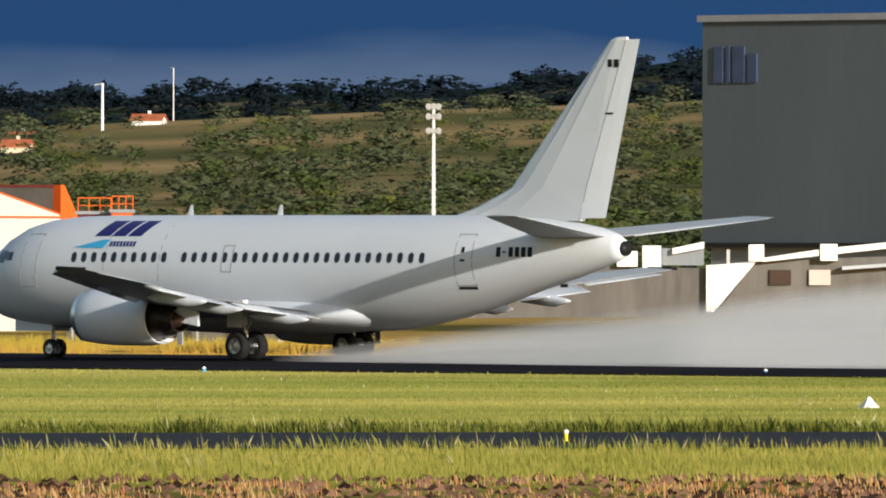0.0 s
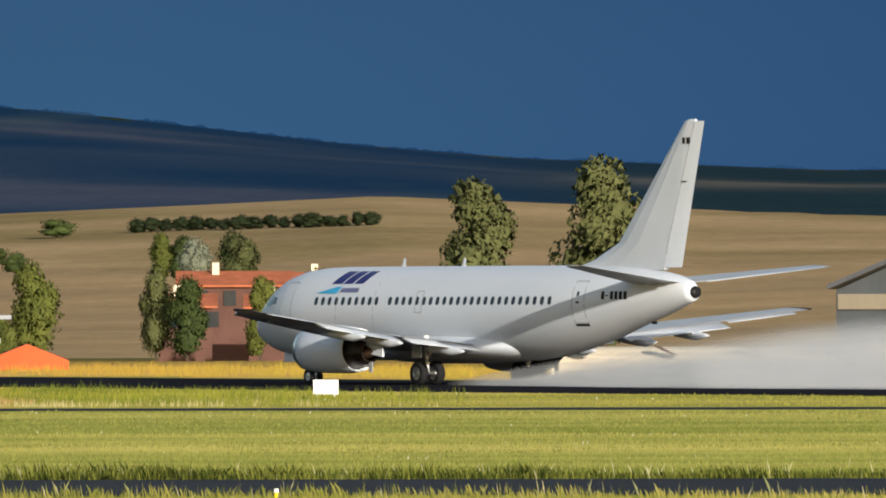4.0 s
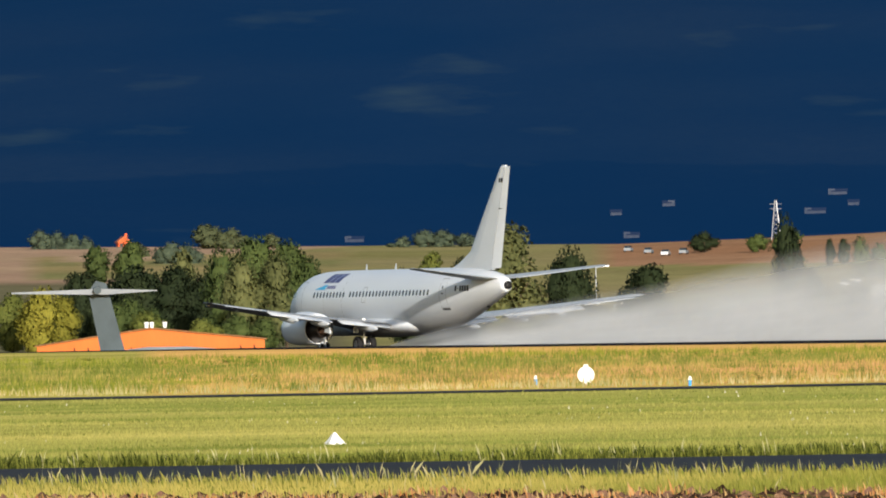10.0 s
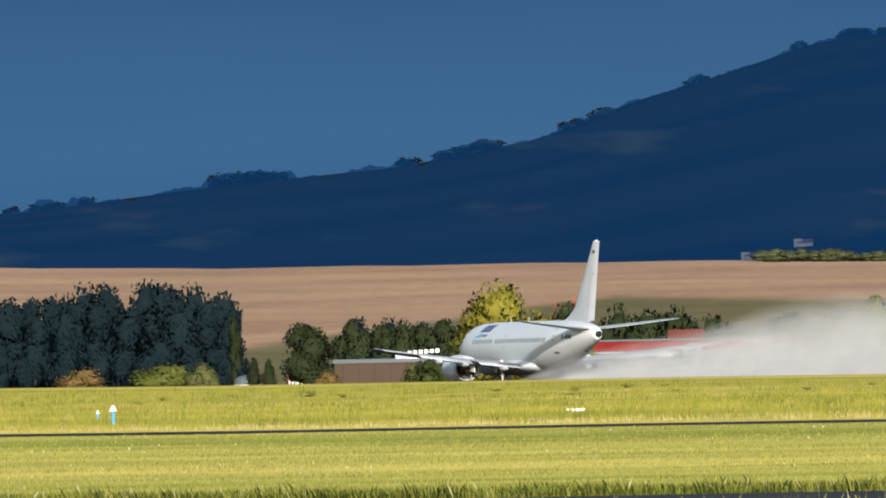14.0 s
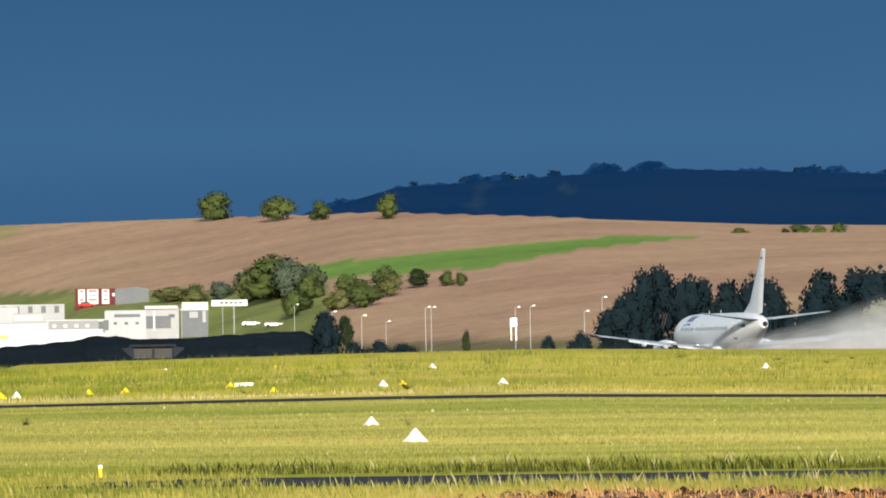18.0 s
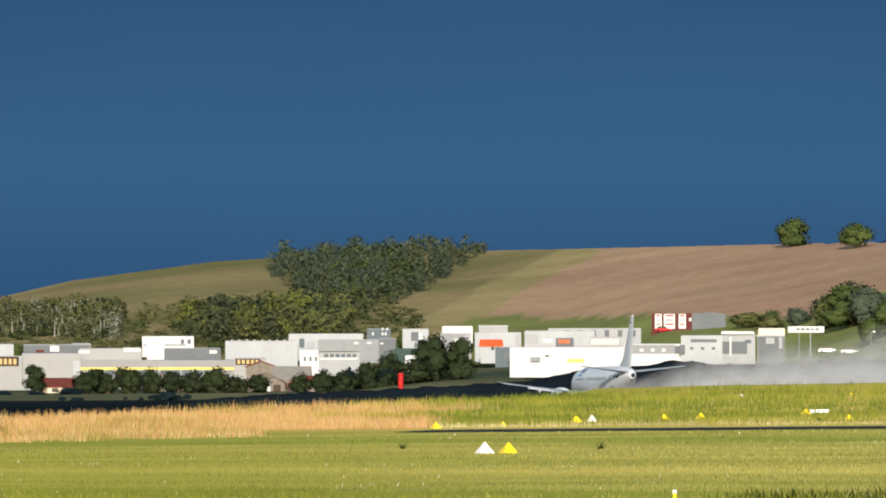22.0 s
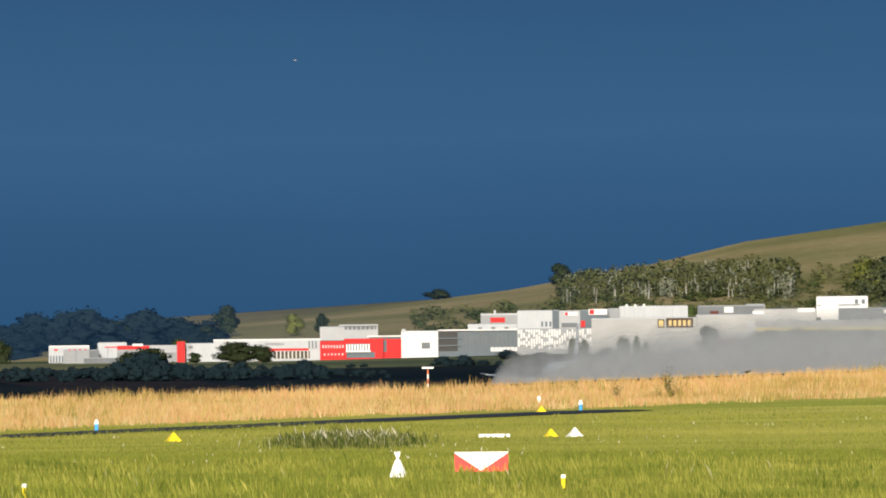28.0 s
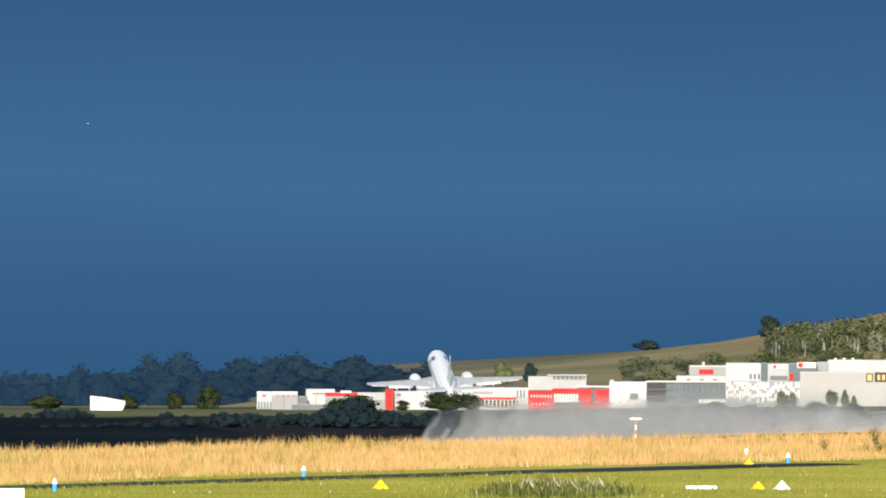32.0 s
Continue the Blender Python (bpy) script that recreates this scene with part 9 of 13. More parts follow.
    hall("depot", "plain white depot on the rise", 8.4389, 8.5862, 3368, -6.86, -2.25, 15, W, GREY_ROOF,
         [("window", 8.5383, 8.5470, -6.16, -4.90, SLATE_CLAD), ("window", 8.5557, 8.5644, -6.16, -4.90, SLATE_CLAD), ("window", 8.5732, 8.5819, -6.16, -4.90, SLATE_CLAD)])
    hall("depot", "narrow dark link between two depots", 8.5862, 8.6171, 3371, -6.87, -2.25, 15, SLATE_CLAD, GREY_ROOF)
    hall("depot", "pale grey depot with a red and white sign", 8.6147, 8.7026, 3369, -6.86, -2.39, 15, Lg2, GREY_ROOF,
         [("sign", 8.6361, 8.6931, -3.51, -2.67, BR), ("sign", 8.6385, 8.6504, -3.44, -2.74, RED), ("opening", 8.6242, 8.6979, -6.44, -5.33, Gy)])
    hall("depot", "dark slate depot with a white sign panel", 8.7026, 8.8214, 3366, -6.85, -2.25, 15, SLATE_CLAD, GREY_ROOF,
         [("sign", 8.7383, 8.8167, -3.36, -1.97, BR), ("sign", 8.7430, 8.7620, -3.22, -2.11, RED), ("door", 8.7050, 8.7240, -6.43, -4.76, RED)])
    hall("store", "grey store behind the long warehouse", 8.8190, 8.8689, 3372, -6.45, -1.98, 15, Lg, GREY_ROOF)
    hall("warehouse", "white panelled warehouse with curved roof vents", 8.8666, 9.1563, 3374, -5.34, -1.42, 30, W, GREY_ROOF,
         [("joint", 8.8903, 8.8923, -5.06, -1.70, Lg2), ("joint", 8.9304, 8.9324, -5.06, -1.70, Lg2), ("joint", 8.9704, 8.9724, -5.06, -1.70, Lg2), ("joint", 9.0104, 9.0124, -5.06, -1.70, Lg2), ("joint", 9.0505, 9.0525, -5.06, -1.70, Lg2), ("joint", 9.0905, 9.0925, -5.06, -1.70, Lg2), ("joint", 9.1305, 9.1325, -5.06, -1.70, Lg2), ("roof_vent", 8.8945, 8.9036, -1.56, -0.86, BR), ("roof_vent", 8.9309, 8.9400, -1.56, -0.86, BR), ("roof_vent", 8.9673, 8.9764, -1.56, -0.86, BR)])
    hall("low_wall", "low pale wall of a builder's yard", 7.6071, 7.7117, 3350, -8.32, -5.68, 4, Lg2, GREY_ROOF)
    hall("hall", "pale glazed hall with a thin flat roof", 7.6903, 7.8519, 3380, -8.43, -5.35, 15, Lg2, GREY_ROOF,
         [("roof_edge", 7.6879, 7.8543, -5.49, -5.21, W), ("glazing", 7.6974, 7.8448, -6.47, -5.70, Gy), ("mullion", 7.7053, 7.7080, -6.47, -5.70, W), ("mullion", 7.7237, 7.7265, -6.47, -5.70, W), ("mullion", 7.7421, 7.7449, -6.47, -5.70, W), ("mullion", 7.7605, 7.7633, -6.47, -5.70, W), ("mullion", 7.7790, 7.7817, -6.47, -5.70, W), ("mullion", 7.7974, 7.8001, -6.47, -5.70, W), ("mullion", 7.8158, 7.8186, -6.47, -5.70, W), ("mullion", 7.8342, 7.8370, -6.47, -5.70, W)])
    hall("warehouse", "long pale grey warehouse with a dark lettered sign", 8.7504, 9.1901, 3300, -11.72, -4.33, 60, PG, GREY_ROOF,
         [("joint", 8.8035, 8.8052, -11.42, -4.57, Lg2), ("joint", 8.8881, 8.8898, -11.43, -4.59, Lg2), ("joint", 8.9727, 8.9744, -11.45, -4.61, Lg2), ("joint", 9.0573, 9.0590, -11.47, -4.62, Lg2), ("joint", 9.1419, 9.1436, -11.49, -4.64, Lg2), ("sign", 9.0284, 9.0569, -6.54, -4.48, BROWN_WALL), ("sign", 9.0640, 9.1781, -6.55, -4.23, BROWN_WALL), ("lettering", 9.0331, 9.0521, -6.26, -4.76, SIGN_TAN), ("lettering", 9.0749, 9.0873, -6.13, -4.77, SIGN_TAN), ("lettering", 9.0949, 9.1073, -6.14, -4.77, SIGN_TAN), ("lettering", 9.1149, 9.1273, -6.14, -4.77, SIGN_TAN), ("lettering", 9.1348, 9.1472, -6.15, -4.78, SIGN_TAN), ("lettering", 9.1548, 9.1672, -6.15, -4.78, SIGN_TAN), ("coping", 8.7504, 9.1901, -4.40, -4.13, W)])
    hall("warehouse", "pale grey warehouse bay with a stepped roof", 9.1901, 9.4373, 3301, -11.80, -3.58, 60, PG, GREY_ROOF,
         [("joint", 9.1922, 9.1941, -11.50, -3.83, Gy), ("step", 9.4062, 9.4371, -8.81, -5.25, W)])
    hall("warehouse", "upper storey of the pale grey warehouse", 9.4326, 9.6941, 3330, -6.19, -2.46, 40, PG, GREY_ROOF,
         [("panel", 9.6180, 9.6893, -3.17, -2.20, BR), ("joint", 9.5228, 9.5252, -5.90, -2.86, Lg2), ("panel", 9.4278, 9.4753, -3.54, -2.85, BR)])
    hall("warehouse", "long grey loading hall with a pale yellow band", 9.4324, 10.1074, 3303, -9.16, -5.32, 50, PG2, GREY_ROOF,
         [("stripe", 9.4323, 10.1049, -7.52, -6.90, YELLOW_BAND), ("dock", 9.4511, 9.4879, -9.10, -7.46, SLATE_CLAD), ("dock", 9.4971, 9.5338, -9.11, -7.46, SLATE_CLAD), ("dock", 9.5430, 9.5798, -9.12, -7.47, SLATE_CLAD), ("dock", 9.5890, 9.6257, -9.13, -7.48, SLATE_CLAD), ("dock", 9.6349, 9.6717, -9.14, -7.49, SLATE_CLAD), ("dock", 9.6809, 9.7176, -9.15, -7.50, SLATE_CLAD), ("dock", 9.7268, 9.7636, -9.16, -7.51, SLATE_CLAD), ("dock", 9.7728, 9.8095, -9.16, -7.52, SLATE_CLAD), ("dock", 9.8187, 9.8555, -9.17, -7.53, SLATE_CLAD), ("dock", 9.8647, 9.9014, -9.18, -7.54, SLATE_CLAD), ("dock", 9.9106, 9.9474, -9.19, -7.55, SLATE_CLAD), ("dock", 9.9566, 9.9933, -9.20, -7.56, SLATE_CLAD), ("sign", 9.4346, 9.4703, -8.55, -7.73, BR), ("sign", 9.6414, 9.6771, -8.32, -7.90, ORANGE)])
    hall("warehouse", "grey loading hall end with a dark sign", 10.0837, 10.2168, 3302, -8.96, -4.85, 30, PG, GREY_ROOF,
         [("sign", 10.0884, 10.1930, -6.35, -4.85, BROWN_WALL), ("lettering", 10.0970, 10.1084, -6.07, -5.11, SIGN_TAN), ("lettering", 10.1160, 10.1274, -6.08, -5.12, SIGN_TAN), ("lettering", 10.1350, 10.1464, -6.08, -5.12, SIGN_TAN), ("lettering", 10.1540, 10.1654, -6.08, -5.13, SIGN_TAN), ("lettering", 10.1730, 10.1844, -6.09, -5.13, SIGN_TAN)])
    hall("warehouse", "long white warehouse with small roof vents", 10.0459, 10.3502, 3400, -7.23, -0.75, 40, W, GREY_ROOF,
         [("roof_vent", 10.0689, 10.0784, -0.86, -0.30, Lg2), ("roof_vent", 10.1006, 10.1101, -0.87, -0.30, Lg2), ("roof_vent", 10.1323, 10.1418, -0.88, -0.31, Lg2), ("roof_vent", 10.1640, 10.1735, -0.88, -0.32, Lg2), ("roof_vent", 10.1957, 10.2052, -0.89, -0.32, Lg2), ("roof_vent", 10.2274, 10.2369, -0.89, -0.33, Lg2), ("roof_vent", 10.2591, 10.2686, -0.90, -0.34, Lg2), ("roof_vent", 10.2907, 10.3003, -0.91, -0.34, Lg2), ("roof_vent", 10.3224, 10.3319, -0.91, -0.35, Lg2), ("joint", 10.2050, 10.2064, -6.81, -1.17, Lg2)])
    hall("warehouse", "tall white warehouse with a dark doorway", 10.3122, 10.6259, 3412, -2.66, 1.02, 40, W, GREY_ROOF,
         [("opening", 10.3573, 10.3786, -2.36, -0.09, SLATE_CLAD), ("joint", 10.4262, 10.4276, -2.37, 0.75, Lg2), ("panel", 10.3881, 10.4214, -2.65, -0.95, Lg2)])
    hall("store", "dark flat-roofed store with a white roller door", 9.1974, 9.4754, 3390, -4.07, -1.54, 15, Gy, GREY_ROOF,
         [("door", 9.3090, 9.3470, -3.23, -1.82, BR), ("panel", 9.2495, 9.2852, -3.63, -2.79, DARK_RED), ("coping", 9.1974, 9.4754, -1.68, -1.40, Lg)])
    hall("store", "grey store with a mast on its roof", 9.3994, 9.4802, 3392, -3.25, -1.28, 15, Lg, GREY_ROOF)
    hall("workshop", "white workshop with a glazed end", 9.6966, 9.9129, 3395, -1.64, 0.47, 15, BR, GREY_ROOF,
         [("window", 9.8582, 9.8724, -1.38, -0.25, SLATE_CLAD), ("window", 9.8867, 9.9009, -1.38, -0.25, SLATE_CLAD), ("stripe", 9.7012, 9.8795, -1.78, -1.50, SLATE_CLAD)])
    hall("lean_to", "white lean-to beside a yard", 9.7155, 9.7892, 3388, -3.87, -1.20, 15, BR, GREY_ROOF)
    hall("shed", "dark grey flat-roofed shed behind hedges", 9.7891, 10.0268, 3385, -5.02, -2.49, 15, Gy, GREY_ROOF,
         [("sign", 9.9792, 10.0101, -3.77, -2.93, BR)])
    hall("workshop", "grey workshop with small white signs", 10.4350, 10.6963, 3395, -3.21, -0.40, 15, Lg, GREY_ROOF,
         [("sign", 10.5870, 10.6060, -1.53, -0.96, BR), ("sign", 10.6416, 10.6606, -1.40, -0.97, BR), ("joint", 10.5442, 10.5456, -2.93, -0.53, Gy)])
    hall("workshop", "darker grey end bay of the workshop", 10.6916, 10.7628, 3394, -2.67, -0.14, 15, Gy, GREY_ROOF,
         [("sign", 10.6986, 10.7105, -1.54, -1.12, BR)])
    hall("office_building", "dark slate block with square white windows", 10.6418, 10.7416, 3411, -1.57, 2.25, 15, SLATE_CLAD, GREY_ROOF,
         [("window", 10.6631, 10.6702, 0.70, 1.41, BR), ("window", 10.7036, 10.7107, 1.96, 2.53, BR), ("window", 10.7226, 10.7297, 1.96, 2.53, BR), ("window", 10.7035, 10.7106, 0.69, 1.40, BR), ("window", 10.7166, 10.7237, 0.69, 1.40, BR)])
    hall("pavilion", "grey office pavilion with a low curved roof", 10.4397, 10.6107, 3345, -6.15, -3.10, 15, Lg2, GREY_ROOF,
         [("window", 10.4616, 10.4794, -4.62, -3.78, SLATE_CLAD), ("window", 10.4853, 10.5031, -4.62, -3.79, SLATE_CLAD), ("window", 10.5091, 10.5269, -4.63, -3.79, SLATE_CLAD), ("window", 10.5328, 10.5506, -4.63, -3.80, SLATE_CLAD), ("window", 10.5566, 10.5744, -4.63, -3.80, SLATE_CLAD), ("window", 10.5803, 10.5981, -4.64, -3.80, SLATE_CLAD), ("stripe", 10.4443, 10.6011, -5.18, -4.76, BR), ("roof_edge", 10.4349, 10.6154, -3.17, -2.82, Lg)])
    hall("workshop", "white flat-roofed workshop beside trees", 10.3589, 10.4420, 3348, -6.14, -2.81, 15, BR, GREY_ROOF,
         [("opening", 10.3754, 10.3849, -5.58, -4.47, Gy), ("opening", 10.3992, 10.4087, -5.59, -4.47, Gy), ("opening", 10.4229, 10.4324, -5.59, -4.48, Gy)])
    hall("hall", "low hall with a dark green roof", 10.7532, 10.8910, 3360, -4.30, -2.62, 15, DARKGREEN, DARKGREEN)
    hall("store", "small white store behind trees", 10.8030, 10.8529, 3340, -5.63, -4.25, 15, BR, GREY_ROOF)
    hall("warehouse", "white warehouse behind trees", 10.7914, 10.9007, 3410, -0.89, 2.22, 30, W, GREY_ROOF,
         [("panel", 10.8270, 10.8579, -0.74, 1.52, Gy), ("opening", 10.8626, 10.8721, -0.75, 1.23, BR)])
    hall("warehouse", "white warehouse on the rise", 10.9578, 11.0861, 3414, 0.64, 2.90, 30, BR, GREY_ROOF)
    hall("workshop", "grey workshop with one white window", 10.9434, 11.0813, 3380, -2.13, 1.09, 15, Lg, GREY_ROOF,
         [("window", 11.0051, 11.0265, -1.29, -0.17, BR), ("panel", 11.0574, 11.0812, -2.00, 0.80, Lg2)])
    hall("warehouse", "pale grey warehouse with a thin roof edge", 11.1122, 11.2334, 3413, 0.89, 3.02, 30, Lg2, GREY_ROOF,
         [("coping", 11.1099, 11.2358, 2.88, 3.16, W)])
    hall("workshop", "white workshop behind a red-roofed house", 11.0955, 11.2904, 3392, -3.03, 1.33, 15, W, GREY_ROOF,
         [("panel", 11.2665, 11.2879, -2.76, 0.90, Lg2)])
    hall("warehouse", "long white warehouse with a dark window block", 11.3047, 11.5994, 3093, -1.69, 1.90, 30, W, GREY_ROOF,
         [("panel", 11.4352, 11.5113, -1.95, 0.36, Gy), ("sign", 11.4471, 11.4947, -0.92, -0.02, TILE), ("dome", 11.3830, 11.4210, -0.78, 0.12, BR), ("panel", 11.3046, 11.3616, -1.16, 1.15, Lg2)])
    hall("store", "dark grey store beside the showroom", 11.1809, 11.2474, 3335, -5.96, -2.23, 15, SLATE_CLAD, GREY_ROOF,
         [("door", 11.2221, 11.2286, -5.69, -2.92, Gy), ("door", 11.2352, 11.2417, -5.69, -2.92, Gy)])
    hall("showroom", "long bright white showroom with a yellow panel", 11.2427, 11.7275, 3030, -5.35, -1.71, 30, BR, GREY_ROOF,
         [("panel", 11.4826, 11.5562, -5.10, -4.22, YELLOW_BAND), ("canopy", 11.3281, 11.3709, -4.83, -3.82, Lg), ("opening", 11.3899, 11.4089, -3.83, -3.33, Gy), ("joint", 11.5991, 11.6005, -5.12, -1.85, Lg2)])
    hall("showroom", "white showroom with a grey upper wall and four windows", 11.7228, 11.9747, 3022, -5.38, -0.99, 15, BR, GREY_ROOF,
         [("panel", 11.7251, 11.9367, -3.12, -1.11, Lg), ("window", 11.7432, 11.7581, -2.61, -1.98, BR), ("window", 11.7896, 11.8044, -2.61, -1.99, BR), ("window", 11.8359, 11.8508, -2.62, -1.99, BR), ("window", 11.8823, 11.8971, -2.63, -2.00, BR), ("opening", 11.9367, 11.9747, -3.14, -1.38, Gy)])
    hall("workshop", "pale workshop with a beige sheet roof", 11.5803, 11.7657, 3072, -1.94, 0.48, 15, Lg2, GREY_ROOF,
         [("panel", 11.5850, 11.6991, -1.04, 0.10, CREAM_WALL)])
    hall("depot", "long pale grey depot on the rise", 11.4045, 11.7943, 3100, 0.08, 2.39, 15, Lg2, GREY_ROOF,
         [("panel", 11.4748, 11.4942, 0.61, 2.15, Gy), ("panel", 11.5302, 11.5496, 0.60, 2.14, Gy), ("panel", 11.5857, 11.6051, 0.59, 2.13, Gy), ("panel", 11.6411, 11.6605, 0.58, 2.13, Gy), ("panel", 11.6966, 11.7160, 0.57, 2.12, Gy), ("panel", 11.7520, 11.7715, 0.57, 2.11, Gy), ("coping", 11.4045, 11.7943, 2.26, 2.52, W)])
    hall("workshop", "white workshop with a dark roof strip", 11.9630, 12.1365, 3020, -4.15, 0.86, 15, W, GREY_ROOF,
         [("stripe", 12.0033, 12.1126, -0.58, 0.11, Gy), ("window", 12.0003, 12.0141, -2.20, -1.64, SLATE_CLAD), ("window", 12.0462, 12.0600, -2.21, -1.65, SLATE_CLAD), ("window", 12.0922, 12.1060, -2.22, -1.65, SLATE_CLAD), ("panel", 11.9557, 11.9794, -3.39, -1.13, Gy)])
    hall("workshop", "pale grey workshop with a white roof edge", 12.1317, 12.2744, 3026, -4.19, 1.33, 15, Lg2, GREY_ROOF,
         [("roof_edge", 12.1318, 12.2696, 1.21, 1.84, BR), ("panel", 12.1363, 12.2409, -3.18, -0.42, Gy), ("window", 12.2315, 12.2576, -0.81, -0.05, SLATE_CLAD), ("pillar", 12.1672, 12.1744, -3.68, 0.59, BR)])
    hall("shed", "grey shed with a pale panel", 12.2838, 12.3979, 3030, -2.21, 0.81, 15, Gy, GREY_ROOF,
         [("panel", 12.3194, 12.3551, -0.95, 0.43, Lg2), ("coping", 12.2791, 12.4003, 0.68, 1.06, W), ("panel", 12.3741, 12.3883, -1.96, 0.55, Lg2)])
    hall("store", "low beige roofed store behind trees", 12.2887, 12.3980, 3060, 1.03, 2.43, 15, CREAM_WALL, GREY_ROOF)
    # old houses and barns before the estate: azimuths, distance, foot, eaves, ridge
    cottage("eave", "cream house with a dark red tiled roof", 9.2394, 9.4248, 3200, -12.65, -10.92, -9.00, CREAM_WALL, DARK_TILE, [("window", 9.2680, 9.2799, -12.37, -11.44, GLASS_DARK), ("window", 9.3156, 9.3441, -12.38, -11.45, GLASS_DARK), ("window", 9.3726, 9.3916, -12.39, -11.33, GLASS_DARK)])
    cottage("gable", "stone house with two pale shuttered windows", 9.7267, 9.8289, 3200, -12.87, -9.68, -8.09, STONE, STONE_ROOF, [("window", 9.7363, 9.7577, -11.53, -10.47, BR), ("window", 9.7743, 9.7934, -11.54, -10.48, BR), ("window", 9.8076, 9.8195, -11.42, -10.49, BR)])
    cottage("eave", "low ruined stone outbuilding beside a house", 9.8289, 10.0119, 3195, -12.87, -11.02, -10.22, STONE, STONE, [("opening", 9.8503, 9.8646, -12.46, -11.40, BROWN_WALL), ("opening", 9.9217, 9.9740, -12.74, -11.15, BROWN_WALL)])
    cottage("gable", "tall stone barn with a tiled verge", 10.1332, 10.2592, 3225, -11.34, -6.53, -5.19, STONE, DARK_TILE, [])
    cottage("gable", "stone barn with a dark doorway", 10.1307, 10.2971, 3205, -13.25, -10.19, -7.93, STONE, STONE_ROOF, [("door", 10.1760, 10.2354, -13.11, -10.45, BR), ("opening", 10.2473, 10.2782, -13.12, -10.73, BROWN_WALL)])
    cottage("eave", "broad stone barn with a pale sheet roof", 10.2496, 10.4064, 3212, -12.91, -9.18, -6.38, STONE, PALE_ROOF, [])
    cottage("gable", "open shed with a dark tiled roof", 10.3066, 10.3921, 3190, -13.06, -10.68, -8.83, BROWN_WALL, DARK_TILE, [("opening", 10.3210, 10.3780, -13.05, -10.94, BLACK_PAINT)])
    cottage("eave", "low stone shed with a tiled roof", 10.3874, 10.4872, 3192, -13.09, -10.17, -8.59, STONE, DARK_TILE, [("door", 10.4398, 10.4588, -12.56, -10.70, Lg2)])
    cottage("eave", "white house with an orange tiled roof", 11.1191, 11.2094, 3370, -3.26, -1.72, -0.32, W, ORANGE_ROOF, [("window", 11.1643, 11.1762, -2.98, -2.00, GLASS_DARK)])
    cottage("eave", "small dim cream cottage in trees", 5.6396, 5.6894, 3100, -15.87, -14.07, -13.81, CREAM_WALL, ORANGE_ROOF, [])
    # white hall with a sloping roof at the edge of the wood
    m, w = span(5.7655, 5.9127, 3250)
    t = thing("sloping_hall", m, "white hall with a sloping roof beside trees", "building")
    zl, zr, zb = -10.36, -11.58, -13.87
    part("wall", prism(bmesh.new(), [(0, zb - 1), (w * 0.86, zb - 1), (w, zr - 0.6), (w, zr), (w * 0.4, zl - 0.3), (0, zl)], 0, 12), BR, t)
    part("post", boxes((w * 0.13, w * 0.15, -0.1, 0.02, zb - 1, zl - 1.0)), Gy, t)
    for i in range(4):
        part("lettering", boxes((w * (0.06 + 0.09 * i), w * (0.12 + 0.09 * i), -0.08, 0.02, zl - 1.3, zl - 0.7)), Lg2, t)
    # mottled strips of the office
    m, w = span(8.4389, 8.7549, 3303.5)
    t = thing("facade_strips", m, "mottled white facade strips on the office block", "facade")
    z0, z1 = -11.72, -6.65
    rng = random.Random(5)
    x = 0.1
    while x < w - 0.5:
        zz = z0 + rng.uniform(0, 1.5)
        while zz < z1 - 0.5:
            ln = rng.uniform(0.8, 2.6)
            part("strip", boxes((x, x + 0.42, -0.1, 0.05, zz, min(z1, zz + ln))), BR, t)
            zz += ln + rng.uniform(0.2, 1.2)
        x += 0.62
    # red and white building on the slope, with its grey wing
    m, w = span(11.8396, 12.0084, 3430)
    t = thing("red_white_block", m, "red and white chequered building on the slope", "building")
    z0, z1 = 2.46, 6.17
    part("wall", boxes((0, w, 0, 10, z0 - 4, z1)), DARK_RED, t)
    for a, b in ((0.08, 0.25), (0.3, 0.58), (0.67, 0.85)):
        part("panel", boxes((w * a, w * b, -0.1, 0.05, z0 - 0.2, z1 - 0.2)), BR, t, "white wall panel")
        for k in range(3):
            part("window", boxes((w * (a + 0.04), w * (b - 0.04), -0.16, 0.0, z0 + 0.7 + 1.1 * k, z0 + 1.05 + 1.1 * k)), Lg if k % 2 else RED, t)
    part("wing", prism(bmesh.new(), [(w, z0 - 4), (w * 1.85, z0 - 4), (w * 1.85, z1 - 0.3), (w * 1.5, z1 + 0.3), (w, z1 - 0.2)], 1, 9), Gy, t, "dark grey wing with a sloping roof")
    part("sign", boxes((w * 0.93, w * 0.99, -0.1, 0.02, z1 - 2.0, z1 - 1.2)), BR, t)
    m, w = span(12.4123, 12.5644, 3000)
    t = thing("hoarding", m, "long white hoarding on two posts", "billboard")
    z0, z1 = 1.56, 2.94
    part("panel", boxes((0, w, 0, 0.4, z0, z1)), BR, t)
    for f in (0.3, 0.62):
        part("post", boxes((w * f, w * f + 0.14, 0.4, 0.6, z0 - 7, z1)), GREY_CLAD, t)
    for i in range(5):
        part("marking", boxes((w * (0.24 + 0.13 * i), w * (0.33 + 0.13 * i), -0.06, 0.0, z0 + 0.5, z1 - 0.4)), Gy, t, "lettering drawn as plain bars")
    # red tank beside the trees
    az, zt = 10.7838, -5.30
    t = thing("red_tank", Matrix.Translation(polar(az, 2500, 0)), "upright red tank beside dark trees", "tank")
    part("shell", rod(bmesh.new(), (0, 0, land(az, 2500) - 1), (0, 0, zt - 0.1), 0.5, None, 14), RED, t)
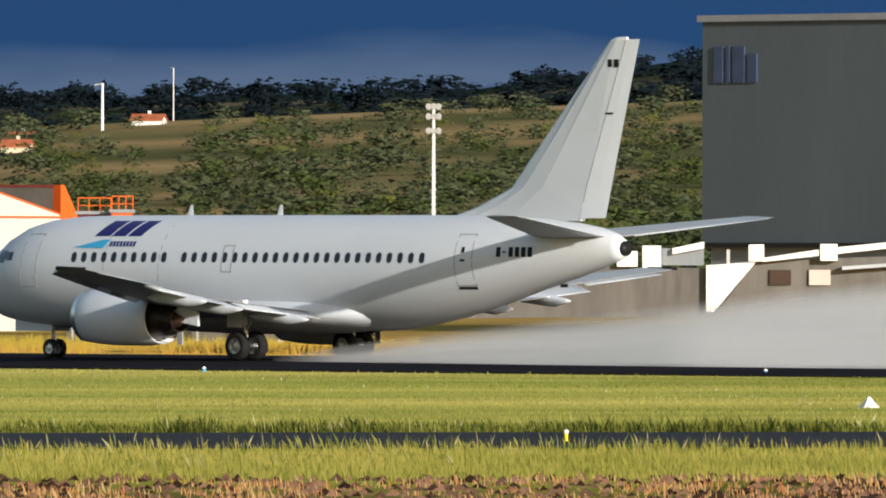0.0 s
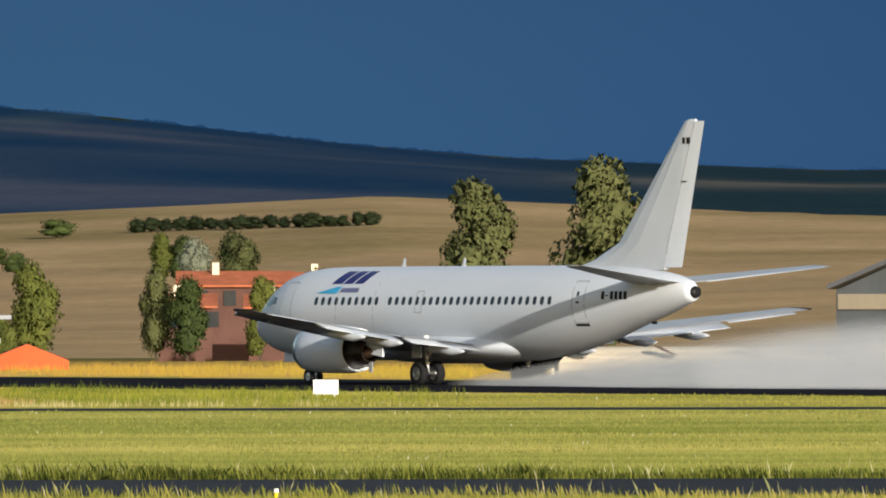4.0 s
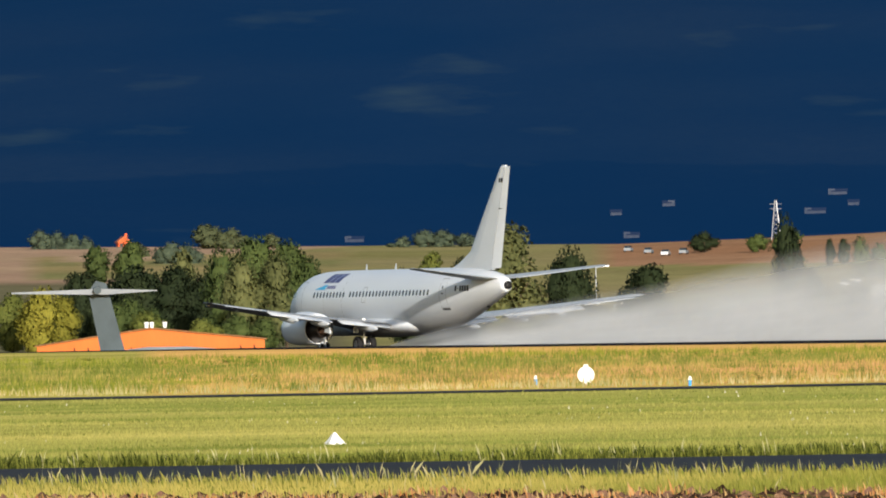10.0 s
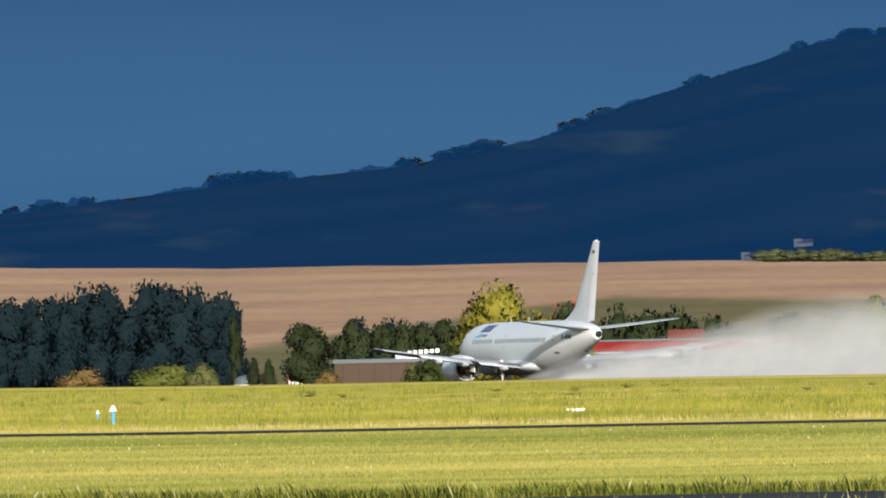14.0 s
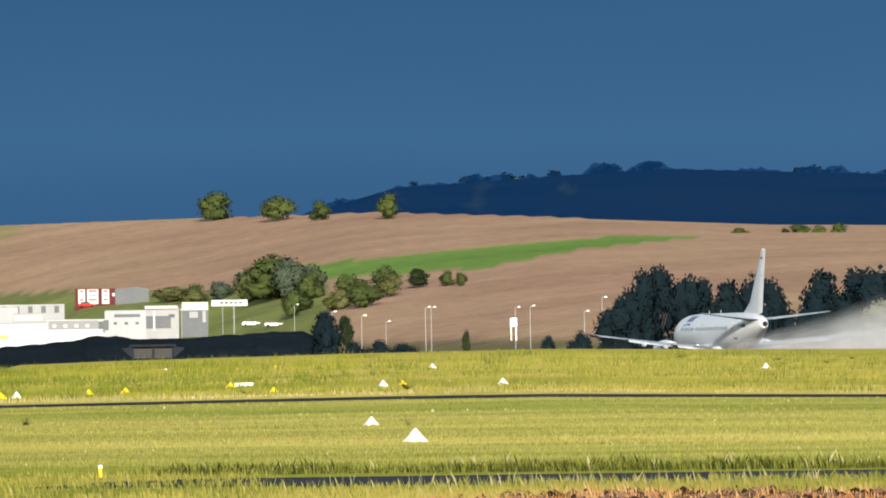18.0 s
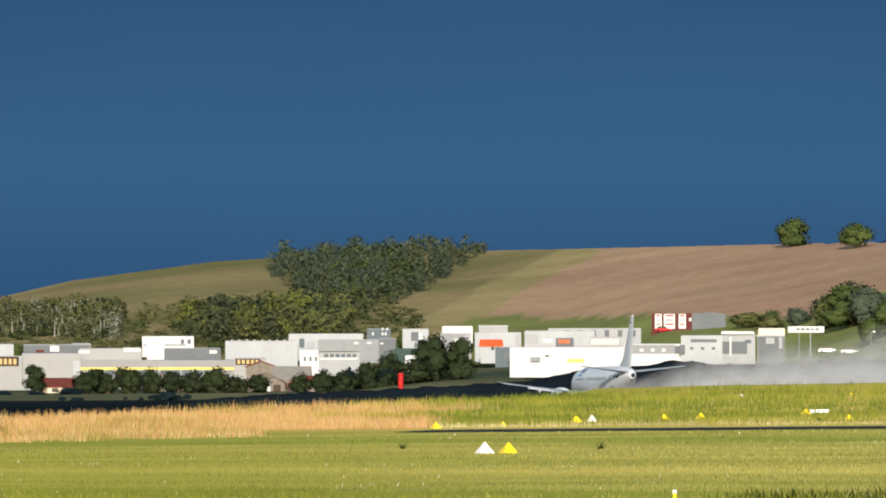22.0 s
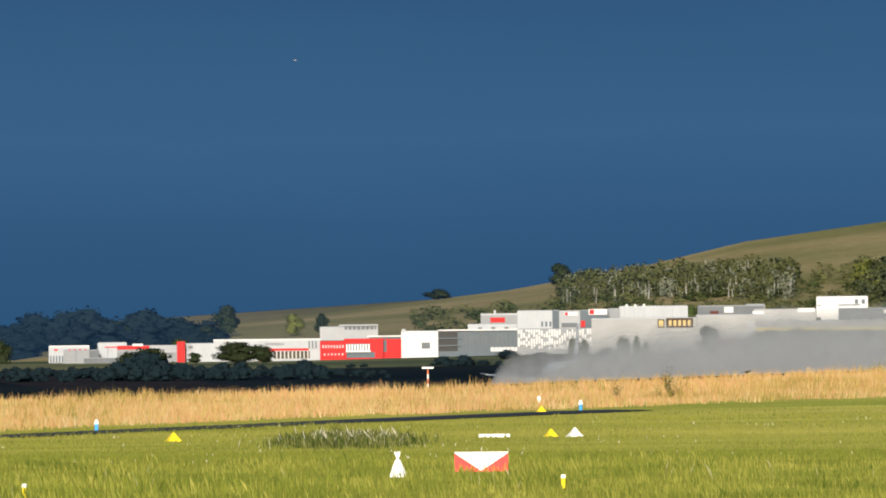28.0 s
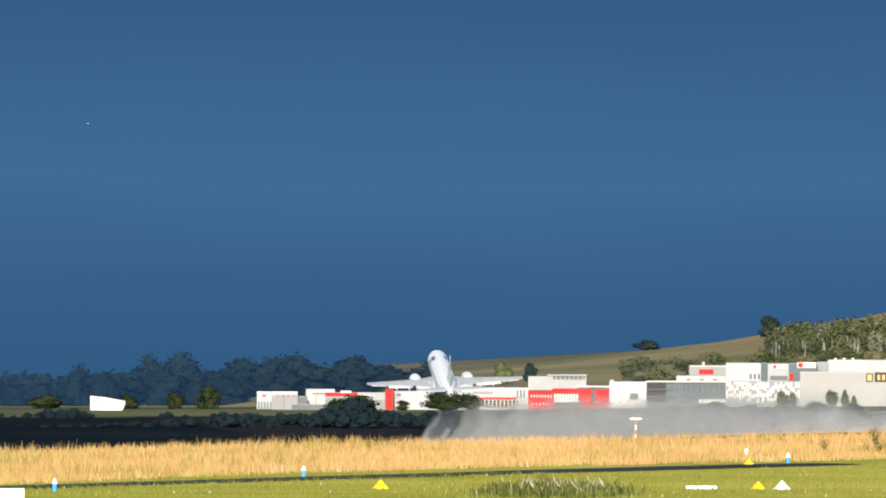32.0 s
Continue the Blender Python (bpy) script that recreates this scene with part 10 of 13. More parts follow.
    part("lid", rod(bmesh.new(), (0, 0, zt - 0.1), (0, 0, zt), 0.5, 0.3, 14), DARK_RED, t)


build_estate()

# ---- single trees, bushes and low buildings along the view ----
TREE_WORDS = {
    ("round", "leaves_green"): "broad green tree beyond the runway", ("round", "leaves_light"): "pale green tree lit by low sun", ("round", "leaves_yellow"): "broad yellow-green tree lit by low sun",
    ("round", "leaves_rust"): "rust-brown autumn tree beside the runway", ("round", "leaves_silver"): "silver-grey leaved tree at the belt's edge", ("round", "leaves_dark"): "dark shaded round tree", ("round", "leaves_olive"): "dull olive-green broad tree",
    ("bush", "leaves_dusk"): "dim blue-green rounded tree below storm sky", ("bush", "leaves_hill"): "dull green bush on the field crest", ("round", "leaves_haze"): "dim blue-grey tree on the far ridge", ("round", "leaves_night"): "tree with cloud shade put into its leaf colour", ("tall", "leaves_night"): "tall tree with cloud shade put into its leaf colour", ("bush", "leaves_night"): "low bush with shade put into its leaf colour",
    ("tall", "leaves_light"): "tall pale green birch by the hangars", ("tall", "leaves_olive"): "tall olive-green poplar with dense leaves", ("tall", "leaves_dark"): "tall dark slender tree",
    ("cone", "leaves_green"): "green pointed conifer by a building", ("cone", "leaves_light"): "pale green cone-shaped tree behind a wall", ("cone", "leaves_dark"): "dark green pointed conifer", ("cone", "leaves_night"): "nearly black pointed conifer",
}


def plant(az, top, foot, width, r, kind, leaves):
    words = TREE_WORDS.get((kind, leaves.name), "low " + leaves.name[7:] + "-leaved bush in rough grass")
    # slide a plant along its line of sight until the slope meets its foot
    q = r
    while r > 2450 and q < 4600 and EYE[2] + (foot - EYE[2]) * q / r - land(az, q) > 0.6:
        q += 10
    if r < q < 4600:
        k = q / r
        top, foot, width, r = EYE[2] + (top - EYE[2]) * k, EYE[2] + (foot - EYE[2]) * k, width * k, q
    foot = max(min(foot, land(az, r)), foot - 0.7 * (top - foot))
    tree(az, top, width, r, kind, leaves, words, "bush" if kind == "bush" else "tree", foot=foot)


def build_trees():
    # beside the hangars and along the hedge on the slope
    plant(35.012, 12.81, 0.17, 9.06, 1150, "tall", LEAF_OLIVE)
    plant(43.716, 3.60, 1.44, 2.46, 592, "round", LEAF_YELLOW)
    plant(33.823, 8.72, 6.02, 3.24, 1300, "round", LEAF_SILVER)
    plant(34.025, 9.07, 6.00, 4.04, 1300, "round", LEAF_OLIVE)
    plant(33.157, 5.61, 0.76, 3.36, 900, "round", LEAF_LIGHT)
    plant(33.013, 2.12, 0.48, 2.19, 880, "bush", LEAF_LIGHT)
    plant(35.547, 14.65, 1.06, 9.54, 1150, "tall", LEAF_OLIVE)
    plant(32.014, 21.55, 17.94, 6.50, 2900, "round", LEAF_GREEN)
    plant(32.299, 20.47, 17.82, 3.49, 2900, "round", LEAF_GREEN)
    plant(32.435, 21.37, 18.13, 4.45, 2900, "round", LEAF_GREEN)
    plant(32.643, 19.52, 15.46, 9.41, 2800, "round", LEAF_GREEN)
    plant(32.738, 16.35, 13.33, 9.07, 2700, "bush", LEAF_GREEN)
    plant(32.857, 14.01, 11.32, 8.74, 2600, "bush", LEAF_GREEN)
    plant(32.975, 12.23, 9.95, 6.22, 2500, "bush", LEAF_GREEN)
    plant(33.070, 10.81, 8.78, 5.08, 2450, "bush", LEAF_GREEN)
    plant(33.249, 18.96, 15.65, 7.92, 2850, "round", LEAF_GREEN)
    plant(33.689, 9.75, 6.85, 2.90, 1400, "round", LEAF_LIGHT)
    plant(33.784, 9.44, 6.54, 3.48, 1400, "round", LEAF_GREEN)
    plant(33.998, 9.69, 6.50, 4.07, 1400, "round", LEAF_GREEN)
    plant(33.664, 5.30, 0.23, 2.34, 940, "round", LEAF_OLIVE)
    plant(33.794, 4.70, 0.22, 3.11, 938, "round", LEAF_GREEN)
    plant(34.103, 4.77, 0.17, 2.34, 940, "tall", LEAF_LIGHT)
    plant(34.352, 4.89, 0.14, 3.31, 938, "round", LEAF_OLIVE)
    plant(34.531, 5.17, 0.13, 3.69, 936, "round", LEAF_GREEN)
    plant(27.907, 23.29, 19.55, 3.73, 3000, "round", LEAF_DARK)
    plant(28.584, 22.74, 19.13, 7.22, 2900, "bush", LEAF_DARK)
    plant(28.822, 23.40, 19.31, 7.22, 2900, "round", LEAF_DARK)
    plant(28.964, 22.81, 19.20, 8.42, 2900, "round", LEAF_GREEN)
    plant(29.083, 21.16, 19.11, 6.02, 2900, "bush", LEAF_GREEN)
    plant(29.891, 21.75, 19.35, 6.02, 2900, "bush", LEAF_DARK)
    plant(33.585, 19.68, 17.23, 4.77, 2950, "bush", LEAF_DARK)
    plant(33.647, 19.90, 17.33, 5.14, 2950, "bush", LEAF_DARK)
    plant(33.709, 19.64, 17.44, 4.16, 2950, "bush", LEAF_DARK)
    plant(33.771, 20.11, 17.54, 3.92, 2950, "bush", LEAF_DARK)
    plant(33.833, 20.22, 17.65, 5.14, 2950, "bush", LEAF_DARK)
    plant(33.894, 19.84, 17.76, 4.77, 2950, "bush", LEAF_DARK)
    plant(33.956, 19.70, 17.86, 3.79, 2950, "bush", LEAF_DARK)
    plant(34.018, 20.41, 17.97, 5.63, 2950, "bush", LEAF_DARK)
    plant(34.080, 20.15, 18.07, 5.02, 2950, "bush", LEAF_DARK)
    plant(34.142, 20.50, 18.18, 4.28, 2950, "bush", LEAF_DARK)
    plant(34.203, 20.12, 18.28, 4.04, 2950, "bush", LEAF_DARK)
    plant(34.265, 20.71, 18.39, 4.41, 2950, "bush", LEAF_DARK)
    plant(34.327, 20.94, 18.37, 6.12, 2950, "bush", LEAF_DARK)
    plant(34.389, 20.31, 18.48, 4.65, 2950, "bush", LEAF_DARK)
    plant(34.451, 20.42, 18.58, 4.65, 2950, "bush", LEAF_DARK)
    plant(34.513, 21.13, 18.69, 4.28, 2950, "bush", LEAF_DARK)
    plant(34.574, 21.12, 18.79, 4.77, 2950, "bush", LEAF_DARK)
    plant(31.531, 69.49, 66.22, 5.40, 4645, "round", LEAF_HAZE)
    plant(31.697, 69.6, 64.5, 7.5, 4645, "bush", LEAF_HAZE)
    plant(32.303, 70.6, 65.0, 7.0, 4645, "bush", LEAF_HAZE)
    plant(32.683, 71.61, 68.14, 5.40, 4645, "round", LEAF_HAZE)
    plant(31.816, 69.9, 64.5, 8.0, 4645, "bush", LEAF_HAZE)
    plant(32.172, 69.6, 65.0, 6.5, 4645, "bush", LEAF_HAZE)
    # grove beside the last hangar
    plant(26.204, 5.44, -1.33, 4.89, 906, "tall", LEAF_LIGHT)
    plant(26.096, 4.54, -1.38, 3.44, 921, "round", LEAF_GREEN)
    plant(26.346, 5.04, -1.48, 3.83, 924, "round", LEAF_LIGHT)
    plant(25.986, 2.28, -1.36, 2.30, 924, "round", LEAF_GREEN)
    plant(25.891, 1.80, -1.67, 2.45, 985, "round", LEAF_DARK)
    plant(25.784, 1.62, -1.66, 2.46, 989, "round", LEAF_DARK)
    plant(25.488, 2.63, -1.10, 1.70, 1023, "round", LEAF_DARK)
    plant(25.226, 2.12, -1.38, 3.51, 939, "round", LEAF_LIGHT)
    plant(25.380, 1.87, -1.43, 3.50, 938, "round", LEAF_LIGHT)
    plant(25.196, 7.10, -1.91, 2.57, 1034, "round", LEAF_DARK)
    plant(25.299, 3.61, -0.04, 1.83, 1100, "round", LEAF_DARK)
    plant(25.373, 8.48, 5.62, 1.91, 2300, "round", LEAF_DARK)
    plant(25.432, 8.43, 5.86, 2.39, 2300, "round", LEAF_DARK)
    plant(25.504, 8.28, 4.08, 3.73, 2250, "round", LEAF_GREEN)
    plant(25.586, 7.28, 4.01, 3.73, 2250, "bush", LEAF_GREEN)
    plant(25.659, 9.68, 5.39, 3.82, 2300, "round", LEAF_DARK)
    plant(25.781, 7.12, 3.86, 4.67, 2250, "bush", LEAF_GREEN)
    plant(26.551, 12.63, 10.39, 3.92, 2700, "bush", LEAF_DARK)
    # behind the parked tail
    plant(24.036, 7.00, -1.53, 6.24, 970, "tall", LEAF_OLIVE)
    plant(23.694, 5.25, -1.56, 3.31, 996, "tall", LEAF_LIGHT)
    plant(23.831, 4.88, -2.12, 2.71, 1089, "round", LEAF_DARK)
    plant(24.283, 5.15, -2.18, 3.99, 1070, "round", LEAF_DARK)
    plant(24.591, 4.05, -2.08, 4.29, 1034, "round", LEAF_DARK)
    plant(23.557, 4.08, -2.08, 2.28, 1101, "round", LEAF_DARK)
    plant(23.637, 0.78, -1.91, 3.48, 1048, "bush", LEAF_GREEN)
    plant(23.851, 0.70, -2.00, 3.49, 1051, "bush", LEAF_DARK)
    plant(24.231, 0.61, -2.05, 3.44, 1036, "bush", LEAF_DARK)
    plant(24.374, 1.04, -2.00, 3.38, 1018, "round", LEAF_DARK)
    plant(24.516, 1.05, -1.94, 3.73, 1000, "round", LEAF_DARK)
    plant(24.634, 0.15, -2.03, 3.35, 1008, "bush", LEAF_GREEN)
    plant(25.188, 10.37, 5.41, 5.72, 2300, "round", LEAF_GREEN)
    plant(24.843, 10.50, 7.39, 5.70, 2500, "bush", LEAF_DARK)
    plant(25.069, 10.00, 7.20, 4.15, 2500, "bush", LEAF_GREEN)
    plant(25.745, 6.63, 1.41, 5.23, 2100, "bush", LEAF_GREEN)
    plant(22.287, 9.39, 5.58, 5.72, 2300, "bush", LEAF_GREEN)
    plant(22.430, 10.24, 5.47, 5.72, 2300, "round", LEAF_GREEN)
    plant(22.643, 7.98, -2.06, 6.39, 2200, "round", LEAF_OLIVE)
    plant(22.046, 3.00, -2.09, 3.98, 1066, "round", LEAF_YELLOW)
    plant(21.927, 2.81, -2.11, 2.68, 1077, "round", LEAF_LIGHT)
    plant(22.141, 2.51, -2.16, 3.11, 1072, "round", LEAF_YELLOW)
    plant(22.190, 4.31, -1.12, 2.97, 1192, "round", LEAF_DARK)
    plant(22.428, 4.46, -1.17, 5.38, 1180, "round", LEAF_DARK)
    plant(22.618, 4.62, -1.62, 4.32, 1157, "round", LEAF_DARK)
    plant(22.378, 1.97, -1.60, 2.68, 1077, "round", LEAF_GREEN)
    plant(22.484, 1.28, -1.61, 3.11, 1072, "round", LEAF_LIGHT)
    plant(22.733, 0.59, -1.80, 3.04, 1048, "bush", LEAF_LIGHT)
    # rust-coloured tree and its neighbours
    plant(20.392, 4.38, -2.39, 6.59, 1134, "round", LEAF_RUST)
    plant(20.281, 1.02, -2.39, 2.85, 1143, "bush", LEAF_LIGHT)
    plant(20.691, 2.14, -2.49, 5.14, 1127, "round", LEAF_LIGHT)
    plant(20.973, 3.30, -0.84, 5.60, 1174, "round", LEAF_LIGHT)
    plant(21.222, 2.97, -1.09, 4.75, 1271, "round", LEAF_DARK)
    plant(21.472, 2.85, -1.42, 4.17, 1257, "round", LEAF_DARK)
    plant(21.662, 2.93, -1.93, 4.86, 1233, "round", LEAF_DARK)
    plant(21.279, 0.69, -1.03, 2.95, 1185, "bush", LEAF_YELLOW)
    plant(21.446, 0.78, -1.17, 3.42, 1176, "bush", LEAF_YELLOW)
    plant(20.615, 2.10, -0.55, 2.12, 1278, "round", LEAF_DARK)
    # by the white wall
    plant(19.801, 4.61, -1.02, 4.65, 1181, "cone", LEAF_LIGHT)
    plant(20.350, 4.54, -1.82, 4.48, 1136, "round", LEAF_RUST)
    plant(20.302, 0.07, -2.06, 2.84, 1141, "bush", LEAF_GREEN)
    plant(20.053, 1.05, -2.27, 6.16, 1143, "bush", LEAF_OLIVE)
    plant(20.182, -0.81, -2.22, 2.36, 1139, "bush", LEAF_LIGHT)
    plant(19.633, 1.47, -1.18, 3.00, 1206, "round", LEAF_LIGHT)
    plant(19.276, 0.82, -1.24, 1.55, 1242, "cone", LEAF_GREEN)
    plant(19.400, 0.87, -1.28, 1.79, 1235, "cone", LEAF_GREEN)
    plant(19.478, 0.64, -1.30, 1.53, 1230, "cone", LEAF_LIGHT)
    plant(19.209, 0.21, -1.24, 1.56, 1252, "cone", LEAF_GREEN)
    plant(18.904, 3.12, -1.19, 7.31, 1760, "round", LEAF_DARK)
    plant(18.808, 2.83, -1.11, 5.47, 1760, "round", LEAF_DARK)
    plant(18.998, 2.82, -1.27, 5.47, 1760, "round", LEAF_DARK)
    plant(19.187, 1.43, -1.42, 5.48, 1760, "round", LEAF_DARK)
    plant(19.426, 2.85, -1.61, 8.21, 1760, "round", LEAF_DARK)
    plant(19.567, 1.24, -1.23, 3.72, 1493, "round", LEAF_DARK)
    plant(19.710, 1.17, -1.91, 3.69, 1483, "round", LEAF_DARK)
    plant(20.115, 2.64, -2.06, 6.64, 1454, "round", LEAF_DARK)
    plant(19.995, 1.60, -2.08, 3.68, 1477, "round", LEAF_DARK)
    # broad yellow tree and bushes
    plant(18.227, 5.83, -0.99, 10.21, 1295, "bush", LEAF_YELLOW)
    plant(17.581, 2.17, -1.38, 4.60, 1583, "bush", LEAF_DARK)
    plant(17.676, 1.64, -1.45, 4.59, 1581, "bush", LEAF_DARK)
    plant(17.783, 1.90, -1.47, 4.87, 1565, "bush", LEAF_DARK)
    plant(17.890, 1.69, -1.55, 4.54, 1563, "bush", LEAF_DARK)
    plant(18.033, 1.99, -1.59, 4.48, 1544, "bush", LEAF_DARK)
    plant(18.401, 2.12, -1.79, 3.79, 1521, "bush", LEAF_DARK)
    plant(18.544, 1.90, -1.85, 3.76, 1510, "bush", LEAF_DARK)
    plant(18.712, 3.40, -2.91, 6.97, 1750, "bush", LEAF_DARK)
    plant(18.830, 2.94, -3.02, 6.97, 1750, "bush", LEAF_DARK)
    plant(18.973, 2.96, -3.14, 6.97, 1750, "bush", LEAF_DARK)
    plant(19.115, 2.32, -3.27, 6.10, 1750, "bush", LEAF_DARK)
    plant(20.853, 2.03, -2.19, 4.93, 1321, "bush", LEAF_DARK)
    plant(21.114, 2.08, -2.25, 4.87, 1305, "bush", LEAF_DARK)
    plant(21.376, 1.96, -2.32, 4.82, 1290, "bush", LEAF_DARK)
    plant(21.566, 1.72, -2.36, 4.78, 1279, "bush", LEAF_DARK)
    plant(20.520, 1.66, -2.50, 4.17, 1255, "bush", LEAF_DARK)
    plant(21.780, 1.79, -2.41, 4.20, 1267, "bush", LEAF_DARK)
    plant(18.499, 4.05, -0.38, 4.60, 1387, "round", LEAF_DARK)
    plant(18.422, 0.12, -3.12, 7.21, 1241, "bush", LEAF_OLIVE)
    plant(18.589, 0.31, -2.75, 2.81, 1230, "bush", LEAF_LIGHT)
    plant(17.970, -0.48, -3.22, 7.38, 1271, "bush", LEAF_GREEN)
    plant(17.862, -0.95, -3.17, 3.17, 1275, "bush", LEAF_OLIVE)
    plant(17.416, 2.84, -3.25, 5.47, 1387, "round", LEAF_DARK)
    plant(17.618, 3.14, -0.85, 3.54, 1553, "round", LEAF_DARK)
    plant(17.724, 2.60, -0.96, 3.56, 1561, "round", LEAF_DARK)
    plant(17.820, 2.86, -0.96, 3.82, 1536, "round", LEAF_DARK)
    plant(17.914, 2.48, -1.03, 3.50, 1535, "round", LEAF_DARK)
    plant(17.998, 3.06, -1.04, 3.79, 1521, "round", LEAF_DARK)
    plant(17.101, 3.86, -2.32, 1.52, 1463, "tall", LEAF_DARK)
    plant(17.182, -0.17, -2.10, 1.71, 1371, "cone", LEAF_DARK)
    plant(17.246, -0.31, -2.28, 1.58, 1363, "cone", LEAF_DARK)
    plant(17.493, -1.47, -3.10, 2.70, 1304, "bush", LEAF_RUST)
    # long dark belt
    plant(14.995, 5.48, -5.11, 8.34, 2011, "round", LEAF_SHADED)
    plant(15.100, 5.81, -5.12, 8.28, 1997, "tall", LEAF_SHADED)
    plant(15.214, 5.88, -5.17, 8.26, 1990, "round", LEAF_SHADED)
    plant(15.333, 5.45, -5.15, 7.59, 1967, "tall", LEAF_SHADED)
    plant(15.464, 5.92, -5.24, 8.16, 1966, "round", LEAF_SHADED)
    plant(15.575, 6.06, -5.23, 8.07, 1945, "tall", LEAF_SHADED)
    plant(15.689, 5.80, -5.21, 7.98, 1924, "round", LEAF_SHADED)
    plant(15.808, 6.04, -5.29, 7.98, 1924, "tall", LEAF_SHADED)
    plant(15.927, 6.08, -5.24, 7.31, 1896, "round", LEAF_SHADED)
    plant(16.034, 6.16, -5.29, 7.84, 1891, "tall", LEAF_SHADED)
    plant(16.141, 6.37, -5.27, 7.76, 1871, "round", LEAF_SHADED)
    plant(16.248, 6.46, -5.36, 7.23, 1874, "tall", LEAF_SHADED)
    plant(16.356, 6.65, -5.30, 7.66, 1847, "round", LEAF_SHADED)
    plant(16.475, 7.38, -5.28, 8.03, 1827, "round", LEAF_SHADED)
    plant(16.594, 8.12, -5.33, 8.01, 1822, "tall", LEAF_SHADED)
    plant(16.713, 8.10, -5.38, 8.44, 1816, "round", LEAF_SHADED)
    plant(16.820, 7.91, -5.36, 7.91, 1798, "tall", LEAF_SHADED)
    plant(16.926, 7.07, -5.34, 7.83, 1780, "round", LEAF_SHADED)
    plant(17.021, 6.56, -5.38, 7.37, 1777, "round", LEAF_SHADED)
    plant(17.098, 4.29, -5.39, 5.50, 1769, "tall", LEAF_SHADED)
    plant(17.613, 3.29, -4.28, 3.95, 1587, "round", LEAF_SHADED)
    plant(17.744, 2.96, -4.29, 4.25, 1575, "round", LEAF_SHADED)
    plant(17.874, 2.63, -4.31, 4.22, 1564, "round", LEAF_SHADED)
    plant(17.981, 2.32, -4.32, 3.87, 1555, "round", LEAF_SHADED)
    plant(14.950, 1.90, -5.16, 6.90, 1958, "bush", LEAF_SHADED)
    plant(15.081, 1.66, -5.18, 6.28, 1941, "bush", LEAF_SHADED)
    plant(15.211, 0.39, -5.19, 6.63, 1925, "bush", LEAF_SHADED)
    plant(15.341, 0.09, -5.21, 7.13, 1909, "bush", LEAF_SHADED)
    plant(15.473, 1.21, -5.23, 6.52, 1893, "bush", LEAF_SHADED)
    plant(15.603, 0.60, -5.25, 7.48, 1878, "bush", LEAF_SHADED)
    plant(15.734, 0.84, -5.26, 6.80, 1863, "bush", LEAF_SHADED)
    plant(15.864, 0.85, -5.28, 6.67, 1848, "bush", LEAF_SHADED)
    plant(15.995, 0.26, -5.29, 6.31, 1833, "bush", LEAF_SHADED)
    plant(16.125, 0.20, -5.31, 5.81, 1819, "bush", LEAF_SHADED)
    plant(16.257, 0.74, -5.32, 6.81, 1804, "bush", LEAF_SHADED)
    plant(16.388, 1.42, -5.33, 7.20, 1790, "bush", LEAF_SHADED)
    plant(16.518, 0.76, -5.35, 6.56, 1777, "bush", LEAF_SHADED)
    plant(16.648, -0.25, -5.36, 6.73, 1763, "bush", LEAF_SHADED)
    plant(16.780, 0.86, -5.38, 6.68, 1750, "bush", LEAF_SHADED)
    plant(16.910, 0.44, -5.39, 7.21, 1737, "bush", LEAF_SHADED)
    plant(17.040, -0.12, -5.41, 7.01, 1724, "bush", LEAF_SHADED)
    plant(15.581, 4.19, -3.37, 9.15, 1471, "round", LEAF_RUST)
    plant(15.486, 3.26, -3.20, 5.54, 1484, "round", LEAF_RUST)
    plant(15.283, 1.95, -3.06, 8.35, 1491, "round", LEAF_SILVER)
    plant(15.186, 0.30, -3.07, 3.74, 1504, "bush", LEAF_SILVER)
    plant(16.468, -1.21, -2.93, 5.45, 1383, "bush", LEAF_RUST)
    plant(16.813, -0.89, -2.97, 7.87, 1355, "bush", LEAF_LIGHT)
    plant(16.968, -0.77, -3.00, 3.35, 1347, "bush", LEAF_OLIVE)
    # trees round the orange shed, on the crest behind it and below the far wood
    plant(22.251, 4.29, -1.71, 4.01, 1200, "round", LEAF_DARK)
    plant(22.390, 3.83, -1.77, 3.74, 1200, "round", LEAF_DARK)
    plant(22.506, 4.46, -1.82, 4.01, 1200, "round", LEAF_DARK)
    plant(22.633, 4.54, -1.87, 4.54, 1200, "round", LEAF_DARK)
    plant(22.735, 3.83, -1.91, 4.01, 1200, "round", LEAF_DARK)
    plant(22.826, 5.69, -1.61, 4.28, 1130, "round", LEAF_GREEN)
    plant(22.954, 6.84, -1.65, 5.03, 1130, "round", LEAF_GREEN)
    plant(23.082, 6.47, -1.70, 4.78, 1130, "round", LEAF_GREEN)
    plant(23.170, 5.30, -1.74, 3.77, 1130, "round", LEAF_GREEN)
    plant(22.901, 4.88, -1.54, 3.71, 1110, "round", LEAF_OLIVE)
    plant(23.029, 5.33, -1.58, 3.71, 1110, "round", LEAF_OLIVE)
    plant(22.757, 0.67, -1.63, 2.91, 1090, "bush", LEAF_GREEN)
    plant(22.872, 0.75, -1.67, 3.40, 1090, "bush", LEAF_GREEN)
    plant(22.986, 0.47, -1.71, 2.91, 1090, "bush", LEAF_GREEN)
    plant(22.440, 2.12, -0.56, 3.17, 1095, "bush", LEAF_GREEN)
    plant(22.528, 1.35, -0.60, 2.68, 1095, "bush", LEAF_GREEN)
    plant(22.265, 10.27, 6.35, 7.83, 3200, "bush", LEAF_GREEN)
    plant(22.354, 9.46, 6.26, 7.83, 3200, "bush", LEAF_GREEN)
    plant(22.457, 12.34, 6.50, 7.12, 3200, "bush", LEAF_HILL)
    plant(22.520, 8.57, 5.72, 5.70, 3200, "bush", LEAF_GREEN)
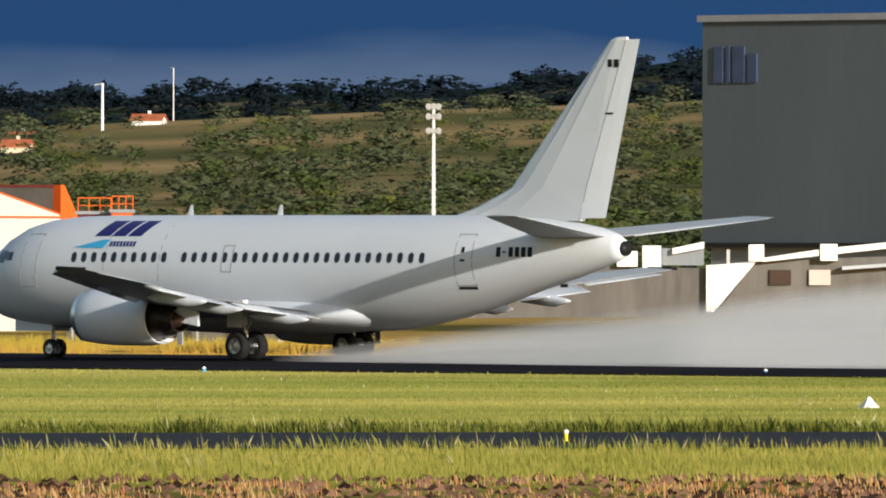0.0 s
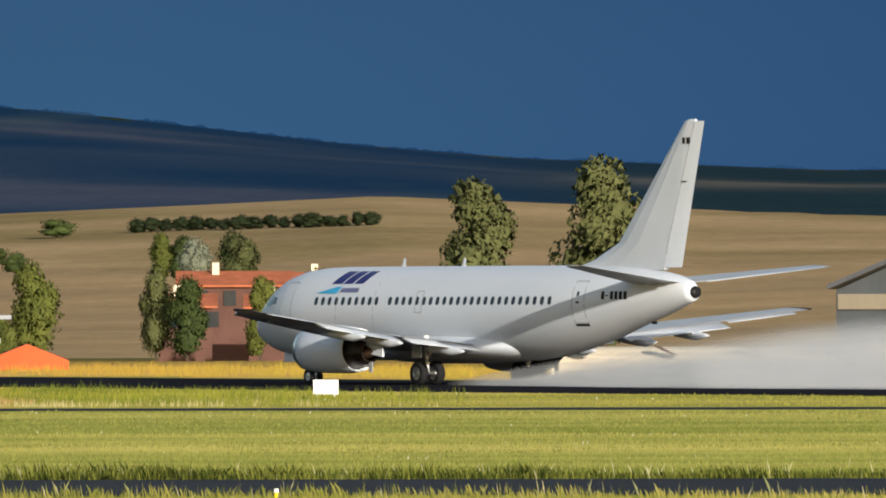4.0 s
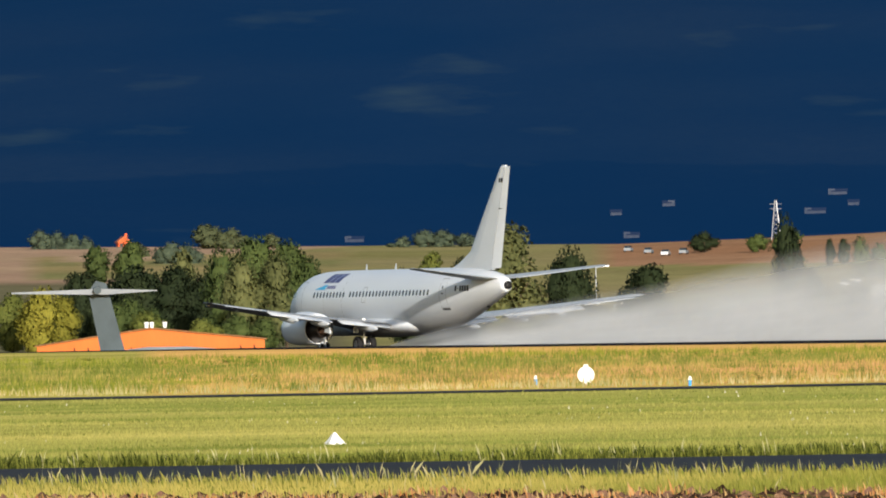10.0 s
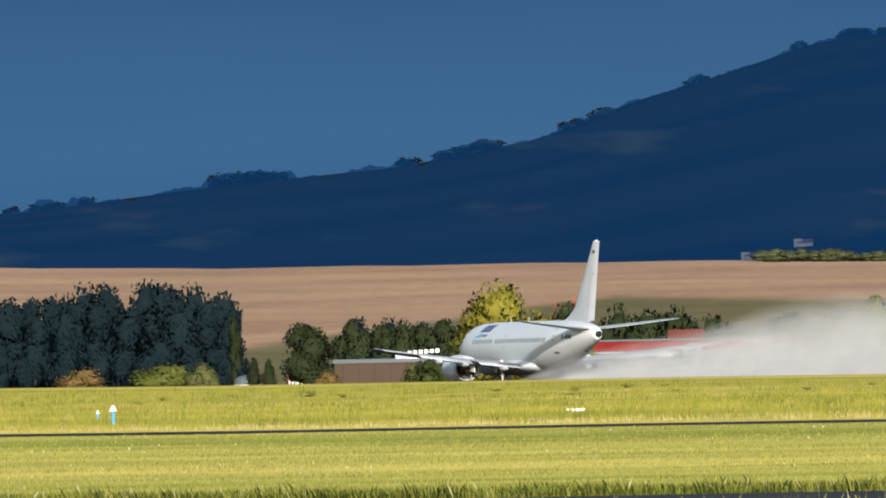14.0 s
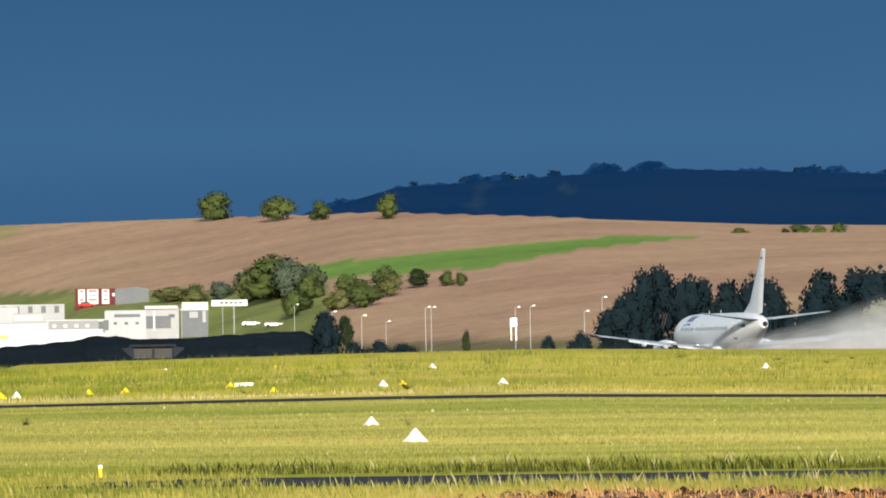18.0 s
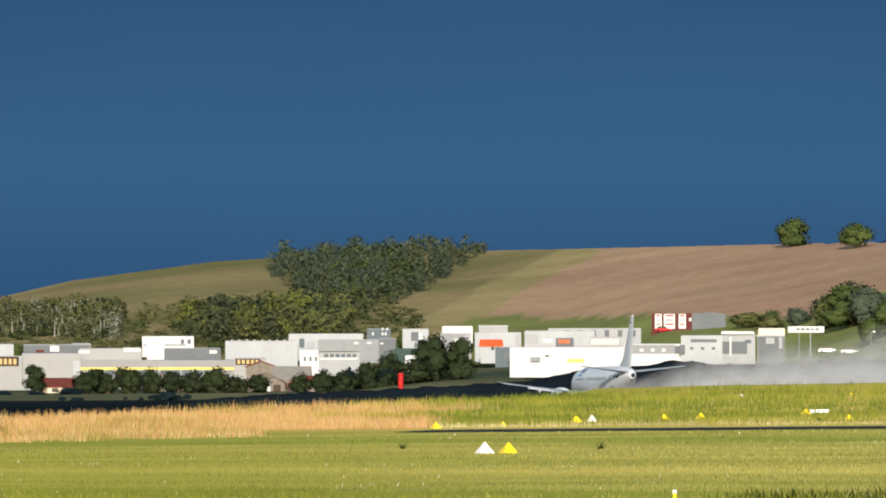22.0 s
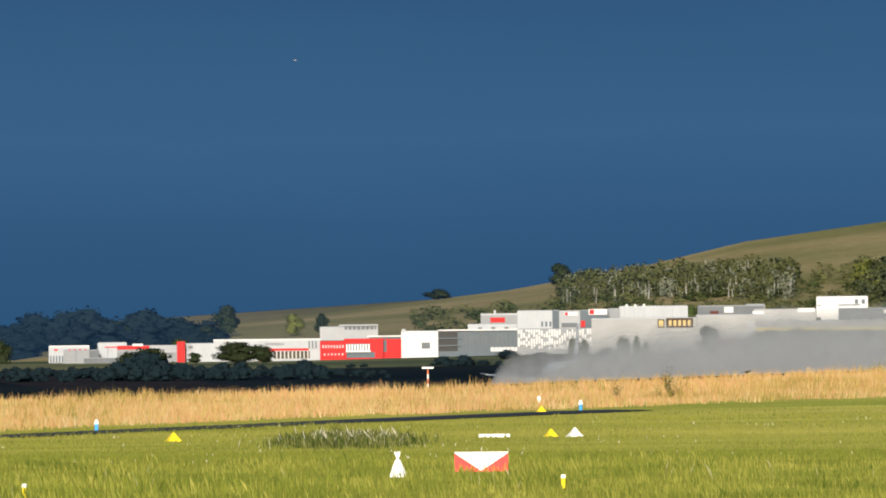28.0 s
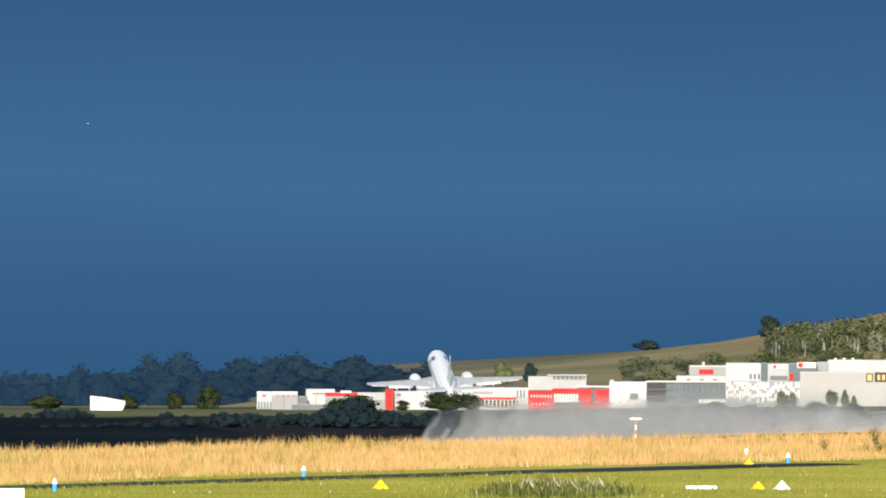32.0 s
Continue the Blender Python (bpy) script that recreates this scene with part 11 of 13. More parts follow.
    plant(22.597, 11.93, 5.93, 7.59, 3100, "bush", LEAF_PINE)
    plant(22.674, 11.37, 5.51, 6.90, 3100, "bush", LEAF_PINE)
    plant(22.752, 16.80, 10.73, 9.63, 3330, "bush", LEAF_HILL)
    plant(22.853, 15.65, 10.47, 8.89, 3330, "bush", LEAF_HILL)
    plant(22.923, 13.50, 10.39, 5.19, 3330, "bush", LEAF_HILL)
    plant(23.025, 14.42, 11.76, 4.15, 3330, "bush", LEAF_HILL)
    plant(23.528, 11.71, 10.45, 3.71, 3330, "bush", LEAF_PINE)
    plant(23.579, 13.14, 10.40, 5.19, 3330, "bush", LEAF_PINE)
    plant(23.669, 14.52, 10.15, 7.41, 3330, "bush", LEAF_PINE)
    plant(23.752, 14.43, 10.06, 6.67, 3330, "bush", LEAF_PINE)
    plant(23.835, 13.60, 10.11, 5.93, 3330, "bush", LEAF_PINE)
    plant(5.714, -4.51, -15.48, 10.18, 3520, "bush", LEAF_DIM)
    plant(5.816, -6.09, -15.49, 9.40, 3520, "bush", LEAF_DIM)
    plant(6.070, -4.13, -15.49, 11.75, 3520, "bush", LEAF_DIM)
    plant(6.211, -8.45, -15.49, 8.62, 3520, "bush", LEAF_DIM)
    plant(6.287, -6.09, -15.50, 10.18, 3520, "bush", LEAF_DIM)
    plant(6.415, -2.18, -9.23, 11.75, 3520, "bush", LEAF_DIM)
    plant(6.529, -2.02, -9.23, 9.40, 3520, "bush", LEAF_DIM)
    plant(6.134, -1.00, -11.58, 10.97, 3520, "bush", LEAF_DIM)
    plant(6.007, -1.78, -11.58, 10.18, 3520, "bush", LEAF_DIM)
    plant(6.121, -9.96, -14.39, 5.17, 3320, "bush", LEAF_DARK)
    plant(6.262, -8.48, -14.39, 6.65, 3320, "bush", LEAF_DARK)
    plant(5.574, -10.68, -14.38, 8.87, 3320, "bush", LEAF_DARK)
    plant(5.918, -10.69, -14.38, 6.65, 3320, "bush", LEAF_DARK)
    # bushes along the crest
    plant(22.059, 16.20, 10.54, 6.08, 3330, "bush", LEAF_PINE)
    plant(22.123, 15.69, 9.89, 5.53, 3330, "bush", LEAF_PINE)
    plant(22.189, 15.04, 9.24, 5.80, 3330, "bush", LEAF_PINE)
    plant(22.246, 14.26, 8.60, 4.97, 3330, "bush", LEAF_PINE)
    plant(22.278, 11.87, 6.34, 4.97, 3330, "bush", LEAF_HILL)
    plant(22.330, 10.13, 6.27, 4.14, 3330, "bush", LEAF_PINE)
    plant(22.396, 10.31, 6.17, 4.70, 3330, "bush", LEAF_HILL)
    plant(22.464, 12.14, 6.07, 5.53, 3330, "bush", LEAF_PINE)
    plant(19.340, 17.99, 15.50, 7.16, 3385, "bush", LEAF_HILL)
    plant(19.383, 18.29, 15.44, 7.16, 3385, "bush", LEAF_HILL)
    plant(19.443, 17.89, 15.34, 7.16, 3385, "bush", LEAF_HILL)
    plant(19.499, 18.20, 15.26, 7.16, 3385, "bush", LEAF_HILL)
    plant(19.557, 17.74, 15.17, 7.16, 3385, "bush", LEAF_HILL)
    plant(19.604, 18.13, 15.10, 7.16, 3385, "bush", LEAF_HILL)
    plant(19.646, 18.09, 15.04, 7.16, 3385, "bush", LEAF_HILL)
    plant(19.703, 17.33, 14.95, 7.16, 3385, "bush", LEAF_HILL)
    plant(19.762, 17.04, 14.86, 7.16, 3385, "bush", LEAF_HILL)
    plant(19.815, 17.30, 14.78, 7.16, 3385, "bush", LEAF_HILL)
    plant(19.884, 17.34, 15.23, 6.21, 3385, "bush", LEAF_HILL)
    plant(20.264, 16.76, 14.66, 6.21, 3385, "bush", LEAF_HILL)
    plant(20.324, 16.67, 14.56, 6.21, 3385, "bush", LEAF_HILL)
    plant(20.383, 16.58, 14.47, 6.21, 3385, "bush", LEAF_HILL)
    # grove, hedges and crest trees on the brown fields
    plant(14.101, 1.53, -4.33, 5.86, 1765, "round", LEAF_SHADED)
    plant(14.210, 5.68, -4.14, 5.95, 1793, "round", LEAF_SHADED)
    plant(14.301, 6.39, -4.22, 5.23, 1802, "tall", LEAF_SHADED)
    plant(14.162, 3.32, -4.26, 4.46, 1791, "round", LEAF_SHADED)
    plant(14.400, 5.08, -4.19, 5.28, 1818, "round", LEAF_SHADED)
    plant(14.483, 4.66, -4.24, 5.66, 1820, "tall", LEAF_SHADED)
    plant(14.578, 4.23, -4.18, 5.59, 1796, "round", LEAF_SHADED)
    plant(14.685, 4.70, -4.25, 5.97, 1799, "round", LEAF_SHADED)
    plant(14.780, 4.50, -4.17, 5.51, 1772, "tall", LEAF_SHADED)
    plant(14.588, 0.92, -4.22, 5.14, 1771, "bush", LEAF_SHADED)
    plant(14.731, 1.24, -4.21, 5.09, 1754, "bush", LEAF_SHADED)
    plant(12.691, 10.57, 3.24, 14.02, 2600, "bush", LEAF_GREEN)
    plant(12.571, 7.96, 2.89, 6.47, 2600, "bush", LEAF_OLIVE)
    plant(12.832, 8.10, 3.14, 7.55, 2600, "bush", LEAF_GREEN)
    plant(13.046, 5.92, 1.57, 7.78, 2500, "bush", LEAF_GREEN)
    plant(13.165, 7.47, 3.56, 5.29, 2550, "round", LEAF_OLIVE)
    plant(13.284, 8.32, 4.97, 4.53, 2600, "round", LEAF_DARK)
    plant(13.403, 7.80, 5.43, 3.88, 2600, "bush", LEAF_GREEN)
    plant(13.462, 7.44, 5.39, 3.02, 2600, "bush", LEAF_GREEN)
    plant(12.962, 4.43, 1.31, 5.19, 2500, "bush", LEAF_OLIVE)
    plant(12.771, 3.83, 0.93, 5.70, 2500, "bush", LEAF_GREEN)
    plant(12.332, 4.93, 2.69, 6.72, 2700, "bush", LEAF_OLIVE)
    plant(12.889, 0.02, -6.09, 5.66, 2200, "round", LEAF_SHADED)
    plant(12.976, -0.96, -3.57, 2.61, 2250, "round", LEAF_DARK)
    plant(13.006, -4.15, -6.16, 3.65, 2200, "bush", LEAF_SHADED)
    plant(13.113, -3.94, -6.22, 4.56, 2200, "bush", LEAF_SHADED)
    plant(13.220, -4.46, -6.29, 4.56, 2200, "bush", LEAF_SHADED)
    plant(13.482, -2.81, -4.82, 1.53, 2300, "bush", LEAF_DARK)
    plant(13.826, -3.64, -5.92, 2.74, 2200, "bush", LEAF_SHADED)
    plant(13.964, -3.08, -5.82, 4.11, 2200, "bush", LEAF_SHADED)
    plant(14.641, 18.79, 14.93, 5.15, 3450, "round", LEAF_GREEN)
    plant(14.831, 18.61, 15.32, 2.86, 3450, "round", LEAF_DARK)
    plant(14.891, 19.56, 15.70, 5.72, 3450, "round", LEAF_GREEN)
    plant(14.974, 19.19, 15.62, 4.58, 3450, "bush", LEAF_GREEN)
    plant(15.057, 19.83, 16.25, 4.29, 3450, "round", LEAF_GREEN)
    plant(11.712, -2.75, -6.61, 2.57, 3100, "round", LEAF_DARK)
    plant(11.593, -4.63, -8.48, 7.22, 2900, "bush", LEAF_SHADED)
    plant(12.091, -5.39, -8.88, 7.22, 2900, "bush", LEAF_SHADED)
    plant(12.519, -5.73, -9.22, 7.22, 2900, "bush", LEAF_SHADED)
    plant(12.433, 30.56, 23.92, 10.34, 3560, "bush", LEAF_GREEN)
    plant(12.706, 29.26, 23.65, 9.60, 3560, "bush", LEAF_GREEN)
    plant(12.877, 27.92, 23.49, 7.38, 3560, "bush", LEAF_GREEN)
    plant(13.165, 29.56, 23.51, 7.38, 3560, "bush", LEAF_GREEN)
    # among the estate's halls
    plant(10.143, -1.57, -4.40, 3.24, 3250, "cone", LEAF_GREEN)
    plant(10.252, -1.97, -4.40, 1.89, 3250, "cone", LEAF_GREEN)
    plant(10.352, -1.93, -6.49, 1.88, 3230, "cone", LEAF_DARK)
    plant(10.789, 1.83, -4.18, 4.27, 3220, "cone", LEAF_GREEN)
    plant(10.922, 0.57, -9.92, 9.18, 3160, "round", LEAF_DARK)
    plant(11.026, -0.09, -10.57, 7.87, 3160, "round", LEAF_DARK)
    plant(11.074, 2.76, -2.51, 2.98, 3260, "cone", LEAF_GREEN)
    plant(11.283, -4.11, -10.35, 5.04, 3200, "round", LEAF_GREEN)
    plant(11.390, -6.30, -10.66, 5.28, 3180, "bush", LEAF_DARK)
    plant(11.521, -6.69, -11.58, 7.92, 3180, "bush", LEAF_DARK)
    plant(11.640, -8.01, -11.97, 7.92, 3180, "bush", LEAF_SHADED)
    plant(11.711, -2.94, -5.25, 2.18, 3280, "round", LEAF_GREEN)
    plant(10.570, -7.34, -12.34, 7.89, 3170, "bush", LEAF_SHADED)
    plant(10.440, -4.74, -9.36, 9.23, 3180, "round", LEAF_DARK)
    plant(10.736, -3.39, -9.31, 6.58, 3170, "bush", LEAF_DARK)
    plant(10.843, -4.65, -10.53, 9.15, 3150, "round", LEAF_DARK)
    plant(12.756, 4.71, -0.40, 4.88, 2800, "round", LEAF_GREEN)
    plant(12.578, 8.72, 3.57, 8.06, 2590, "bush", LEAF_PINE)
    plant(12.661, 10.65, 3.57, 9.12, 2585, "bush", LEAF_PINE)
    plant(12.737, 10.23, 3.57, 8.60, 2590, "bush", LEAF_PINE)
    plant(12.844, 9.03, 4.22, 5.89, 2580, "bush", LEAF_PINE)
    plant(12.234, 5.50, 3.13, 7.55, 2600, "bush", LEAF_OLIVE)
    plant(12.341, 5.93, 3.35, 6.47, 2600, "bush", LEAF_GREEN)
    plant(12.448, 6.37, 3.56, 6.47, 2600, "bush", LEAF_PINE)
    plant(12.994, 7.01, 2.86, 7.26, 2500, "bush", LEAF_GREEN)
    plant(13.137, 8.57, 4.42, 4.67, 2500, "bush", LEAF_GREEN)
    plant(12.923, 3.90, 1.33, 4.12, 2480, "bush", LEAF_LIGHT)
    plant(12.887, 0.48, -3.05, 3.73, 2500, "round", LEAF_SHADED)
    plant(12.970, -0.25, -2.12, 2.59, 2500, "bush", LEAF_DARK)
    plant(9.248, -6.14, -12.61, 5.81, 3185, "round", LEAF_DARK)
    plant(8.678, -8.87, -11.85, 3.25, 3260, "round", LEAF_GREEN)
    plant(8.720, -9.15, -11.85, 1.89, 3260, "round", LEAF_GREEN)
    plant(8.880, -8.63, -12.14, 3.52, 3260, "round", LEAF_GREEN)
    plant(8.939, -8.36, -12.15, 2.43, 3260, "cone", LEAF_GREEN)
    plant(8.977, -9.72, -12.15, 1.89, 3260, "cone", LEAF_GREEN)
    plant(9.509, -7.11, -12.40, 6.88, 3190, "round", LEAF_DARK)
    plant(9.628, -6.86, -12.68, 9.26, 3190, "round", LEAF_DARK)
    plant(9.533, -9.01, -12.56, 7.89, 3170, "bush", LEAF_DARK)
    plant(9.711, -5.53, -7.94, 2.41, 3230, "round", LEAF_GREEN)
    plant(10.139, -1.17, -4.13, 2.96, 3240, "cone", LEAF_GREEN)
    plant(10.246, -1.99, -4.41, 2.15, 3240, "cone", LEAF_DARK)
    plant(10.353, -1.31, -6.27, 2.95, 3230, "cone", LEAF_GREEN)
    plant(10.765, -0.69, -4.98, 4.29, 3230, "round", LEAF_GREEN)
    plant(11.055, 2.59, -1.69, 4.97, 3330, "cone", LEAF_GREEN)
    plant(11.280, -4.50, -7.71, 5.63, 3230, "round", LEAF_DARK)
    plant(10.567, -6.53, -12.73, 2.37, 3180, "cone", LEAF_SHADED)
    plant(11.708, -2.80, -5.08, 2.41, 3230, "round", LEAF_GREEN)
    plant(9.961, -10.38, -12.61, 5.26, 3170, "bush", LEAF_GREEN)
    plant(10.721, -7.17, -12.43, 7.89, 3170, "bush", LEAF_SHADED)
    plant(10.959, -4.65, -9.96, 7.97, 3200, "round", LEAF_DARK)
    plant(9.866, -0.85, -2.55, 4.26, 3420, "bush", LEAF_GREEN)
    plant(10.009, -0.87, -3.00, 5.68, 3420, "bush", LEAF_GREEN)
    plant(9.165, -1.48, -4.31, 4.26, 3420, "bush", LEAF_GREEN)
    plant(9.462, -7.67, -12.79, 6.70, 3165, "bush", LEAF_DARK)
    plant(9.552, -8.34, -12.80, 5.78, 3165, "bush", LEAF_DARK)
    plant(9.642, -7.56, -12.81, 5.38, 3165, "bush", LEAF_DARK)
    plant(9.733, -7.05, -12.82, 5.78, 3165, "bush", LEAF_DARK)
    plant(9.823, -7.71, -12.83, 7.35, 3165, "bush", LEAF_DARK)
    plant(9.913, -7.59, -12.84, 6.83, 3165, "bush", LEAF_DARK)
    plant(10.004, -6.81, -12.85, 7.09, 3165, "bush", LEAF_DARK)
    plant(10.094, -8.79, -12.86, 7.09, 3165, "bush", LEAF_DARK)
    plant(10.184, -8.41, -12.87, 7.22, 3165, "bush", LEAF_DARK)
    plant(10.365, -8.15, -12.87, 6.03, 3160, "bush", LEAF_DARK)
    plant(10.455, -7.37, -12.88, 5.51, 3160, "bush", LEAF_DARK)
    plant(10.546, -7.77, -12.89, 6.16, 3160, "bush", LEAF_DARK)
    plant(10.636, -5.82, -12.90, 6.29, 3160, "bush", LEAF_DARK)
    plant(10.726, -7.92, -12.91, 6.95, 3160, "bush", LEAF_DARK)
    plant(10.817, -7.80, -12.92, 6.82, 3160, "bush", LEAF_DARK)
    plant(10.907, -6.24, -12.92, 6.29, 3160, "bush", LEAF_DARK)
    plant(8.393, -10.89, -13.37, 5.49, 3150, "bush", LEAF_SHADED)
    plant(8.535, -11.56, -13.39, 7.71, 3150, "bush", LEAF_SHADED)
    plant(8.678, -11.58, -13.41, 5.62, 3150, "bush", LEAF_SHADED)
    plant(8.820, -10.81, -13.42, 6.53, 3150, "bush", LEAF_SHADED)
    plant(8.963, -11.22, -13.44, 5.49, 3150, "bush", LEAF_SHADED)
    plant(9.105, -11.76, -13.46, 7.84, 3150, "bush", LEAF_SHADED)
    plant(9.248, -11.90, -13.47, 6.01, 3150, "bush", LEAF_SHADED)
    plant(9.390, -11.14, -13.49, 7.71, 3150, "bush", LEAF_SHADED)
    # towards the town
    plant(8.625, 10.27, 3.55, 7.06, 4050, "round", LEAF_DARK)
    plant(8.106, 3.09, 0.72, 8.80, 4080, "bush", LEAF_DARK)
    plant(6.891, -9.53, -15.19, 10.29, 3100, "round", LEAF_DARK)
    plant(6.808, -10.34, -14.82, 7.69, 3090, "round", LEAF_DARK)
    plant(7.027, -8.10, -12.15, 5.12, 3250, "round", LEAF_GREEN)
    plant(7.118, -6.17, -8.95, 4.17, 3350, "round", LEAF_GREEN)
    plant(7.260, -8.72, -13.36, 10.62, 3200, "round", LEAF_DARK)
    plant(7.355, -9.44, -13.42, 6.64, 3200, "round", LEAF_DARK)
    plant(7.081, -11.00, -12.99, 3.32, 3200, "round", LEAF_DARK)
    plant(7.499, -2.61, -7.54, 5.08, 3400, "round", LEAF_LIGHT)
    plant(7.618, -2.68, -7.33, 3.67, 3400, "round", LEAF_DARK)
    plant(6.619, -5.95, -8.05, 5.61, 3380, "bush", LEAF_GREEN)
    plant(8.864, -8.25, -10.55, 1.89, 3250, "cone", LEAF_GREEN)
    plant(8.912, -8.01, -10.57, 1.89, 3250, "cone", LEAF_GREEN)
    plant(6.751, -4.05, -9.06, 8.59, 3450, "round", LEAF_DARK)
    plant(7.036, -6.05, -9.58, 4.23, 3400, "round", LEAF_GREEN)
    plant(7.131, -5.35, -9.58, 5.64, 3400, "round", LEAF_DARK)
    plant(7.214, -0.67, -8.14, 7.47, 3600, "round", LEAF_DARK)


build_trees()


def build_low_buildings():
    """Parked aircraft tails and low buildings beyond the runway."""
    # tail of a parked white jet, its body below the runway's edge
    az, r = 25.723, 900
    m, w = span(25.545, 25.996, r)
    t = thing("parked_jet", m, "tail fin of a parked white jet", "aircraft")
    z0, z1 = -1.29, 2.59
    h = z1 - z0
    part("fin", prism(bmesh.new(), [(0.0, z0 + 0.2), (0.0, z1), (w * 0.28, z1), (w * 0.475, z0 + 0.29 * h), (w * 0.55, z0 + 0.22 * h), (w, z0 + 0.02 * h), (w, z0 - 0.6), (0, z0 - 0.6)], -0.22, 0.22), PARKED_WHITE, t, "white swept fin and its fillet")
    part("tip_cap", boxes((-0.05, w * 0.29, -0.25, 0.25, z1, z1 + 0.1)), PARKED_WHITE, t)
    part("beacon", boxes((w * 0.34, w * 0.38, -0.1, 0.1, z1 - 0.1, z1 + 0.05)), STEEL, t)
    part("fuselage", rod(bmesh.new(), (-1.5, 0, z0 - 2.2), (w + 6, 0, z0 - 2.2), 1.2, 1.6, 20), PARKED_WHITE, t)
    # dark grey transport aircraft with a T-tail
    r = 1010
    m, w = span(21.928, 22.540, r)
    k = w / 258.0
    t = thing("parked_transport", m, "dark grey parked aircraft with a high T-tail", "aircraft")
    z0, zt, zs = -1.79, 3.91, 3.10
    part("fin", prism(bmesh.new(), [(158 * k, z0), (136 * k, zs), (150 * k, zt), (168 * k, zt - 0.2), (172 * k, zs), (200 * k, z0 + 0.3), (206 * k, z0)], -0.25, 0.25), CAMOUFLAGE, t, "dark grey swept fin")
    part("tailplane", prism(bmesh.new(), [(0, zs - 0.05), (w * 0.58, zs - 0.22), (w * 0.66, zs - 0.22), (w, zs - 0.02), (w, zs + 0.05), (w * 0.66, zs + 0.2), (w * 0.55, zs + 0.2), (0, zs + 0.05)], -1.2, 1.0), GREY_CLAD, t, "grey tailplane on top of the fin")
    part("bullet", rod(bmesh.new(), (152 * k, -1.8, zs + 0.1), (152 * k, 2.2, zs + 0.1), 0.28, 0.36, 14), CAMOUFLAGE, t)
    part("fuselage", loft(bmesh.new(), [[(x * k, 1.4 * math.cos(a), z0 + 0.1 + hh * math.sin(a)) for a in (0, 0.6, 1.2, 1.6, 2.0, 2.6, 3.14, 4.0, 4.7, 5.4)] for x, hh in ((128, 0.05), (170, 0.3), (240, 0.62), (310, 0.6), (380, 0.35), (430, 0.1))]), PARKED_WHITE, t, "pale grey rounded fuselage top")
    # low orange hangar behind it
    r = 1040
    m, w = span(22.031, 22.988, r)
    t = thing("orange_shed", m, "low wide bright orange hangar with a shallow gable", "hangar")
    zl, zp, z0 = -1.04, 0.13, -2.32
    part("wall", prism(bmesh.new(), [(0, z0), (w, z0), (w, zl + 0.25), (w * 0.5, zp), (0, zl)], 0, 14), SHED_ORANGE, t)
    part("roof", slab((-0.2, -0.2, zl + 0.05), (w * 0.5, -0.2, zp + 0.12), (w * 0.5, 14.2, zp + 0.12), (-0.2, 14.2, zl + 0.05), 0.06), ORANGE_BROWN, t)
    part("roof", slab((w * 0.5, -0.2, zp + 0.12), (w + 0.2, -0.2, zl + 0.3), (w + 0.2, 14.2, zl + 0.3), (w * 0.5, 14.2, zp + 0.12), 0.06), ORANGE_BROWN, t)
    for f in (0.18, 0.24, 0.43, 0.48, 0.91, 0.97):
        part("tie_rope", rod(bmesh.new(), (w * f, -0.15, z0 + 0.1), (w * f - 0.3, -0.05, z0 + 1.1), 0.05, None, 6), BLACK_PAINT, t)
    for i, dx in enumerate((-0.3, 0.1, 1.1)):
        part("roof_vent", rod(bmesh.new(), (w * 0.5 + dx, 1, zp + 0.1), (w * 0.5 + dx, 1, zp + 0.55), 0.14, 0.18, 10), WHITE_STEEL, t)
    # open barn with a grey sheet roof
    r = 1090
    m, w = span(20.717, 21.603, r)
    t = thing("open_barn", m, "low open barn with a pale grey sheet roof", "barn")
    zt, ze, z0 = 0.35, -2.03, -2.44
    part("roof", slab((w * 0.13, 9, zt), (w * 0.83, 9, zt), (w, 0, ze), (w * 0.29, 0, ze), 0.12), LIGHT_CLAD, t, "pale grey corrugated roof slope")
    part("roof", slab((w * 0.13, 9, zt), (w * 0.83, 9, zt), (w * 0.7, 18, ze), (0.0, 18, ze), 0.12), LIGHT_CLAD, t)
    for i in range(34):
        f = i / 33.0
        part("rib", slab((w * (0.13 + 0.7 * f), 9, zt + 0.05), (w * (0.13 + 0.7 * f) + 0.06, 9, zt + 0.05), (w * (0.29 + 0.71 * f) + 0.06, 0, ze + 0.05), (w * (0.29 + 0.71 * f), 0, ze + 0.05), 0.05), GREY_ROOF, t)
    bm = bmesh.new()
    bm.faces.new([bm.verts.new(v) for v in ((0.0, 17.5, z0), (w * 0.29, 0.2, z0), (w * 0.29, 0.2, ze - 0.1), (w * 0.13, 9, zt - 0.1), (0, 17.5, ze - 0.1))])
    # shaded side of the barn, shade put into the slate colour
    part("gable", bm, SLATE_CLAD, t, "gable end coloured dark for shade")
    for f in (0.3, 0.5, 0.7, 0.97):
        part("post", boxes((w * f, w * f + 0.25, 0.3, 0.55, z0 - 0.6, ze)), STEEL, t)
    part("back_wall", boxes((w * 0.1, w * 0.75, 16.5, 16.8, z0 - 0.6, ze)), SLATE_CLAD, t)
    # long cream boundary wall
    r = 1250
    m, w = span(19.119, 19.931, r)
    t = thing("boundary_wall", m, "long low cream rendered wall in sun", "wall")
    z0, zt = -2.73, -1.23
    part("wall", boxes((0, w, 0, 0.4, z0 - 0.5, zt)), SAND_WALL, t)
    part("coping", boxes((-0.05, w + 0.05, -0.06, 0.46, zt, zt + 0.1)), SAND_WALL, t)
    for i in range(9):
        part("pier", boxes((w * i / 8 - 0.15, w * i / 8 + 0.15, -0.05, 0.0, z0 - 0.5, zt)), SAND_WALL, t)
    # cream hut with a flat dark roof
    r = 1300
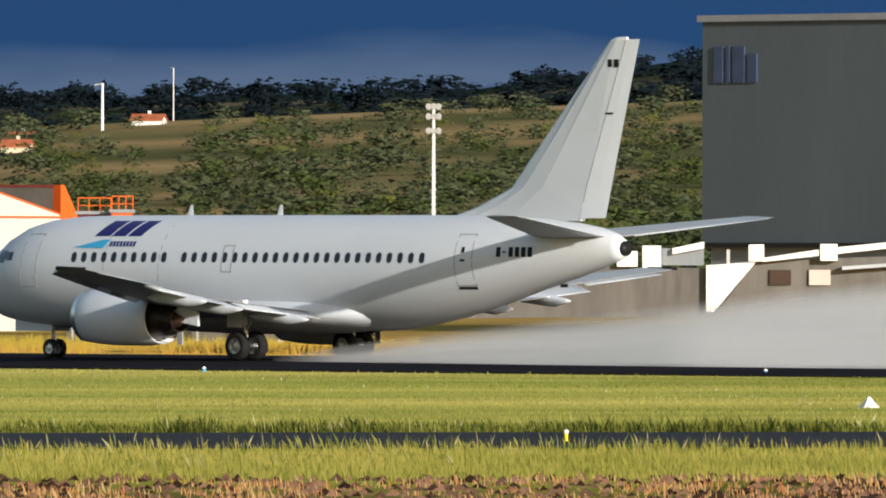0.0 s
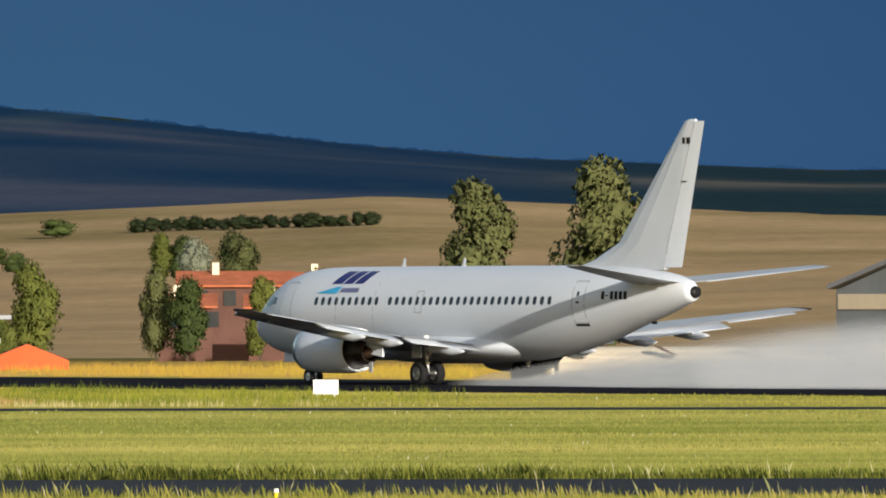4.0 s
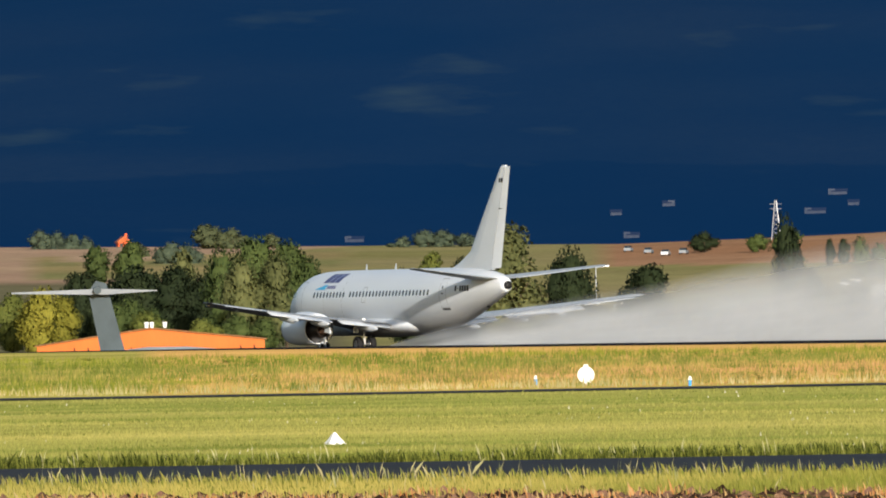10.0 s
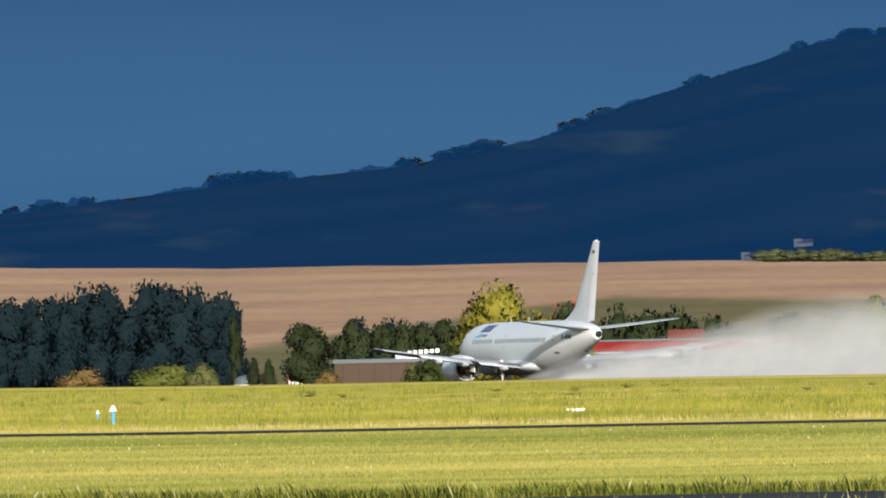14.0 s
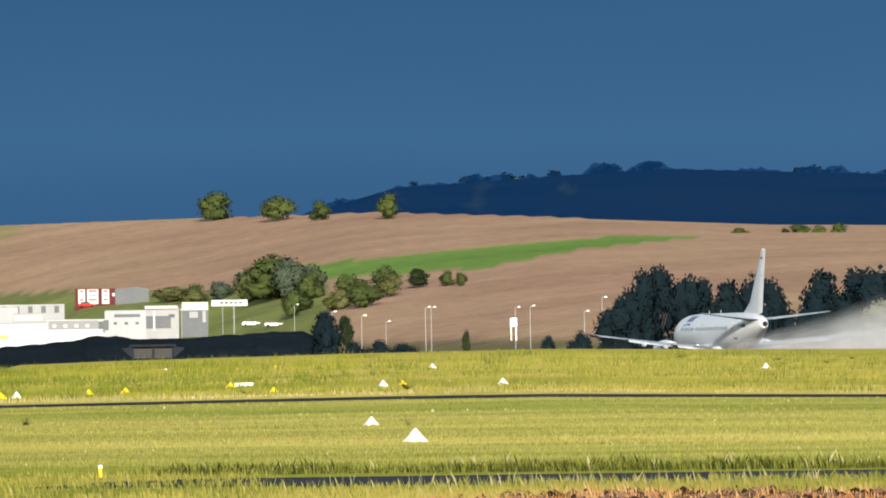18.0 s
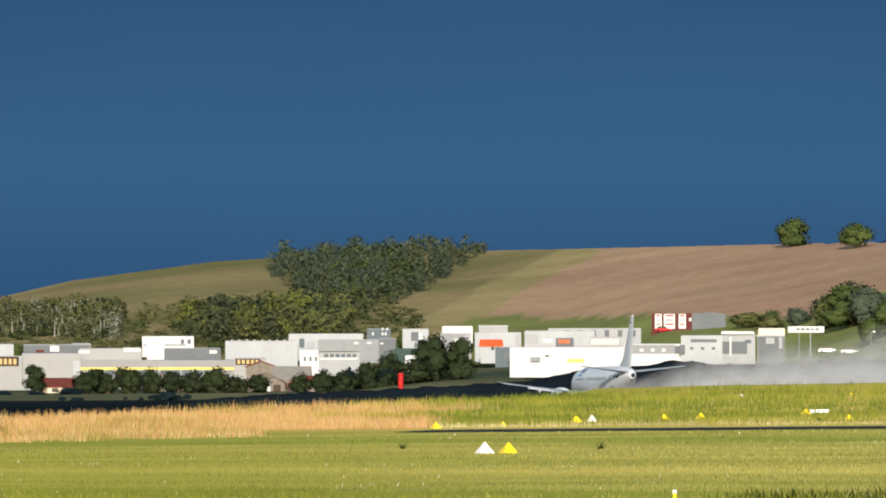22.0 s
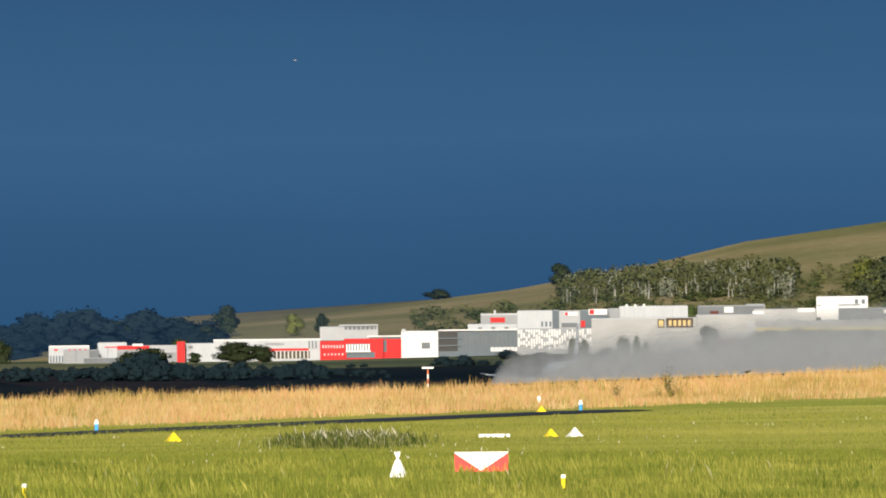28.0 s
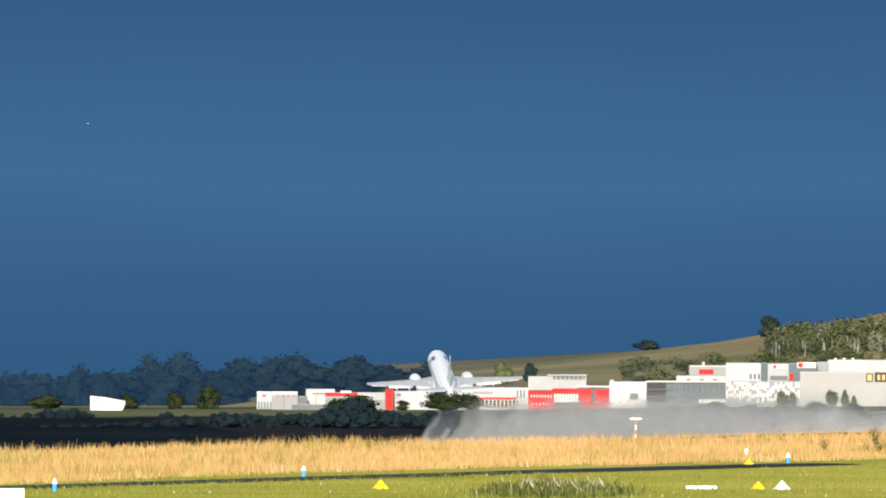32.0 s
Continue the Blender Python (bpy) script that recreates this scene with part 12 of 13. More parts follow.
    m, w = span(18.708, 18.969, r)
    t = thing("cream_hut", m, "long cream hut with a flat dark roof", "hut")
    z0, zt, zr_ = -2.63, -1.45, -0.58
    part("wall", boxes((0, w, 0, 5, z0 - 0.5, zt)), SAND_WALL, t)
    part("roof", boxes((-0.3, w + 0.2, -0.4, 5.2, zt, zr_)), DARK_ROOF, t)
    for f in (0.2, 0.36, 0.5, 0.62, 0.78, 0.84):
        part("window", boxes((w * f, w * f + 0.5, -0.05, 0.04, z0 + 0.3, zt - 0.12)), BROWN_WALL, t)
    for f in (0.3, 0.7):
        part("roof_unit", boxes((w * f, w * f + 1.2, 1, 2, zr_, zr_ + 0.35)), LIGHT_CLAD, t)
    # blue-grey hall and the grey shelter beside it
    m, w = span(18.450, 19.540, 1360)
    t = thing("slate_hall", m, "low dark blue-grey hall with a flat roof", "hall")
    z0, zt = -2.19, -0.39
    part("wall", boxes((0, w, 0, 12, z0 - 1, zt)), SLATE_CLAD, t)
    part("roof", boxes((-0.2, w + 0.2, -0.2, 12.2, zt, zt + 0.15)), GREY_ROOF, t)
    m, w = span(18.991, 19.071, 1355)
    t = thing("grey_gable_shelter", m, "pale grey shelter with an arched end", "shelter")
    z1 = 0.55
    part("end_wall", prism(bmesh.new(), [(0, zt - 0.3), (w, zt - 0.3), (w, z1 - 0.6), (w * 0.75, z1), (w * 0.35, z1), (0, z1 - 0.5)], 0, 4), GREY_CLAD, t)
    part("opening", boxes((w * 0.25, w * 0.7, -0.05, 0.05, zt, z1 - 0.5)), SLATE_CLAD, t)
    m, w = span(18.969, 19.116, 1290)
    t = thing("grey_sheds", m, "pair of grey sheds with a chimney pipe", "shed")
    z0 = -2.69
    part("shed", boxes((0, w * 0.42, 0, 3, z0 - 0.5, z0 + 1.2)), LIGHT_CLAD, t)
    part("shed", boxes((w * 0.5, w, 0, 3, z0 - 0.5, z0 + 1.3)), GREY_CLAD, t)
    part("pipe", rod(bmesh.new(), (w * 0.53, 1, z0), (w * 0.53, 1, -0.66), 0.12, None, 8), WHITE_STEEL, t)
    # long red hall behind
    m, w = span(18.473, 19.504, 1700)
    t = thing("red_hall", m, "long red hall with a stepped roof", "hall")
    z0, zt = -2.30, 0.05
    part("wall", boxes((0, w, 0, 14, z0 - 1, zt)), DULL_RED, t)
    part("roof", boxes((-0.2, w + 0.2, -0.2, 14.2, zt, zt + 0.2)), SLATE_CLAD, t)
    part("tower", boxes((w * 0.44, w * 0.59, 2, 10, zt, 1.38)), DARK_RED, t, "raised red stair block")
    part("sign", boxes((w * 0.79, w * 0.82, -0.1, 0, zt - 0.2, zt + 0.1)), WHITE_WALL, t)
    # small orange building by the rust tree
    m, w = span(20.147, 20.249, 1400)
    t = thing("orange_hut", m, "small orange-red hut between trees", "hut")
    part("wall", boxes((0, w, 0, 4, -2.58, -0.55)), ORANGE_ROOF, t)
    part("roof", boxes((-0.1, w + 0.1, -0.1, 4.1, -0.55, -0.43)), DARK_RED, t)
    # brown hall with pale lettering on its roof
    r = 1470
    m, w = span(17.522, 18.325, r)
    t = thing("brown_hall", m, "long low brown hall with pale roof lettering", "hall")
    z0, zt = -4.04, -1.23
    part("wall", boxes((0, w, 0, 16, z0 - 0.5, zt)), BROWN_WALL, t)
    part("roof", boxes((-0.2, w + 0.2, -0.2, 16.2, zt, zt + 0.4)), SLATE_CLAD, t)
    part("roof_light", boxes((w * 0.32, w * 0.5, 2, 8, zt + 0.4, zt + 0.8)), LIGHT_CLAD, t)
    for i in range(6):
        x = w * 0.385 + i * w * 0.029
        part("letter", boxes((x, x + w * 0.02, 1, 1.2, -0.44 + 0.04 * i, -0.02 + 0.04 * i)), WHITE_STEEL, t, "pale lettering drawn as plain bars")
    part("sign_rail", rod(bmesh.new(), (w * 0.38, 1.1, zt + 0.4), (w * 0.56, 1.1, zt + 0.5), 0.06, None, 6), STEEL, t)
    for i in range(12):
        part("panel_joint", boxes((w * (i + 0.5) / 12, w * (i + 0.5) / 12 + 0.07, -0.03, 0, z0, zt)), BLACK_PAINT, t)
    # white hut with a red roof, and a domed white tent
    m, w = span(17.328, 17.421, 1440)
    t = thing("white_hut", m, "small white hut with a flat red roof", "hut")
    z0, zt = -3.98, -2.85
    part("wall", boxes((0, w, 0, 2.2, z0 - 0.3, zt)), WHITE_WALL, t)
    part("roof", boxes((-0.1, w + 0.1, -0.1, 2.3, zt, zt + 0.3)), RED, t)
    part("door", boxes((w * 0.6, w * 0.75, -0.04, 0.02, z0, zt - 0.2)), STEEL, t)
    az, z = 17.151, -2.11
    t = thing("round_hut", Matrix.Translation(polar(az, 1430, z - 1.6)), "round dark hut with a white skirt", "hut")
    part("dome", loft(bmesh.new(), [[(q * math.cos(a), q * math.sin(a), zz) for a in np.linspace(0, 6.283, 14, endpoint=False)] for q, zz in ((1.35, 0.6), (1.3, 1.1), (0.9, 1.45), (0.2, 1.6))]), SLATE_CLAD, t)
    part("skirt", rod(bmesh.new(), (0, 0, -0.3), (0, 0, 0.6), 1.3, 1.35, 14), WHITE_WALL, t)
    # white road sign on the slope road
    az, z = 13.682, -0.45
    t = thing("road_sign", Matrix.Translation(polar(az, 2200, z)) @ pose(0, 0, 0, 0, 0, -az), "large white road sign on two posts", "road sign")
    part("panel", boxes((-0.55, 0.55, 0, 0.12, -1.4, 0)), MARK_WHITE, t)
    for sx in (-0.4, 0.4):
        part("post", boxes((sx - 0.06, sx + 0.06, 0.12, 0.24, -3.6, 0)), STEEL, t)
    # chalk-white marker beside the motorway and the motorway itself
    az, z = 25.970, 4.08
    t = thing("gantry_sign", Matrix.Translation(polar(az, 2300, z)) @ pose(0, 0, 0, 0, 0, -az), "row of three white motorway panels", "road sign")
    for i in range(3):
        part("panel", boxes((-1.2 + 0.9 * i, -0.5 + 0.9 * i, 0, 0.1, -0.2, 0.25)), MARK_WHITE, t)
    part("rail", boxes((-1.3, 1.4, 0.1, 0.2, -0.55, -0.45)), STEEL, t)
    for sx in (-1.1, 1.2):
        part("post", boxes((sx - 0.05, sx + 0.05, 0.2, 0.3, -2.5, 0.2)), STEEL, t)


build_low_buildings()


def small_car(az, r, paint, label, turn):
    z = land(az, r)
    t = thing("car", Matrix.Translation(polar(az, r, z)) @ pose(0, 0, 0, 0, 0, turn - az), label, "car", "cars on the slope road")
    part("body", prism(bmesh.new(), [(-2.1, 0.3), (2.1, 0.3), (2.1, 0.75), (1.2, 0.9), (-2.0, 0.95)], -0.85, 0.85), paint, t)
    part("cabin", prism(bmesh.new(), [(-1.7, 0.9), (1.0, 0.9), (0.4, 1.45), (-1.3, 1.45)], -0.75, 0.75), GLASS_DARK, t)
    for x in (-1.3, 1.3):
        for y in (-0.8, 0.8):
            part("wheel", rod(bmesh.new(), (x, y - 0.1, 0.32), (x, y + 0.1, 0.32), 0.32, None, 10), RUBBER, t)


def build_cars():
    small_car(24.526, 3200, GREY_CLAD, "grey van on the road across the slope", 82)
    small_car(24.611, 3158, GREY_CLAD, "grey car on the road across the slope", 82)
    small_car(24.682, 3116, STEEL, "grey car on the road across the slope", 82)
    small_car(24.758, 3128, GREY_CLAD, "grey car on the road across the slope", 82)
    small_car(24.802, 3246, RED, "red car on the road across the slope", 82)
    small_car(25.514, 2962, WHITE_STEEL, "white car parked by a hedge", 82)
    small_car(25.555, 2762, SLATE_CLAD, "dark car on the field track", 82)
    small_car(25.483, 2706, WHITE_STEEL, "white car behind the trees", 82)
    small_car(25.436, 2682, STEEL, "grey car behind the trees", 82)
    small_car(11.889, 3430, RED, "red car parked before the estate", 0)
    small_car(12.578, 3184, STEEL, "grey car parked before the estate", 0)
    small_car(12.673, 3138, WHITE_STEEL, "white car parked before the estate", 0)


build_cars()

# ---- airfield markers, lights, signs and birds ----
def tent_marker(az, r, size, mat, label):
    t = thing("marker_cone", Matrix.Translation(at(az, r)) @ pose(0, 0, 0, 0, 0, 20 - az), label, "marker", "airfield markers")
    w, h = size * 0.39, size * 0.56
    part("body", loft(bmesh.new(), [[(q * sx, q * sy, z) for sx, sy in ((-1, -1), (1, -1), (1, 1), (-1, 1))] for q, z in ((w, 0.02), (w * 0.55, h * 0.5), (w * 0.12, h * 0.97), (w * 0.05, h))]), mat, t)
    part("skirt", boxes((-w * 1.04, w * 1.04, -w * 1.04, w * 1.04, -0.03, 0.03)), mat, t)
    return t


def white_tent(az, r, size=0.42):
    tent_marker(az, r, size, MARK_WHITE, "white pyramid marker standing on mown grass")


def yellow_tent(az, r, size=0.4):
    tent_marker(az, r, size, MARK_YELLOW, "yellow pyramid marker standing on mown grass")


def edge_light(az, r, mat=MARK_BLUE, label="blue and white taxiway edge light", tall=0.42):
    tall *= 0.8
    t = thing("edge_light", Matrix.Translation(at(az, r)), label, "edge light", "taxiway edge lights")
    part("stem", rod(bmesh.new(), (0, 0, -0.03), (0, 0, tall * 0.62), 0.055, 0.055, 10), mat, t)
    part("collar", rod(bmesh.new(), (0, 0, tall * 0.62), (0, 0, tall * 0.72), 0.075, 0.075, 10), MARK_WHITE, t)
    part("lens", rod(bmesh.new(), (0, 0, tall * 0.72), (0, 0, tall), 0.06, 0.035, 10), MARK_WHITE, t, "white glass lens")


def stub_post(az, r):
    t = thing("stub_post", Matrix.Translation(at(az, r)), "short yellow and white marker post in grass", "marker post", "yellow marker posts")
    part("post", rod(bmesh.new(), (0, 0, -0.05), (0, 0, 0.2), 0.036, 0.042, 10), MARK_YELLOW, t)
    part("cap", rod(bmesh.new(), (0, 0, 0.2), (0, 0, 0.27), 0.05, 0.042, 10), MARK_WHITE, t)


def board(az, r, w, h, mat, label, name="sign_board", lift=0.0, turn=0.0, category="sign"):
    t = thing(name, Matrix.Translation(at(az, r)) @ pose(0, 0, 0, 0, 0, turn - az), label, category)
    part("panel", boxes((-w / 2, w / 2, -0.04, 0.04, lift, lift + h)), mat, t)
    for sx in (-0.35, 0.35):
        part("leg", boxes((sx * w - 0.03, sx * w + 0.03, 0.05, 0.11, -0.1, lift + h * 0.8)), STEEL, t)
    return t


def build_markers():
    # first stretch
    white_tent(46.885, 341.0, 0.5)
    edge_light(46.450, 439.0, tall=0.2)
    edge_light(44.088, 443.0, tall=0.2)
    stub_post(45.612, 276.5)
    edge_light(40.922, 450.0, tall=0.2)
    edge_light(41.093, 432.5, tall=0.2)
    edge_light(40.641, 432.5, tall=0.2)
    edge_light(41.967, 422.0, tall=0.2)
    white_tent(41.302, 370.5, 0.4)
    edge_light(39.329, 441.5, tall=0.2)
    edge_light(39.507, 437.0, tall=0.2)
    edge_light(40.653, 441.0, tall=0.2)
    edge_light(32.533, 438.0)
    white_tent(32.212, 372.0, 0.5)
    stub_post(34.169, 251.5)
    edge_light(31.467, 460.5)
    stub_post(31.866, 274.5)
    board(34.378, 516.5, 0.95, 0.55, MARK_WHITE, "blank white board standing in rough grass", lift=0.12)
    t = thing("instrument_box", Matrix.Translation(at(30.023, 393.0)) @ pose(0, 0, 0, 0, 0, -31), "white twin instrument post by the taxiway", "instrument")
    for sx in (-0.11, 0.11):
        part("post", boxes((sx - 0.075, sx + 0.075, -0.1, 0.1, -0.05, 1.1), (sx - 0.06, sx + 0.06, -0.08, 0.08, 1.1, 1.22)), MARK_WHITE, t)
    part("bracket", boxes((-0.06, 0.06, -0.05, 0.05, 0.5, 0.75)), MARK_ORANGE, t, "orange bracket between the posts")

    def lamp_unit(az, r):
        t = thing("lamp_unit", Matrix.Translation(at(az, r)), "yellow and black lamp unit on a short stem", "lamp unit")
        part("housing", boxes((-0.1, 0.18, -0.16, 0.16, 0.05, 0.36)), MARK_YELLOW, t)
        part("visor", boxes((-0.26, 0.12, -0.14, 0.14, 0.36, 0.52), (-0.18, 0.02, -0.1, 0.1, 0.28, 0.36)), BLACK_PAINT, t)
        part("dome", rod(bmesh.new(), (-0.18, 0, 0.5), (-0.18, 0, 0.6), 0.1, 0.06, 10), BLACK_PAINT, t)
        part("stem", rod(bmesh.new(), (0.05, 0, -0.05), (0.05, 0, 0.08), 0.07, 0.05, 10), MARK_YELLOW, t)

    lamp_unit(28.508, 505.0)
    lamp_unit(29.562, 446.5)
    # red mandatory sign with white characters, both darkened in colour for its shaded face
    az, r = 27.989, 481.0
    t = thing("runway_sign", Matrix.Translation(at(az, r)) @ pose(0, 0, 0, 0, 0, -az), "red airfield sign, panel and characters darkened for shade", "sign")
    part("panel", boxes((-0.98, 0.8, -0.1, 0.1, 0.06, 0.88)), material("maroon_sign_face", (0.045, 0.014, 0.011), 0.6, scale=2, amount=0.3), t)
    part("lamp_box", boxes((0.8, 0.98, -0.1, 0.1, 0.06, 0.88)), CONCRETE, t, "pale end box")
    part("frame", boxes((-1.02, -0.98, -0.12, 0.12, 0.04, 0.92), (0.98, 1.02, -0.12, 0.12, 0.04, 0.92), (-1.02, 1.02, -0.12, 0.12, 0.88, 0.92)), BLACK_PAINT, t)
    for sx in (-0.7, 0.0, 0.7):
        part("leg", boxes((sx - 0.04, sx + 0.04, -0.03, 0.03, -0.1, 0.08)), STEEL, t)
    fc = bpy.data.curves.new("sign_text", "FONT")
    fc.body = "26-08"
    fc.size = 0.62
    fc.align_x = "CENTER"
    fc.extrude = 0.004
    fo = bpy.data.objects.new("sign_text", fc)
    me = bpy.data.meshes.new_from_object(fo)
    bpy.data.objects.remove(fo)
    me.transform(pose(0, -0.108, 0.24, 90, 0, 0))
    me.materials.clear()
    me.materials.append(material("faded_sign_paint", (0.14, 0.12, 0.11), 0.6, scale=4, amount=0.3))
    tx = new("sign_text", me)
    tx.parent = t
    # second stretch
    t = thing("disc_sign", Matrix.Translation(at(24.337, 487.0)) @ pose(0, 0, 0, 0, 0, -24), "round white disc sign in dry grass", "sign")
    part("disc", rod(bmesh.new(), (0, 0, 0.33), (0, 0.05, 0.33), 0.3, 0.3, 28), MARK_WHITE, t)
    part("tab", boxes((-0.08, 0.08, 0, 0.05, 0.6, 0.7)), MARK_WHITE, t)
    part("stake", boxes((-0.03, 0.03, 0.05, 0.1, -0.1, 0.3)), STEEL, t)
    edge_light(24.774, 469.5)
    edge_light(24.125, 489.0)
    white_tent(21.588, 372.5, 0.5)
    white_tent(23.275, 316.5, 0.5)
    for az, r in ((18.534, 540.0),):
        t = thing("flat_marker", Matrix.Translation(at(az, r)) @ pose(0, 0, 0, 0, 0, -az), "low flat white marker board with red ends", "marker")
        part("board", prism(bmesh.new(), [(-0.4, 0.1), (0.4, 0.1), (0.28, -0.02), (-0.28, -0.02)], -0.3, 0.3), MARK_WHITE, t)
        for sx in (-0.36, 0.3):
            part("end", boxes((sx, sx + 0.06, -0.32, 0.32, 0.1, 0.13)), MARK_ORANGE, t)
    edge_light(16.523, 548.5)
    az, r = 16.587, 517.5
    t = thing("cone_post", Matrix.Translation(at(az, r)), "white cone-topped blue marker post", "marker post")
    part("post", rod(bmesh.new(), (0, 0, -0.05), (0, 0, 0.5), 0.06, 0.06, 10), MARK_BLUE, t)
    part("cone", rod(bmesh.new(), (0, 0, 0.5), (0, 0, 0.72), 0.16, 0.05, 14), MARK_WHITE, t)
    stub_post(15.548, 279.5)
    stub_post(15.764, 276.0)
    white_tent(14.740, 608.0, 0.4)
    # third stretch: the marked-out glider strip
    white_tent(13.261, 353.5, 0.62)
    white_tent(13.077, 395.5, 0.45)
    white_tent(13.129, 526.5)
    white_tent(13.633, 525.5)
    white_tent(13.337, 611.5, 0.4)
    white_tent(12.215, 648.0, 0.2)
    yellow_tent(11.891, 523.0)
    yellow_tent(12.045, 526.5)
    yellow_tent(12.487, 538.0)
    yellow_tent(12.668, 514.5, 0.32)
    yellow_tent(13.212, 529.5, 0.35)
    yellow_tent(12.676, 642.0, 0.22)
    board(12.544, 544.0, 0.75, 0.14, MARK_WHITE, "low flat white panel in grass", "flat_marker", category="marker")
    stub_post(11.935, 295.0)
    yellow_tent(10.931, 498.0)
    yellow_tent(11.212, 505.5, 0.3)
    yellow_tent(11.521, 517.0, 0.45)
    white_tent(11.587, 518.5, 0.45)
    white_tent(11.136, 403.5, 0.6)
    yellow_tent(11.236, 403.5, 0.58)
    tent_marker(10.613, 683.9, 0.28, MARK_ORANGE, "small orange and white marker in dry grass")
    # last stretch
    yellow_tent(8.535, 432.0, 0.36)
    edge_light(8.526, 472.0, MARK_WHITE, "white lamp behind a yellow marker", 0.3)
    edge_light(8.701, 435.5, tall=0.45)
    yellow_tent(8.575, 354.5, 0.36)
    white_tent(8.675, 354.0, 0.42)
    yellow_tent(6.987, 353.0, 0.42)
    edge_light(6.664, 386.0)
    stub_post(8.625, 262.0)
    stub_post(6.358, 257.0)
    edge_light(5.617, 345.5)
    board(8.337, 354.5, 0.8, 0.08, MARK_WHITE, "broken flat white panel in grass", "flat_marker", category="marker")
    az, r = 8.281, 287.0
    t = thing("marker_board", Matrix.Translation(at(az, r)) @ pose(0, 0, 0, 0, 0, -az), "red and white board marked with triangles", "marker board")
    w = 1.18 * r / 300.0
    h = w * 0.35
    part("panel", boxes((-w / 2, w / 2, 0, 0.06, 0.0, h)), RED_STEEL, t)
    bm = bmesh.new()
    prism(bm, [(-w / 2, h), (0, 0.02), (w / 2, h)], -0.01, -0.004)
    part("triangle", bm, MARK_WHITE, t, "white downward triangle")
    part("edge", boxes((-w / 2, w / 2, -0.02, 0.08, h, h + 0.02)), MARK_WHITE, t)
    for sx in (-0.4, 0.4):
        part("leg", boxes((sx * w - 0.03, sx * w + 0.03, 0.06, 0.12, -0.1, h * 0.8)), STEEL, t)
    az, r = 7.929, 280.0
    t = thing("white_wigwam", Matrix.Translation(at(az, r)) @ pose(0, 0, 0, 0, 0, -az), "white three-legged stake marker tied at its top", "marker")
    for a in (0.3, 2.4, 4.5):
        part("stake", rod(bmesh.new(), (0.18 * math.cos(a), 0.18 * math.sin(a), -0.03), (-0.06 * math.cos(a), -0.06 * math.sin(a), 0.52), 0.03, 0.02, 6), MARK_WHITE, t)
    part("cloth", loft(bmesh.new(), [[(q * math.cos(a), q * math.sin(a), z) for a in np.linspace(0, 6.283, 7, endpoint=False)] for q, z in ((0.19, 0.0), (0.13, 0.18), (0.05, 0.36))]), MARK_WHITE, t)
    board(5.399, 286.0, 0.9, 0.7, MARK_WHITE, "blank white board standing in long grass")
    # red and white aerial cross beyond the dry grass
    az, z = 8.060, 0.26
    t = thing("tee_mast", Matrix.Translation(polar(az, 620, z)) @ pose(0, 0, 0, 0, 0, -az), "red and white T-shaped mast in dry grass", "mast")
    part("bar", boxes((-0.26, 0.26, -0.03, 0.03, -0.07, 0.0)), MARK_WHITE, t)
    for i in range(6):
        part("section", rod(bmesh.new(), (0, 0, -0.1 - 0.22 * i), (0, 0, -0.32 - 0.22 * i), 0.032, None, 8), MARK_WHITE if i % 2 else TILE, t)


build_markers()


WEEDS = {}


def weed(az, r, w, h, leaves, label="ragged green weed clump in the grass"):
    """A clump of leafy stems that lean out from one root."""
    key = (leaves.name, int(r) % 3)
    if key not in WEEDS:
        rng = random.Random(key[1] * 7 + len(key[0]))
        vs, fs = [], []
        for i in range(26):
            a, out, top = rng.uniform(0, 6.28), rng.uniform(0.05, 0.5), rng.uniform(0.35, 1.0)
            for k in range(14):
                f = (k + 1) / 14
                c = Vector((out * f ** 1.5 * math.cos(a), out * f ** 1.5 * math.sin(a), top * f))
                b = a + rng.uniform(-1.6, 1.6)
                q = rng.uniform(0.05, 0.13) * (1.1 - 0.6 * f)
                u, v = Vector((math.cos(b), math.sin(b), rng.uniform(-0.2, 0.7))) * q, Vector((-math.sin(b), math.cos(b), rng.uniform(-0.3, 0.3))) * q * 0.35
                n = len(vs)
                vs += [c, c + u * 0.5 + v, c + u, c + u * 0.5 - v]
                fs.append((n, n + 1, n + 2, n + 3))
        me = bpy.data.meshes.new("foliage")
        me.from_pydata(vs, [], fs)
        me.materials.append(leaves)
        WEEDS[key] = me
    t = new("weed_clump", WEEDS[key])
    t.matrix_world = Matrix.LocRotScale(polar(az, r, land(az, r)), Euler((0, 0, az * 9)), (w, w, h))
    tagged(t, label, "weed")
    return t


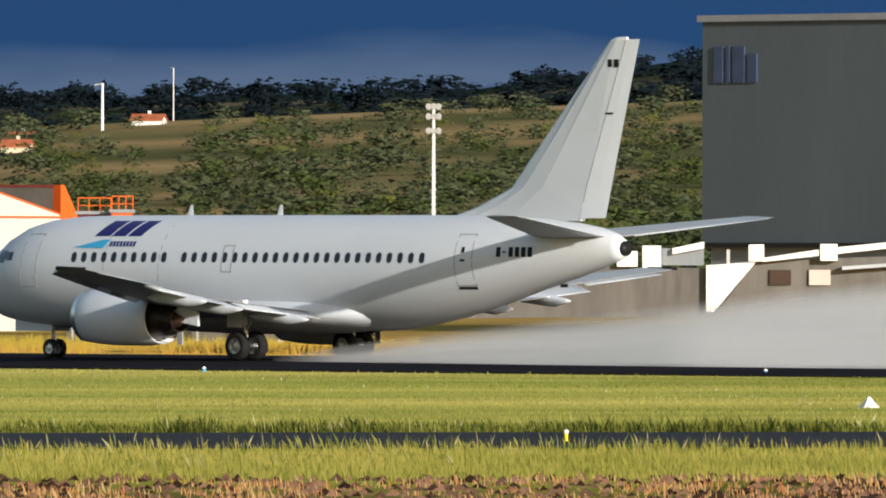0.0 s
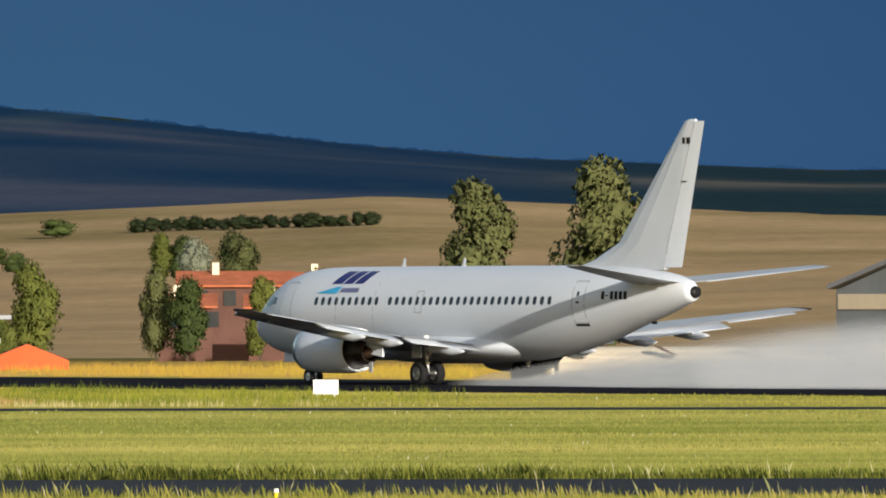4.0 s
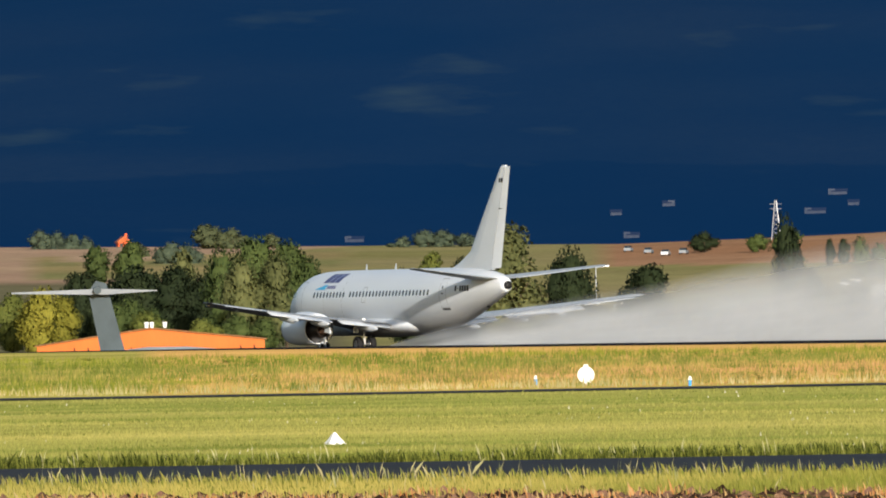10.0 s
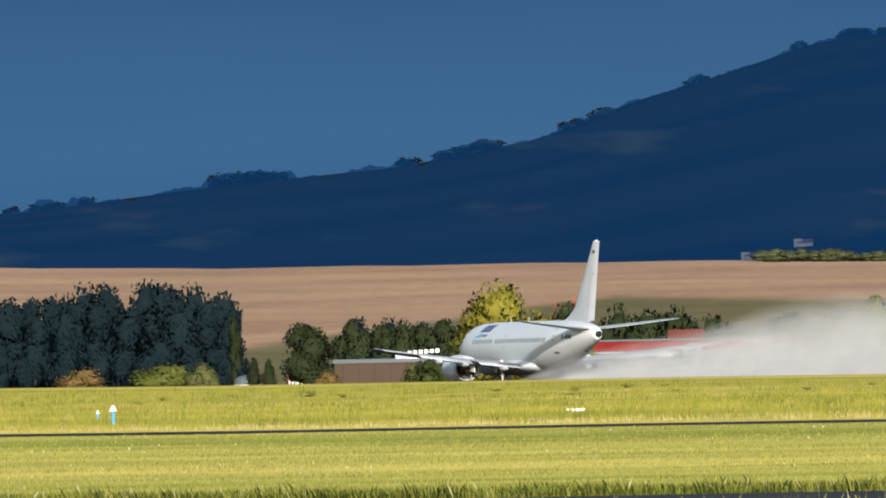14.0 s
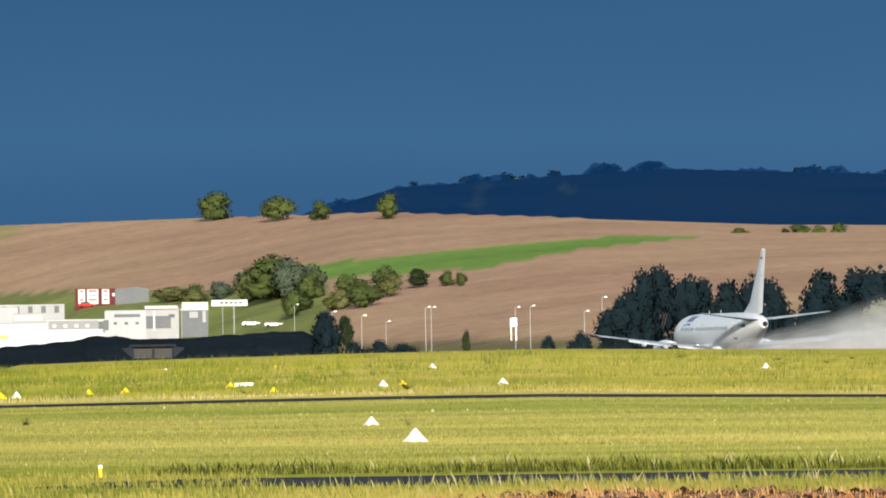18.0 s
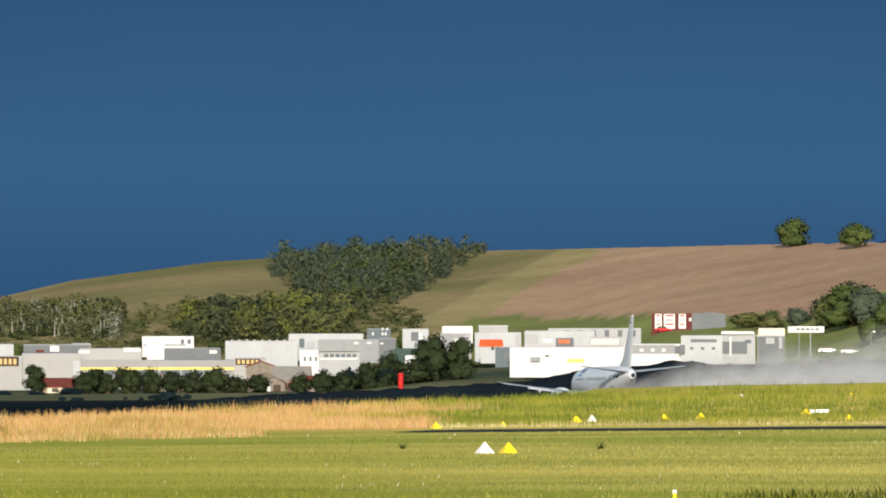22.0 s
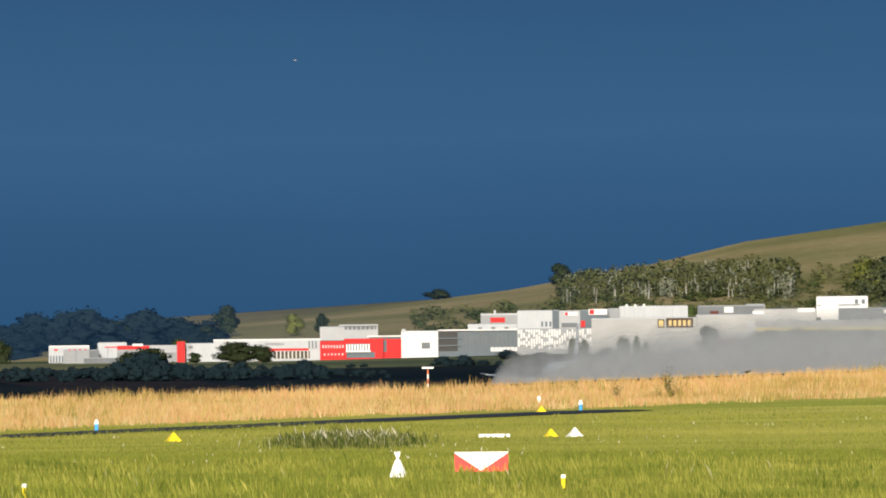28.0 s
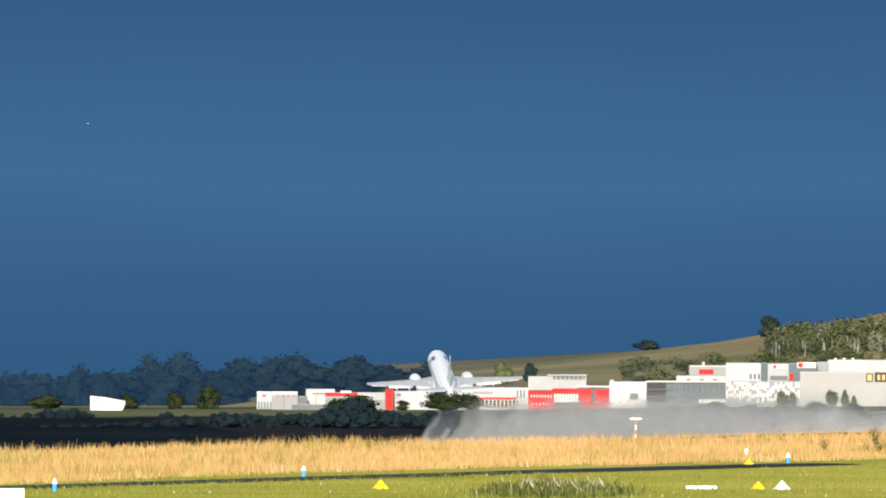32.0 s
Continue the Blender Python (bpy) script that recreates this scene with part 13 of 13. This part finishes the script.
def build_weeds():
    weed(29.843, 403.5, 1.1, 0.6, LEAF_GREEN)
    weed(29.818, 421.0, 1.2, 0.4, LEAF_GREEN)
    weed(25.069, 489.5, 0.9, 0.45, LEAF_LIGHT)
    weed(26.887, 476.5, 1.0, 0.5, LEAF_OLIVE)
    weed(24.986, 505.5, 0.6, 0.3, LEAF_LIGHT)
    weed(13.229, 510.0, 1.4, 0.5, LEAF_OLIVE)
    weed(12.551, 504.0, 1.0, 0.3, LEAF_LIGHT)
    weed(13.231, 391.0, 0.4, 0.3, LEAF_OLIVE)
    weed(9.069, 523.0, 1.1, 0.95, LEAF_GREEN)
    weed(9.117, 495.0, 0.9, 0.5, LEAF_LIGHT)
    weed(8.848, 505.0, 0.8, 0.5, LEAF_GREEN)
    weed(10.792, 419.5, 0.9, 0.3, LEAF_GREEN)
    weed(11.624, 414.5, 1.0, 0.3, LEAF_GREEN)
    weed(8.854, 482.5, 0.8, 0.6, LEAF_GREEN)
    weed(9.083, 486.5, 1.2, 0.9, LEAF_GREEN)
    weed(9.028, 488.0, 0.8, 0.6, LEAF_LIGHT)
    weed(7.778, 336.5, 1.4, 0.3, LEAF_GREEN)
    weed(7.659, 331.0, 0.7, 0.3, LEAF_OLIVE)
    weed(6.592, 494.6, 0.7, 0.35, LEAF_GREEN)
    weed(6.925, 503.9, 0.6, 0.35, LEAF_OLIVE)
    weed(6.941, 493.4, 0.6, 0.45, LEAF_GREEN)
    weed(6.596, 506.5, 0.7, 0.5, LEAF_GREEN)
    weed(7.677, 364.5, 0.9, 0.4, LEAF_OLIVE)
    rng = random.Random(77)
    for i in range(60):
        az = rng.uniform(13.5, 32)
        r = rng.uniform(0.9, 0.985) * min(700.0, (RWX - 26) / math.sin(radians(az)))
        weed(az, r, rng.uniform(1.0, 2.4), rng.uniform(0.15, 0.32), rng.choice((LEAF_OLIVE, LEAF_LIGHT)))


build_weeds()


def bird(name, label, m, size, body_mat, wing=0.0):
    """A small bird: body, head, beak, tail, legs or spread wings."""
    t = thing(name, m, label, "bird")
    s = size
    part("body", loft(bmesh.new(), [[(x * s, q * s * math.cos(a), q * s * math.sin(a) + z * s) for a in np.linspace(0, 6.283, 10, endpoint=False)] for x, q, z in ((-0.3, 0.03, 0.0), (-0.15, 0.11, 0.01), (0.05, 0.15, 0.02), (0.2, 0.1, 0.05), (0.28, 0.05, 0.09))]), body_mat, t)
    part("head", loft(bmesh.new(), [[(x * s, q * s * math.cos(a), q * s * math.sin(a) + z * s) for a in np.linspace(0, 6.283, 8, endpoint=False)] for x, q, z in ((0.25, 0.05, 0.12), (0.31, 0.075, 0.16), (0.38, 0.06, 0.17), (0.42, 0.02, 0.16))]), body_mat, t)
    part("beak", rod(bmesh.new(), (0.4 * s, 0, 0.16 * s), (0.55 * s, 0, 0.14 * s), 0.02 * s, 0.004 * s, 6), BLACK_PAINT, t)
    part("tail", prism(bmesh.new(), [(-0.28 * s, 0.02 * s), (-0.55 * s, -0.03 * s), (-0.55 * s, -0.05 * s), (-0.28 * s, -0.03 * s)], -0.06 * s, 0.06 * s), body_mat, t)
    wings = []
    if wing:
        for sy in (-1, 1):
            bm = slab((-0.16 * s, 0, 0), (0.16 * s, 0, 0), (0.06 * s, sy * wing * s, 0.0), (-0.1 * s, sy * wing * 0.9 * s, 0.0), 0.015 * s)
            w = part("wing", bm, body_mat, t)
            w.location = (0.03 * s, sy * 0.08 * s, 0.06 * s)
            wings.append((w, sy))
    else:
        for sy in (-0.04, 0.04):
            part("leg", rod(bmesh.new(), (0.0, sy * s, -0.1 * s), (0.02 * s, sy * s, -0.36 * s), 0.012 * s, None, 5), BLACK_PAINT, t)
    return t, wings


def build_birds():
    az, r = 37.872, 349.5
    m = Matrix.Translation(at(az, r, 0.3)) @ pose(0, 0, 0, 0, -35, 0)
    t, w = bird("heron", "grey heron standing in mown grass", m, 0.75, LIGHT_CLAD)
    az, r = 30.748, 369.0
    bird("crow", "black crow standing in mown grass", Matrix.Translation(at(az, r, 0.16)), 0.42, BLACK_PAINT)
    az, r = 9.402, 571.0
    bird("crow", "dark bird perched in dry grass", Matrix.Translation(at(az, r, 0.3)), 0.4, BLACK_PAINT)
    out = []
    for i in range(2):
        out.append(bird("flying_bird", "small pale bird flying under storm clouds", Matrix(), 0.24, PALE_WALL, 0.5))
    return out


flying = build_birds()


# ---- what moves ----
PLANE_ROWS = [(0.0, 338.8), (0.5, 353.2), (1.0, 369.3), (1.5, 385.8), (2.0, 402.7), (2.5, 419.7), (3.5, 456.2), (4.5, 494.5), (5.0, 515.0), (5.5, 536.4), (6.0, 558.7), (6.5, 582.3), (7.0, 606.3),
              (7.5, 631.3), (8.0, 656.4), (8.5, 682.2), (9.0, 708.3), (9.5, 735.4), (10.0, 762.8), (10.5, 791.0), (11.0, 819.4), (11.5, 848.3), (12.0, 878.1), (12.5, 908.6), (13.0, 939.5), (13.5, 971.1),
              (14.0, 1002.8), (14.5, 1034.9), (15.0, 1067.8), (15.5, 1101.9), (16.5, 1172.0), (17.5, 1244.2), (18.0, 1281.0), (19.0, 1358.2), (20.0, 1440.4), (21.0, 1526.7), (22.0, 1614.6), (23.0, 1704.8),
              (24.0, 1798.7), (25.0, 1894.9), (25.5, 1943.0), (26.0, 1991.5), (27.0, 2090.0), (27.5, 2141.0), (28.0, 2192.0), (29.0, 2296.0), (30.0, 2400.0), (31.0, 2507.0), (32.0, 2616.0)]
# seconds, height over the runway, nose up, bank, heading, drift to the left of the runway
LIFT = [(0, 0, 0, 0, 0, 0), (28.6, 0, 0, 0, 0, 0), (29.3, 0.1, 3, 0, 0, 0), (30, 1.2, 8.5, -1, -1, 1), (31, 5.0, 13, -1.5, -2.5, 7), (32, 10.6, 15, -2.5, -2.5, 16)]

BIRD_A = [(0, 3.128, 21.23), (24, 5.729, 20.39), (28, 7.515, 18.98), (29, 8.333, 16.59), (32, 10.124, 19.54)]
BIRD_B = [(0, -0.747, 21.15), (28, 5.562, 18.80), (29, 6.198, 18.20), (32, 5.753, 17.95)]


def motions():
    ts = [q[0] for q in LIFT]
    rows, mist = [], []
    for t, y in PLANE_ROWS:
        up, nose_up, bank, head, off = (float(np.interp(t, ts, [q[k] for q in LIFT])) for k in (1, 2, 3, 4, 5))
        grade = math.degrees(math.atan((runway_z(y + 10) - runway_z(y - 10)) / 20))
        rows.append((t, pose(RWX - off, y * (1 - off / RWX), runway_z(y) + 0.07 + up, nose_up + grade, bank, head)))
        ym = y if t < 29 else 2296 + (y - 2296) * 0.8
        mist.append((t, pose(RWX, ym - 1.0, runway_z(ym) + 0.05, math.degrees(math.atan((runway_z(ym) - runway_z(ym - 200)) / 200)), 0, 0)))
    walk(airliner, rows)
    walk(wheel_spray, mist)
    # the plume rises out of the water as the airliner nears lift-off, and stays low behind it
    plume = []
    for t, m in mist:
        rise = -14.0 + 14.0 * max(0.0, min(1.0, (t - 25.4) / 1.8))
        plume.append((t, Matrix.Translation((0, 0, rise)) @ m))
    walk(spray_plume, plume)
    # two birds gliding across the storm sky
    for (ob, wings), path in zip(flying, (BIRD_A, BIRD_B)):
        walk(ob, [(t, Matrix.Translation(polar(az, 900, z)) @ pose(0, 0, 0, 0, 8, 180)) for t, az, z in path])
        for w, side in wings:
            beats = []
            for i in range(65):
                beats.append((i * 0.5, Matrix.Translation((0.011, side * 0.029, 0.022)) @ pose(0, 0, 0, side * (28 if i % 2 else -12), 0, 0)))
            walk(w, beats)


motions()
